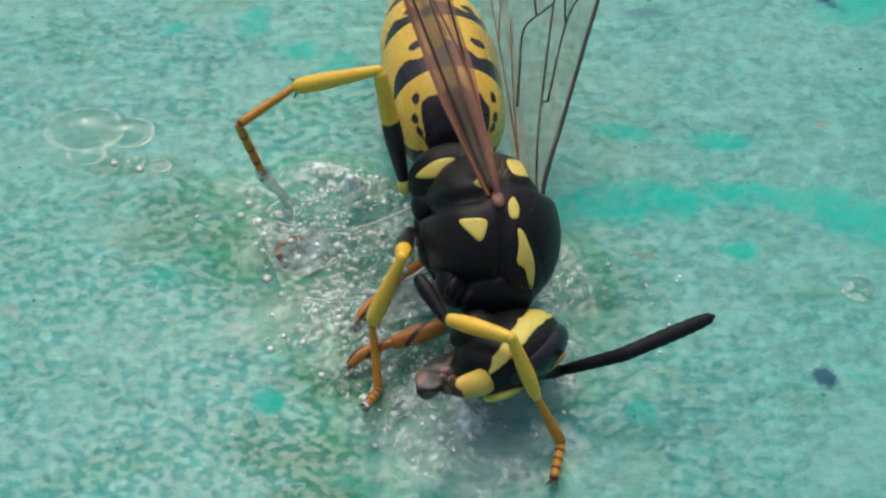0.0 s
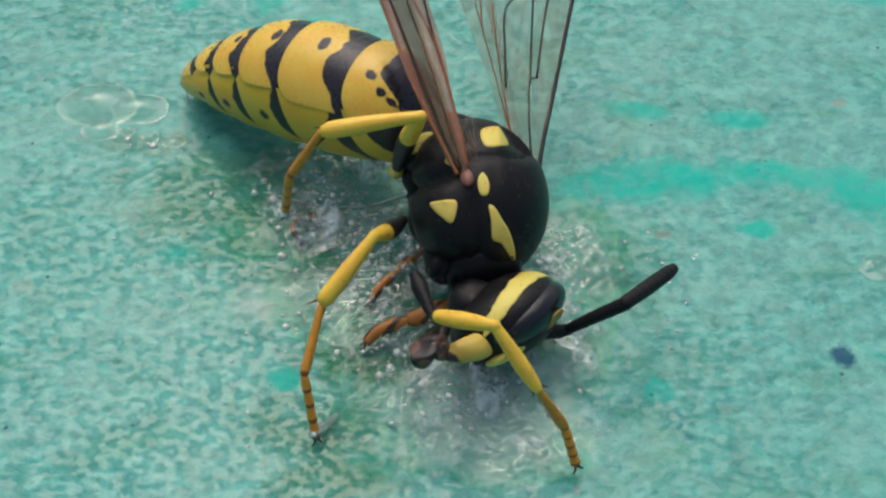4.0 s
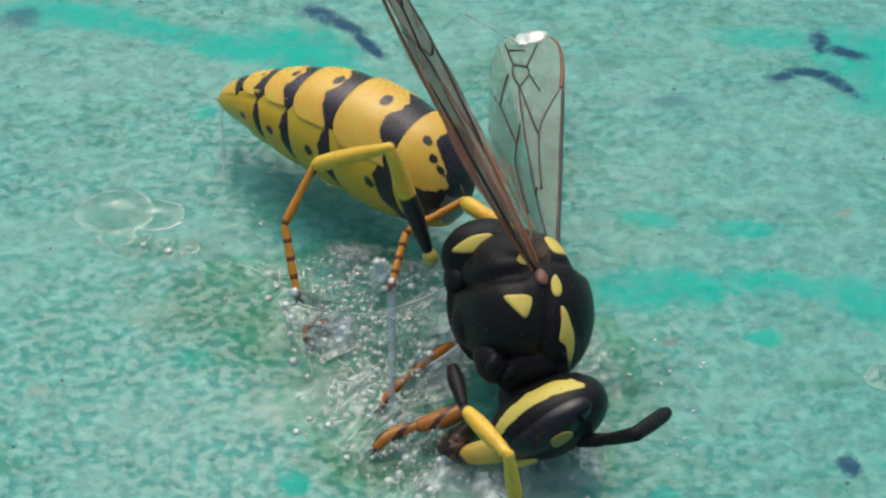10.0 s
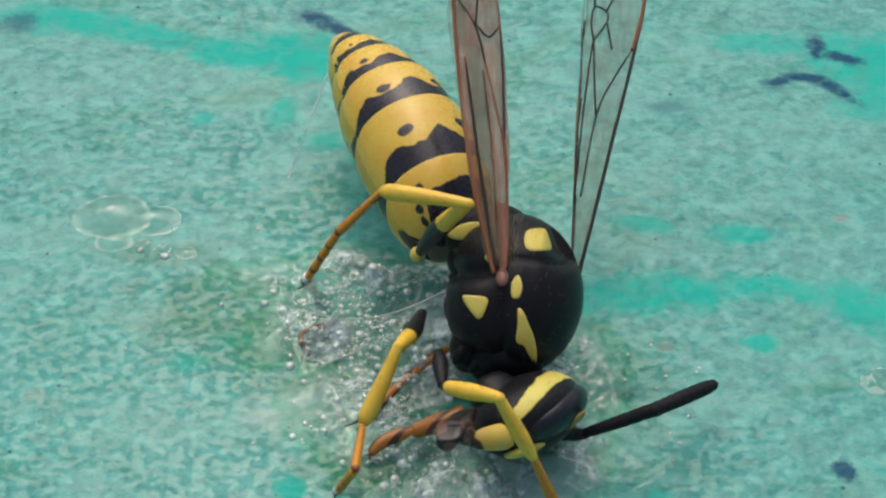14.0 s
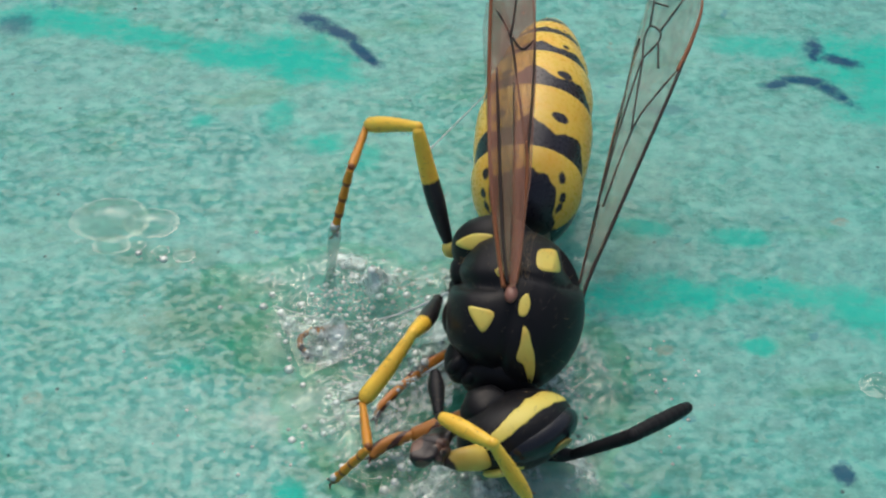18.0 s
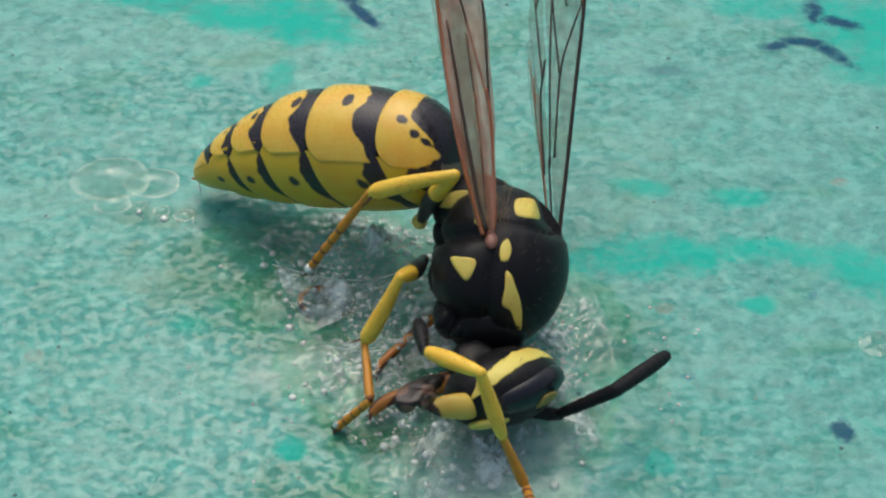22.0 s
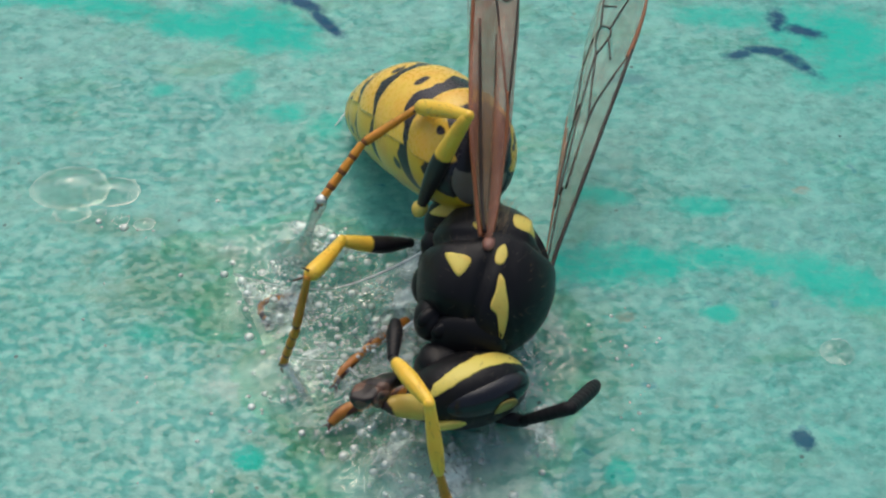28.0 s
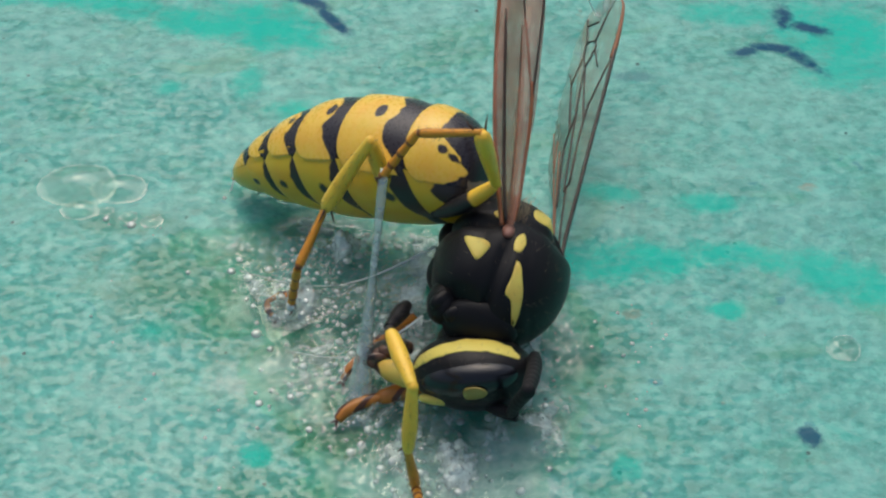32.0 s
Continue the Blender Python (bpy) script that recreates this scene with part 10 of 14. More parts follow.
    walk(parts["mid_1"], [
        (0, mm(-1.64, -4.69, 3.11, -67, -16, 160)), (0.25, mm(-1.93, -4.81, 3.35, -67, -17, 160)), (0.5, mm(-2.22, -4.90, 3.56, -67, -18, 159)), (0.75, mm(-2.11, -4.64, 3.72, -67, -19, 159)),
        (1, mm(-2.00, -4.36, 3.85, -67, -20, 159)), (1.25, mm(-2.01, -4.16, 3.88, -66, -21, 158)), (1.5, mm(-2.03, -3.97, 3.92, -65, -23, 157)), (1.75, mm(-1.88, -3.66, 3.94, -65, -24, 157)),
        (2, mm(-1.72, -3.36, 3.97, -64, -25, 156)), (2.25, mm(-1.92, -3.52, 3.93, -63, -25, 156)), (2.5, mm(-2.11, -3.67, 3.87, -62, -25, 156)), (2.75, mm(-2.48, -3.85, 3.80, -61, -25, 156)),
        (3, mm(-2.84, -4.03, 3.73, -60, -25, 156)), (3.25, mm(-2.76, -4.45, 3.52, -44, -30, 152)), (3.5, mm(-2.65, -4.83, 3.24, -27, -34, 146)), (3.75, mm(-2.63, -4.83, 3.25, -29, -32, 150)),
        (4, mm(-2.61, -4.83, 3.27, -31, -30, 153)), (4.25, mm(-2.59, -4.82, 3.28, -32, -28, 157)), (4.5, mm(-2.57, -4.82, 3.30, -33, -26, 161)), (4.75, mm(-2.55, -4.82, 3.31, -34, -24, 164)),
        (5, mm(-2.53, -4.81, 3.32, -35, -21, 168)), (5.25, mm(-2.51, -4.81, 3.34, -36, -19, 171)), (5.5, mm(-2.49, -4.81, 3.35, -36, -17, 175)), (5.75, mm(-2.34, -4.95, 3.28, -53, -16, 175)),
        (6, mm(-2.19, -5.06, 3.18, -69, -16, 176)), (6.25, mm(-1.89, -4.60, 3.52, -71, -18, 175)), (6.5, mm(-1.59, -4.08, 3.77, -73, -20, 174)), (6.75, mm(-1.66, -3.54, 3.94, -73, -23, 173)),
        (7, mm(-1.76, -2.98, 3.97, -73, -26, 172)), (7.25, mm(-1.93, -3.83, 3.95, -70, -27, 172)), (7.5, mm(-2.12, -4.65, 3.76, -66, -28, 171)), (7.75, mm(-2.11, -4.68, 3.46, -59, -30, 170)),
        (8, mm(-2.08, -4.62, 3.05, -52, -32, 169)), (8.25, mm(-1.34, -3.50, 3.50, -74, -42, 162)), (8.5, mm(-0.60, -2.21, 3.76, -99, -53, 161)), (8.75, mm(-0.56, -2.07, 3.81, -99, -57, 162)),
        (9, mm(-0.54, -1.91, 3.79, -99, -61, 164)), (9.25, mm(-0.55, -2.23, 3.76, -94, -54, 162)), (9.5, mm(-0.58, -2.54, 3.69, -90, -46, 162)), (9.75, mm(-0.01, -2.12, 3.57, -108, -61, 166)),
        (10, mm(0.49, -1.67, 3.36, -144, -73, -171)), (10.25, mm(0.50, -1.52, 3.54, 149, -74, -98)), (10.5, mm(0.49, -1.36, 3.69, 121, -60, -63)), (10.75, mm(-1.69, -3.29, 3.40, 158, -64, -73)),
        (11, mm(-2.86, -3.82, 1.42, -160, -64, -88)), (11.25, mm(-2.68, -3.90, 1.94, -125, -49, -122)), (11.5, mm(-2.32, -3.85, 2.47, -111, -29, -136)), (11.75, mm(-2.42, -4.07, 2.77, -105, -25, -138)),
        (12, mm(-2.48, -4.24, 3.05, -99, -21, -139)), (12.25, mm(-2.40, -4.35, 3.15, -96, -22, -138)), (12.5, mm(-2.32, -4.44, 3.23, -93, -24, -138)), (12.75, mm(-2.30, -4.50, 3.50, -95, -22, -138)),
        (13, mm(-2.27, -4.52, 3.71, -96, -19, -139)), (13.25, mm(-2.27, -4.67, 3.35, -84, -37, -139)), (13.5, mm(-2.22, -4.71, 2.88, -67, -55, -145)), (13.75, mm(-2.22, -4.61, 2.89, -71, -52, -143)),
        (14, mm(-2.22, -4.52, 2.90, -75, -49, -142)), (14.25, mm(-2.21, -4.43, 2.90, -79, -47, -141)), (14.5, mm(-2.21, -4.34, 2.91, -82, -44, -140)), (14.75, mm(-2.21, -4.24, 2.92, -85, -41, -140)),
        (15, mm(-2.20, -4.15, 2.92, -88, -38, -140)), (15.25, mm(-2.20, -4.06, 2.93, -91, -35, -140)), (15.5, mm(-2.19, -3.96, 2.93, -94, -32, -140)), (15.75, mm(-2.20, -4.06, 2.95, -96, -30, -140)),
        (16, mm(-2.21, -4.15, 2.96, -97, -29, -140)), (16.25, mm(-2.34, -4.07, 2.96, -96, -30, -140)), (16.5, mm(-2.48, -4.00, 2.96, -95, -31, -140)), (16.75, mm(-2.46, -4.06, 2.96, -94, -32, -140)),
        (17, mm(-2.43, -4.12, 2.97, -93, -33, -140)), (17.25, mm(-2.02, -3.93, 2.92, -91, -38, -139)), (17.5, mm(-1.61, -3.74, 2.88, -90, -44, -139)), (17.75, mm(-1.76, -3.86, 2.86, -86, -53, -140)),
        (18, mm(-1.91, -3.98, 2.84, -81, -62, -142)), (18.25, mm(-1.70, -3.99, 2.83, -85, -54, -140)), (18.5, mm(-1.48, -4.00, 2.82, -88, -47, -139)), (18.75, mm(-1.88, -4.09, 2.82, -89, -43, -139)),
        (19, mm(-2.28, -4.17, 2.83, -90, -38, -139)), (19.25, mm(-2.03, -4.16, 2.77, -91, -43, -139)), (19.5, mm(-1.79, -4.15, 2.72, -92, -47, -139)), (19.75, mm(-1.68, -4.02, 2.66, -90, -55, -139)),
        (20, mm(-1.57, -3.89, 2.61, -88, -64, -139)), (20.25, mm(-1.68, -3.78, 2.75, -90, -53, -139)), (20.5, mm(-1.78, -3.67, 2.88, -92, -43, -139)), (20.75, mm(-2.00, -3.78, 3.00, -91, -37, -139)),
        (21, mm(-2.22, -3.89, 3.12, -90, -32, -139)), (21.25, mm(-2.17, -3.93, 3.13, -91, -32, -139)), (21.5, mm(-2.12, -3.96, 3.15, -92, -32, -139)), (21.75, mm(-2.16, -3.91, 3.16, -93, -32, -139)),
        (22, mm(-2.20, -3.87, 3.18, -93, -32, -139)), (22.25, mm(-1.97, -3.81, 3.37, -95, -32, -139)), (22.5, mm(-1.72, -3.72, 3.54, -97, -32, -139)), (22.75, mm(-1.70, -3.64, 3.69, -99, -32, -139)),
        (23, mm(-1.67, -3.54, 3.81, -100, -33, -139)), (23.25, mm(-1.73, -3.68, 3.71, -99, -32, -139)), (23.5, mm(-1.78, -3.80, 3.60, -98, -32, -139)), (23.75, mm(-1.69, -3.83, 3.47, -97, -32, -139)),
        (24, mm(-1.59, -3.85, 3.32, -95, -31, -139)), (24.25, mm(-1.30, -3.45, 3.66, -101, -32, -139)), (24.5, mm(-1.01, -2.96, 3.86, -106, -32, -139)), (24.75, mm(-0.86, -2.22, 3.91, -107, -62, -126)),
        (25, mm(-0.83, -1.49, 3.61, 147, -83, -9)), (25.25, mm(-1.24, -2.08, 3.93, -125, -79, -104)), (25.5, mm(-1.75, -2.67, 3.86, -111, -67, -126)), (25.75, mm(-1.61, -2.54, 3.88, -115, -69, -124)),
        (26, mm(-1.46, -2.40, 3.90, -120, -70, -122)), (26.25, mm(-1.31, -2.26, 3.92, -126, -71, -120)), (26.5, mm(-1.16, -2.12, 3.93, -132, -72, -117)), (26.75, mm(-1.02, -1.98, 3.94, -138, -73, -113)),
        (27, mm(-0.87, -1.84, 3.95, -146, -74, -109)), (27.25, mm(-0.73, -1.70, 3.95, -153, -75, -105)), (27.5, mm(-0.58, -1.56, 3.95, -162, -75, -99)), (27.75, mm(-1.74, -2.03, 3.77, 149, -73, -23)),
        (28, mm(-2.63, -2.29, 2.96, 137, -60, 17)), (28.25, mm(-2.27, -3.06, 3.31, 150, -64, 7)), (28.5, mm(-1.76, -3.67, 3.49, 165, -66, -6)), (28.75, mm(-1.81, -3.33, 3.66, 172, -66, -10)),
        (29, mm(-1.86, -2.96, 3.80, 178, -66, -14)), (29.25, mm(-1.60, -2.75, 3.91, 170, -66, -15)), (29.5, mm(-1.33, -2.52, 3.95, 162, -67, -16)), (29.75, mm(-1.01, -2.19, 4.17, 163, -68, -27)),
        (30, mm(-0.70, -1.85, 4.30, 165, -69, -40)), (30.25, mm(-0.59, -1.90, 4.50, 142, -65, -20)), (30.5, mm(-0.48, -1.95, 4.69, 126, -59, -7)), (30.75, mm(-0.13, -2.12, 4.88, 116, -55, -2)),
        (31, mm(0.21, -2.29, 5.05, 107, -50, 1)), (31.25, mm(0.39, -2.31, 4.98, 104, -40, 4)), (31.5, mm(0.56, -2.32, 4.90, 102, -30, 7)), (31.75, mm(0.67, -2.28, 4.81, 99, -22, 9)),
        (32, mm(0.76, -2.24, 4.71, 96, -13, 10)),
    ])
    walk(parts["mid_2"], [
        (0, mm(-2.36, -5.23, 1.38, -52, 2, -175)), (0.25, mm(-2.69, -5.33, 1.63, -55, -0, -176)), (0.5, mm(-3.00, -5.41, 1.85, -57, -2, -178)), (0.75, mm(-2.93, -5.14, 2.02, -58, -4, -179)),
        (1, mm(-2.84, -4.85, 2.16, -59, -6, 180)), (1.25, mm(-2.91, -4.65, 2.22, -60, -7, 179)), (1.5, mm(-2.97, -4.45, 2.28, -61, -8, 179)), (1.75, mm(-2.86, -4.14, 2.33, -36, -11, 177)),
        (2, mm(-2.76, -3.84, 2.38, -11, -12, 174)), (2.25, mm(-2.95, -4.03, 2.35, -12, -12, 174)), (2.5, mm(-3.15, -4.22, 2.31, -13, -12, 174)), (2.75, mm(-3.51, -4.43, 2.26, -14, -12, 174)),
        (3, mm(-3.88, -4.65, 2.20, -15, -12, 174)), (3.25, mm(-4.01, -5.37, 2.34, -23, -13, 169)), (3.5, mm(-4.04, -5.97, 2.49, -32, -15, 165)), (3.75, mm(-3.92, -6.04, 2.44, -32, -14, 168)),
        (4, mm(-3.80, -6.11, 2.40, -33, -12, 171)), (4.25, mm(-3.67, -6.16, 2.37, -33, -10, 174)), (4.5, mm(-3.54, -6.21, 2.34, -34, -8, 177)), (4.75, mm(-3.40, -6.26, 2.31, -34, -6, -180)),
        (5, mm(-3.26, -6.29, 2.29, -34, -4, -177)), (5.25, mm(-3.12, -6.32, 2.27, -34, -2, -174)), (5.5, mm(-2.97, -6.35, 2.25, -34, 0, -171)), (5.75, mm(-2.88, -6.09, 1.80, -19, 1, -169)),
        (6, mm(-2.74, -5.71, 1.43, -4, 1, -168)), (6.25, mm(-2.51, -5.19, 1.76, -9, 1, -173)), (6.5, mm(-2.29, -4.59, 2.02, -14, -0, -177)), (6.75, mm(-2.45, -4.02, 2.22, -25, -2, 178)),
        (7, mm(-2.63, -3.42, 2.28, -37, -4, 175)), (7.25, mm(-2.85, -4.38, 2.32, -49, -5, 173)), (7.5, mm(-3.07, -5.30, 2.19, -62, -6, 173)), (7.75, mm(-3.11, -5.52, 2.01, -68, -8, 172)),
        (8, mm(-3.11, -5.63, 1.74, -73, -9, 172)), (8.25, mm(-2.69, -3.62, 2.10, -55, -14, 169)), (8.5, mm(-1.95, -1.41, 2.60, -37, -18, 165)), (8.75, mm(-2.01, -1.29, 2.76, -27, -22, 158)),
        (9, mm(-2.08, -1.15, 2.85, -17, -25, 151)), (9.25, mm(-2.00, -1.62, 2.61, -26, -23, 156)), (9.5, mm(-1.92, -2.08, 2.34, -35, -21, 160)), (9.75, mm(-1.43, -1.13, 2.68, -31, -30, 145)),
        (10, mm(-0.83, -0.27, 3.03, -23, -37, 128)), (10.25, mm(-1.02, -0.33, 3.81, -47, -33, 135)), (10.5, mm(-1.07, -0.53, 4.53, -70, -27, 139)), (10.75, mm(-3.61, -3.20, 3.71, -36, -33, 135)),
        (11, mm(-4.67, -4.50, 1.13, -0, -35, 127)), (11.25, mm(-4.27, -4.33, 0.91, 3, -35, 138)), (11.5, mm(-3.44, -3.95, 0.87, 6, -36, 149)), (11.75, mm(-3.33, -4.24, 1.06, 11, -36, 156)),
        (12, mm(-3.18, -4.47, 1.25, 16, -38, 163)), (12.25, mm(-3.08, -4.69, 1.35, 17, -39, 169)), (12.5, mm(-2.97, -4.89, 1.45, 17, -40, 175)), (12.75, mm(-2.94, -4.86, 1.69, 19, -40, 172)),
        (13, mm(-2.90, -4.78, 1.88, 22, -39, 170)), (13.25, mm(-3.01, -5.60, 1.81, 21, -38, 166)), (13.5, mm(-2.99, -6.18, 1.86, 19, -37, 161)), (13.75, mm(-3.01, -5.99, 1.76, 18, -37, 163)),
        (14, mm(-3.03, -5.80, 1.67, 17, -38, 165)), (14.25, mm(-3.05, -5.60, 1.59, 16, -38, 166)), (14.5, mm(-3.06, -5.40, 1.51, 15, -38, 168)), (14.75, mm(-3.07, -5.19, 1.44, 14, -39, 170)),
        (15, mm(-3.07, -4.97, 1.38, 13, -39, 172)), (15.25, mm(-3.07, -4.75, 1.33, 12, -39, 173)), (15.5, mm(-3.06, -4.53, 1.28, 11, -40, 175)), (15.75, mm(-3.08, -4.54, 1.27, 10, -40, 177)),
        (16, mm(-3.09, -4.56, 1.27, 9, -40, 178)), (16.25, mm(-3.23, -4.53, 1.28, 9, -40, 180)), (16.5, mm(-3.36, -4.50, 1.30, 9, -40, -179)), (16.75, mm(-3.34, -4.62, 1.32, 9, -41, -178)),
        (17, mm(-3.31, -4.73, 1.34, 9, -41, -177)), (17.25, mm(-2.97, -4.68, 1.39, 11, -40, -179)), (17.5, mm(-2.63, -4.62, 1.47, 13, -40, 179)), (17.75, mm(-2.85, -4.96, 1.68, 15, -40, 178)),
        (18, mm(-3.05, -5.28, 1.92, 17, -39, 176)), (18.25, mm(-2.80, -5.14, 1.70, 16, -39, 176)), (18.5, mm(-2.53, -4.98, 1.49, 14, -39, 176)), (18.75, mm(-2.87, -4.97, 1.39, 12, -40, 177)),
        (19, mm(-3.21, -4.95, 1.30, 10, -40, 178)), (19.25, mm(-3.06, -5.00, 1.34, 5, -40, 178)), (19.5, mm(-2.90, -5.04, 1.39, 1, -40, 179)), (19.75, mm(-2.89, -5.08, 1.56, -6, -40, -180)),
        (20, mm(-2.85, -5.08, 1.74, -13, -40, -178)), (20.25, mm(-2.86, -4.81, 1.59, -11, -39, -177)), (20.5, mm(-2.83, -4.50, 1.47, -9, -39, -176)), (20.75, mm(-2.92, -4.53, 1.46, -8, -39, -175)),
        (21, mm(-3.00, -4.55, 1.46, -7, -39, -174)), (21.25, mm(-2.96, -4.57, 1.47, -7, -39, -173)), (21.5, mm(-2.93, -4.58, 1.49, -7, -39, -172)), (21.75, mm(-2.99, -4.51, 1.50, -7, -39, -170)),
        (22, mm(-3.05, -4.45, 1.52, -8, -38, -169)), (22.25, mm(-2.85, -4.34, 1.72, -6, -39, -173)), (22.5, mm(-2.64, -4.21, 1.90, -5, -39, -177)), (22.75, mm(-2.66, -4.09, 2.05, -4, -39, -180)),
        (23, mm(-2.68, -3.95, 2.19, -4, -39, 177)), (23.25, mm(-2.71, -4.11, 2.09, -6, -39, 180)), (23.5, mm(-2.74, -4.27, 1.97, -8, -39, -178)), (23.75, mm(-2.61, -4.32, 1.82, -11, -39, -176)),
        (24, mm(-2.47, -4.37, 1.65, -14, -38, -173)), (24.25, mm(-2.30, -3.83, 2.02, -21, -38, -172)), (24.5, mm(-2.11, -3.20, 2.27, -27, -38, -171)), (24.75, mm(-2.29, -3.22, 3.04, -39, -36, -168)),
        (25, mm(-2.13, -2.94, 3.74, -49, -34, -165)), (25.25, mm(-2.71, -3.32, 3.64, -64, -29, -161)), (25.5, mm(-3.30, -3.64, 3.15, -78, -23, -159)), (25.75, mm(-3.22, -3.42, 3.24, -77, -26, -160)),
        (26, mm(-3.14, -3.21, 3.32, -77, -30, -161)), (26.25, mm(-3.05, -2.99, 3.41, -76, -34, -162)), (26.5, mm(-2.95, -2.76, 3.49, -76, -37, -163)), (26.75, mm(-2.85, -2.54, 3.57, -75, -41, -164)),
        (27, mm(-2.74, -2.31, 3.65, -74, -45, -165)), (27.25, mm(-2.63, -2.08, 3.72, -72, -49, -167)), (27.5, mm(-2.50, -1.84, 3.80, -71, -52, -169)), (27.75, mm(-3.27, -3.19, 4.07, -81, -33, -162)),
        (28, mm(-3.33, -3.99, 3.62, -87, -14, -160)), (28.25, mm(-2.94, -4.84, 3.74, -92, -11, -160)), (28.5, mm(-2.40, -5.50, 3.69, -97, -9, -160)), (28.75, mm(-2.40, -5.18, 3.78, -89, -7, -160)),
        (29, mm(-2.39, -4.84, 3.83, -82, -4, -160)), (29.25, mm(-2.39, -4.52, 4.04, -81, -9, -161)), (29.5, mm(-2.38, -4.15, 4.20, -81, -14, -162)), (29.75, mm(-2.34, -3.60, 4.38, -78, -20, -163)),
        (30, mm(-2.27, -2.99, 4.48, -76, -25, -164)), (30.25, mm(-2.14, -2.97, 5.00, -83, -29, -165)), (30.5, mm(-1.97, -2.92, 5.50, -91, -32, -165)), (30.75, mm(-1.61, -2.90, 5.89, -96, -37, -165)),
        (31, mm(-1.22, -2.87, 6.25, -101, -41, -164)), (31.25, mm(-0.80, -2.87, 6.42, -109, -44, -163)), (31.5, mm(-0.35, -2.84, 6.55, -118, -47, -161)), (31.75, mm(0.01, -2.68, 6.60, -128, -53, -156)),
        (32, mm(0.38, -2.51, 6.60, -139, -57, -148)),
    ])
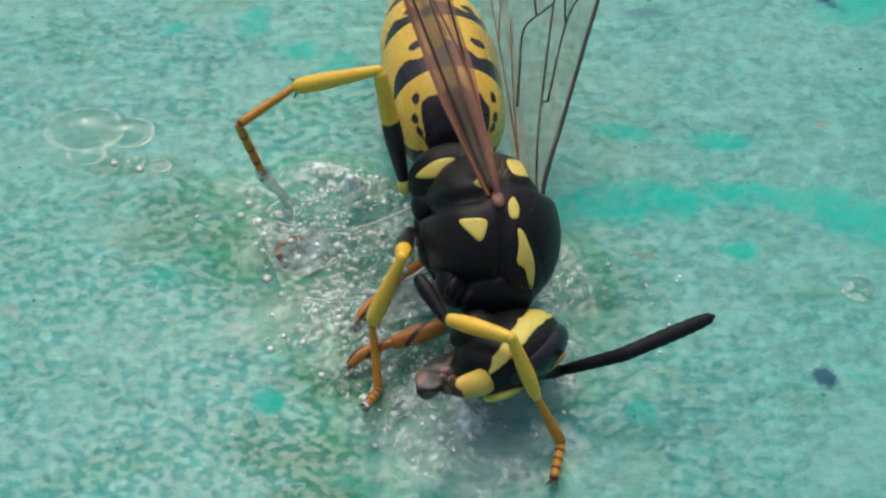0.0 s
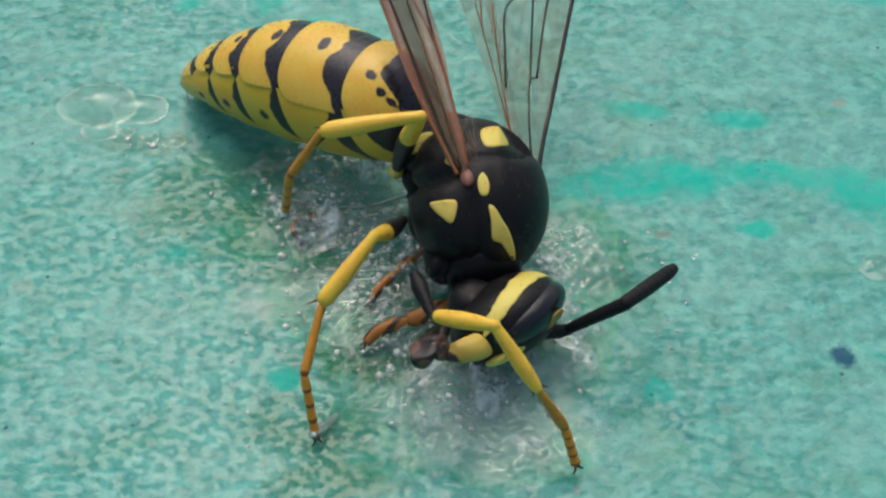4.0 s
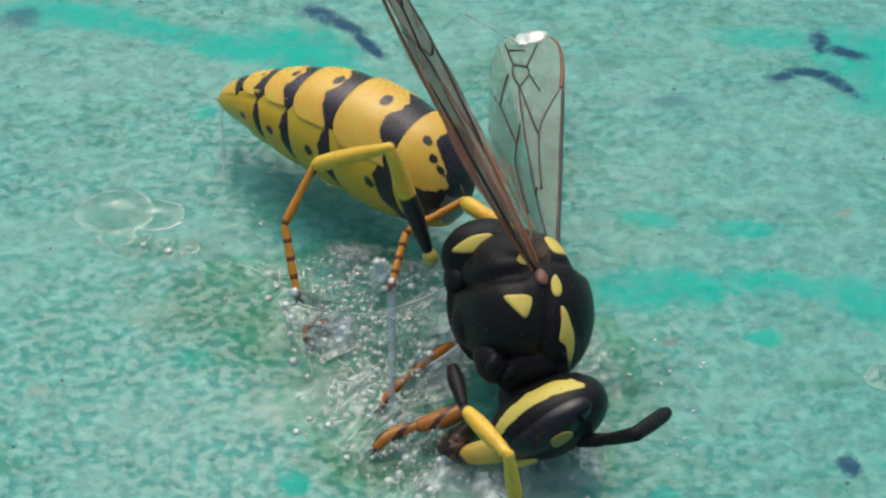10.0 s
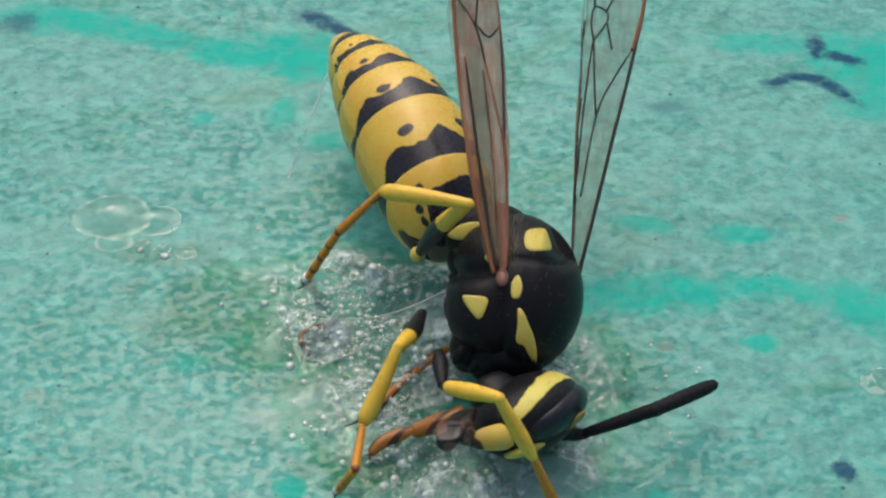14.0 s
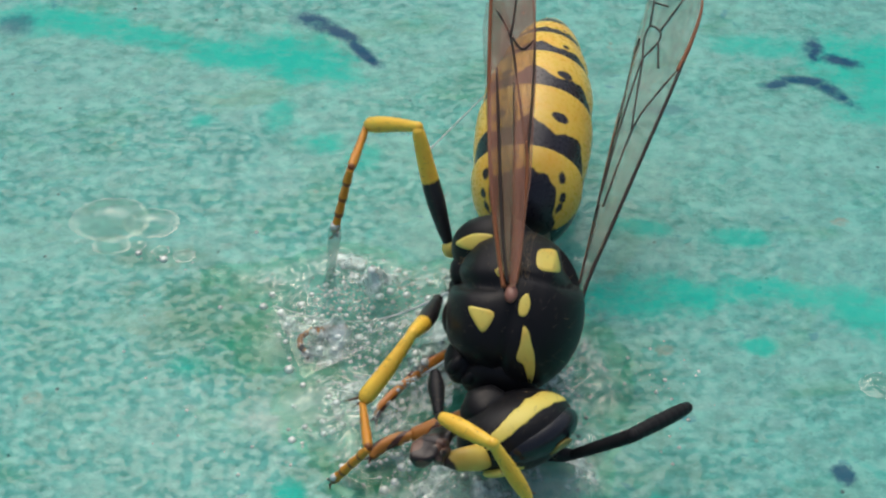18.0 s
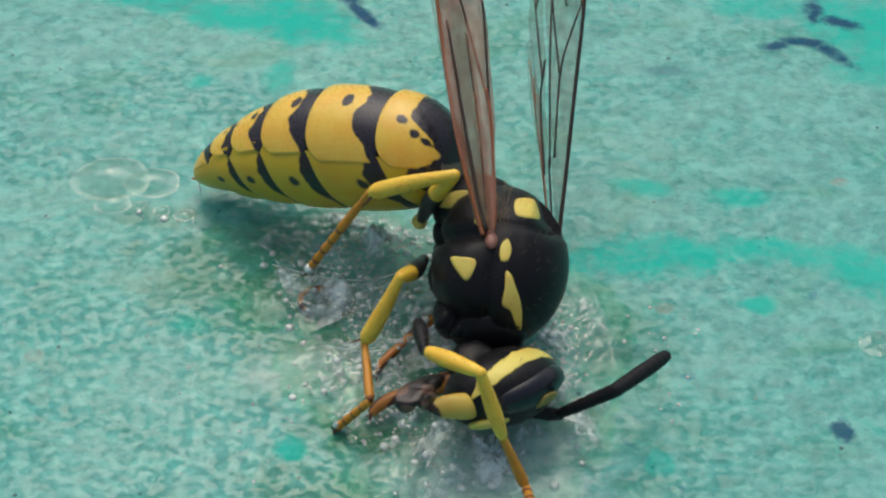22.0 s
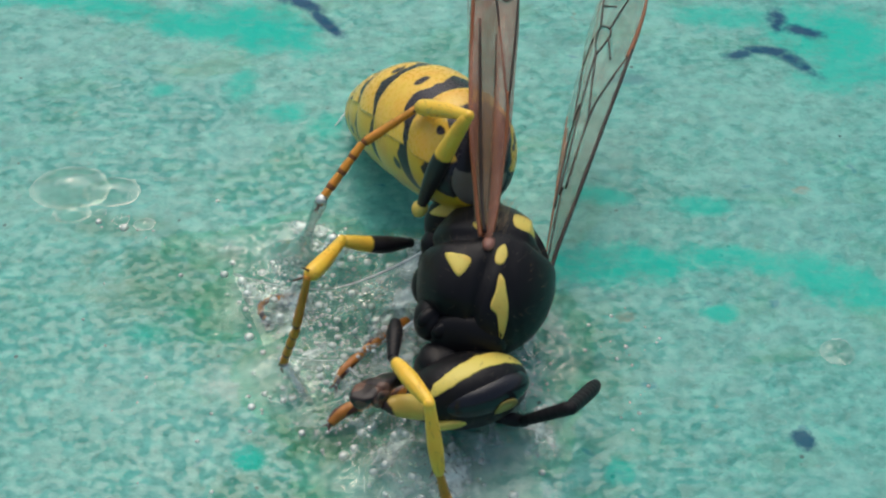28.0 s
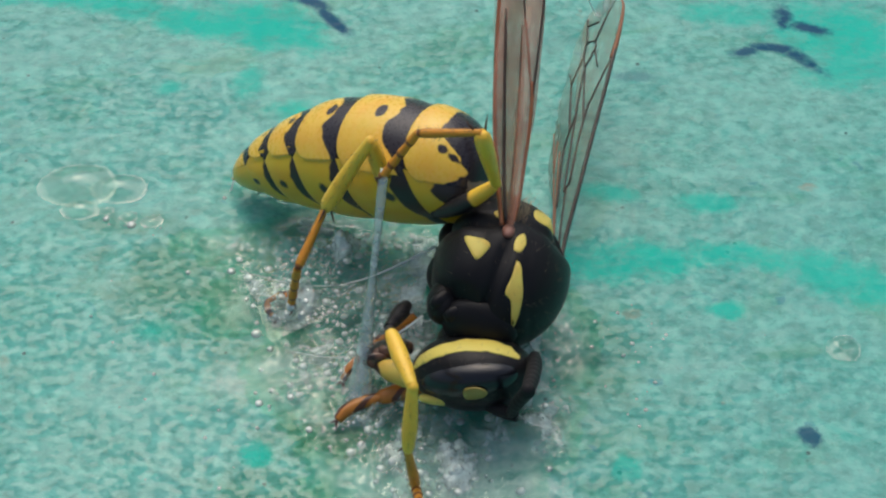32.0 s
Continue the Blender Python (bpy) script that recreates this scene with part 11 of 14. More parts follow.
    walk(parts["mid_3"], [
        (0, mm(-2.23, -6.20, 0.12, 44, -23, 146)), (0.25, mm(-2.63, -6.26, 0.33, 40, -26, 149)), (0.5, mm(-3.02, -6.27, 0.51, 35, -29, 153)), (0.75, mm(-3.01, -5.99, 0.67, 29, -31, 158)),
        (1, mm(-2.99, -5.68, 0.80, 22, -33, 163)), (1.25, mm(-3.10, -5.45, 0.84, 12, -34, 169)), (1.5, mm(-3.20, -5.21, 0.89, 3, -35, 175)), (1.75, mm(-3.11, -5.43, 1.41, -28, -32, -169)),
        (2, mm(-2.98, -5.40, 2.09, -55, -23, -158)), (2.25, mm(-3.18, -5.58, 2.04, -62, -16, -153)), (2.5, mm(-3.38, -5.76, 1.97, -68, -8, -149)), (2.75, mm(-3.76, -5.97, 1.89, -70, -1, -147)),
        (3, mm(-4.13, -6.17, 1.80, -71, 5, -145)), (3.25, mm(-4.43, -6.78, 1.72, -55, 0, -147)), (3.5, mm(-4.60, -7.23, 1.68, -39, -4, -151)), (3.75, mm(-4.39, -7.33, 1.61, -49, -5, -152)),
        (4, mm(-4.18, -7.41, 1.55, -59, -7, -153)), (4.25, mm(-3.95, -7.48, 1.50, -69, -8, -154)), (4.5, mm(-3.72, -7.54, 1.46, -78, -10, -155)), (4.75, mm(-3.49, -7.59, 1.42, -88, -12, -155)),
        (5, mm(-3.25, -7.62, 1.39, -98, -14, -155)), (5.25, mm(-3.01, -7.65, 1.37, -108, -16, -154)), (5.5, mm(-2.76, -7.66, 1.36, -118, -18, -154)), (5.75, mm(-2.59, -7.58, 1.28, -108, -26, -150)),
        (6, mm(-2.40, -7.27, 1.33, -98, -35, -147)), (6.25, mm(-2.30, -6.75, 1.52, -92, -29, -148)), (6.5, mm(-2.22, -6.14, 1.64, -87, -23, -148)), (6.75, mm(-2.51, -5.46, 1.54, -55, -37, -154)),
        (7, mm(-2.83, -4.69, 1.33, -15, -46, -170)), (7.25, mm(-3.08, -5.40, 1.11, -2, -47, -179)), (7.5, mm(-3.32, -6.03, 0.78, 11, -47, 172)), (7.75, mm(-3.38, -6.10, 0.54, 17, -46, 168)),
        (8, mm(-3.41, -6.06, 0.22, 23, -45, 164)), (8.25, mm(-3.18, -4.45, 0.82, -15, -46, -172)), (8.5, mm(-2.58, -2.56, 1.69, -48, -37, -153)), (8.75, mm(-2.79, -2.51, 2.08, -65, -28, -146)),
        (9, mm(-3.00, -2.39, 2.43, -80, -18, -142)), (9.25, mm(-2.85, -2.81, 1.96, -71, -28, -145)), (9.5, mm(-2.67, -3.20, 1.48, -60, -38, -151)), (9.75, mm(-2.54, -2.03, 1.97, -45, -46, -160)),
        (10, mm(-2.22, -0.88, 2.52, -25, -53, -173)), (10.25, mm(-2.24, -0.65, 2.82, -12, -54, -179)), (10.5, mm(-1.95, -0.50, 3.19, 1, -54, 175)), (10.75, mm(-4.89, -3.76, 2.92, 30, -49, 146)),
        (11, mm(-5.95, -5.46, 1.13, 49, -37, 126)), (11.25, mm(-5.30, -5.55, 0.98, 40, -32, 120)), (11.5, mm(-4.16, -5.37, 1.01, 31, -27, 113)), (11.75, mm(-3.80, -5.75, 1.31, -0, -25, 102)),
        (12, mm(-3.37, -6.02, 1.60, -32, -27, 91)), (12.25, mm(-3.10, -6.25, 1.70, -38, -26, 92)), (12.5, mm(-2.82, -6.44, 1.80, -45, -25, 94)), (12.75, mm(-2.81, -6.40, 2.09, -47, -21, 99)),
        (13, mm(-2.79, -6.31, 2.34, -48, -16, 103)), (13.25, mm(-3.06, -7.14, 2.26, -64, -17, 102)), (13.5, mm(-3.17, -7.71, 2.29, -80, -19, 102)), (13.75, mm(-3.17, -7.53, 2.17, -78, -19, 102)),
        (14, mm(-3.16, -7.35, 2.05, -76, -19, 102)), (14.25, mm(-3.14, -7.16, 1.95, -74, -19, 102)), (14.5, mm(-3.12, -6.96, 1.84, -72, -19, 102)), (14.75, mm(-3.10, -6.76, 1.75, -70, -19, 102)),
        (15, mm(-3.07, -6.54, 1.66, -68, -19, 102)), (15.25, mm(-3.04, -6.33, 1.59, -66, -18, 102)), (15.5, mm(-3.00, -6.11, 1.51, -63, -18, 102)), (15.75, mm(-2.99, -6.12, 1.49, -61, -18, 102)),
        (16, mm(-2.97, -6.14, 1.46, -59, -18, 102)), (16.25, mm(-3.07, -6.11, 1.47, -62, -18, 102)), (16.5, mm(-3.17, -6.08, 1.49, -65, -17, 103)), (16.75, mm(-3.11, -6.19, 1.51, -67, -16, 103)),
        (17, mm(-3.06, -6.30, 1.53, -70, -15, 103)), (17.25, mm(-2.74, -6.24, 1.63, -67, -14, 104)), (17.5, mm(-2.42, -6.18, 1.74, -65, -13, 104)), (17.75, mm(-2.65, -6.52, 2.00, -61, -12, 105)),
        (18, mm(-2.86, -6.82, 2.29, -58, -11, 105)), (18.25, mm(-2.63, -6.69, 2.03, -64, -13, 104)), (18.5, mm(-2.38, -6.54, 1.80, -69, -14, 104)), (18.75, mm(-2.74, -6.54, 1.65, -74, -16, 103)),
        (19, mm(-3.09, -6.53, 1.51, -79, -17, 103)), (19.25, mm(-3.01, -6.60, 1.45, -75, -20, 102)), (19.5, mm(-2.92, -6.64, 1.40, -71, -23, 101)), (19.75, mm(-2.99, -6.67, 1.43, -67, -26, 100)),
        (20, mm(-3.03, -6.65, 1.47, -63, -28, 99)), (20.25, mm(-2.98, -6.39, 1.35, -61, -27, 100)), (20.5, mm(-2.88, -6.08, 1.26, -59, -26, 100)), (20.75, mm(-2.92, -6.12, 1.28, -60, -23, 102)),
        (21, mm(-2.95, -6.15, 1.31, -60, -20, 104)), (21.25, mm(-2.89, -6.16, 1.32, -60, -19, 104)), (21.5, mm(-2.82, -6.17, 1.34, -60, -18, 105)), (21.75, mm(-2.85, -6.10, 1.34, -60, -17, 106)),
        (22, mm(-2.88, -6.03, 1.35, -60, -16, 106)), (22.25, mm(-2.76, -5.93, 1.58, -63, -11, 109)), (22.5, mm(-2.63, -5.80, 1.79, -66, -6, 112)), (22.75, mm(-2.73, -5.68, 1.96, -65, -1, 114)),
        (23, mm(-2.82, -5.54, 2.11, -65, 3, 116)), (23.25, mm(-2.82, -5.71, 1.97, -65, -2, 113)), (23.5, mm(-2.82, -5.86, 1.80, -65, -8, 111)), (23.75, mm(-2.67, -5.91, 1.59, -64, -13, 108)),
        (24, mm(-2.51, -5.94, 1.36, -62, -18, 105)), (24.25, mm(-2.43, -5.36, 1.58, -66, -11, 109)), (24.5, mm(-2.33, -4.67, 1.69, -70, -4, 112)), (24.75, mm(-2.60, -4.57, 2.24, -72, 4, 114)),
        (25, mm(-2.52, -4.12, 2.74, -73, 12, 117)), (25.25, mm(-3.14, -4.21, 2.37, -75, 17, 118)), (25.5, mm(-3.74, -4.17, 1.71, -77, 22, 120)), (25.75, mm(-3.75, -3.99, 1.84, -78, 17, 119)),
        (26, mm(-3.75, -3.81, 1.98, -80, 12, 118)), (26.25, mm(-3.75, -3.62, 2.12, -82, 7, 117)), (26.5, mm(-3.73, -3.43, 2.26, -83, 3, 116)), (26.75, mm(-3.71, -3.22, 2.41, -85, -2, 116)),
        (27, mm(-3.68, -3.02, 2.56, -86, -7, 115)), (27.25, mm(-3.63, -2.80, 2.71, -88, -12, 115)), (27.5, mm(-3.57, -2.58, 2.87, -89, -17, 115)), (27.75, mm(-4.02, -3.70, 2.75, -83, -13, 115)),
        (28, mm(-3.65, -4.20, 2.06, -77, -9, 116)), (28.25, mm(-3.25, -4.89, 2.18, -69, -23, 112)), (28.5, mm(-2.69, -5.41, 2.12, -59, -36, 104)), (28.75, mm(-2.57, -5.27, 2.19, -73, -30, 108)),
        (29, mm(-2.43, -5.10, 2.25, -85, -23, 109)), (29.25, mm(-2.56, -4.84, 2.48, -81, -16, 110)), (29.5, mm(-2.66, -4.52, 2.67, -77, -8, 111)), (29.75, mm(-2.75, -4.06, 2.91, -72, 1, 114)),
        (30, mm(-2.80, -3.54, 3.08, -66, 10, 117)), (30.25, mm(-2.82, -3.35, 3.61, -65, 10, 118)), (30.5, mm(-2.79, -3.12, 4.14, -65, 10, 118)), (30.75, mm(-2.56, -3.00, 4.61, -64, 10, 118)),
        (31, mm(-2.30, -2.86, 5.07, -64, 10, 118)), (31.25, mm(-1.97, -2.67, 5.35, -62, 6, 116)), (31.5, mm(-1.58, -2.47, 5.59, -61, 2, 114)), (31.75, mm(-1.31, -2.20, 5.83, -58, -1, 112)),
        (32, mm(-1.01, -1.94, 6.04, -55, -4, 110)),
    ])
    walk(parts["fore_0"], [
        (0, mm(-1.29, -5.09, 2.90, -10, 19, -154)), (0.25, mm(-1.59, -5.31, 2.90, -7, 19, -155)), (0.5, mm(-1.90, -5.53, 2.90, -4, 18, -156)), (0.75, mm(-1.80, -5.45, 2.90, -2, 18, -157)),
        (1, mm(-1.70, -5.36, 2.90, 0, 18, -158)), (1.25, mm(-1.80, -5.38, 2.90, 4, 18, -158)), (1.5, mm(-1.89, -5.40, 2.90, 8, 18, -157)), (1.75, mm(-1.82, -5.32, 2.90, 11, 18, -157)),
        (2, mm(-1.74, -5.24, 2.90, 14, 18, -157)), (2.25, mm(-1.70, -5.36, 2.90, 17, 19, -159)), (2.5, mm(-1.66, -5.47, 2.90, 20, 19, -160)), (2.75, mm(-1.78, -5.63, 2.90, 22, 19, -161)),
        (3, mm(-1.91, -5.78, 2.90, 25, 20, -162)), (3.25, mm(-1.82, -5.71, 2.90, 24, 20, -162)), (3.5, mm(-1.74, -5.64, 2.90, 23, 19, -161)), (3.75, mm(-1.75, -5.64, 2.90, 10, 20, -162)),
        (4, mm(-1.76, -5.65, 2.90, -4, 20, -162)), (4.25, mm(-1.77, -5.65, 2.90, -17, 20, -163)), (4.5, mm(-1.78, -5.66, 2.90, -31, 19, -163)), (4.75, mm(-1.79, -5.66, 2.90, -44, 19, -164)),
        (5, mm(-1.80, -5.66, 2.90, -58, 19, -164)), (5.25, mm(-1.81, -5.67, 2.90, -71, 18, -164)), (5.5, mm(-1.82, -5.67, 2.90, -85, 18, -165)), (5.75, mm(-1.70, -5.81, 2.90, -83, 18, -164)),
        (6, mm(-1.57, -5.95, 2.90, -81, 19, -164)), (6.25, mm(-1.41, -5.69, 2.90, -73, 18, -165)), (6.5, mm(-1.25, -5.43, 2.90, -64, 18, -165)), (6.75, mm(-1.46, -5.29, 2.90, -50, 17, -165)),
        (7, mm(-1.68, -5.15, 2.90, -35, 17, -165)), (7.25, mm(-1.71, -5.69, 2.90, -17, 17, -165)), (7.5, mm(-1.73, -6.23, 2.90, 1, 17, -165)), (7.75, mm(-1.55, -6.17, 2.90, 9, 17, -166)),
        (8, mm(-1.36, -6.10, 2.90, 18, 17, -166)), (8.25, mm(-1.32, -5.73, 2.90, 17, 18, -167)), (8.5, mm(-1.28, -5.36, 2.90, 16, 18, -168)), (8.75, mm(-1.14, -5.24, 2.90, 15, 18, -169)),
        (9, mm(-1.01, -5.12, 2.90, 14, 18, -171)), (9.25, mm(-1.41, -5.29, 2.90, 12, 18, -169)), (9.5, mm(-1.81, -5.47, 2.90, 9, 18, -168)), (9.75, mm(-1.46, -5.36, 2.90, 5, 18, -168)),
        (10, mm(-1.11, -5.26, 2.90, 2, 18, -167)), (10.25, mm(-0.93, -4.94, 2.90, 4, 18, -170)), (10.5, mm(-0.74, -4.63, 2.90, 6, 18, -172)), (10.75, mm(-0.79, -5.11, 2.90, 10, 18, -174)),
        (11, mm(-0.84, -5.60, 2.90, 14, 19, -176)), (11.25, mm(-0.91, -5.59, 2.90, 12, 19, -176)), (11.5, mm(-0.99, -5.57, 2.90, 10, 19, -177)), (11.75, mm(-1.25, -5.58, 2.90, 8, 19, -177)),
        (12, mm(-1.50, -5.58, 2.90, 6, 19, -177)), (12.25, mm(-1.66, -5.51, 2.90, 7, 19, -176)), (12.5, mm(-1.81, -5.45, 2.90, 8, 19, -174)), (12.75, mm(-1.85, -5.50, 2.90, 10, 18, -173)),
        (13, mm(-1.89, -5.56, 2.90, 12, 18, -171)), (13.25, mm(-1.55, -5.08, 2.90, 11, 18, -172)), (13.5, mm(-1.21, -4.60, 2.90, 10, 18, -172)), (13.75, mm(-1.25, -4.65, 2.90, 11, 18, -172)),
        (14, mm(-1.30, -4.71, 2.90, 12, 18, -172)), (14.25, mm(-1.34, -4.76, 2.90, 12, 18, -172)), (14.5, mm(-1.39, -4.81, 2.90, 13, 18, -172)), (14.75, mm(-1.43, -4.86, 2.90, 14, 18, -172)),
        (15, mm(-1.48, -4.92, 2.90, 14, 18, -171)), (15.25, mm(-1.52, -4.97, 2.90, 15, 18, -171)), (15.5, mm(-1.57, -5.02, 2.90, 16, 18, -171)), (15.75, mm(-1.62, -5.25, 2.90, 17, 18, -171)),
        (16, mm(-1.68, -5.48, 2.90, 17, 18, -171)), (16.25, mm(-1.77, -5.34, 2.90, 18, 17, -169)), (16.5, mm(-1.86, -5.20, 2.90, 19, 17, -167)), (16.75, mm(-1.79, -5.20, 2.90, 20, 16, -165)),
        (17, mm(-1.72, -5.20, 2.90, 22, 16, -163)), (17.25, mm(-1.36, -5.06, 2.90, 16, 17, -167)), (17.5, mm(-1.00, -4.91, 2.90, 10, 18, -171)), (17.75, mm(-1.20, -5.04, 2.90, 4, 18, -174)),
        (18, mm(-1.39, -5.17, 2.90, -2, 18, -177)), (18.25, mm(-1.12, -5.19, 2.90, 8, 18, -173)), (18.5, mm(-0.85, -5.21, 2.90, 19, 17, -170)), (18.75, mm(-1.17, -5.29, 2.90, 26, 15, -166)),
        (19, mm(-1.50, -5.37, 2.90, 34, 13, -162)), (19.25, mm(-1.32, -5.32, 2.90, 27, 16, -167)), (19.5, mm(-1.15, -5.28, 2.90, 20, 18, -172)), (19.75, mm(-1.11, -5.11, 2.90, 10, 20, -178)),
        (20, mm(-1.07, -4.95, 2.90, 0, 20, 176)), (20.25, mm(-1.15, -4.92, 2.90, 8, 20, -178)), (20.5, mm(-1.23, -4.88, 2.90, 15, 19, -173)), (20.75, mm(-1.43, -5.08, 2.90, 21, 17, -169)),
        (21, mm(-1.64, -5.28, 2.90, 27, 16, -165)), (21.25, mm(-1.63, -5.24, 2.90, 25, 16, -166)), (21.5, mm(-1.62, -5.20, 2.90, 23, 16, -166)), (21.75, mm(-1.70, -5.08, 2.90, 21, 16, -167)),
        (22, mm(-1.78, -4.97, 2.90, 19, 17, -167)), (22.25, mm(-1.62, -5.01, 2.90, 20, 17, -168)), (22.5, mm(-1.45, -5.05, 2.90, 20, 17, -169)), (22.75, mm(-1.50, -5.12, 2.90, 21, 18, -170)),
        (23, mm(-1.54, -5.19, 2.90, 21, 18, -171)), (23.25, mm(-1.59, -5.23, 2.90, 24, 16, -166)), (23.5, mm(-1.63, -5.26, 2.90, 27, 13, -161)), (23.75, mm(-1.53, -5.23, 2.90, 29, 11, -156)),
        (24, mm(-1.42, -5.20, 2.90, 31, 8, -152)), (24.25, mm(-1.35, -5.13, 2.90, 29, 9, -153)), (24.5, mm(-1.28, -5.06, 2.90, 28, 10, -155)), (24.75, mm(-1.41, -5.07, 2.90, 26, 11, -157)),
        (25, mm(-1.54, -5.08, 2.90, 25, 12, -159)), (25.25, mm(-1.81, -5.17, 2.90, 24, 13, -160)), (25.5, mm(-2.08, -5.26, 2.90, 23, 13, -161)), (25.75, mm(-2.06, -5.20, 2.90, 21, 14, -163)),
        (26, mm(-2.03, -5.14, 2.90, 20, 15, -165)), (26.25, mm(-2.01, -5.08, 2.90, 18, 15, -167)), (26.5, mm(-1.98, -5.02, 2.90, 17, 16, -169)), (26.75, mm(-1.96, -4.96, 2.90, 15, 16, -170)),
        (27, mm(-1.93, -4.90, 2.90, 14, 17, -172)), (27.25, mm(-1.90, -4.85, 2.90, 12, 17, -174)), (27.5, mm(-1.88, -4.79, 2.90, 10, 18, -176)), (27.75, mm(-1.62, -4.75, 2.90, 8, 18, -178)),
        (28, mm(-1.36, -4.72, 2.90, 6, 18, 179)), (28.25, mm(-1.51, -4.69, 2.90, 14, 17, -175)), (28.5, mm(-1.66, -4.66, 2.90, 22, 15, -169)), (28.75, mm(-1.59, -4.65, 2.90, 28, 13, -164)),
        (29, mm(-1.53, -4.64, 2.90, 34, 10, -159)), (29.25, mm(-1.55, -4.63, 2.90, 32, 12, -161)), (29.5, mm(-1.57, -4.63, 2.90, 30, 13, -164)), (29.75, mm(-1.54, -4.44, 2.90, 28, 14, -166)),
        (30, mm(-1.51, -4.24, 2.90, 25, 16, -169)), (30.25, mm(-1.58, -4.16, 2.90, 24, 18, -175)), (30.5, mm(-1.64, -4.08, 2.90, 22, 20, 180)), (30.75, mm(-1.47, -4.13, 2.90, 19, 23, 173)),
        (31, mm(-1.30, -4.17, 2.90, 15, 25, 166)), (31.25, mm(-1.26, -4.23, 2.90, 17, 25, 167)), (31.5, mm(-1.21, -4.28, 2.90, 20, 24, 167)), (31.75, mm(-1.24, -4.30, 2.90, 21, 24, 168)),
        (32, mm(-1.27, -4.32, 2.90, 23, 24, 168)),
    ])
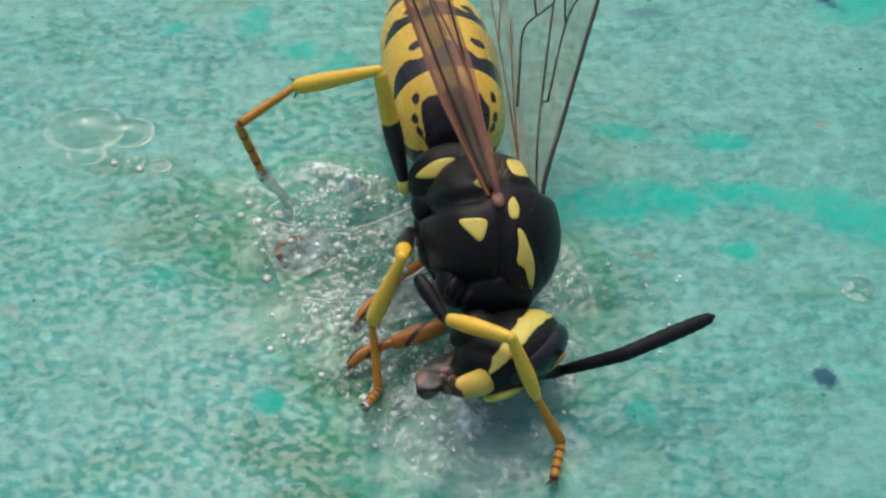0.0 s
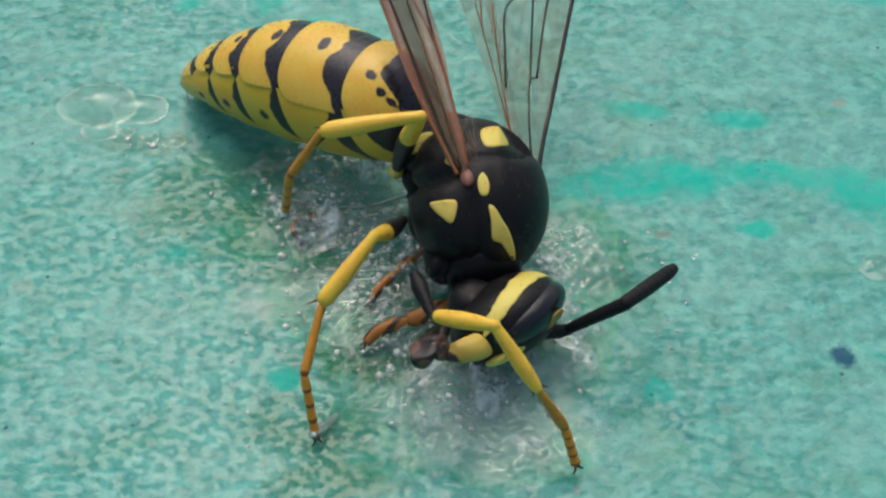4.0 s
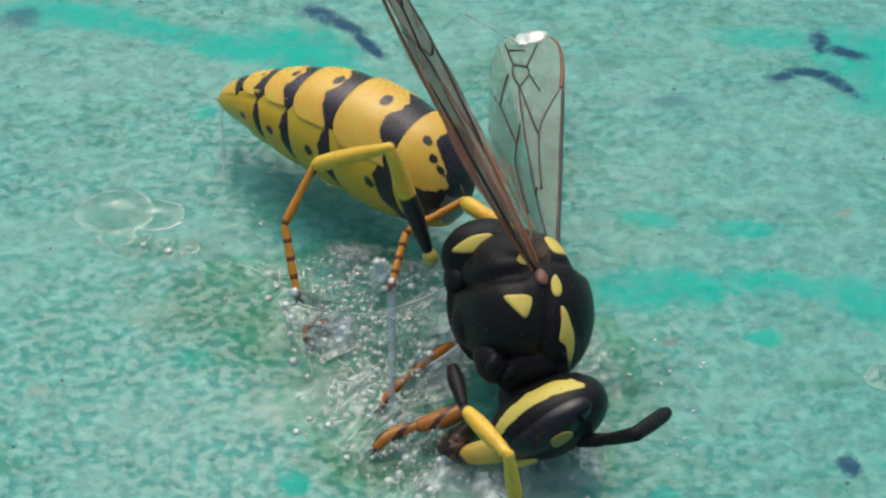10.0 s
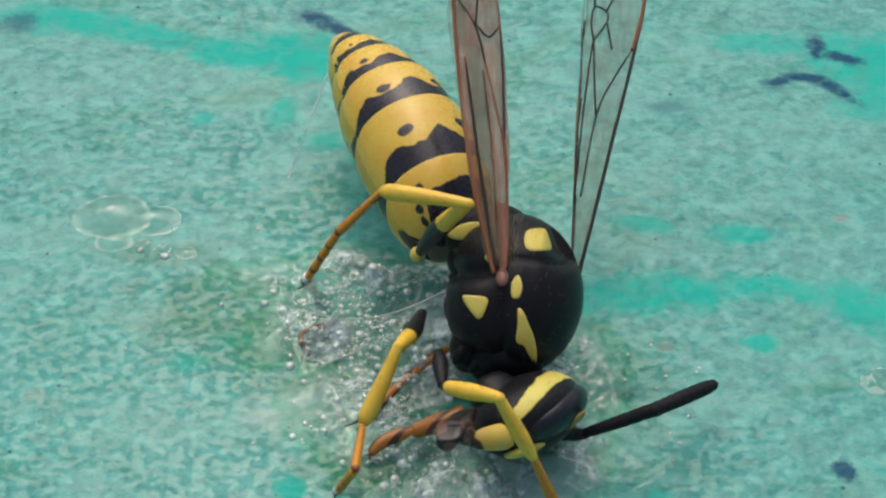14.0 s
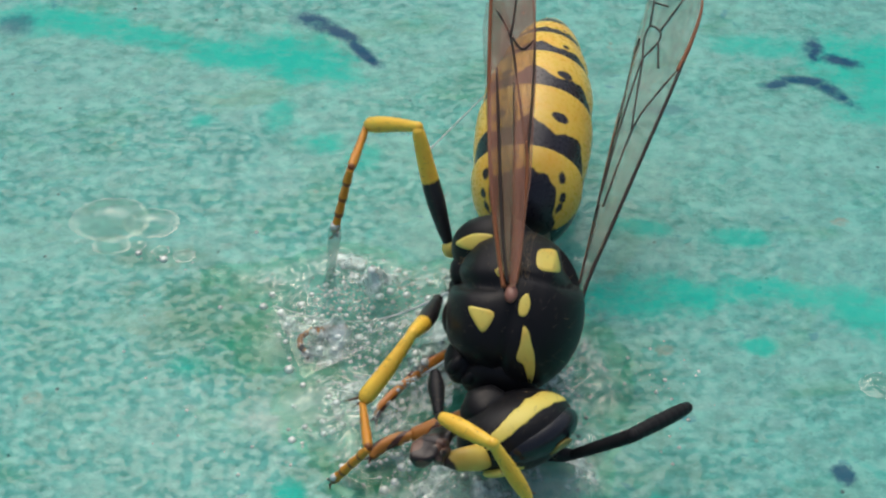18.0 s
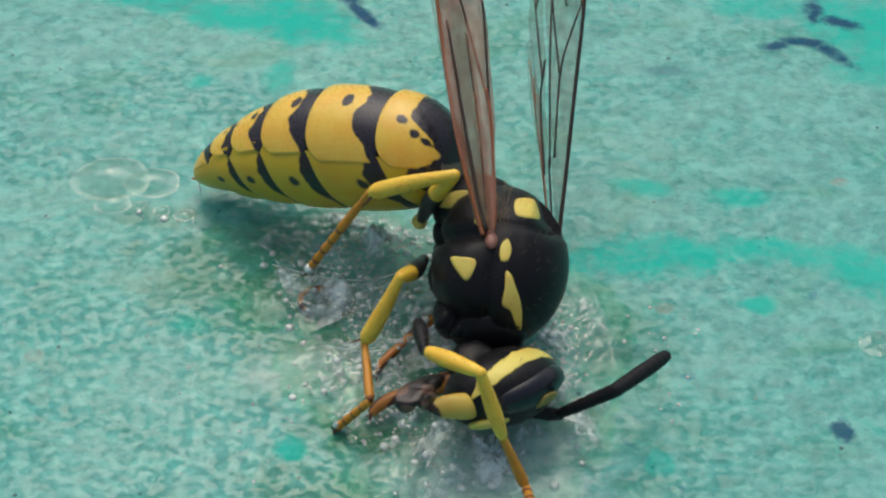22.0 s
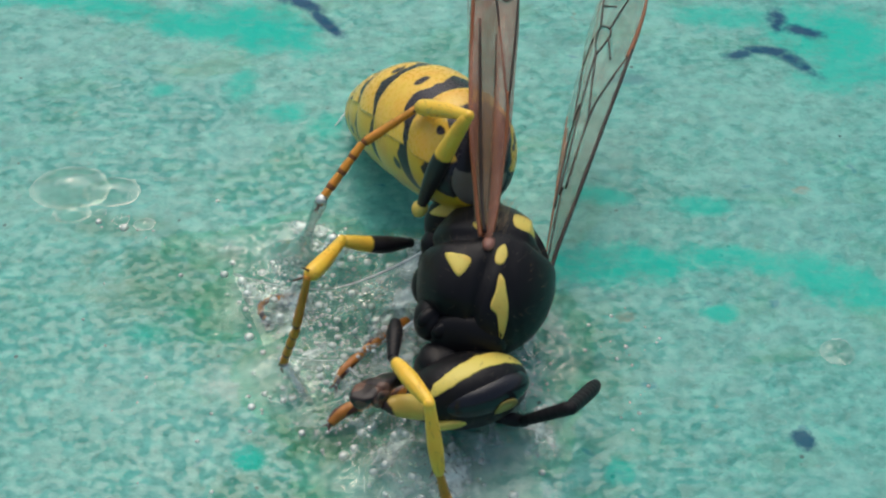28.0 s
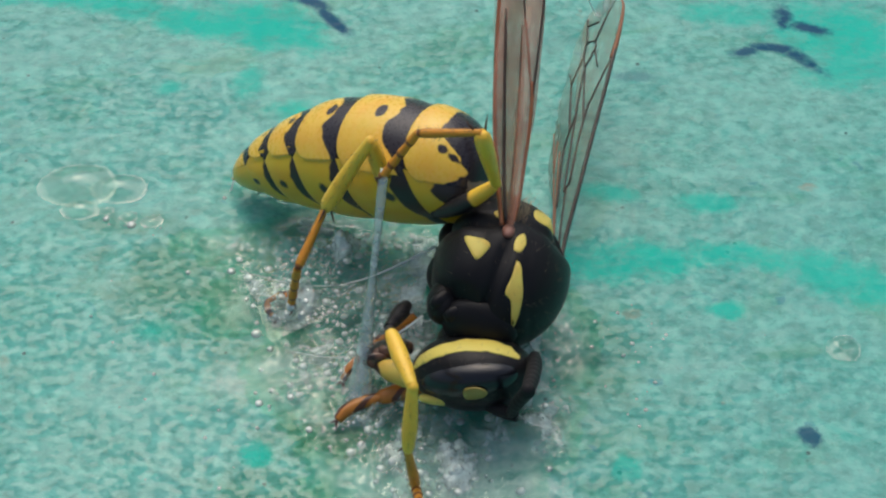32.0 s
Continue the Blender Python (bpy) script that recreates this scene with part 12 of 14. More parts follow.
    walk(parts["fore_1"], [
        (0, mm(-0.74, -6.08, 2.70, 18, 35, -111)), (0.25, mm(-1.07, -6.33, 2.76, 19, 35, -111)), (0.5, mm(-1.41, -6.57, 2.83, 20, 35, -110)), (0.75, mm(-1.34, -6.50, 2.86, 21, 35, -110)),
        (1, mm(-1.27, -6.43, 2.90, 21, 35, -110)), (1.25, mm(-1.38, -6.45, 2.97, 22, 35, -111)), (1.5, mm(-1.50, -6.47, 3.04, 22, 36, -113)), (1.75, mm(-1.44, -6.39, 3.10, 22, 36, -115)),
        (2, mm(-1.39, -6.31, 3.16, 22, 37, -117)), (2.25, mm(-1.40, -6.42, 3.21, 24, 36, -115)), (2.5, mm(-1.40, -6.53, 3.27, 26, 36, -113)), (2.75, mm(-1.57, -6.68, 3.31, 28, 35, -111)),
        (3, mm(-1.74, -6.82, 3.36, 29, 34, -109)), (3.25, mm(-1.64, -6.76, 3.34, 31, 33, -108)), (3.5, mm(-1.54, -6.69, 3.33, 32, 33, -107)), (3.75, mm(-1.46, -6.74, 3.08, 32, 32, -106)),
        (4, mm(-1.39, -6.73, 2.83, 32, 32, -105)), (4.25, mm(-1.34, -6.67, 2.58, 33, 31, -104)), (4.5, mm(-1.31, -6.55, 2.34, 33, 30, -102)), (4.75, mm(-1.31, -6.38, 2.14, 33, 30, -101)),
        (5, mm(-1.34, -6.17, 1.98, 33, 29, -100)), (5.25, mm(-1.39, -5.93, 1.86, 34, 29, -99)), (5.5, mm(-1.46, -5.68, 1.81, 34, 28, -98)), (5.75, mm(-1.31, -5.85, 1.82, 34, 27, -97)),
        (6, mm(-1.16, -6.01, 1.83, 35, 27, -96)), (6.25, mm(-0.98, -5.93, 1.86, 33, 30, -101)), (6.5, mm(-0.81, -5.83, 1.91, 30, 33, -107)), (6.75, mm(-1.02, -5.94, 2.06, 23, 35, -113)),
        (7, mm(-1.25, -6.01, 2.27, 15, 37, -121)), (7.25, mm(-1.33, -6.73, 2.57, 18, 37, -120)), (7.5, mm(-1.44, -7.34, 2.91, 21, 37, -119)), (7.75, mm(-1.32, -7.28, 3.08, 19, 37, -119)),
        (8, mm(-1.21, -7.19, 3.24, 18, 37, -120)), (8.25, mm(-1.18, -6.83, 3.22, 16, 38, -125)), (8.5, mm(-1.15, -6.46, 3.20, 14, 39, -130)), (8.75, mm(-1.03, -6.35, 3.18, 11, 40, -135)),
        (9, mm(-0.92, -6.23, 3.17, 8, 41, -141)), (9.25, mm(-1.27, -6.41, 3.12, 9, 41, -140)), (9.5, mm(-1.63, -6.59, 3.07, 10, 41, -139)), (9.75, mm(-1.25, -6.49, 3.00, 10, 41, -140)),
        (10, mm(-0.87, -6.39, 2.93, 11, 41, -140)), (10.25, mm(-0.75, -6.08, 2.98, 12, 40, -136)), (10.5, mm(-0.62, -5.76, 3.02, 14, 40, -133)), (10.75, mm(-0.73, -6.25, 3.09, 17, 39, -129)),
        (11, mm(-0.85, -6.72, 3.15, 20, 38, -125)), (11.25, mm(-0.92, -6.71, 3.13, 22, 37, -123)), (11.5, mm(-0.99, -6.71, 3.10, 24, 37, -122)), (11.75, mm(-1.24, -6.71, 3.06, 25, 36, -120)),
        (12, mm(-1.49, -6.72, 3.02, 26, 36, -119)), (12.25, mm(-1.62, -6.66, 3.04, 30, 34, -115)), (12.5, mm(-1.75, -6.59, 3.06, 34, 32, -111)), (12.75, mm(-1.77, -6.64, 3.09, 37, 30, -107)),
        (13, mm(-1.78, -6.68, 3.12, 40, 27, -104)), (13.25, mm(-1.45, -6.21, 3.11, 39, 29, -106)), (13.5, mm(-1.12, -5.73, 3.10, 37, 30, -107)), (13.75, mm(-1.17, -5.78, 3.11, 35, 30, -108)),
        (14, mm(-1.21, -5.83, 3.12, 34, 31, -109)), (14.25, mm(-1.26, -5.88, 3.13, 32, 32, -111)), (14.5, mm(-1.31, -5.93, 3.14, 31, 32, -112)), (14.75, mm(-1.35, -5.98, 3.16, 29, 33, -113)),
        (15, mm(-1.40, -6.03, 3.17, 27, 33, -114)), (15.25, mm(-1.44, -6.08, 3.18, 25, 34, -115)), (15.5, mm(-1.49, -6.13, 3.19, 24, 34, -117)), (15.75, mm(-1.55, -6.35, 3.21, 22, 35, -118)),
        (16, mm(-1.60, -6.58, 3.23, 20, 35, -119)), (16.25, mm(-1.66, -6.43, 3.25, 19, 35, -119)), (16.5, mm(-1.72, -6.28, 3.27, 18, 35, -119)), (16.75, mm(-1.62, -6.27, 3.29, 18, 35, -120)),
        (17, mm(-1.52, -6.25, 3.31, 17, 35, -120)), (17.25, mm(-1.20, -6.15, 3.20, 19, 36, -120)), (17.5, mm(-0.88, -6.04, 3.10, 20, 36, -121)), (17.75, mm(-1.10, -6.19, 2.98, 22, 36, -121)),
        (18, mm(-1.33, -6.32, 2.86, 24, 36, -121)), (18.25, mm(-1.04, -6.33, 3.06, 23, 36, -120)), (18.5, mm(-0.76, -6.30, 3.25, 22, 36, -120)), (18.75, mm(-1.05, -6.32, 3.39, 20, 35, -120)),
        (19, mm(-1.35, -6.32, 3.53, 19, 35, -119)), (19.25, mm(-1.23, -6.35, 3.40, 19, 36, -123)), (19.5, mm(-1.11, -6.36, 3.27, 19, 37, -127)), (19.75, mm(-1.13, -6.25, 3.09, 18, 38, -131)),
        (20, mm(-1.14, -6.10, 2.90, 17, 39, -135)), (20.25, mm(-1.17, -6.06, 3.05, 20, 38, -130)), (20.5, mm(-1.19, -5.99, 3.19, 22, 37, -125)), (20.75, mm(-1.35, -6.15, 3.30, 24, 35, -121)),
        (21, mm(-1.51, -6.30, 3.40, 25, 34, -117)), (21.25, mm(-1.50, -6.28, 3.37, 25, 34, -117)), (21.5, mm(-1.49, -6.26, 3.34, 25, 34, -117)), (21.75, mm(-1.57, -6.16, 3.30, 25, 34, -117)),
        (22, mm(-1.65, -6.05, 3.26, 26, 34, -117)), (22.25, mm(-1.51, -6.09, 3.27, 25, 35, -120)), (22.5, mm(-1.37, -6.13, 3.28, 24, 36, -123)), (22.75, mm(-1.44, -6.20, 3.29, 22, 37, -126)),
        (23, mm(-1.50, -6.27, 3.30, 21, 38, -129)), (23.25, mm(-1.46, -6.27, 3.36, 20, 38, -128)), (23.5, mm(-1.41, -6.26, 3.41, 19, 38, -128)), (23.75, mm(-1.22, -6.19, 3.45, 18, 38, -128)),
        (24, mm(-1.03, -6.11, 3.48, 17, 38, -127)), (24.25, mm(-0.99, -6.06, 3.46, 17, 38, -128)), (24.5, mm(-0.94, -6.02, 3.43, 17, 38, -128)), (24.75, mm(-1.10, -6.06, 3.40, 16, 38, -129)),
        (25, mm(-1.25, -6.09, 3.37, 16, 38, -129)), (25.25, mm(-1.55, -6.19, 3.35, 16, 38, -130)), (25.5, mm(-1.84, -6.30, 3.34, 17, 38, -130)), (25.75, mm(-1.84, -6.26, 3.31, 17, 38, -131)),
        (26, mm(-1.85, -6.21, 3.28, 17, 39, -132)), (26.25, mm(-1.85, -6.17, 3.25, 17, 39, -133)), (26.5, mm(-1.85, -6.12, 3.22, 16, 39, -135)), (26.75, mm(-1.85, -6.07, 3.19, 16, 39, -136)),
        (27, mm(-1.86, -6.02, 3.16, 16, 40, -137)), (27.25, mm(-1.86, -5.97, 3.13, 16, 40, -138)), (27.5, mm(-1.86, -5.92, 3.09, 16, 40, -139)), (27.75, mm(-1.64, -5.89, 3.06, 16, 40, -140)),
        (28, mm(-1.41, -5.86, 3.02, 16, 41, -141)), (28.25, mm(-1.49, -5.81, 3.17, 18, 39, -136)), (28.5, mm(-1.56, -5.73, 3.32, 20, 38, -131)), (28.75, mm(-1.43, -5.65, 3.43, 20, 37, -125)),
        (29, mm(-1.29, -5.56, 3.54, 21, 35, -120)), (29.25, mm(-1.35, -5.59, 3.50, 27, 33, -116)), (29.5, mm(-1.41, -5.62, 3.47, 34, 31, -111)), (29.75, mm(-1.43, -5.46, 3.42, 39, 29, -108)),
        (30, mm(-1.44, -5.29, 3.37, 44, 26, -104)), (30.25, mm(-1.62, -5.22, 3.34, 40, 33, -113)), (30.5, mm(-1.80, -5.15, 3.30, 35, 39, -122)), (30.75, mm(-1.75, -5.19, 3.24, 25, 44, -135)),
        (31, mm(-1.70, -5.22, 3.18, 13, 48, -149)), (31.25, mm(-1.65, -5.26, 3.21, 10, 48, -152)), (31.5, mm(-1.61, -5.31, 3.25, 7, 48, -155)), (31.75, mm(-1.63, -5.31, 3.28, 4, 48, -158)),
        (32, mm(-1.66, -5.32, 3.32, 2, 49, -161)),
    ])
    walk(parts["fore_2"], [
        (0, mm(0.71, -6.97, 3.14, -68, 15, -163)), (0.25, mm(0.36, -7.21, 3.23, -69, 16, -163)), (0.5, mm(0.02, -7.46, 3.32, -69, 17, -162)), (0.75, mm(0.08, -7.39, 3.37, -70, 18, -162)),
        (1, mm(0.14, -7.32, 3.43, -70, 20, -161)), (1.25, mm(-0.00, -7.39, 3.50, -69, 19, -162)), (1.5, mm(-0.15, -7.45, 3.57, -68, 18, -162)), (1.75, mm(-0.14, -7.42, 3.63, -67, 18, -162)),
        (2, mm(-0.12, -7.39, 3.69, -65, 18, -162)), (2.25, mm(-0.12, -7.48, 3.79, -66, 19, -162)), (2.5, mm(-0.13, -7.56, 3.89, -66, 20, -161)), (2.75, mm(-0.29, -7.67, 3.98, -66, 21, -161)),
        (3, mm(-0.45, -7.77, 4.07, -67, 22, -160)), (3.25, mm(-0.36, -7.68, 4.09, -67, 23, -160)), (3.5, mm(-0.26, -7.60, 4.10, -67, 23, -160)), (3.75, mm(-0.16, -7.62, 3.87, -58, 24, -159)),
        (4, mm(-0.08, -7.58, 3.62, -49, 25, -158)), (4.25, mm(-0.02, -7.48, 3.38, -41, 26, -157)), (4.5, mm(0.02, -7.33, 3.16, -32, 27, -156)), (4.75, mm(0.03, -7.13, 2.97, -23, 28, -154)),
        (5, mm(0.02, -6.89, 2.82, -14, 28, -153)), (5.25, mm(-0.02, -6.62, 2.71, -4, 29, -151)), (5.5, mm(-0.08, -6.34, 2.67, 5, 29, -150)), (5.75, mm(0.07, -6.47, 2.70, 5, 29, -149)),
        (6, mm(0.22, -6.61, 2.73, 6, 28, -149)), (6.25, mm(0.38, -6.67, 2.68, 7, 29, -149)), (6.5, mm(0.51, -6.71, 2.64, 8, 29, -150)), (6.75, mm(0.31, -6.94, 2.62, 9, 29, -150)),
        (7, mm(0.05, -7.11, 2.63, 10, 29, -150)), (7.25, mm(-0.04, -7.83, 3.00, -33, 28, -156)), (7.5, mm(-0.18, -8.45, 3.40, -75, 24, -159)), (7.75, mm(-0.05, -8.39, 3.54, -78, 24, -159)),
        (8, mm(0.07, -8.30, 3.67, -81, 24, -159)), (8.25, mm(0.03, -8.03, 3.60, -81, 20, -159)), (8.5, mm(-0.01, -7.75, 3.52, -80, 16, -160)), (8.75, mm(0.03, -7.72, 3.44, -80, 12, -161)),
        (9, mm(0.06, -7.67, 3.35, -80, 9, -161)), (9.25, mm(-0.29, -7.85, 3.32, -80, 7, -162)), (9.5, mm(-0.65, -8.02, 3.29, -80, 6, -162)), (9.75, mm(-0.28, -7.93, 3.23, -81, 5, -162)),
        (10, mm(0.08, -7.84, 3.18, -81, 5, -162)), (10.25, mm(0.26, -7.48, 3.26, -80, 4, -162)), (10.5, mm(0.44, -7.12, 3.34, -79, 3, -162)), (10.75, mm(0.37, -7.55, 3.49, -79, 2, -163)),
        (11, mm(0.29, -7.96, 3.64, -78, 0, -163)), (11.25, mm(0.22, -7.93, 3.65, -77, 4, -162)), (11.5, mm(0.15, -7.91, 3.66, -76, 7, -161)), (11.75, mm(-0.09, -7.89, 3.65, -75, 10, -160)),
        (12, mm(-0.32, -7.87, 3.63, -73, 14, -160)), (12.25, mm(-0.45, -7.73, 3.76, -71, 15, -159)), (12.5, mm(-0.58, -7.60, 3.88, -68, 16, -159)), (12.75, mm(-0.60, -7.56, 4.01, -66, 17, -158)),
        (13, mm(-0.62, -7.51, 4.12, -63, 18, -158)), (13.25, mm(-0.28, -7.08, 4.07, -63, 19, -157)), (13.5, mm(0.06, -6.64, 4.01, -62, 19, -157)), (13.75, mm(0.03, -6.72, 3.98, -63, 19, -157)),
        (14, mm(-0.01, -6.79, 3.96, -63, 19, -157)), (14.25, mm(-0.04, -6.86, 3.93, -64, 19, -157)), (14.5, mm(-0.08, -6.93, 3.90, -65, 19, -157)), (14.75, mm(-0.12, -7.00, 3.87, -65, 19, -157)),
        (15, mm(-0.16, -7.07, 3.84, -66, 19, -157)), (15.25, mm(-0.19, -7.14, 3.80, -66, 19, -157)), (15.5, mm(-0.23, -7.21, 3.77, -67, 19, -157)), (15.75, mm(-0.29, -7.44, 3.75, -67, 19, -157)),
        (16, mm(-0.34, -7.68, 3.72, -68, 19, -157)), (16.25, mm(-0.38, -7.53, 3.72, -69, 19, -157)), (16.5, mm(-0.43, -7.38, 3.72, -69, 18, -158)), (16.75, mm(-0.32, -7.36, 3.72, -70, 17, -158)),
        (17, mm(-0.22, -7.35, 3.73, -70, 17, -158)), (17.25, mm(0.07, -7.27, 3.66, -69, 18, -158)), (17.5, mm(0.35, -7.18, 3.59, -68, 19, -157)), (17.75, mm(0.09, -7.34, 3.52, -67, 20, -157)),
        (18, mm(-0.16, -7.49, 3.44, -66, 21, -156)), (18.25, mm(0.14, -7.49, 3.62, -63, 18, -158)), (18.5, mm(0.45, -7.45, 3.79, -61, 16, -159)), (18.75, mm(0.20, -7.44, 3.89, -57, 13, -161)),
        (19, mm(-0.06, -7.41, 3.98, -53, 10, -163)), (19.25, mm(-0.02, -7.54, 3.86, -56, 10, -163)), (19.5, mm(0.00, -7.63, 3.73, -59, 10, -163)), (19.75, mm(-0.09, -7.59, 3.52, -61, 9, -163)),
        (20, mm(-0.19, -7.51, 3.31, -63, 9, -163)), (20.25, mm(-0.14, -7.39, 3.51, -65, 9, -163)), (20.5, mm(-0.09, -7.25, 3.71, -67, 9, -163)), (20.75, mm(-0.18, -7.32, 3.87, -69, 10, -163)),
        (21, mm(-0.28, -7.38, 4.02, -71, 10, -163)), (21.25, mm(-0.27, -7.36, 3.99, -70, 10, -163)), (21.5, mm(-0.27, -7.35, 3.96, -69, 11, -163)), (21.75, mm(-0.35, -7.25, 3.92, -67, 11, -163)),
        (22, mm(-0.44, -7.15, 3.89, -66, 11, -162)), (22.25, mm(-0.35, -7.25, 3.87, -66, 11, -163)), (22.5, mm(-0.25, -7.35, 3.86, -67, 11, -163)), (22.75, mm(-0.36, -7.47, 3.82, -67, 10, -163)),
        (23, mm(-0.47, -7.59, 3.79, -68, 10, -163)), (23.25, mm(-0.39, -7.58, 3.83, -68, 7, -164)), (23.5, mm(-0.31, -7.55, 3.86, -69, 5, -165)), (23.75, mm(-0.10, -7.46, 3.88, -69, 3, -166)),
        (24, mm(0.11, -7.37, 3.90, -69, 1, -167)), (24.25, mm(0.15, -7.34, 3.86, -69, 4, -166)), (24.5, mm(0.19, -7.30, 3.82, -70, 6, -165)), (24.75, mm(0.03, -7.34, 3.79, -70, 8, -164)),
        (25, mm(-0.13, -7.37, 3.76, -70, 10, -163)), (25.25, mm(-0.45, -7.50, 3.74, -70, 9, -164)), (25.5, mm(-0.76, -7.62, 3.73, -70, 9, -164)), (25.75, mm(-0.79, -7.60, 3.70, -69, 8, -164)),
        (26, mm(-0.82, -7.58, 3.67, -69, 7, -164)), (26.25, mm(-0.85, -7.55, 3.63, -68, 6, -165)), (26.5, mm(-0.87, -7.52, 3.60, -68, 6, -165)), (26.75, mm(-0.90, -7.49, 3.57, -67, 5, -165)),
        (27, mm(-0.93, -7.46, 3.53, -67, 4, -166)), (27.25, mm(-0.96, -7.43, 3.50, -66, 4, -166)), (27.5, mm(-0.99, -7.39, 3.46, -65, 3, -166)), (27.75, mm(-0.80, -7.39, 3.43, -65, 2, -166)),
        (28, mm(-0.62, -7.38, 3.39, -64, 2, -167)), (28.25, mm(-0.58, -7.24, 3.59, -66, 2, -167)), (28.5, mm(-0.55, -7.07, 3.78, -68, 1, -167)), (28.75, mm(-0.30, -6.90, 3.92, -70, 1, -167)),
        (29, mm(-0.06, -6.70, 4.04, -71, 1, -167)), (29.25, mm(-0.15, -6.67, 4.18, -70, 0, -167)), (29.5, mm(-0.25, -6.62, 4.31, -69, -0, -168)), (29.75, mm(-0.30, -6.37, 4.39, -68, -1, -168)),
        (30, mm(-0.36, -6.11, 4.47, -67, -1, -168)), (30.25, mm(-0.62, -6.30, 4.29, -68, -2, -168)), (30.5, mm(-0.92, -6.45, 4.08, -69, -3, -168)), (30.75, mm(-0.98, -6.67, 3.77, -69, -3, -169)),
        (31, mm(-1.06, -6.83, 3.43, -69, -4, -169)), (31.25, mm(-1.04, -6.89, 3.42, -70, -4, -169)), (31.5, mm(-1.03, -6.95, 3.40, -71, -5, -169)), (31.75, mm(-1.08, -6.97, 3.37, -72, -6, -170)),
        (32, mm(-1.13, -6.98, 3.35, -73, -7, -170)),
    ])
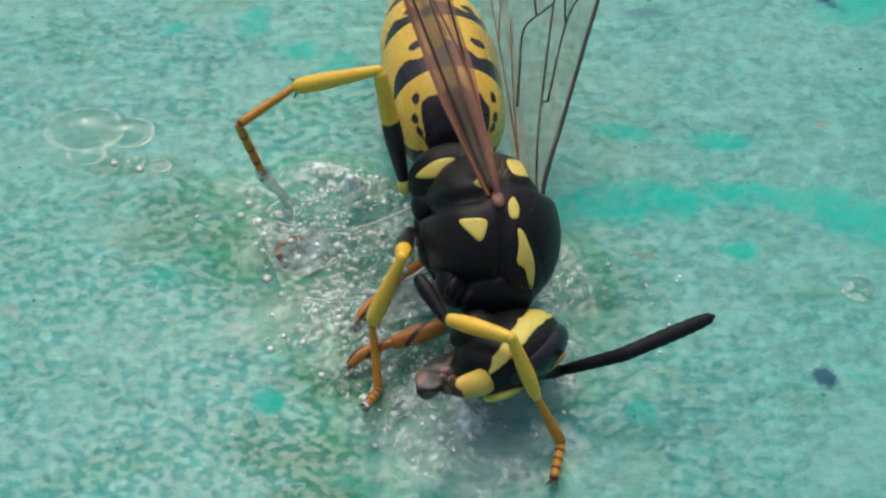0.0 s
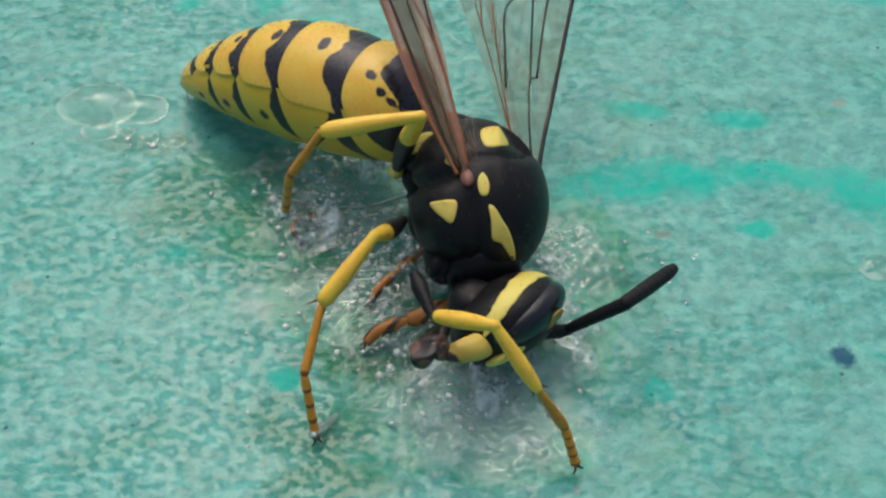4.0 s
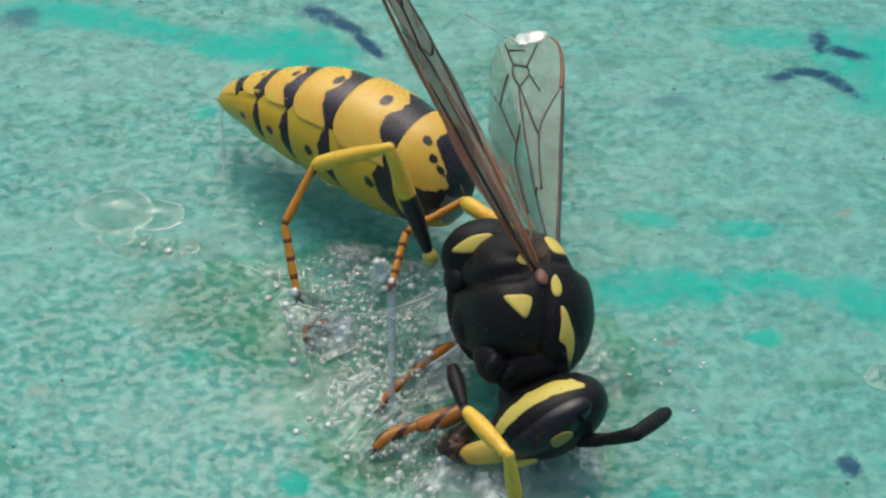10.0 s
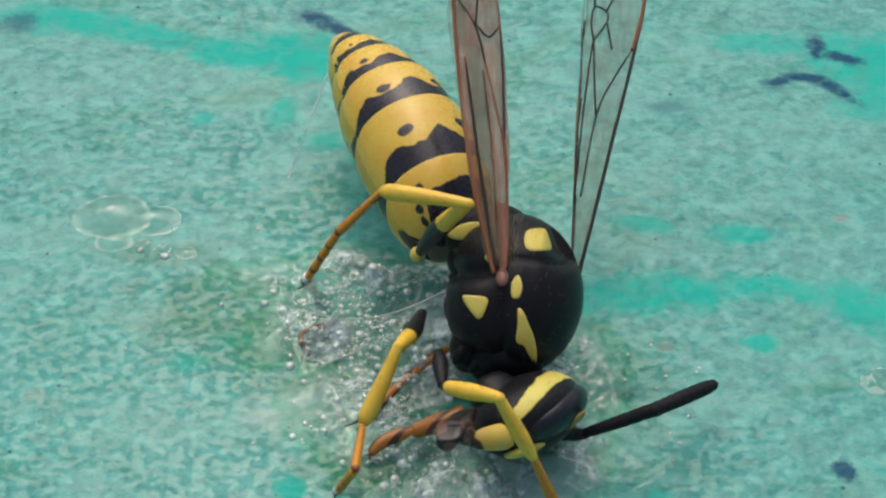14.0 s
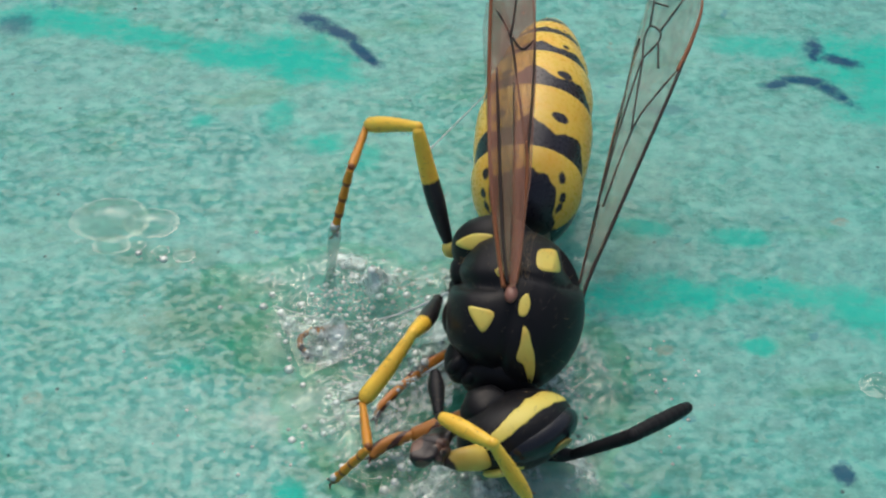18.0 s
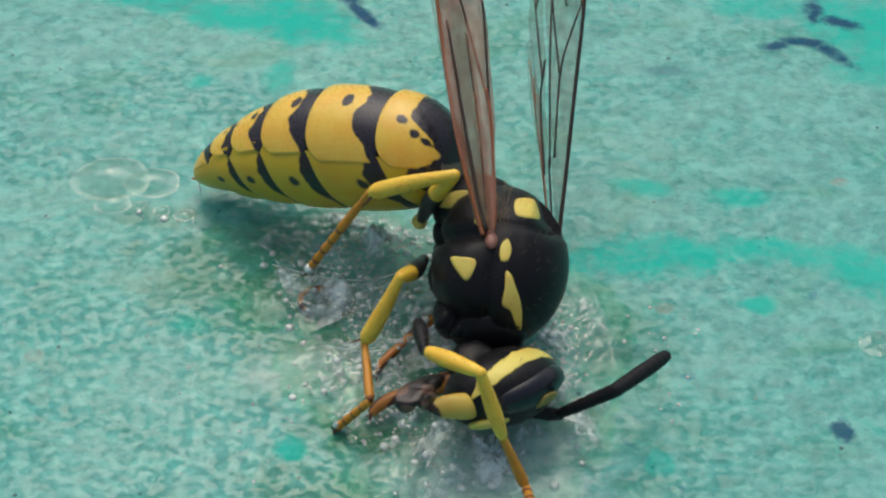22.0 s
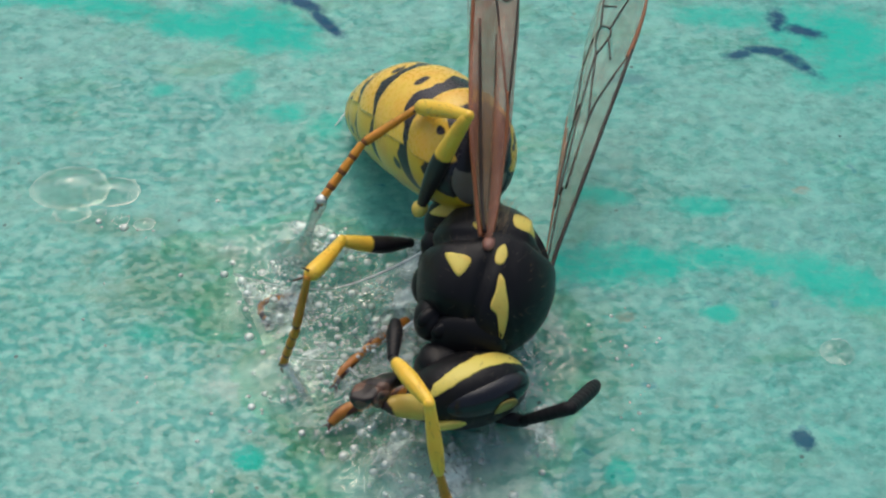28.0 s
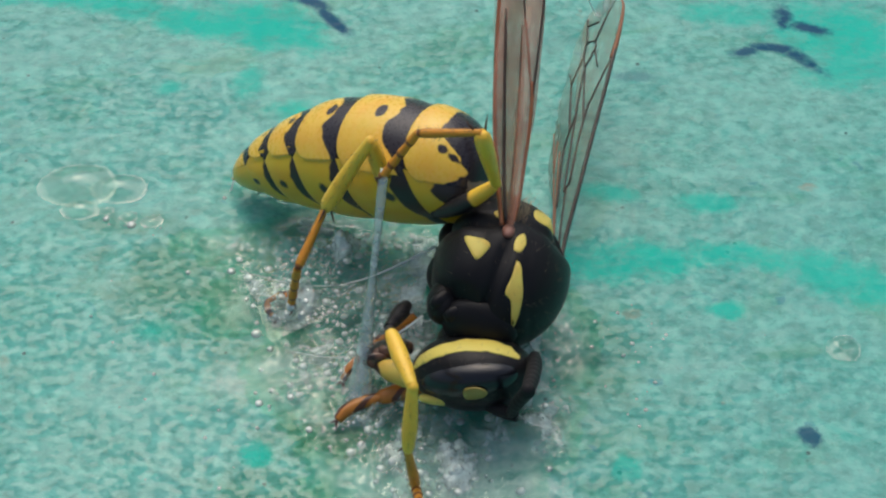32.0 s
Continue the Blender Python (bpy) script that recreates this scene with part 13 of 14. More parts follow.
    walk(parts["fore_3"], [
        (0, mm(1.30, -7.47, 1.57, -65, 18, -158)), (0.25, mm(0.98, -7.69, 1.66, -66, 19, -158)), (0.5, mm(0.66, -7.90, 1.75, -66, 19, -158)), (0.75, mm(0.76, -7.81, 1.82, -66, 20, -157)),
        (1, mm(0.86, -7.72, 1.88, -66, 22, -157)), (1.25, mm(0.70, -7.83, 1.96, -68, 22, -157)), (1.5, mm(0.54, -7.93, 2.04, -69, 22, -156)), (1.75, mm(0.55, -7.93, 2.10, -70, 22, -156)),
        (2, mm(0.56, -7.93, 2.17, -71, 22, -156)), (2.25, mm(0.59, -7.99, 2.28, -71, 23, -156)), (2.5, mm(0.61, -8.05, 2.39, -72, 24, -156)), (2.75, mm(0.48, -8.14, 2.48, -73, 24, -156)),
        (3, mm(0.35, -8.22, 2.58, -73, 24, -156)), (3.25, mm(0.46, -8.12, 2.60, -73, 24, -156)), (3.5, mm(0.56, -8.03, 2.62, -73, 23, -156)), (3.75, mm(0.74, -8.26, 2.51, -73, 23, -156)),
        (4, mm(0.87, -8.42, 2.42, -74, 22, -156)), (4.25, mm(0.97, -8.51, 2.36, -74, 21, -157)), (4.5, mm(1.02, -8.52, 2.34, -74, 21, -157)), (4.75, mm(1.02, -8.45, 2.37, -74, 20, -157)),
        (5, mm(0.97, -8.31, 2.46, -74, 19, -157)), (5.25, mm(0.88, -8.12, 2.60, -74, 19, -157)), (5.5, mm(0.74, -7.87, 2.79, -74, 18, -158)), (5.75, mm(0.90, -8.01, 2.84, -74, 17, -158)),
        (6, mm(1.05, -8.14, 2.89, -73, 16, -158)), (6.25, mm(1.18, -8.21, 2.86, -73, 19, -157)), (6.5, mm(1.28, -8.27, 2.86, -73, 21, -157)), (6.75, mm(1.06, -8.50, 2.86, -74, 23, -156)),
        (7, mm(0.78, -8.68, 2.90, -74, 24, -156)), (7.25, mm(0.97, -8.98, 2.16, -72, 24, -156)), (7.5, mm(0.63, -8.63, 1.86, -70, 23, -156)), (7.75, mm(0.74, -8.48, 1.98, -68, 22, -156)),
        (8, mm(0.84, -8.30, 2.10, -67, 22, -157)), (8.25, mm(0.70, -8.08, 1.98, -71, 19, -158)), (8.5, mm(0.55, -7.86, 1.86, -74, 16, -159)), (8.75, mm(0.48, -7.88, 1.75, -77, 13, -160)),
        (9, mm(0.40, -7.89, 1.65, -80, 9, -160)), (9.25, mm(0.01, -8.07, 1.61, -80, 9, -160)), (9.5, mm(-0.38, -8.24, 1.57, -80, 9, -160)), (9.75, mm(-0.04, -8.15, 1.51, -80, 9, -160)),
        (10, mm(0.31, -8.05, 1.46, -79, 10, -160)), (10.25, mm(0.46, -7.73, 1.54, -79, 9, -160)), (10.5, mm(0.61, -7.40, 1.62, -79, 8, -160)), (10.75, mm(0.51, -7.86, 1.77, -79, 8, -161)),
        (11, mm(0.41, -8.30, 1.92, -79, 7, -161)), (11.25, mm(0.45, -8.27, 1.95, -79, 10, -160)), (11.5, mm(0.49, -8.23, 1.97, -79, 12, -160)), (11.75, mm(0.36, -8.22, 1.99, -79, 15, -159)),
        (12, mm(0.22, -8.20, 2.00, -79, 17, -159)), (12.25, mm(0.15, -8.12, 2.16, -77, 16, -159)), (12.5, mm(0.07, -8.03, 2.32, -75, 15, -159)), (12.75, mm(0.11, -8.06, 2.49, -73, 14, -159)),
        (13, mm(0.14, -8.07, 2.65, -70, 13, -160)), (13.25, mm(0.49, -7.63, 2.60, -70, 14, -160)), (13.5, mm(0.84, -7.20, 2.55, -70, 15, -159)), (13.75, mm(0.80, -7.25, 2.51, -70, 15, -159)),
        (14, mm(0.77, -7.31, 2.48, -70, 15, -159)), (14.25, mm(0.73, -7.37, 2.44, -70, 16, -159)), (14.5, mm(0.69, -7.42, 2.40, -71, 16, -159)), (14.75, mm(0.65, -7.48, 2.37, -71, 16, -159)),
        (15, mm(0.61, -7.53, 2.33, -71, 16, -159)), (15.25, mm(0.57, -7.58, 2.29, -71, 17, -159)), (15.5, mm(0.53, -7.64, 2.26, -71, 17, -158)), (15.75, mm(0.47, -7.86, 2.22, -71, 17, -158)),
        (16, mm(0.41, -8.08, 2.19, -72, 17, -158)), (16.25, mm(0.34, -7.92, 2.18, -73, 17, -158)), (16.5, mm(0.28, -7.75, 2.16, -74, 17, -159)), (16.75, mm(0.36, -7.73, 2.15, -75, 16, -159)),
        (17, mm(0.44, -7.71, 2.15, -76, 16, -159)), (17.25, mm(0.77, -7.65, 2.11, -75, 16, -159)), (17.5, mm(1.10, -7.59, 2.06, -74, 16, -159)), (17.75, mm(0.87, -7.76, 2.00, -74, 16, -159)),
        (18, mm(0.64, -7.92, 1.94, -73, 15, -159)), (18.25, mm(0.89, -8.03, 2.13, -73, 15, -159)), (18.5, mm(1.14, -8.10, 2.32, -72, 14, -159)), (18.75, mm(0.82, -8.23, 2.46, -73, 13, -160)),
        (19, mm(0.50, -8.34, 2.60, -73, 12, -160)), (19.25, mm(0.51, -8.40, 2.43, -74, 12, -160)), (19.5, mm(0.51, -8.43, 2.26, -74, 12, -160)), (19.75, mm(0.39, -8.34, 2.02, -75, 11, -160)),
        (20, mm(0.27, -8.21, 1.77, -76, 11, -160)), (20.25, mm(0.32, -8.03, 1.94, -77, 11, -160)), (20.5, mm(0.36, -7.83, 2.12, -78, 11, -160)), (20.75, mm(0.27, -7.84, 2.26, -80, 11, -160)),
        (21, mm(0.16, -7.84, 2.39, -81, 11, -160)), (21.25, mm(0.19, -7.85, 2.38, -77, 12, -160)), (21.5, mm(0.21, -7.86, 2.36, -74, 13, -160)), (21.75, mm(0.14, -7.80, 2.34, -69, 14, -159)),
        (22, mm(0.07, -7.73, 2.32, -65, 15, -159)), (22.25, mm(0.15, -7.83, 2.30, -69, 15, -159)), (22.5, mm(0.23, -7.92, 2.28, -74, 15, -159)), (22.75, mm(0.11, -8.04, 2.24, -78, 15, -159)),
        (23, mm(-0.01, -8.16, 2.19, -81, 15, -159)), (23.25, mm(-0.01, -8.15, 2.22, -82, 13, -159)), (23.5, mm(-0.00, -8.13, 2.24, -83, 10, -160)), (23.75, mm(0.14, -8.06, 2.25, -83, 8, -160)),
        (24, mm(0.29, -7.97, 2.26, -84, 5, -160)), (24.25, mm(0.40, -7.91, 2.23, -84, 7, -160)), (24.5, mm(0.51, -7.84, 2.19, -84, 8, -160)), (24.75, mm(0.42, -7.85, 2.16, -84, 9, -160)),
        (25, mm(0.32, -7.85, 2.13, -84, 10, -160)), (25.25, mm(-0.02, -7.99, 2.12, -85, 10, -160)), (25.5, mm(-0.36, -8.13, 2.10, -85, 10, -160)), (25.75, mm(-0.41, -8.13, 2.08, -85, 10, -160)),
        (26, mm(-0.45, -8.13, 2.05, -86, 10, -160)), (26.25, mm(-0.50, -8.13, 2.02, -86, 9, -160)), (26.5, mm(-0.55, -8.12, 1.99, -86, 9, -160)), (26.75, mm(-0.59, -8.11, 1.96, -87, 9, -160)),
        (27, mm(-0.64, -8.10, 1.93, -87, 9, -160)), (27.25, mm(-0.69, -8.09, 1.90, -87, 9, -160)), (27.5, mm(-0.74, -8.08, 1.87, -88, 9, -160)), (27.75, mm(-0.57, -8.10, 1.85, -88, 9, -160)),
        (28, mm(-0.39, -8.11, 1.82, -88, 9, -160)), (28.25, mm(-0.37, -7.93, 1.99, -86, 8, -160)), (28.5, mm(-0.36, -7.71, 2.16, -83, 6, -160)), (28.75, mm(-0.13, -7.49, 2.28, -81, 5, -160)),
        (29, mm(0.09, -7.24, 2.38, -78, 4, -161)), (29.25, mm(-0.01, -7.24, 2.53, -78, 4, -160)), (29.5, mm(-0.13, -7.22, 2.67, -78, 4, -160)), (29.75, mm(-0.18, -7.01, 2.77, -78, 5, -160)),
        (30, mm(-0.25, -6.78, 2.86, -78, 6, -160)), (30.25, mm(-0.54, -6.95, 2.67, -77, 6, -160)), (30.5, mm(-0.87, -7.08, 2.45, -77, 5, -160)), (30.75, mm(-0.94, -7.30, 2.14, -76, 6, -160)),
        (31, mm(-1.05, -7.46, 1.80, -75, 6, -160)), (31.25, mm(-1.06, -7.49, 1.77, -79, 6, -160)), (31.5, mm(-1.07, -7.53, 1.75, -83, 6, -160)), (31.75, mm(-1.15, -7.52, 1.72, -86, 6, -160)),
        (32, mm(-1.24, -7.51, 1.68, -89, 7, -160)),
    ])
    walk(parts["fore_4"], [
        (0, mm(1.87, -7.87, 0.35, -0, -3, 167)), (0.25, mm(1.57, -8.06, 0.45, 3, -3, 170)), (0.5, mm(1.27, -8.25, 0.54, 7, -4, 174)), (0.75, mm(1.39, -8.15, 0.61, 8, -4, 177)),
        (1, mm(1.52, -8.05, 0.69, 10, -5, 180)), (1.25, mm(1.35, -8.12, 0.76, 9, -5, -177)), (1.5, mm(1.19, -8.20, 0.83, 8, -6, -174)), (1.75, mm(1.20, -8.18, 0.89, 7, -6, -171)),
        (2, mm(1.20, -8.15, 0.95, 5, -6, -169)), (2.25, mm(1.24, -8.19, 1.06, -28, -4, -156)), (2.5, mm(1.28, -8.22, 1.17, -60, 5, -146)), (2.75, mm(1.15, -8.29, 1.26, -58, 6, -146)),
        (3, mm(1.02, -8.35, 1.36, -56, 7, -145)), (3.25, mm(1.12, -8.26, 1.37, -57, 6, -146)), (3.5, mm(1.22, -8.17, 1.39, -59, 5, -147)), (3.75, mm(1.37, -8.42, 1.27, -60, 3, -148)),
        (4, mm(1.49, -8.58, 1.18, -60, 1, -149)), (4.25, mm(1.57, -8.68, 1.11, -61, -0, -150)), (4.5, mm(1.61, -8.69, 1.09, -62, -2, -151)), (4.75, mm(1.59, -8.63, 1.11, -63, -4, -152)),
        (5, mm(1.53, -8.50, 1.19, -63, -6, -152)), (5.25, mm(1.42, -8.31, 1.32, -64, -7, -153)), (5.5, mm(1.27, -8.08, 1.51, -65, -9, -154)), (5.75, mm(1.41, -8.22, 1.56, -64, -11, -155)),
        (6, mm(1.55, -8.37, 1.60, -64, -13, -156)), (6.25, mm(1.72, -8.42, 1.59, -70, -6, -153)), (6.5, mm(1.87, -8.45, 1.60, -75, 2, -150)), (6.75, mm(1.68, -8.65, 1.61, -77, 9, -149)),
        (7, mm(1.45, -8.80, 1.67, -80, 16, -147)), (7.25, mm(1.63, -9.16, 0.94, -29, 7, -154)), (7.5, mm(1.29, -8.87, 0.65, 22, 6, -165)), (7.75, mm(1.40, -8.75, 0.78, 20, 6, -166)),
        (8, mm(1.50, -8.61, 0.90, 17, 6, -166)), (8.25, mm(1.27, -8.35, 0.73, 17, 6, -167)), (8.5, mm(1.02, -8.08, 0.56, 17, 7, -169)), (8.75, mm(0.86, -8.06, 0.42, 17, 7, -170)),
        (9, mm(0.69, -8.04, 0.29, 17, 8, -172)), (9.25, mm(0.29, -8.22, 0.25, 18, 8, -171)), (9.5, mm(-0.11, -8.40, 0.21, 18, 7, -169)), (9.75, mm(0.25, -8.31, 0.15, 18, 7, -169)),
        (10, mm(0.62, -8.21, 0.10, 18, 7, -170)), (10.25, mm(0.75, -7.90, 0.18, 17, 7, -169)), (10.5, mm(0.89, -7.58, 0.26, 15, 7, -169)), (10.75, mm(0.77, -8.05, 0.41, 17, 7, -169)),
        (11, mm(0.66, -8.51, 0.56, 18, 7, -169)), (11.25, mm(0.76, -8.44, 0.59, 17, 6, -166)), (11.5, mm(0.85, -8.38, 0.63, 16, 5, -164)), (11.75, mm(0.77, -8.34, 0.65, 15, 5, -161)),
        (12, mm(0.69, -8.30, 0.69, 13, 4, -158)), (12.25, mm(0.62, -8.27, 0.85, -30, 5, -152)), (12.5, mm(0.53, -8.24, 1.02, -72, 9, -148)), (12.75, mm(0.57, -8.33, 1.19, -75, 6, -149)),
        (13, mm(0.59, -8.41, 1.37, -78, 4, -149)), (13.25, mm(0.96, -7.97, 1.32, -78, 4, -149)), (13.5, mm(1.32, -7.53, 1.27, -77, 5, -149)), (13.75, mm(1.29, -7.58, 1.24, -66, 2, -150)),
        (14, mm(1.26, -7.63, 1.21, -54, -1, -152)), (14.25, mm(1.23, -7.68, 1.17, -43, -4, -154)), (14.5, mm(1.19, -7.73, 1.13, -31, -6, -157)), (14.75, mm(1.16, -7.78, 1.10, -19, -7, -160)),
        (15, mm(1.12, -7.82, 1.06, -7, -8, -164)), (15.25, mm(1.09, -7.87, 1.02, 4, -8, -167)), (15.5, mm(1.05, -7.91, 0.99, 16, -8, -171)), (15.75, mm(0.99, -8.13, 0.96, 17, -8, -170)),
        (16, mm(0.94, -8.34, 0.92, 17, -8, -170)), (16.25, mm(0.86, -8.15, 0.90, 17, -8, -170)), (16.5, mm(0.78, -7.97, 0.87, 17, -7, -171)), (16.75, mm(0.85, -7.92, 0.86, 17, -7, -172)),
        (17, mm(0.92, -7.87, 0.84, 17, -7, -173)), (17.25, mm(1.25, -7.84, 0.81, 17, -7, -173)), (17.5, mm(1.59, -7.80, 0.77, 16, -7, -172)), (17.75, mm(1.35, -8.00, 0.71, 16, -8, -171)),
        (18, mm(1.12, -8.18, 0.65, 17, -8, -170)), (18.25, mm(1.36, -8.30, 0.84, 17, -7, -171)), (18.5, mm(1.60, -8.38, 1.02, 18, -7, -173)), (18.75, mm(1.26, -8.52, 1.16, 18, -7, -173)),
        (19, mm(0.91, -8.63, 1.30, 18, -7, -174)), (19.25, mm(0.91, -8.67, 1.12, 16, -7, -173)), (19.5, mm(0.89, -8.69, 0.94, 13, -7, -173)), (19.75, mm(0.76, -8.58, 0.69, 10, -7, -173)),
        (20, mm(0.62, -8.44, 0.44, 6, -7, -172)), (20.25, mm(0.66, -8.24, 0.60, 6, -7, -172)), (20.5, mm(0.69, -8.01, 0.77, 5, -7, -171)), (20.75, mm(0.60, -7.99, 0.91, 5, -7, -171)),
        (21, mm(0.49, -7.95, 1.04, 5, -7, -172)), (21.25, mm(0.57, -8.04, 1.04, 8, -7, -172)), (21.5, mm(0.64, -8.13, 1.05, 11, -7, -172)), (21.75, mm(0.62, -8.14, 1.07, 14, -7, -173)),
        (22, mm(0.60, -8.16, 1.09, 16, -7, -173)), (22.25, mm(0.66, -8.16, 1.03, 16, -7, -172)), (22.5, mm(0.71, -8.16, 0.98, 16, -7, -171)), (22.75, mm(0.56, -8.19, 0.92, 16, -8, -170)),
        (23, mm(0.41, -8.22, 0.86, 15, -8, -169)), (23.25, mm(0.35, -8.22, 0.86, 18, -8, -169)), (23.5, mm(0.28, -8.21, 0.87, 20, -8, -169)), (23.75, mm(0.37, -8.15, 0.88, 22, -8, -169)),
        (24, mm(0.46, -8.07, 0.88, 24, -8, -170)), (24.25, mm(0.60, -7.99, 0.84, 22, -8, -170)), (24.5, mm(0.74, -7.91, 0.81, 20, -8, -169)), (24.75, mm(0.67, -7.91, 0.79, 17, -8, -169)),
        (25, mm(0.61, -7.90, 0.76, 15, -8, -169)), (25.25, mm(0.26, -8.03, 0.75, 15, -8, -169)), (25.5, mm(-0.10, -8.16, 0.73, 15, -8, -169)), (25.75, mm(-0.15, -8.15, 0.70, 15, -8, -169)),
        (26, mm(-0.20, -8.15, 0.67, 15, -8, -169)), (26.25, mm(-0.25, -8.14, 0.64, 15, -8, -169)), (26.5, mm(-0.30, -8.12, 0.61, 15, -8, -169)), (26.75, mm(-0.36, -8.11, 0.58, 15, -8, -170)),
        (27, mm(-0.41, -8.09, 0.55, 15, -8, -170)), (27.25, mm(-0.46, -8.08, 0.52, 15, -8, -170)), (27.5, mm(-0.52, -8.06, 0.49, 15, -8, -170)), (27.75, mm(-0.34, -8.07, 0.46, 16, -7, -171)),
        (28, mm(-0.16, -8.08, 0.44, 16, -7, -171)), (28.25, mm(-0.16, -7.96, 0.61, 14, -7, -172)), (28.5, mm(-0.16, -7.80, 0.78, 13, -7, -172)), (28.75, mm(0.06, -7.66, 0.90, 11, -7, -172)),
        (29, mm(0.26, -7.49, 1.02, 10, -7, -173)), (29.25, mm(0.17, -7.48, 1.16, -2, -7, -169)), (29.5, mm(0.07, -7.46, 1.30, -13, -7, -166)), (29.75, mm(0.03, -7.24, 1.40, -23, -6, -163)),
        (30, mm(-0.02, -7.01, 1.49, -32, -4, -160)), (30.25, mm(-0.31, -7.20, 1.31, -17, -6, -164)), (30.5, mm(-0.64, -7.34, 1.09, -1, -7, -168)), (30.75, mm(-0.71, -7.58, 0.78, 12, -6, -171)),
        (31, mm(-0.80, -7.75, 0.45, 25, -5, -174)), (31.25, mm(-0.83, -7.70, 0.41, 25, -5, -174)), (31.5, mm(-0.87, -7.65, 0.37, 25, -6, -174)), (31.75, mm(-0.97, -7.56, 0.33, 24, -6, -174)),
        (32, mm(-1.08, -7.47, 0.29, 24, -6, -174)),
    ])
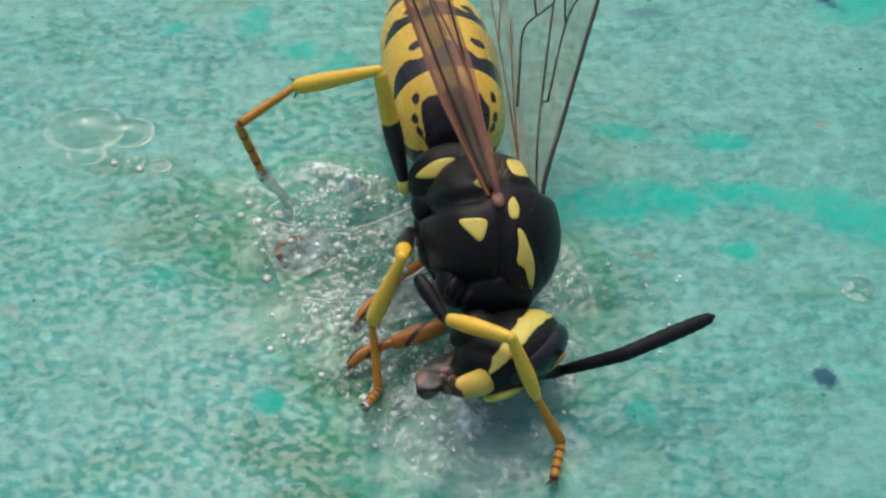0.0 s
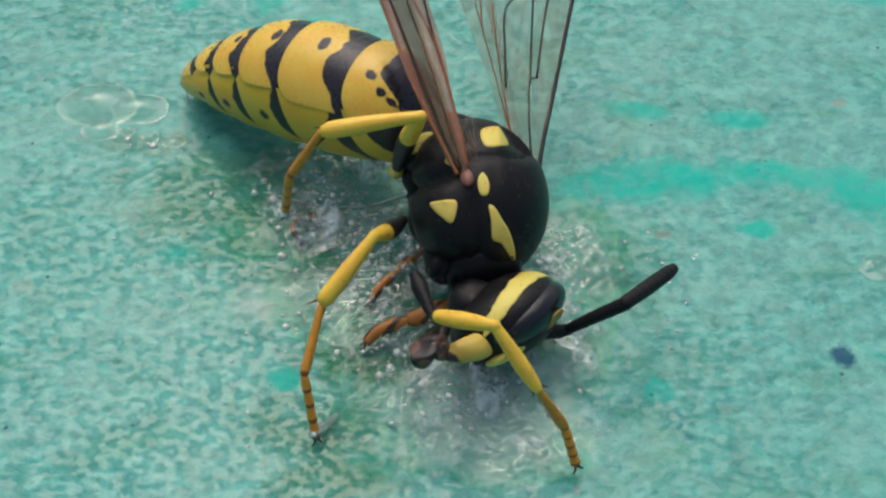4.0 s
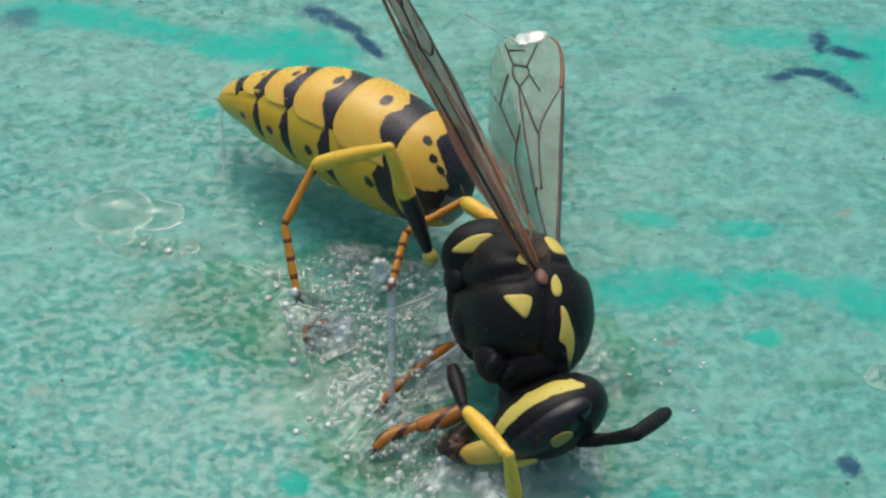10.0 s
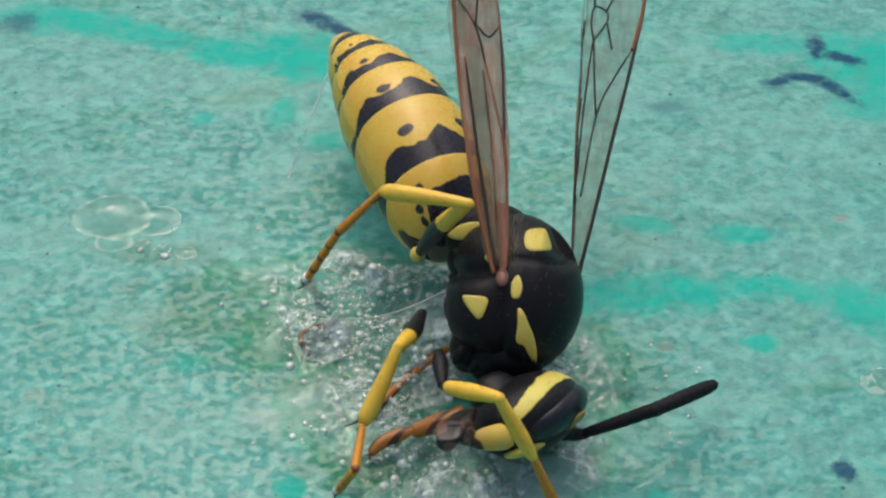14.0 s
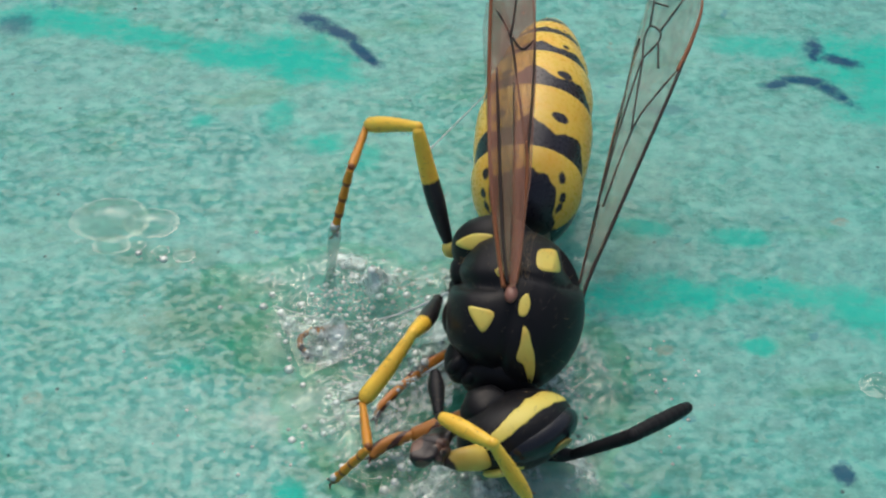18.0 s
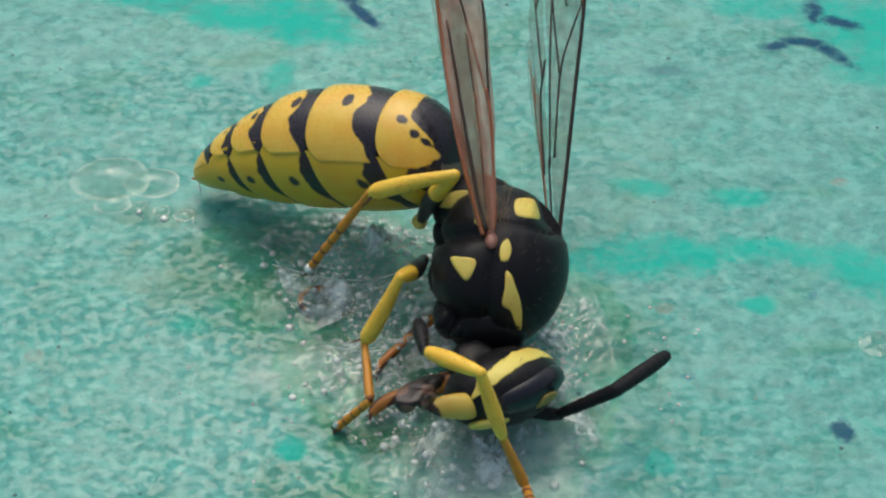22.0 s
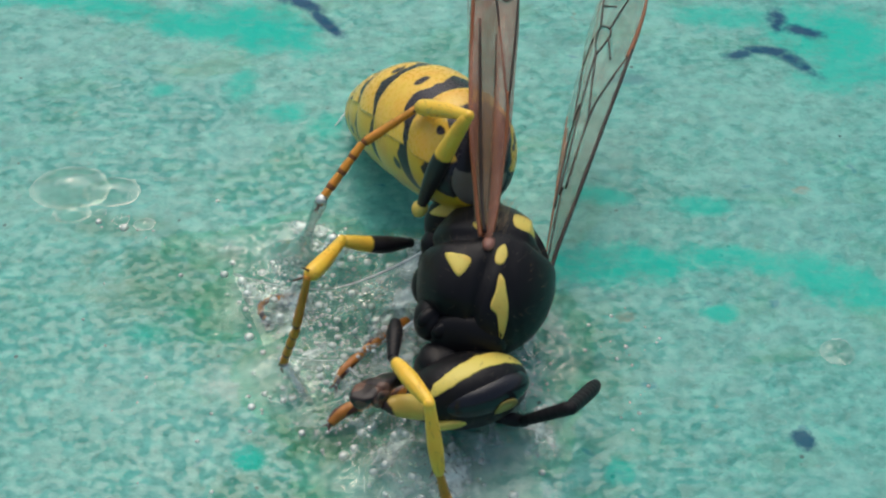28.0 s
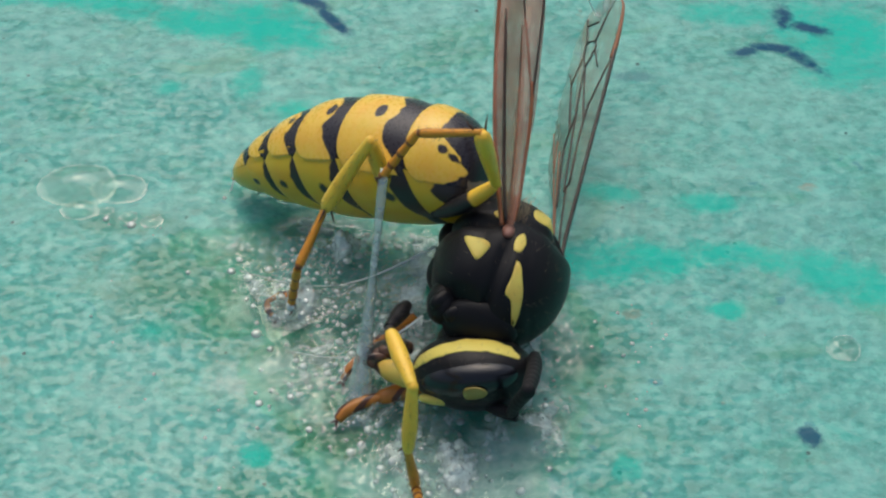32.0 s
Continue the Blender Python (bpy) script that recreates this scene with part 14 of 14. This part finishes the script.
    walk(parts["strand_hind"], [
        (0, mm(-3.82, -2.53, 2.22, -98, 23, -143)), (0.5, mm(-4.23, -3.79, 1.21, -117, 46, -152)), (1, mm(-3.83, -5.31, 1.73, -129, 44, -151)), (1.5, mm(-3.71, -5.68, 1.80, -132, 45, -151)),
        (2, mm(-3.25, -5.83, 1.83, -134, 42, -148)), (2.5, mm(-3.06, -5.93, 1.92, -135, 41, -147)), (3, mm(-3.21, -6.11, 2.01, -134, 42, -148)), (3.5, mm(-3.16, -4.27, 1.74, -123, 36, -141)),
        (3.75, mm(-3.39, -4.21, 1.74, -121, 37, -142)), (4, mm(-3.56, -4.14, 1.78, -119, 38, -143)), (4.25, mm(-3.69, -4.07, 1.86, -116, 38, -143)), (4.5, mm(-3.77, -4.00, 1.97, -114, 37, -143)),
        (4.75, mm(-3.79, -3.93, 2.10, -112, 36, -142)), (5, mm(-3.76, -3.88, 2.27, -111, 34, -141)), (5.25, mm(-3.68, -3.83, 2.47, -110, 32, -140)), (5.5, mm(-3.55, -3.79, 2.68, -110, 29, -139)),
        (6, mm(-3.66, -2.88, 2.01, -102, 27, -138)), (6.5, mm(-3.65, -2.50, 2.09, -97, 23, -137)), (7, mm(-3.81, -4.54, 1.72, -121, 43, -146)), (7.5, mm(-4.28, -3.16, 1.39, -104, 41, -145)),
        (8, mm(-3.67, -4.20, 1.50, -121, 41, -145)), (8.5, mm(-3.73, -4.51, 0.69, -134, 50, -155)), (9, mm(-3.71, -4.48, 0.18, -144, 54, -162)), (9.5, mm(-3.30, -4.51, 0.86, -134, 46, -148)),
        (10, mm(-3.61, -3.59, 2.08, -109, 33, -137)), (10.5, mm(-4.02, -4.16, 2.56, -109, 37, -139)), (11, mm(-3.61, -3.51, 2.69, -105, 28, -136)), (11.5, mm(-2.52, -2.10, 2.44, -104, 5, -130)),
        (12, mm(-3.11, -1.77, 2.29, -94, 7, -130)), (12.5, mm(-4.89, -2.22, 0.76, -66, 46, -123)), (13, mm(-3.88, -3.20, 0.59, -95, 53, -121)), (13.5, mm(-3.33, -3.46, 2.10, -101, 34, -117)),
        (13.75, mm(-3.32, -3.23, 2.07, -99, 31, -117)), (14, mm(-3.30, -2.99, 2.05, -98, 28, -116)), (14.25, mm(-3.28, -2.76, 2.03, -97, 25, -116)), (14.5, mm(-3.25, -2.53, 2.02, -95, 22, -116)),
        (14.75, mm(-3.21, -2.29, 2.01, -94, 18, -115)), (15, mm(-3.17, -2.05, 2.01, -93, 14, -115)), (15.25, mm(-3.12, -1.82, 2.01, -92, 10, -115)), (15.5, mm(-3.07, -1.59, 2.02, -91, 5, -115)),
        (16, mm(-2.47, -1.71, 2.78, -100, 2, -114)), (16.5, mm(-3.04, -0.98, 3.23, -88, -4, -114)), (17, mm(-3.84, -3.06, 1.42, -88, 39, -112)), (17.5, mm(-2.78, -1.96, 2.93, -96, 8, -111)),
        (18, mm(-2.65, -1.31, 2.18, -96, -2, -110)), (18.5, mm(-1.34, -0.58, 2.76, -109, -17, -107)), (19, mm(-2.93, 0.88, 2.13, -83, -34, -105)), (19.5, mm(-2.34, -0.50, 1.48, -99, -21, -105)),
        (20, mm(-1.49, 0.75, 2.75, -103, -32, -102)), (20.5, mm(-3.28, -1.91, 1.50, -88, 15, -107)), (21, mm(-3.44, -2.41, 0.85, -87, 33, -106)), (21.5, mm(-3.25, -2.84, 1.01, -94, 38, -106)),
        (22, mm(-3.25, -3.18, 1.24, -96, 40, -106)), (22.5, mm(-2.31, -1.73, 1.92, -104, 6, -100)), (23, mm(-2.34, -1.51, 1.95, -103, 2, -99)), (23.5, mm(-2.01, -1.67, 2.09, -109, 4, -100)),
        (24, mm(-2.19, -1.08, 2.30, -103, -5, -97)), (24.5, mm(-2.31, -0.67, 2.33, -100, -12, -96)), (25, mm(-3.62, -2.01, 0.67, -72, 24, -93)), (25.5, mm(-3.43, -2.22, 0.54, -77, 31, -91)),
        (25.75, mm(-3.47, -2.45, 0.78, -78, 33, -91)), (26, mm(-3.48, -2.68, 1.05, -79, 34, -91)), (26.25, mm(-3.48, -2.91, 1.35, -81, 34, -90)), (26.5, mm(-3.45, -3.13, 1.66, -82, 35, -90)),
        (26.75, mm(-3.39, -3.36, 1.98, -84, 35, -90)), (27, mm(-3.31, -3.58, 2.32, -86, 35, -90)), (27.25, mm(-3.20, -3.80, 2.68, -88, 34, -90)), (27.5, mm(-3.06, -4.02, 3.04, -90, 34, -90)),
        (28, mm(-1.91, -2.91, 3.67, -102, 19, -89)), (28.5, mm(-3.11, -2.28, 2.57, -88, 15, -88)), (29, mm(-3.19, -3.16, 2.25, -86, 30, -88)), (29.5, mm(-3.13, -1.50, 2.20, -88, 4, -89)),
        (30, mm(-3.65, -3.03, 0.23, -61, 50, -75)), (30.5, mm(-3.75, -2.98, 0.21, -58, 50, -75)), (31, mm(-3.28, -3.31, 0.29, -68, 55, -71)), (31.5, mm(-2.99, -3.80, 0.79, -76, 53, -72)),
        (32, mm(-2.88, -3.81, 0.82, -78, 53, -72)),
    ])
    walk(parts["strand_mid"], [
        (0, mm(-1.29, -8.45, 1.02, -82, 33, -73)), (0.5, mm(-1.99, -8.67, 1.21, -68, 32, -73)), (1, mm(-1.90, -8.20, 1.24, -72, 24, -77)), (1.5, mm(-2.09, -7.81, 0.94, -68, 18, -79)),
        (2, mm(-1.90, -7.51, 1.04, -74, 11, -81)), (2.5, mm(-2.07, -7.49, 0.68, -67, 12, -81)), (3, mm(-2.58, -7.68, 0.48, -51, 15, -79)), (3.5, mm(-2.92, -9.40, 0.79, -42, 34, -59)),
        (3.75, mm(-2.85, -9.38, 0.56, -39, 36, -57)), (4, mm(-2.77, -9.32, 0.36, -36, 37, -55)), (4.25, mm(-2.70, -9.22, 0.21, -35, 37, -54)), (4.5, mm(-2.62, -9.10, 0.11, -34, 38, -54)),
        (4.75, mm(-2.53, -8.95, 0.05, -35, 37, -54)), (5, mm(-2.44, -8.79, 0.05, -37, 37, -55)), (5.25, mm(-2.32, -8.61, 0.09, -41, 35, -58)), (5.5, mm(-2.19, -8.43, 0.18, -47, 33, -60)),
        (6, mm(-1.97, -8.73, 0.19, -47, 39, -54)), (6.5, mm(-1.44, -7.69, 0.35, -76, 22, -64)), (7, mm(-1.65, -7.27, 1.08, -80, 3, -68)), (7.5, mm(-2.12, -8.62, 0.96, -57, 26, -59)),
        (8, mm(-2.20, -8.60, 0.61, -51, 28, -57)), (8.25, mm(-1.86, -6.74, 0.73, -75, -8, -75)), (8.5, mm(-1.51, -4.88, 0.85, -95, -47, -79)), (9, mm(-1.98, -4.05, 1.12, -89, -54, -79)),
        (9.5, mm(-1.77, -5.38, 0.53, -88, -46, -79)), (10, mm(-1.33, -3.40, 2.17, -99, -47, -78)), (10.5, mm(-0.83, -3.10, 3.22, -102, -41, -80)), (11, mm(-5.12, -7.72, 1.97, -40, -12, -69)),
        (11.5, mm(-3.94, -7.34, 1.65, -48, -13, -69)), (12, mm(-3.37, -6.90, 0.95, -48, -18, -74)), (12.5, mm(-2.64, -7.29, 0.91, -57, -7, -66)), (13, mm(-2.56, -7.44, 1.33, -62, -3, -64)),
        (13.5, mm(-2.30, -8.52, 0.98, -52, 16, -51)), (13.75, mm(-2.34, -8.36, 0.87, -52, 14, -53)), (14, mm(-2.38, -8.19, 0.77, -51, 11, -55)), (14.25, mm(-2.41, -8.02, 0.67, -51, 9, -57)),
        (14.5, mm(-2.44, -7.83, 0.59, -51, 6, -60)), (14.75, mm(-2.46, -7.64, 0.51, -51, 2, -62)), (15, mm(-2.48, -7.45, 0.44, -52, -2, -66)), (15.25, mm(-2.49, -7.25, 0.38, -52, -7, -69)),
        (15.5, mm(-2.50, -7.05, 0.33, -53, -12, -73)), (16, mm(-2.54, -7.12, 0.32, -51, -10, -72)), (16.5, mm(-2.64, -7.05, 0.27, -48, -13, -74)), (17, mm(-2.40, -7.27, 0.26, -52, -6, -68)),
        (17.5, mm(-1.87, -7.24, 0.51, -70, 0, -65)), (18, mm(-2.43, -7.99, 1.12, -58, 9, -61)), (18.5, mm(-1.74, -7.54, 0.53, -70, 10, -60)), (19, mm(-2.25, -7.40, 0.20, -53, -0, -66)),
        (19.5, mm(-2.27, -7.42, 0.19, -52, 0, -66)), (20, mm(-2.54, -7.37, 0.37, -50, -4, -69)), (20.5, mm(-2.48, -6.90, 0.18, -51, -15, -78)), (21, mm(-2.54, -7.11, 0.18, -48, -10, -74)),
        (21.5, mm(-2.40, -7.19, 0.18, -51, -7, -71)), (22, mm(-2.45, -7.10, 0.18, -50, -10, -73)), (22.5, mm(-2.01, -7.10, 0.52, -68, -5, -70)), (23, mm(-2.13, -7.08, 0.85, -69, -5, -71)),
        (23.5, mm(-2.24, -7.11, 0.55, -62, -6, -71)), (24, mm(-2.05, -6.94, 0.18, -64, -11, -74)), (24.5, mm(-1.61, -5.96, 0.37, -87, -36, -81)), (25, mm(-1.55, -5.75, 1.43, -90, -27, -80)),
        (25.5, mm(-2.57, -5.96, 0.44, -60, -37, -84)), (25.75, mm(-2.60, -5.68, 0.53, -62, -41, -86)), (26, mm(-2.63, -5.38, 0.63, -63, -44, -88)), (26.25, mm(-2.65, -5.07, 0.74, -64, -46, -90)),
        (26.5, mm(-2.65, -4.75, 0.87, -65, -48, -92)), (26.75, mm(-2.65, -4.43, 1.02, -67, -50, -93)), (27, mm(-2.63, -4.10, 1.17, -68, -51, -93)), (27.25, mm(-2.60, -3.77, 1.34, -70, -52, -94)),
        (27.5, mm(-2.56, -3.43, 1.53, -71, -53, -94)), (28, mm(-2.83, -5.35, 0.72, -60, -43, -88)), (28.5, mm(-2.37, -6.10, 1.15, -72, -26, -79)), (29, mm(-1.52, -5.83, 0.97, -91, -30, -79)),
        (29.5, mm(-1.83, -5.65, 1.32, -86, -30, -79)), (30, mm(-2.02, -5.20, 1.82, -85, -33, -80)), (30.5, mm(-2.02, -4.78, 2.90, -87, -30, -79)), (31, mm(-1.54, -4.53, 3.83, -93, -27, -79)),
        (31.5, mm(-0.99, -3.99, 4.37, -98, -28, -79)), (32, mm(-0.59, -3.34, 4.89, -102, -30, -79)),
    ])
    walk(parts["strand_tail"], [
        (0, mm(-0.13, 5.39, 0.51, -25, -28, 151)), (0.5, mm(-2.28, 5.00, 1.26, -33, -22, 163)), (1, mm(-6.93, -1.39, 0.48, -92, 17, -177)), (1.5, mm(-7.21, -2.18, 0.42, -104, 21, -178)),
        (2, mm(-7.14, -2.78, 0.37, -113, 21, -178)), (2.5, mm(-7.15, -2.52, 0.35, -110, 21, -178)), (3, mm(-7.51, -2.36, 0.34, -107, 26, -180)), (3.5, mm(-7.35, -0.34, 0.51, -77, 22, -180)),
        (3.75, mm(-6.96, 0.52, 0.40, -65, 18, 179)), (4, mm(-6.48, 1.35, 0.36, -54, 13, 176)), (4.25, mm(-5.91, 2.11, 0.37, -46, 8, 172)), (4.5, mm(-5.26, 2.81, 0.44, -40, 4, 167)),
        (4.75, mm(-4.54, 3.43, 0.56, -36, 1, 163)), (5, mm(-3.76, 3.96, 0.73, -34, -2, 159)), (5.25, mm(-2.93, 4.39, 0.95, -32, -5, 155)), (5.5, mm(-2.06, 4.71, 1.20, -31, -7, 151)),
        (6, mm(-1.95, 5.00, 4.11, -44, -6, 153)), (6.5, mm(-2.73, 5.45, 2.71, -38, -3, 156)), (7, mm(-6.16, 3.94, 0.86, -38, 11, 174)), (7.5, mm(-1.27, 5.06, 3.30, -39, -8, 150)),
        (8, mm(-3.80, 3.08, 0.52, -36, -3, 156)), (8.5, mm(-2.98, 5.36, 0.52, -26, -3, 157)), (9, mm(-6.67, 0.28, 0.47, -69, 15, 174)), (9.5, mm(-1.72, 5.36, 1.76, -32, -10, 154)),
        (10, mm(-6.07, 3.76, 1.30, -41, 7, 176)), (10.5, mm(-7.20, 2.45, 0.51, -44, 16, -175)), (11, mm(-3.45, 5.02, 0.82, -30, -3, 160)), (11.5, mm(0.85, 6.05, 1.81, -27, -12, 143)),
        (12, mm(2.33, 5.41, 2.55, -29, -16, 137)), (12.5, mm(-1.89, 4.79, 3.24, -41, -6, 151)), (13, mm(-0.90, 5.40, 2.05, -32, -8, 148)), (13.5, mm(-3.80, 4.83, 2.39, -40, 1, 160)),
        (13.75, mm(-3.34, 5.02, 2.30, -38, -1, 158)), (14, mm(-2.88, 5.20, 2.21, -36, -2, 156)), (14.25, mm(-2.40, 5.36, 2.14, -35, -4, 154)), (14.5, mm(-1.91, 5.50, 2.08, -33, -5, 152)),
        (14.75, mm(-1.41, 5.61, 2.03, -32, -6, 151)), (15, mm(-0.91, 5.71, 1.99, -31, -7, 149)), (15.25, mm(-0.40, 5.79, 1.97, -30, -9, 147)), (15.5, mm(0.12, 5.85, 1.96, -29, -10, 145)),
        (16, mm(3.08, 5.66, 2.21, -26, -15, 134)), (16.5, mm(2.00, 6.36, 1.55, -23, -13, 139)), (17, mm(-1.10, 5.35, 5.37, -46, -6, 150)), (17.5, mm(-0.53, 5.63, 4.03, -39, -7, 148)),
        (18, mm(2.98, 6.22, 2.02, -24, -14, 136)), (18.5, mm(3.50, 5.69, 1.17, -21, -16, 132)), (19, mm(1.85, 5.73, 0.90, -21, -14, 137)), (19.5, mm(2.92, 5.22, 1.44, -23, -16, 133)),
        (20, mm(3.54, 5.54, 0.82, -19, -16, 131)), (20.5, mm(1.66, 4.99, 1.17, -24, -15, 136)), (21, mm(-3.63, 2.80, 0.51, -37, -4, 154)), (21.5, mm(-5.42, 1.90, 0.48, -48, 6, 165)),
        (22, mm(-6.43, 0.83, 0.51, -62, 14, 170)), (22.5, mm(2.41, 5.27, 1.84, -26, -19, 137)), (23, mm(2.12, 5.64, 0.54, -20, -19, 137)), (23.5, mm(-1.52, 5.57, 0.45, -24, -13, 153)),
        (24, mm(0.81, 5.33, 0.46, -21, -18, 141)), (24.5, mm(1.18, 4.75, 0.51, -22, -19, 138)), (25, mm(-1.83, 4.28, 0.50, -28, -14, 150)), (25.5, mm(-3.92, 3.46, 0.47, -35, -7, 162)),
        (25.75, mm(-3.77, 3.50, 0.46, -34, -7, 161)), (26, mm(-3.61, 3.53, 0.45, -34, -8, 160)), (26.25, mm(-3.45, 3.56, 0.45, -33, -9, 159)), (26.5, mm(-3.29, 3.59, 0.44, -33, -10, 157)),
        (26.75, mm(-3.12, 3.62, 0.44, -32, -10, 156)), (27, mm(-2.96, 3.64, 0.44, -32, -11, 155)), (27.25, mm(-2.79, 3.66, 0.45, -32, -11, 154)), (27.5, mm(-2.62, 3.67, 0.45, -31, -12, 153)),
        (28, mm(-1.55, 3.73, 0.24, -27, -16, 147)), (28.5, mm(1.32, 5.14, 0.90, -23, -19, 139)), (29, mm(1.46, 5.62, 0.53, -21, -19, 140)), (29.5, mm(2.41, 5.56, 1.90, -26, -19, 138)),
        (30, mm(-3.91, 2.46, 0.46, -40, -7, 158)), (30.5, mm(-4.70, 2.74, 0.49, -40, -1, 164)), (31, mm(-4.25, 1.39, 0.49, -49, -8, 157)), (31.5, mm(-4.32, 1.17, 0.53, -52, -9, 157)),
        (32, mm(-4.55, 1.12, 0.48, -53, -7, 159)),
    ])
    walk(parts["strand_wing"], [
        (0, mm(3.97, 4.43, 5.37, 23, 0, 123)), (0.5, mm(3.37, 4.11, 5.10, 26, 0, 124)), (1, mm(3.67, 4.31, 5.16, 27, 0, 124)), (1.5, mm(3.59, 4.29, 5.14, 26, 0, 122)),
        (2, mm(3.89, 4.47, 5.13, 25, 0, 120)), (2.5, mm(3.34, 4.57, 5.23, 24, 0, 123)), (3, mm(2.43, 4.55, 5.30, 24, 0, 126)), (3.5, mm(2.69, 4.71, 5.16, 24, 0, 126)),
        (3.75, mm(2.63, 4.69, 5.15, 24, 0, 127)), (4, mm(2.79, 4.66, 5.14, 23, 0, 125)), (4.25, mm(2.73, 4.64, 5.13, 23, 0, 125)), (4.5, mm(2.68, 4.62, 5.13, 23, 0, 125)),
        (4.75, mm(2.63, 4.60, 5.12, 23, 0, 126)), (5, mm(2.63, 4.58, 5.12, 22, 0, 125)), (5.25, mm(2.73, 4.55, 5.11, 22, 0, 125)), (5.5, mm(2.67, 4.53, 5.11, 21, 0, 125)),
        (6, mm(2.94, 4.18, 5.09, 21, 0, 125)), (6.5, mm(3.28, 4.57, 5.31, 21, 0, 125)), (7, mm(2.75, 4.72, 5.52, 20, 0, 126)), (7.5, mm(4.49, 3.52, 4.91, 27, 0, 119)),
        (8, mm(5.87, 3.81, 3.67, 39, 0, 121)), (8.5, mm(5.59, 5.01, 2.62, 45, 0, 127)), (9, mm(5.35, 5.51, 1.54, 50, 0, 131)), (9.5, mm(2.67, 5.56, 1.32, 50, 0, 140)),
        (10, mm(1.87, 5.97, 1.50, 48, 0, 147)), (10.5, mm(1.76, 5.49, 6.40, 16, 0, 145)), (11, mm(1.43, 4.57, 5.93, 21, 0, 147)), (11.5, mm(2.94, 4.37, 5.74, 27, 0, 140)),
        (12, mm(4.01, 3.98, 5.50, 31, 0, 133)), (12.5, mm(3.25, 3.94, 5.36, 32, 0, 132)), (13, mm(2.74, 3.67, 5.07, 35, 0, 130)), (13.5, mm(3.86, 4.49, 5.57, 30, 0, 126)),
        (13.75, mm(3.83, 4.45, 5.58, 31, 0, 128)), (14, mm(4.08, 4.44, 5.48, 31, 0, 127)), (14.25, mm(4.19, 4.39, 5.49, 31, 0, 127)), (14.5, mm(4.16, 4.35, 5.50, 32, 0, 128)),
        (14.75, mm(4.27, 4.29, 5.51, 32, 0, 127)), (15, mm(4.52, 4.27, 5.41, 33, 0, 127)), (15.25, mm(4.49, 4.23, 5.42, 33, 0, 127)), (15.5, mm(4.61, 4.16, 5.44, 33, 0, 128)),
        (16, mm(4.71, 3.74, 5.32, 34, 0, 128)), (16.5, mm(3.92, 4.73, 4.81, 38, 0, 135)), (17, mm(3.46, 5.31, 4.34, 39, 0, 137)), (17.5, mm(5.15, 5.04, 4.88, 35, 0, 131)),
        (18, mm(5.66, 4.17, 5.10, 33, 0, 124)), (18.5, mm(5.28, 4.79, 4.53, 37, 0, 130)), (19, mm(3.63, 5.13, 4.09, 41, 0, 136)), (19.5, mm(5.53, 4.27, 4.27, 41, 0, 131)),
        (20, mm(6.77, 3.44, 4.74, 39, 0, 127)), (20.5, mm(5.18, 4.03, 5.54, 34, 0, 130)), (21, mm(3.13, 4.30, 5.68, 33, 0, 135)), (21.5, mm(3.08, 4.23, 5.69, 33, 0, 135)),
        (22, mm(2.82, 4.33, 5.69, 34, 0, 135)), (22.5, mm(3.54, 4.29, 5.71, 32, 0, 132)), (23, mm(4.00, 4.20, 5.68, 30, 0, 128)), (23.5, mm(3.46, 4.28, 5.75, 31, 0, 133)),
        (24, mm(3.41, 4.42, 5.91, 28, 0, 133)), (24.5, mm(3.01, 4.63, 5.94, 30, 0, 138)), (25, mm(1.89, 4.62, 5.96, 32, 0, 145)), (25.5, mm(1.90, 4.36, 5.80, 34, 0, 142)),
        (25.75, mm(2.28, 4.37, 5.77, 34, 0, 139)), (26, mm(2.59, 4.33, 5.78, 34, 0, 137)), (26.25, mm(2.83, 4.33, 5.73, 35, 0, 136)), (26.5, mm(3.27, 4.28, 5.73, 34, 0, 132)),
        (26.75, mm(3.56, 4.24, 5.72, 34, 0, 130)), (27, mm(3.82, 4.16, 5.74, 34, 0, 128)), (27.25, mm(4.11, 4.12, 5.72, 34, 0, 127)), (27.5, mm(4.34, 4.11, 5.63, 35, 0, 126)),
        (28, mm(5.49, 4.71, 3.44, 49, 0, 132)), (28.5, mm(4.35, 4.49, 5.89, 28, 0, 120)), (29, mm(3.25, 5.04, 6.18, 22, 0, 123)), (29.5, mm(4.14, 4.49, 5.84, 28, 0, 121)),
        (30, mm(5.06, 4.25, 5.59, 32, 0, 120)), (30.5, mm(5.38, 4.17, 5.48, 37, 0, 122)), (31, mm(6.27, 4.69, 3.06, 55, 0, 136)), (31.5, mm(5.73, 5.05, 2.52, 57, 0, 142)),
        (32, mm(5.00, 5.38, 2.10, 59, 0, 149)),
    ])


motions()
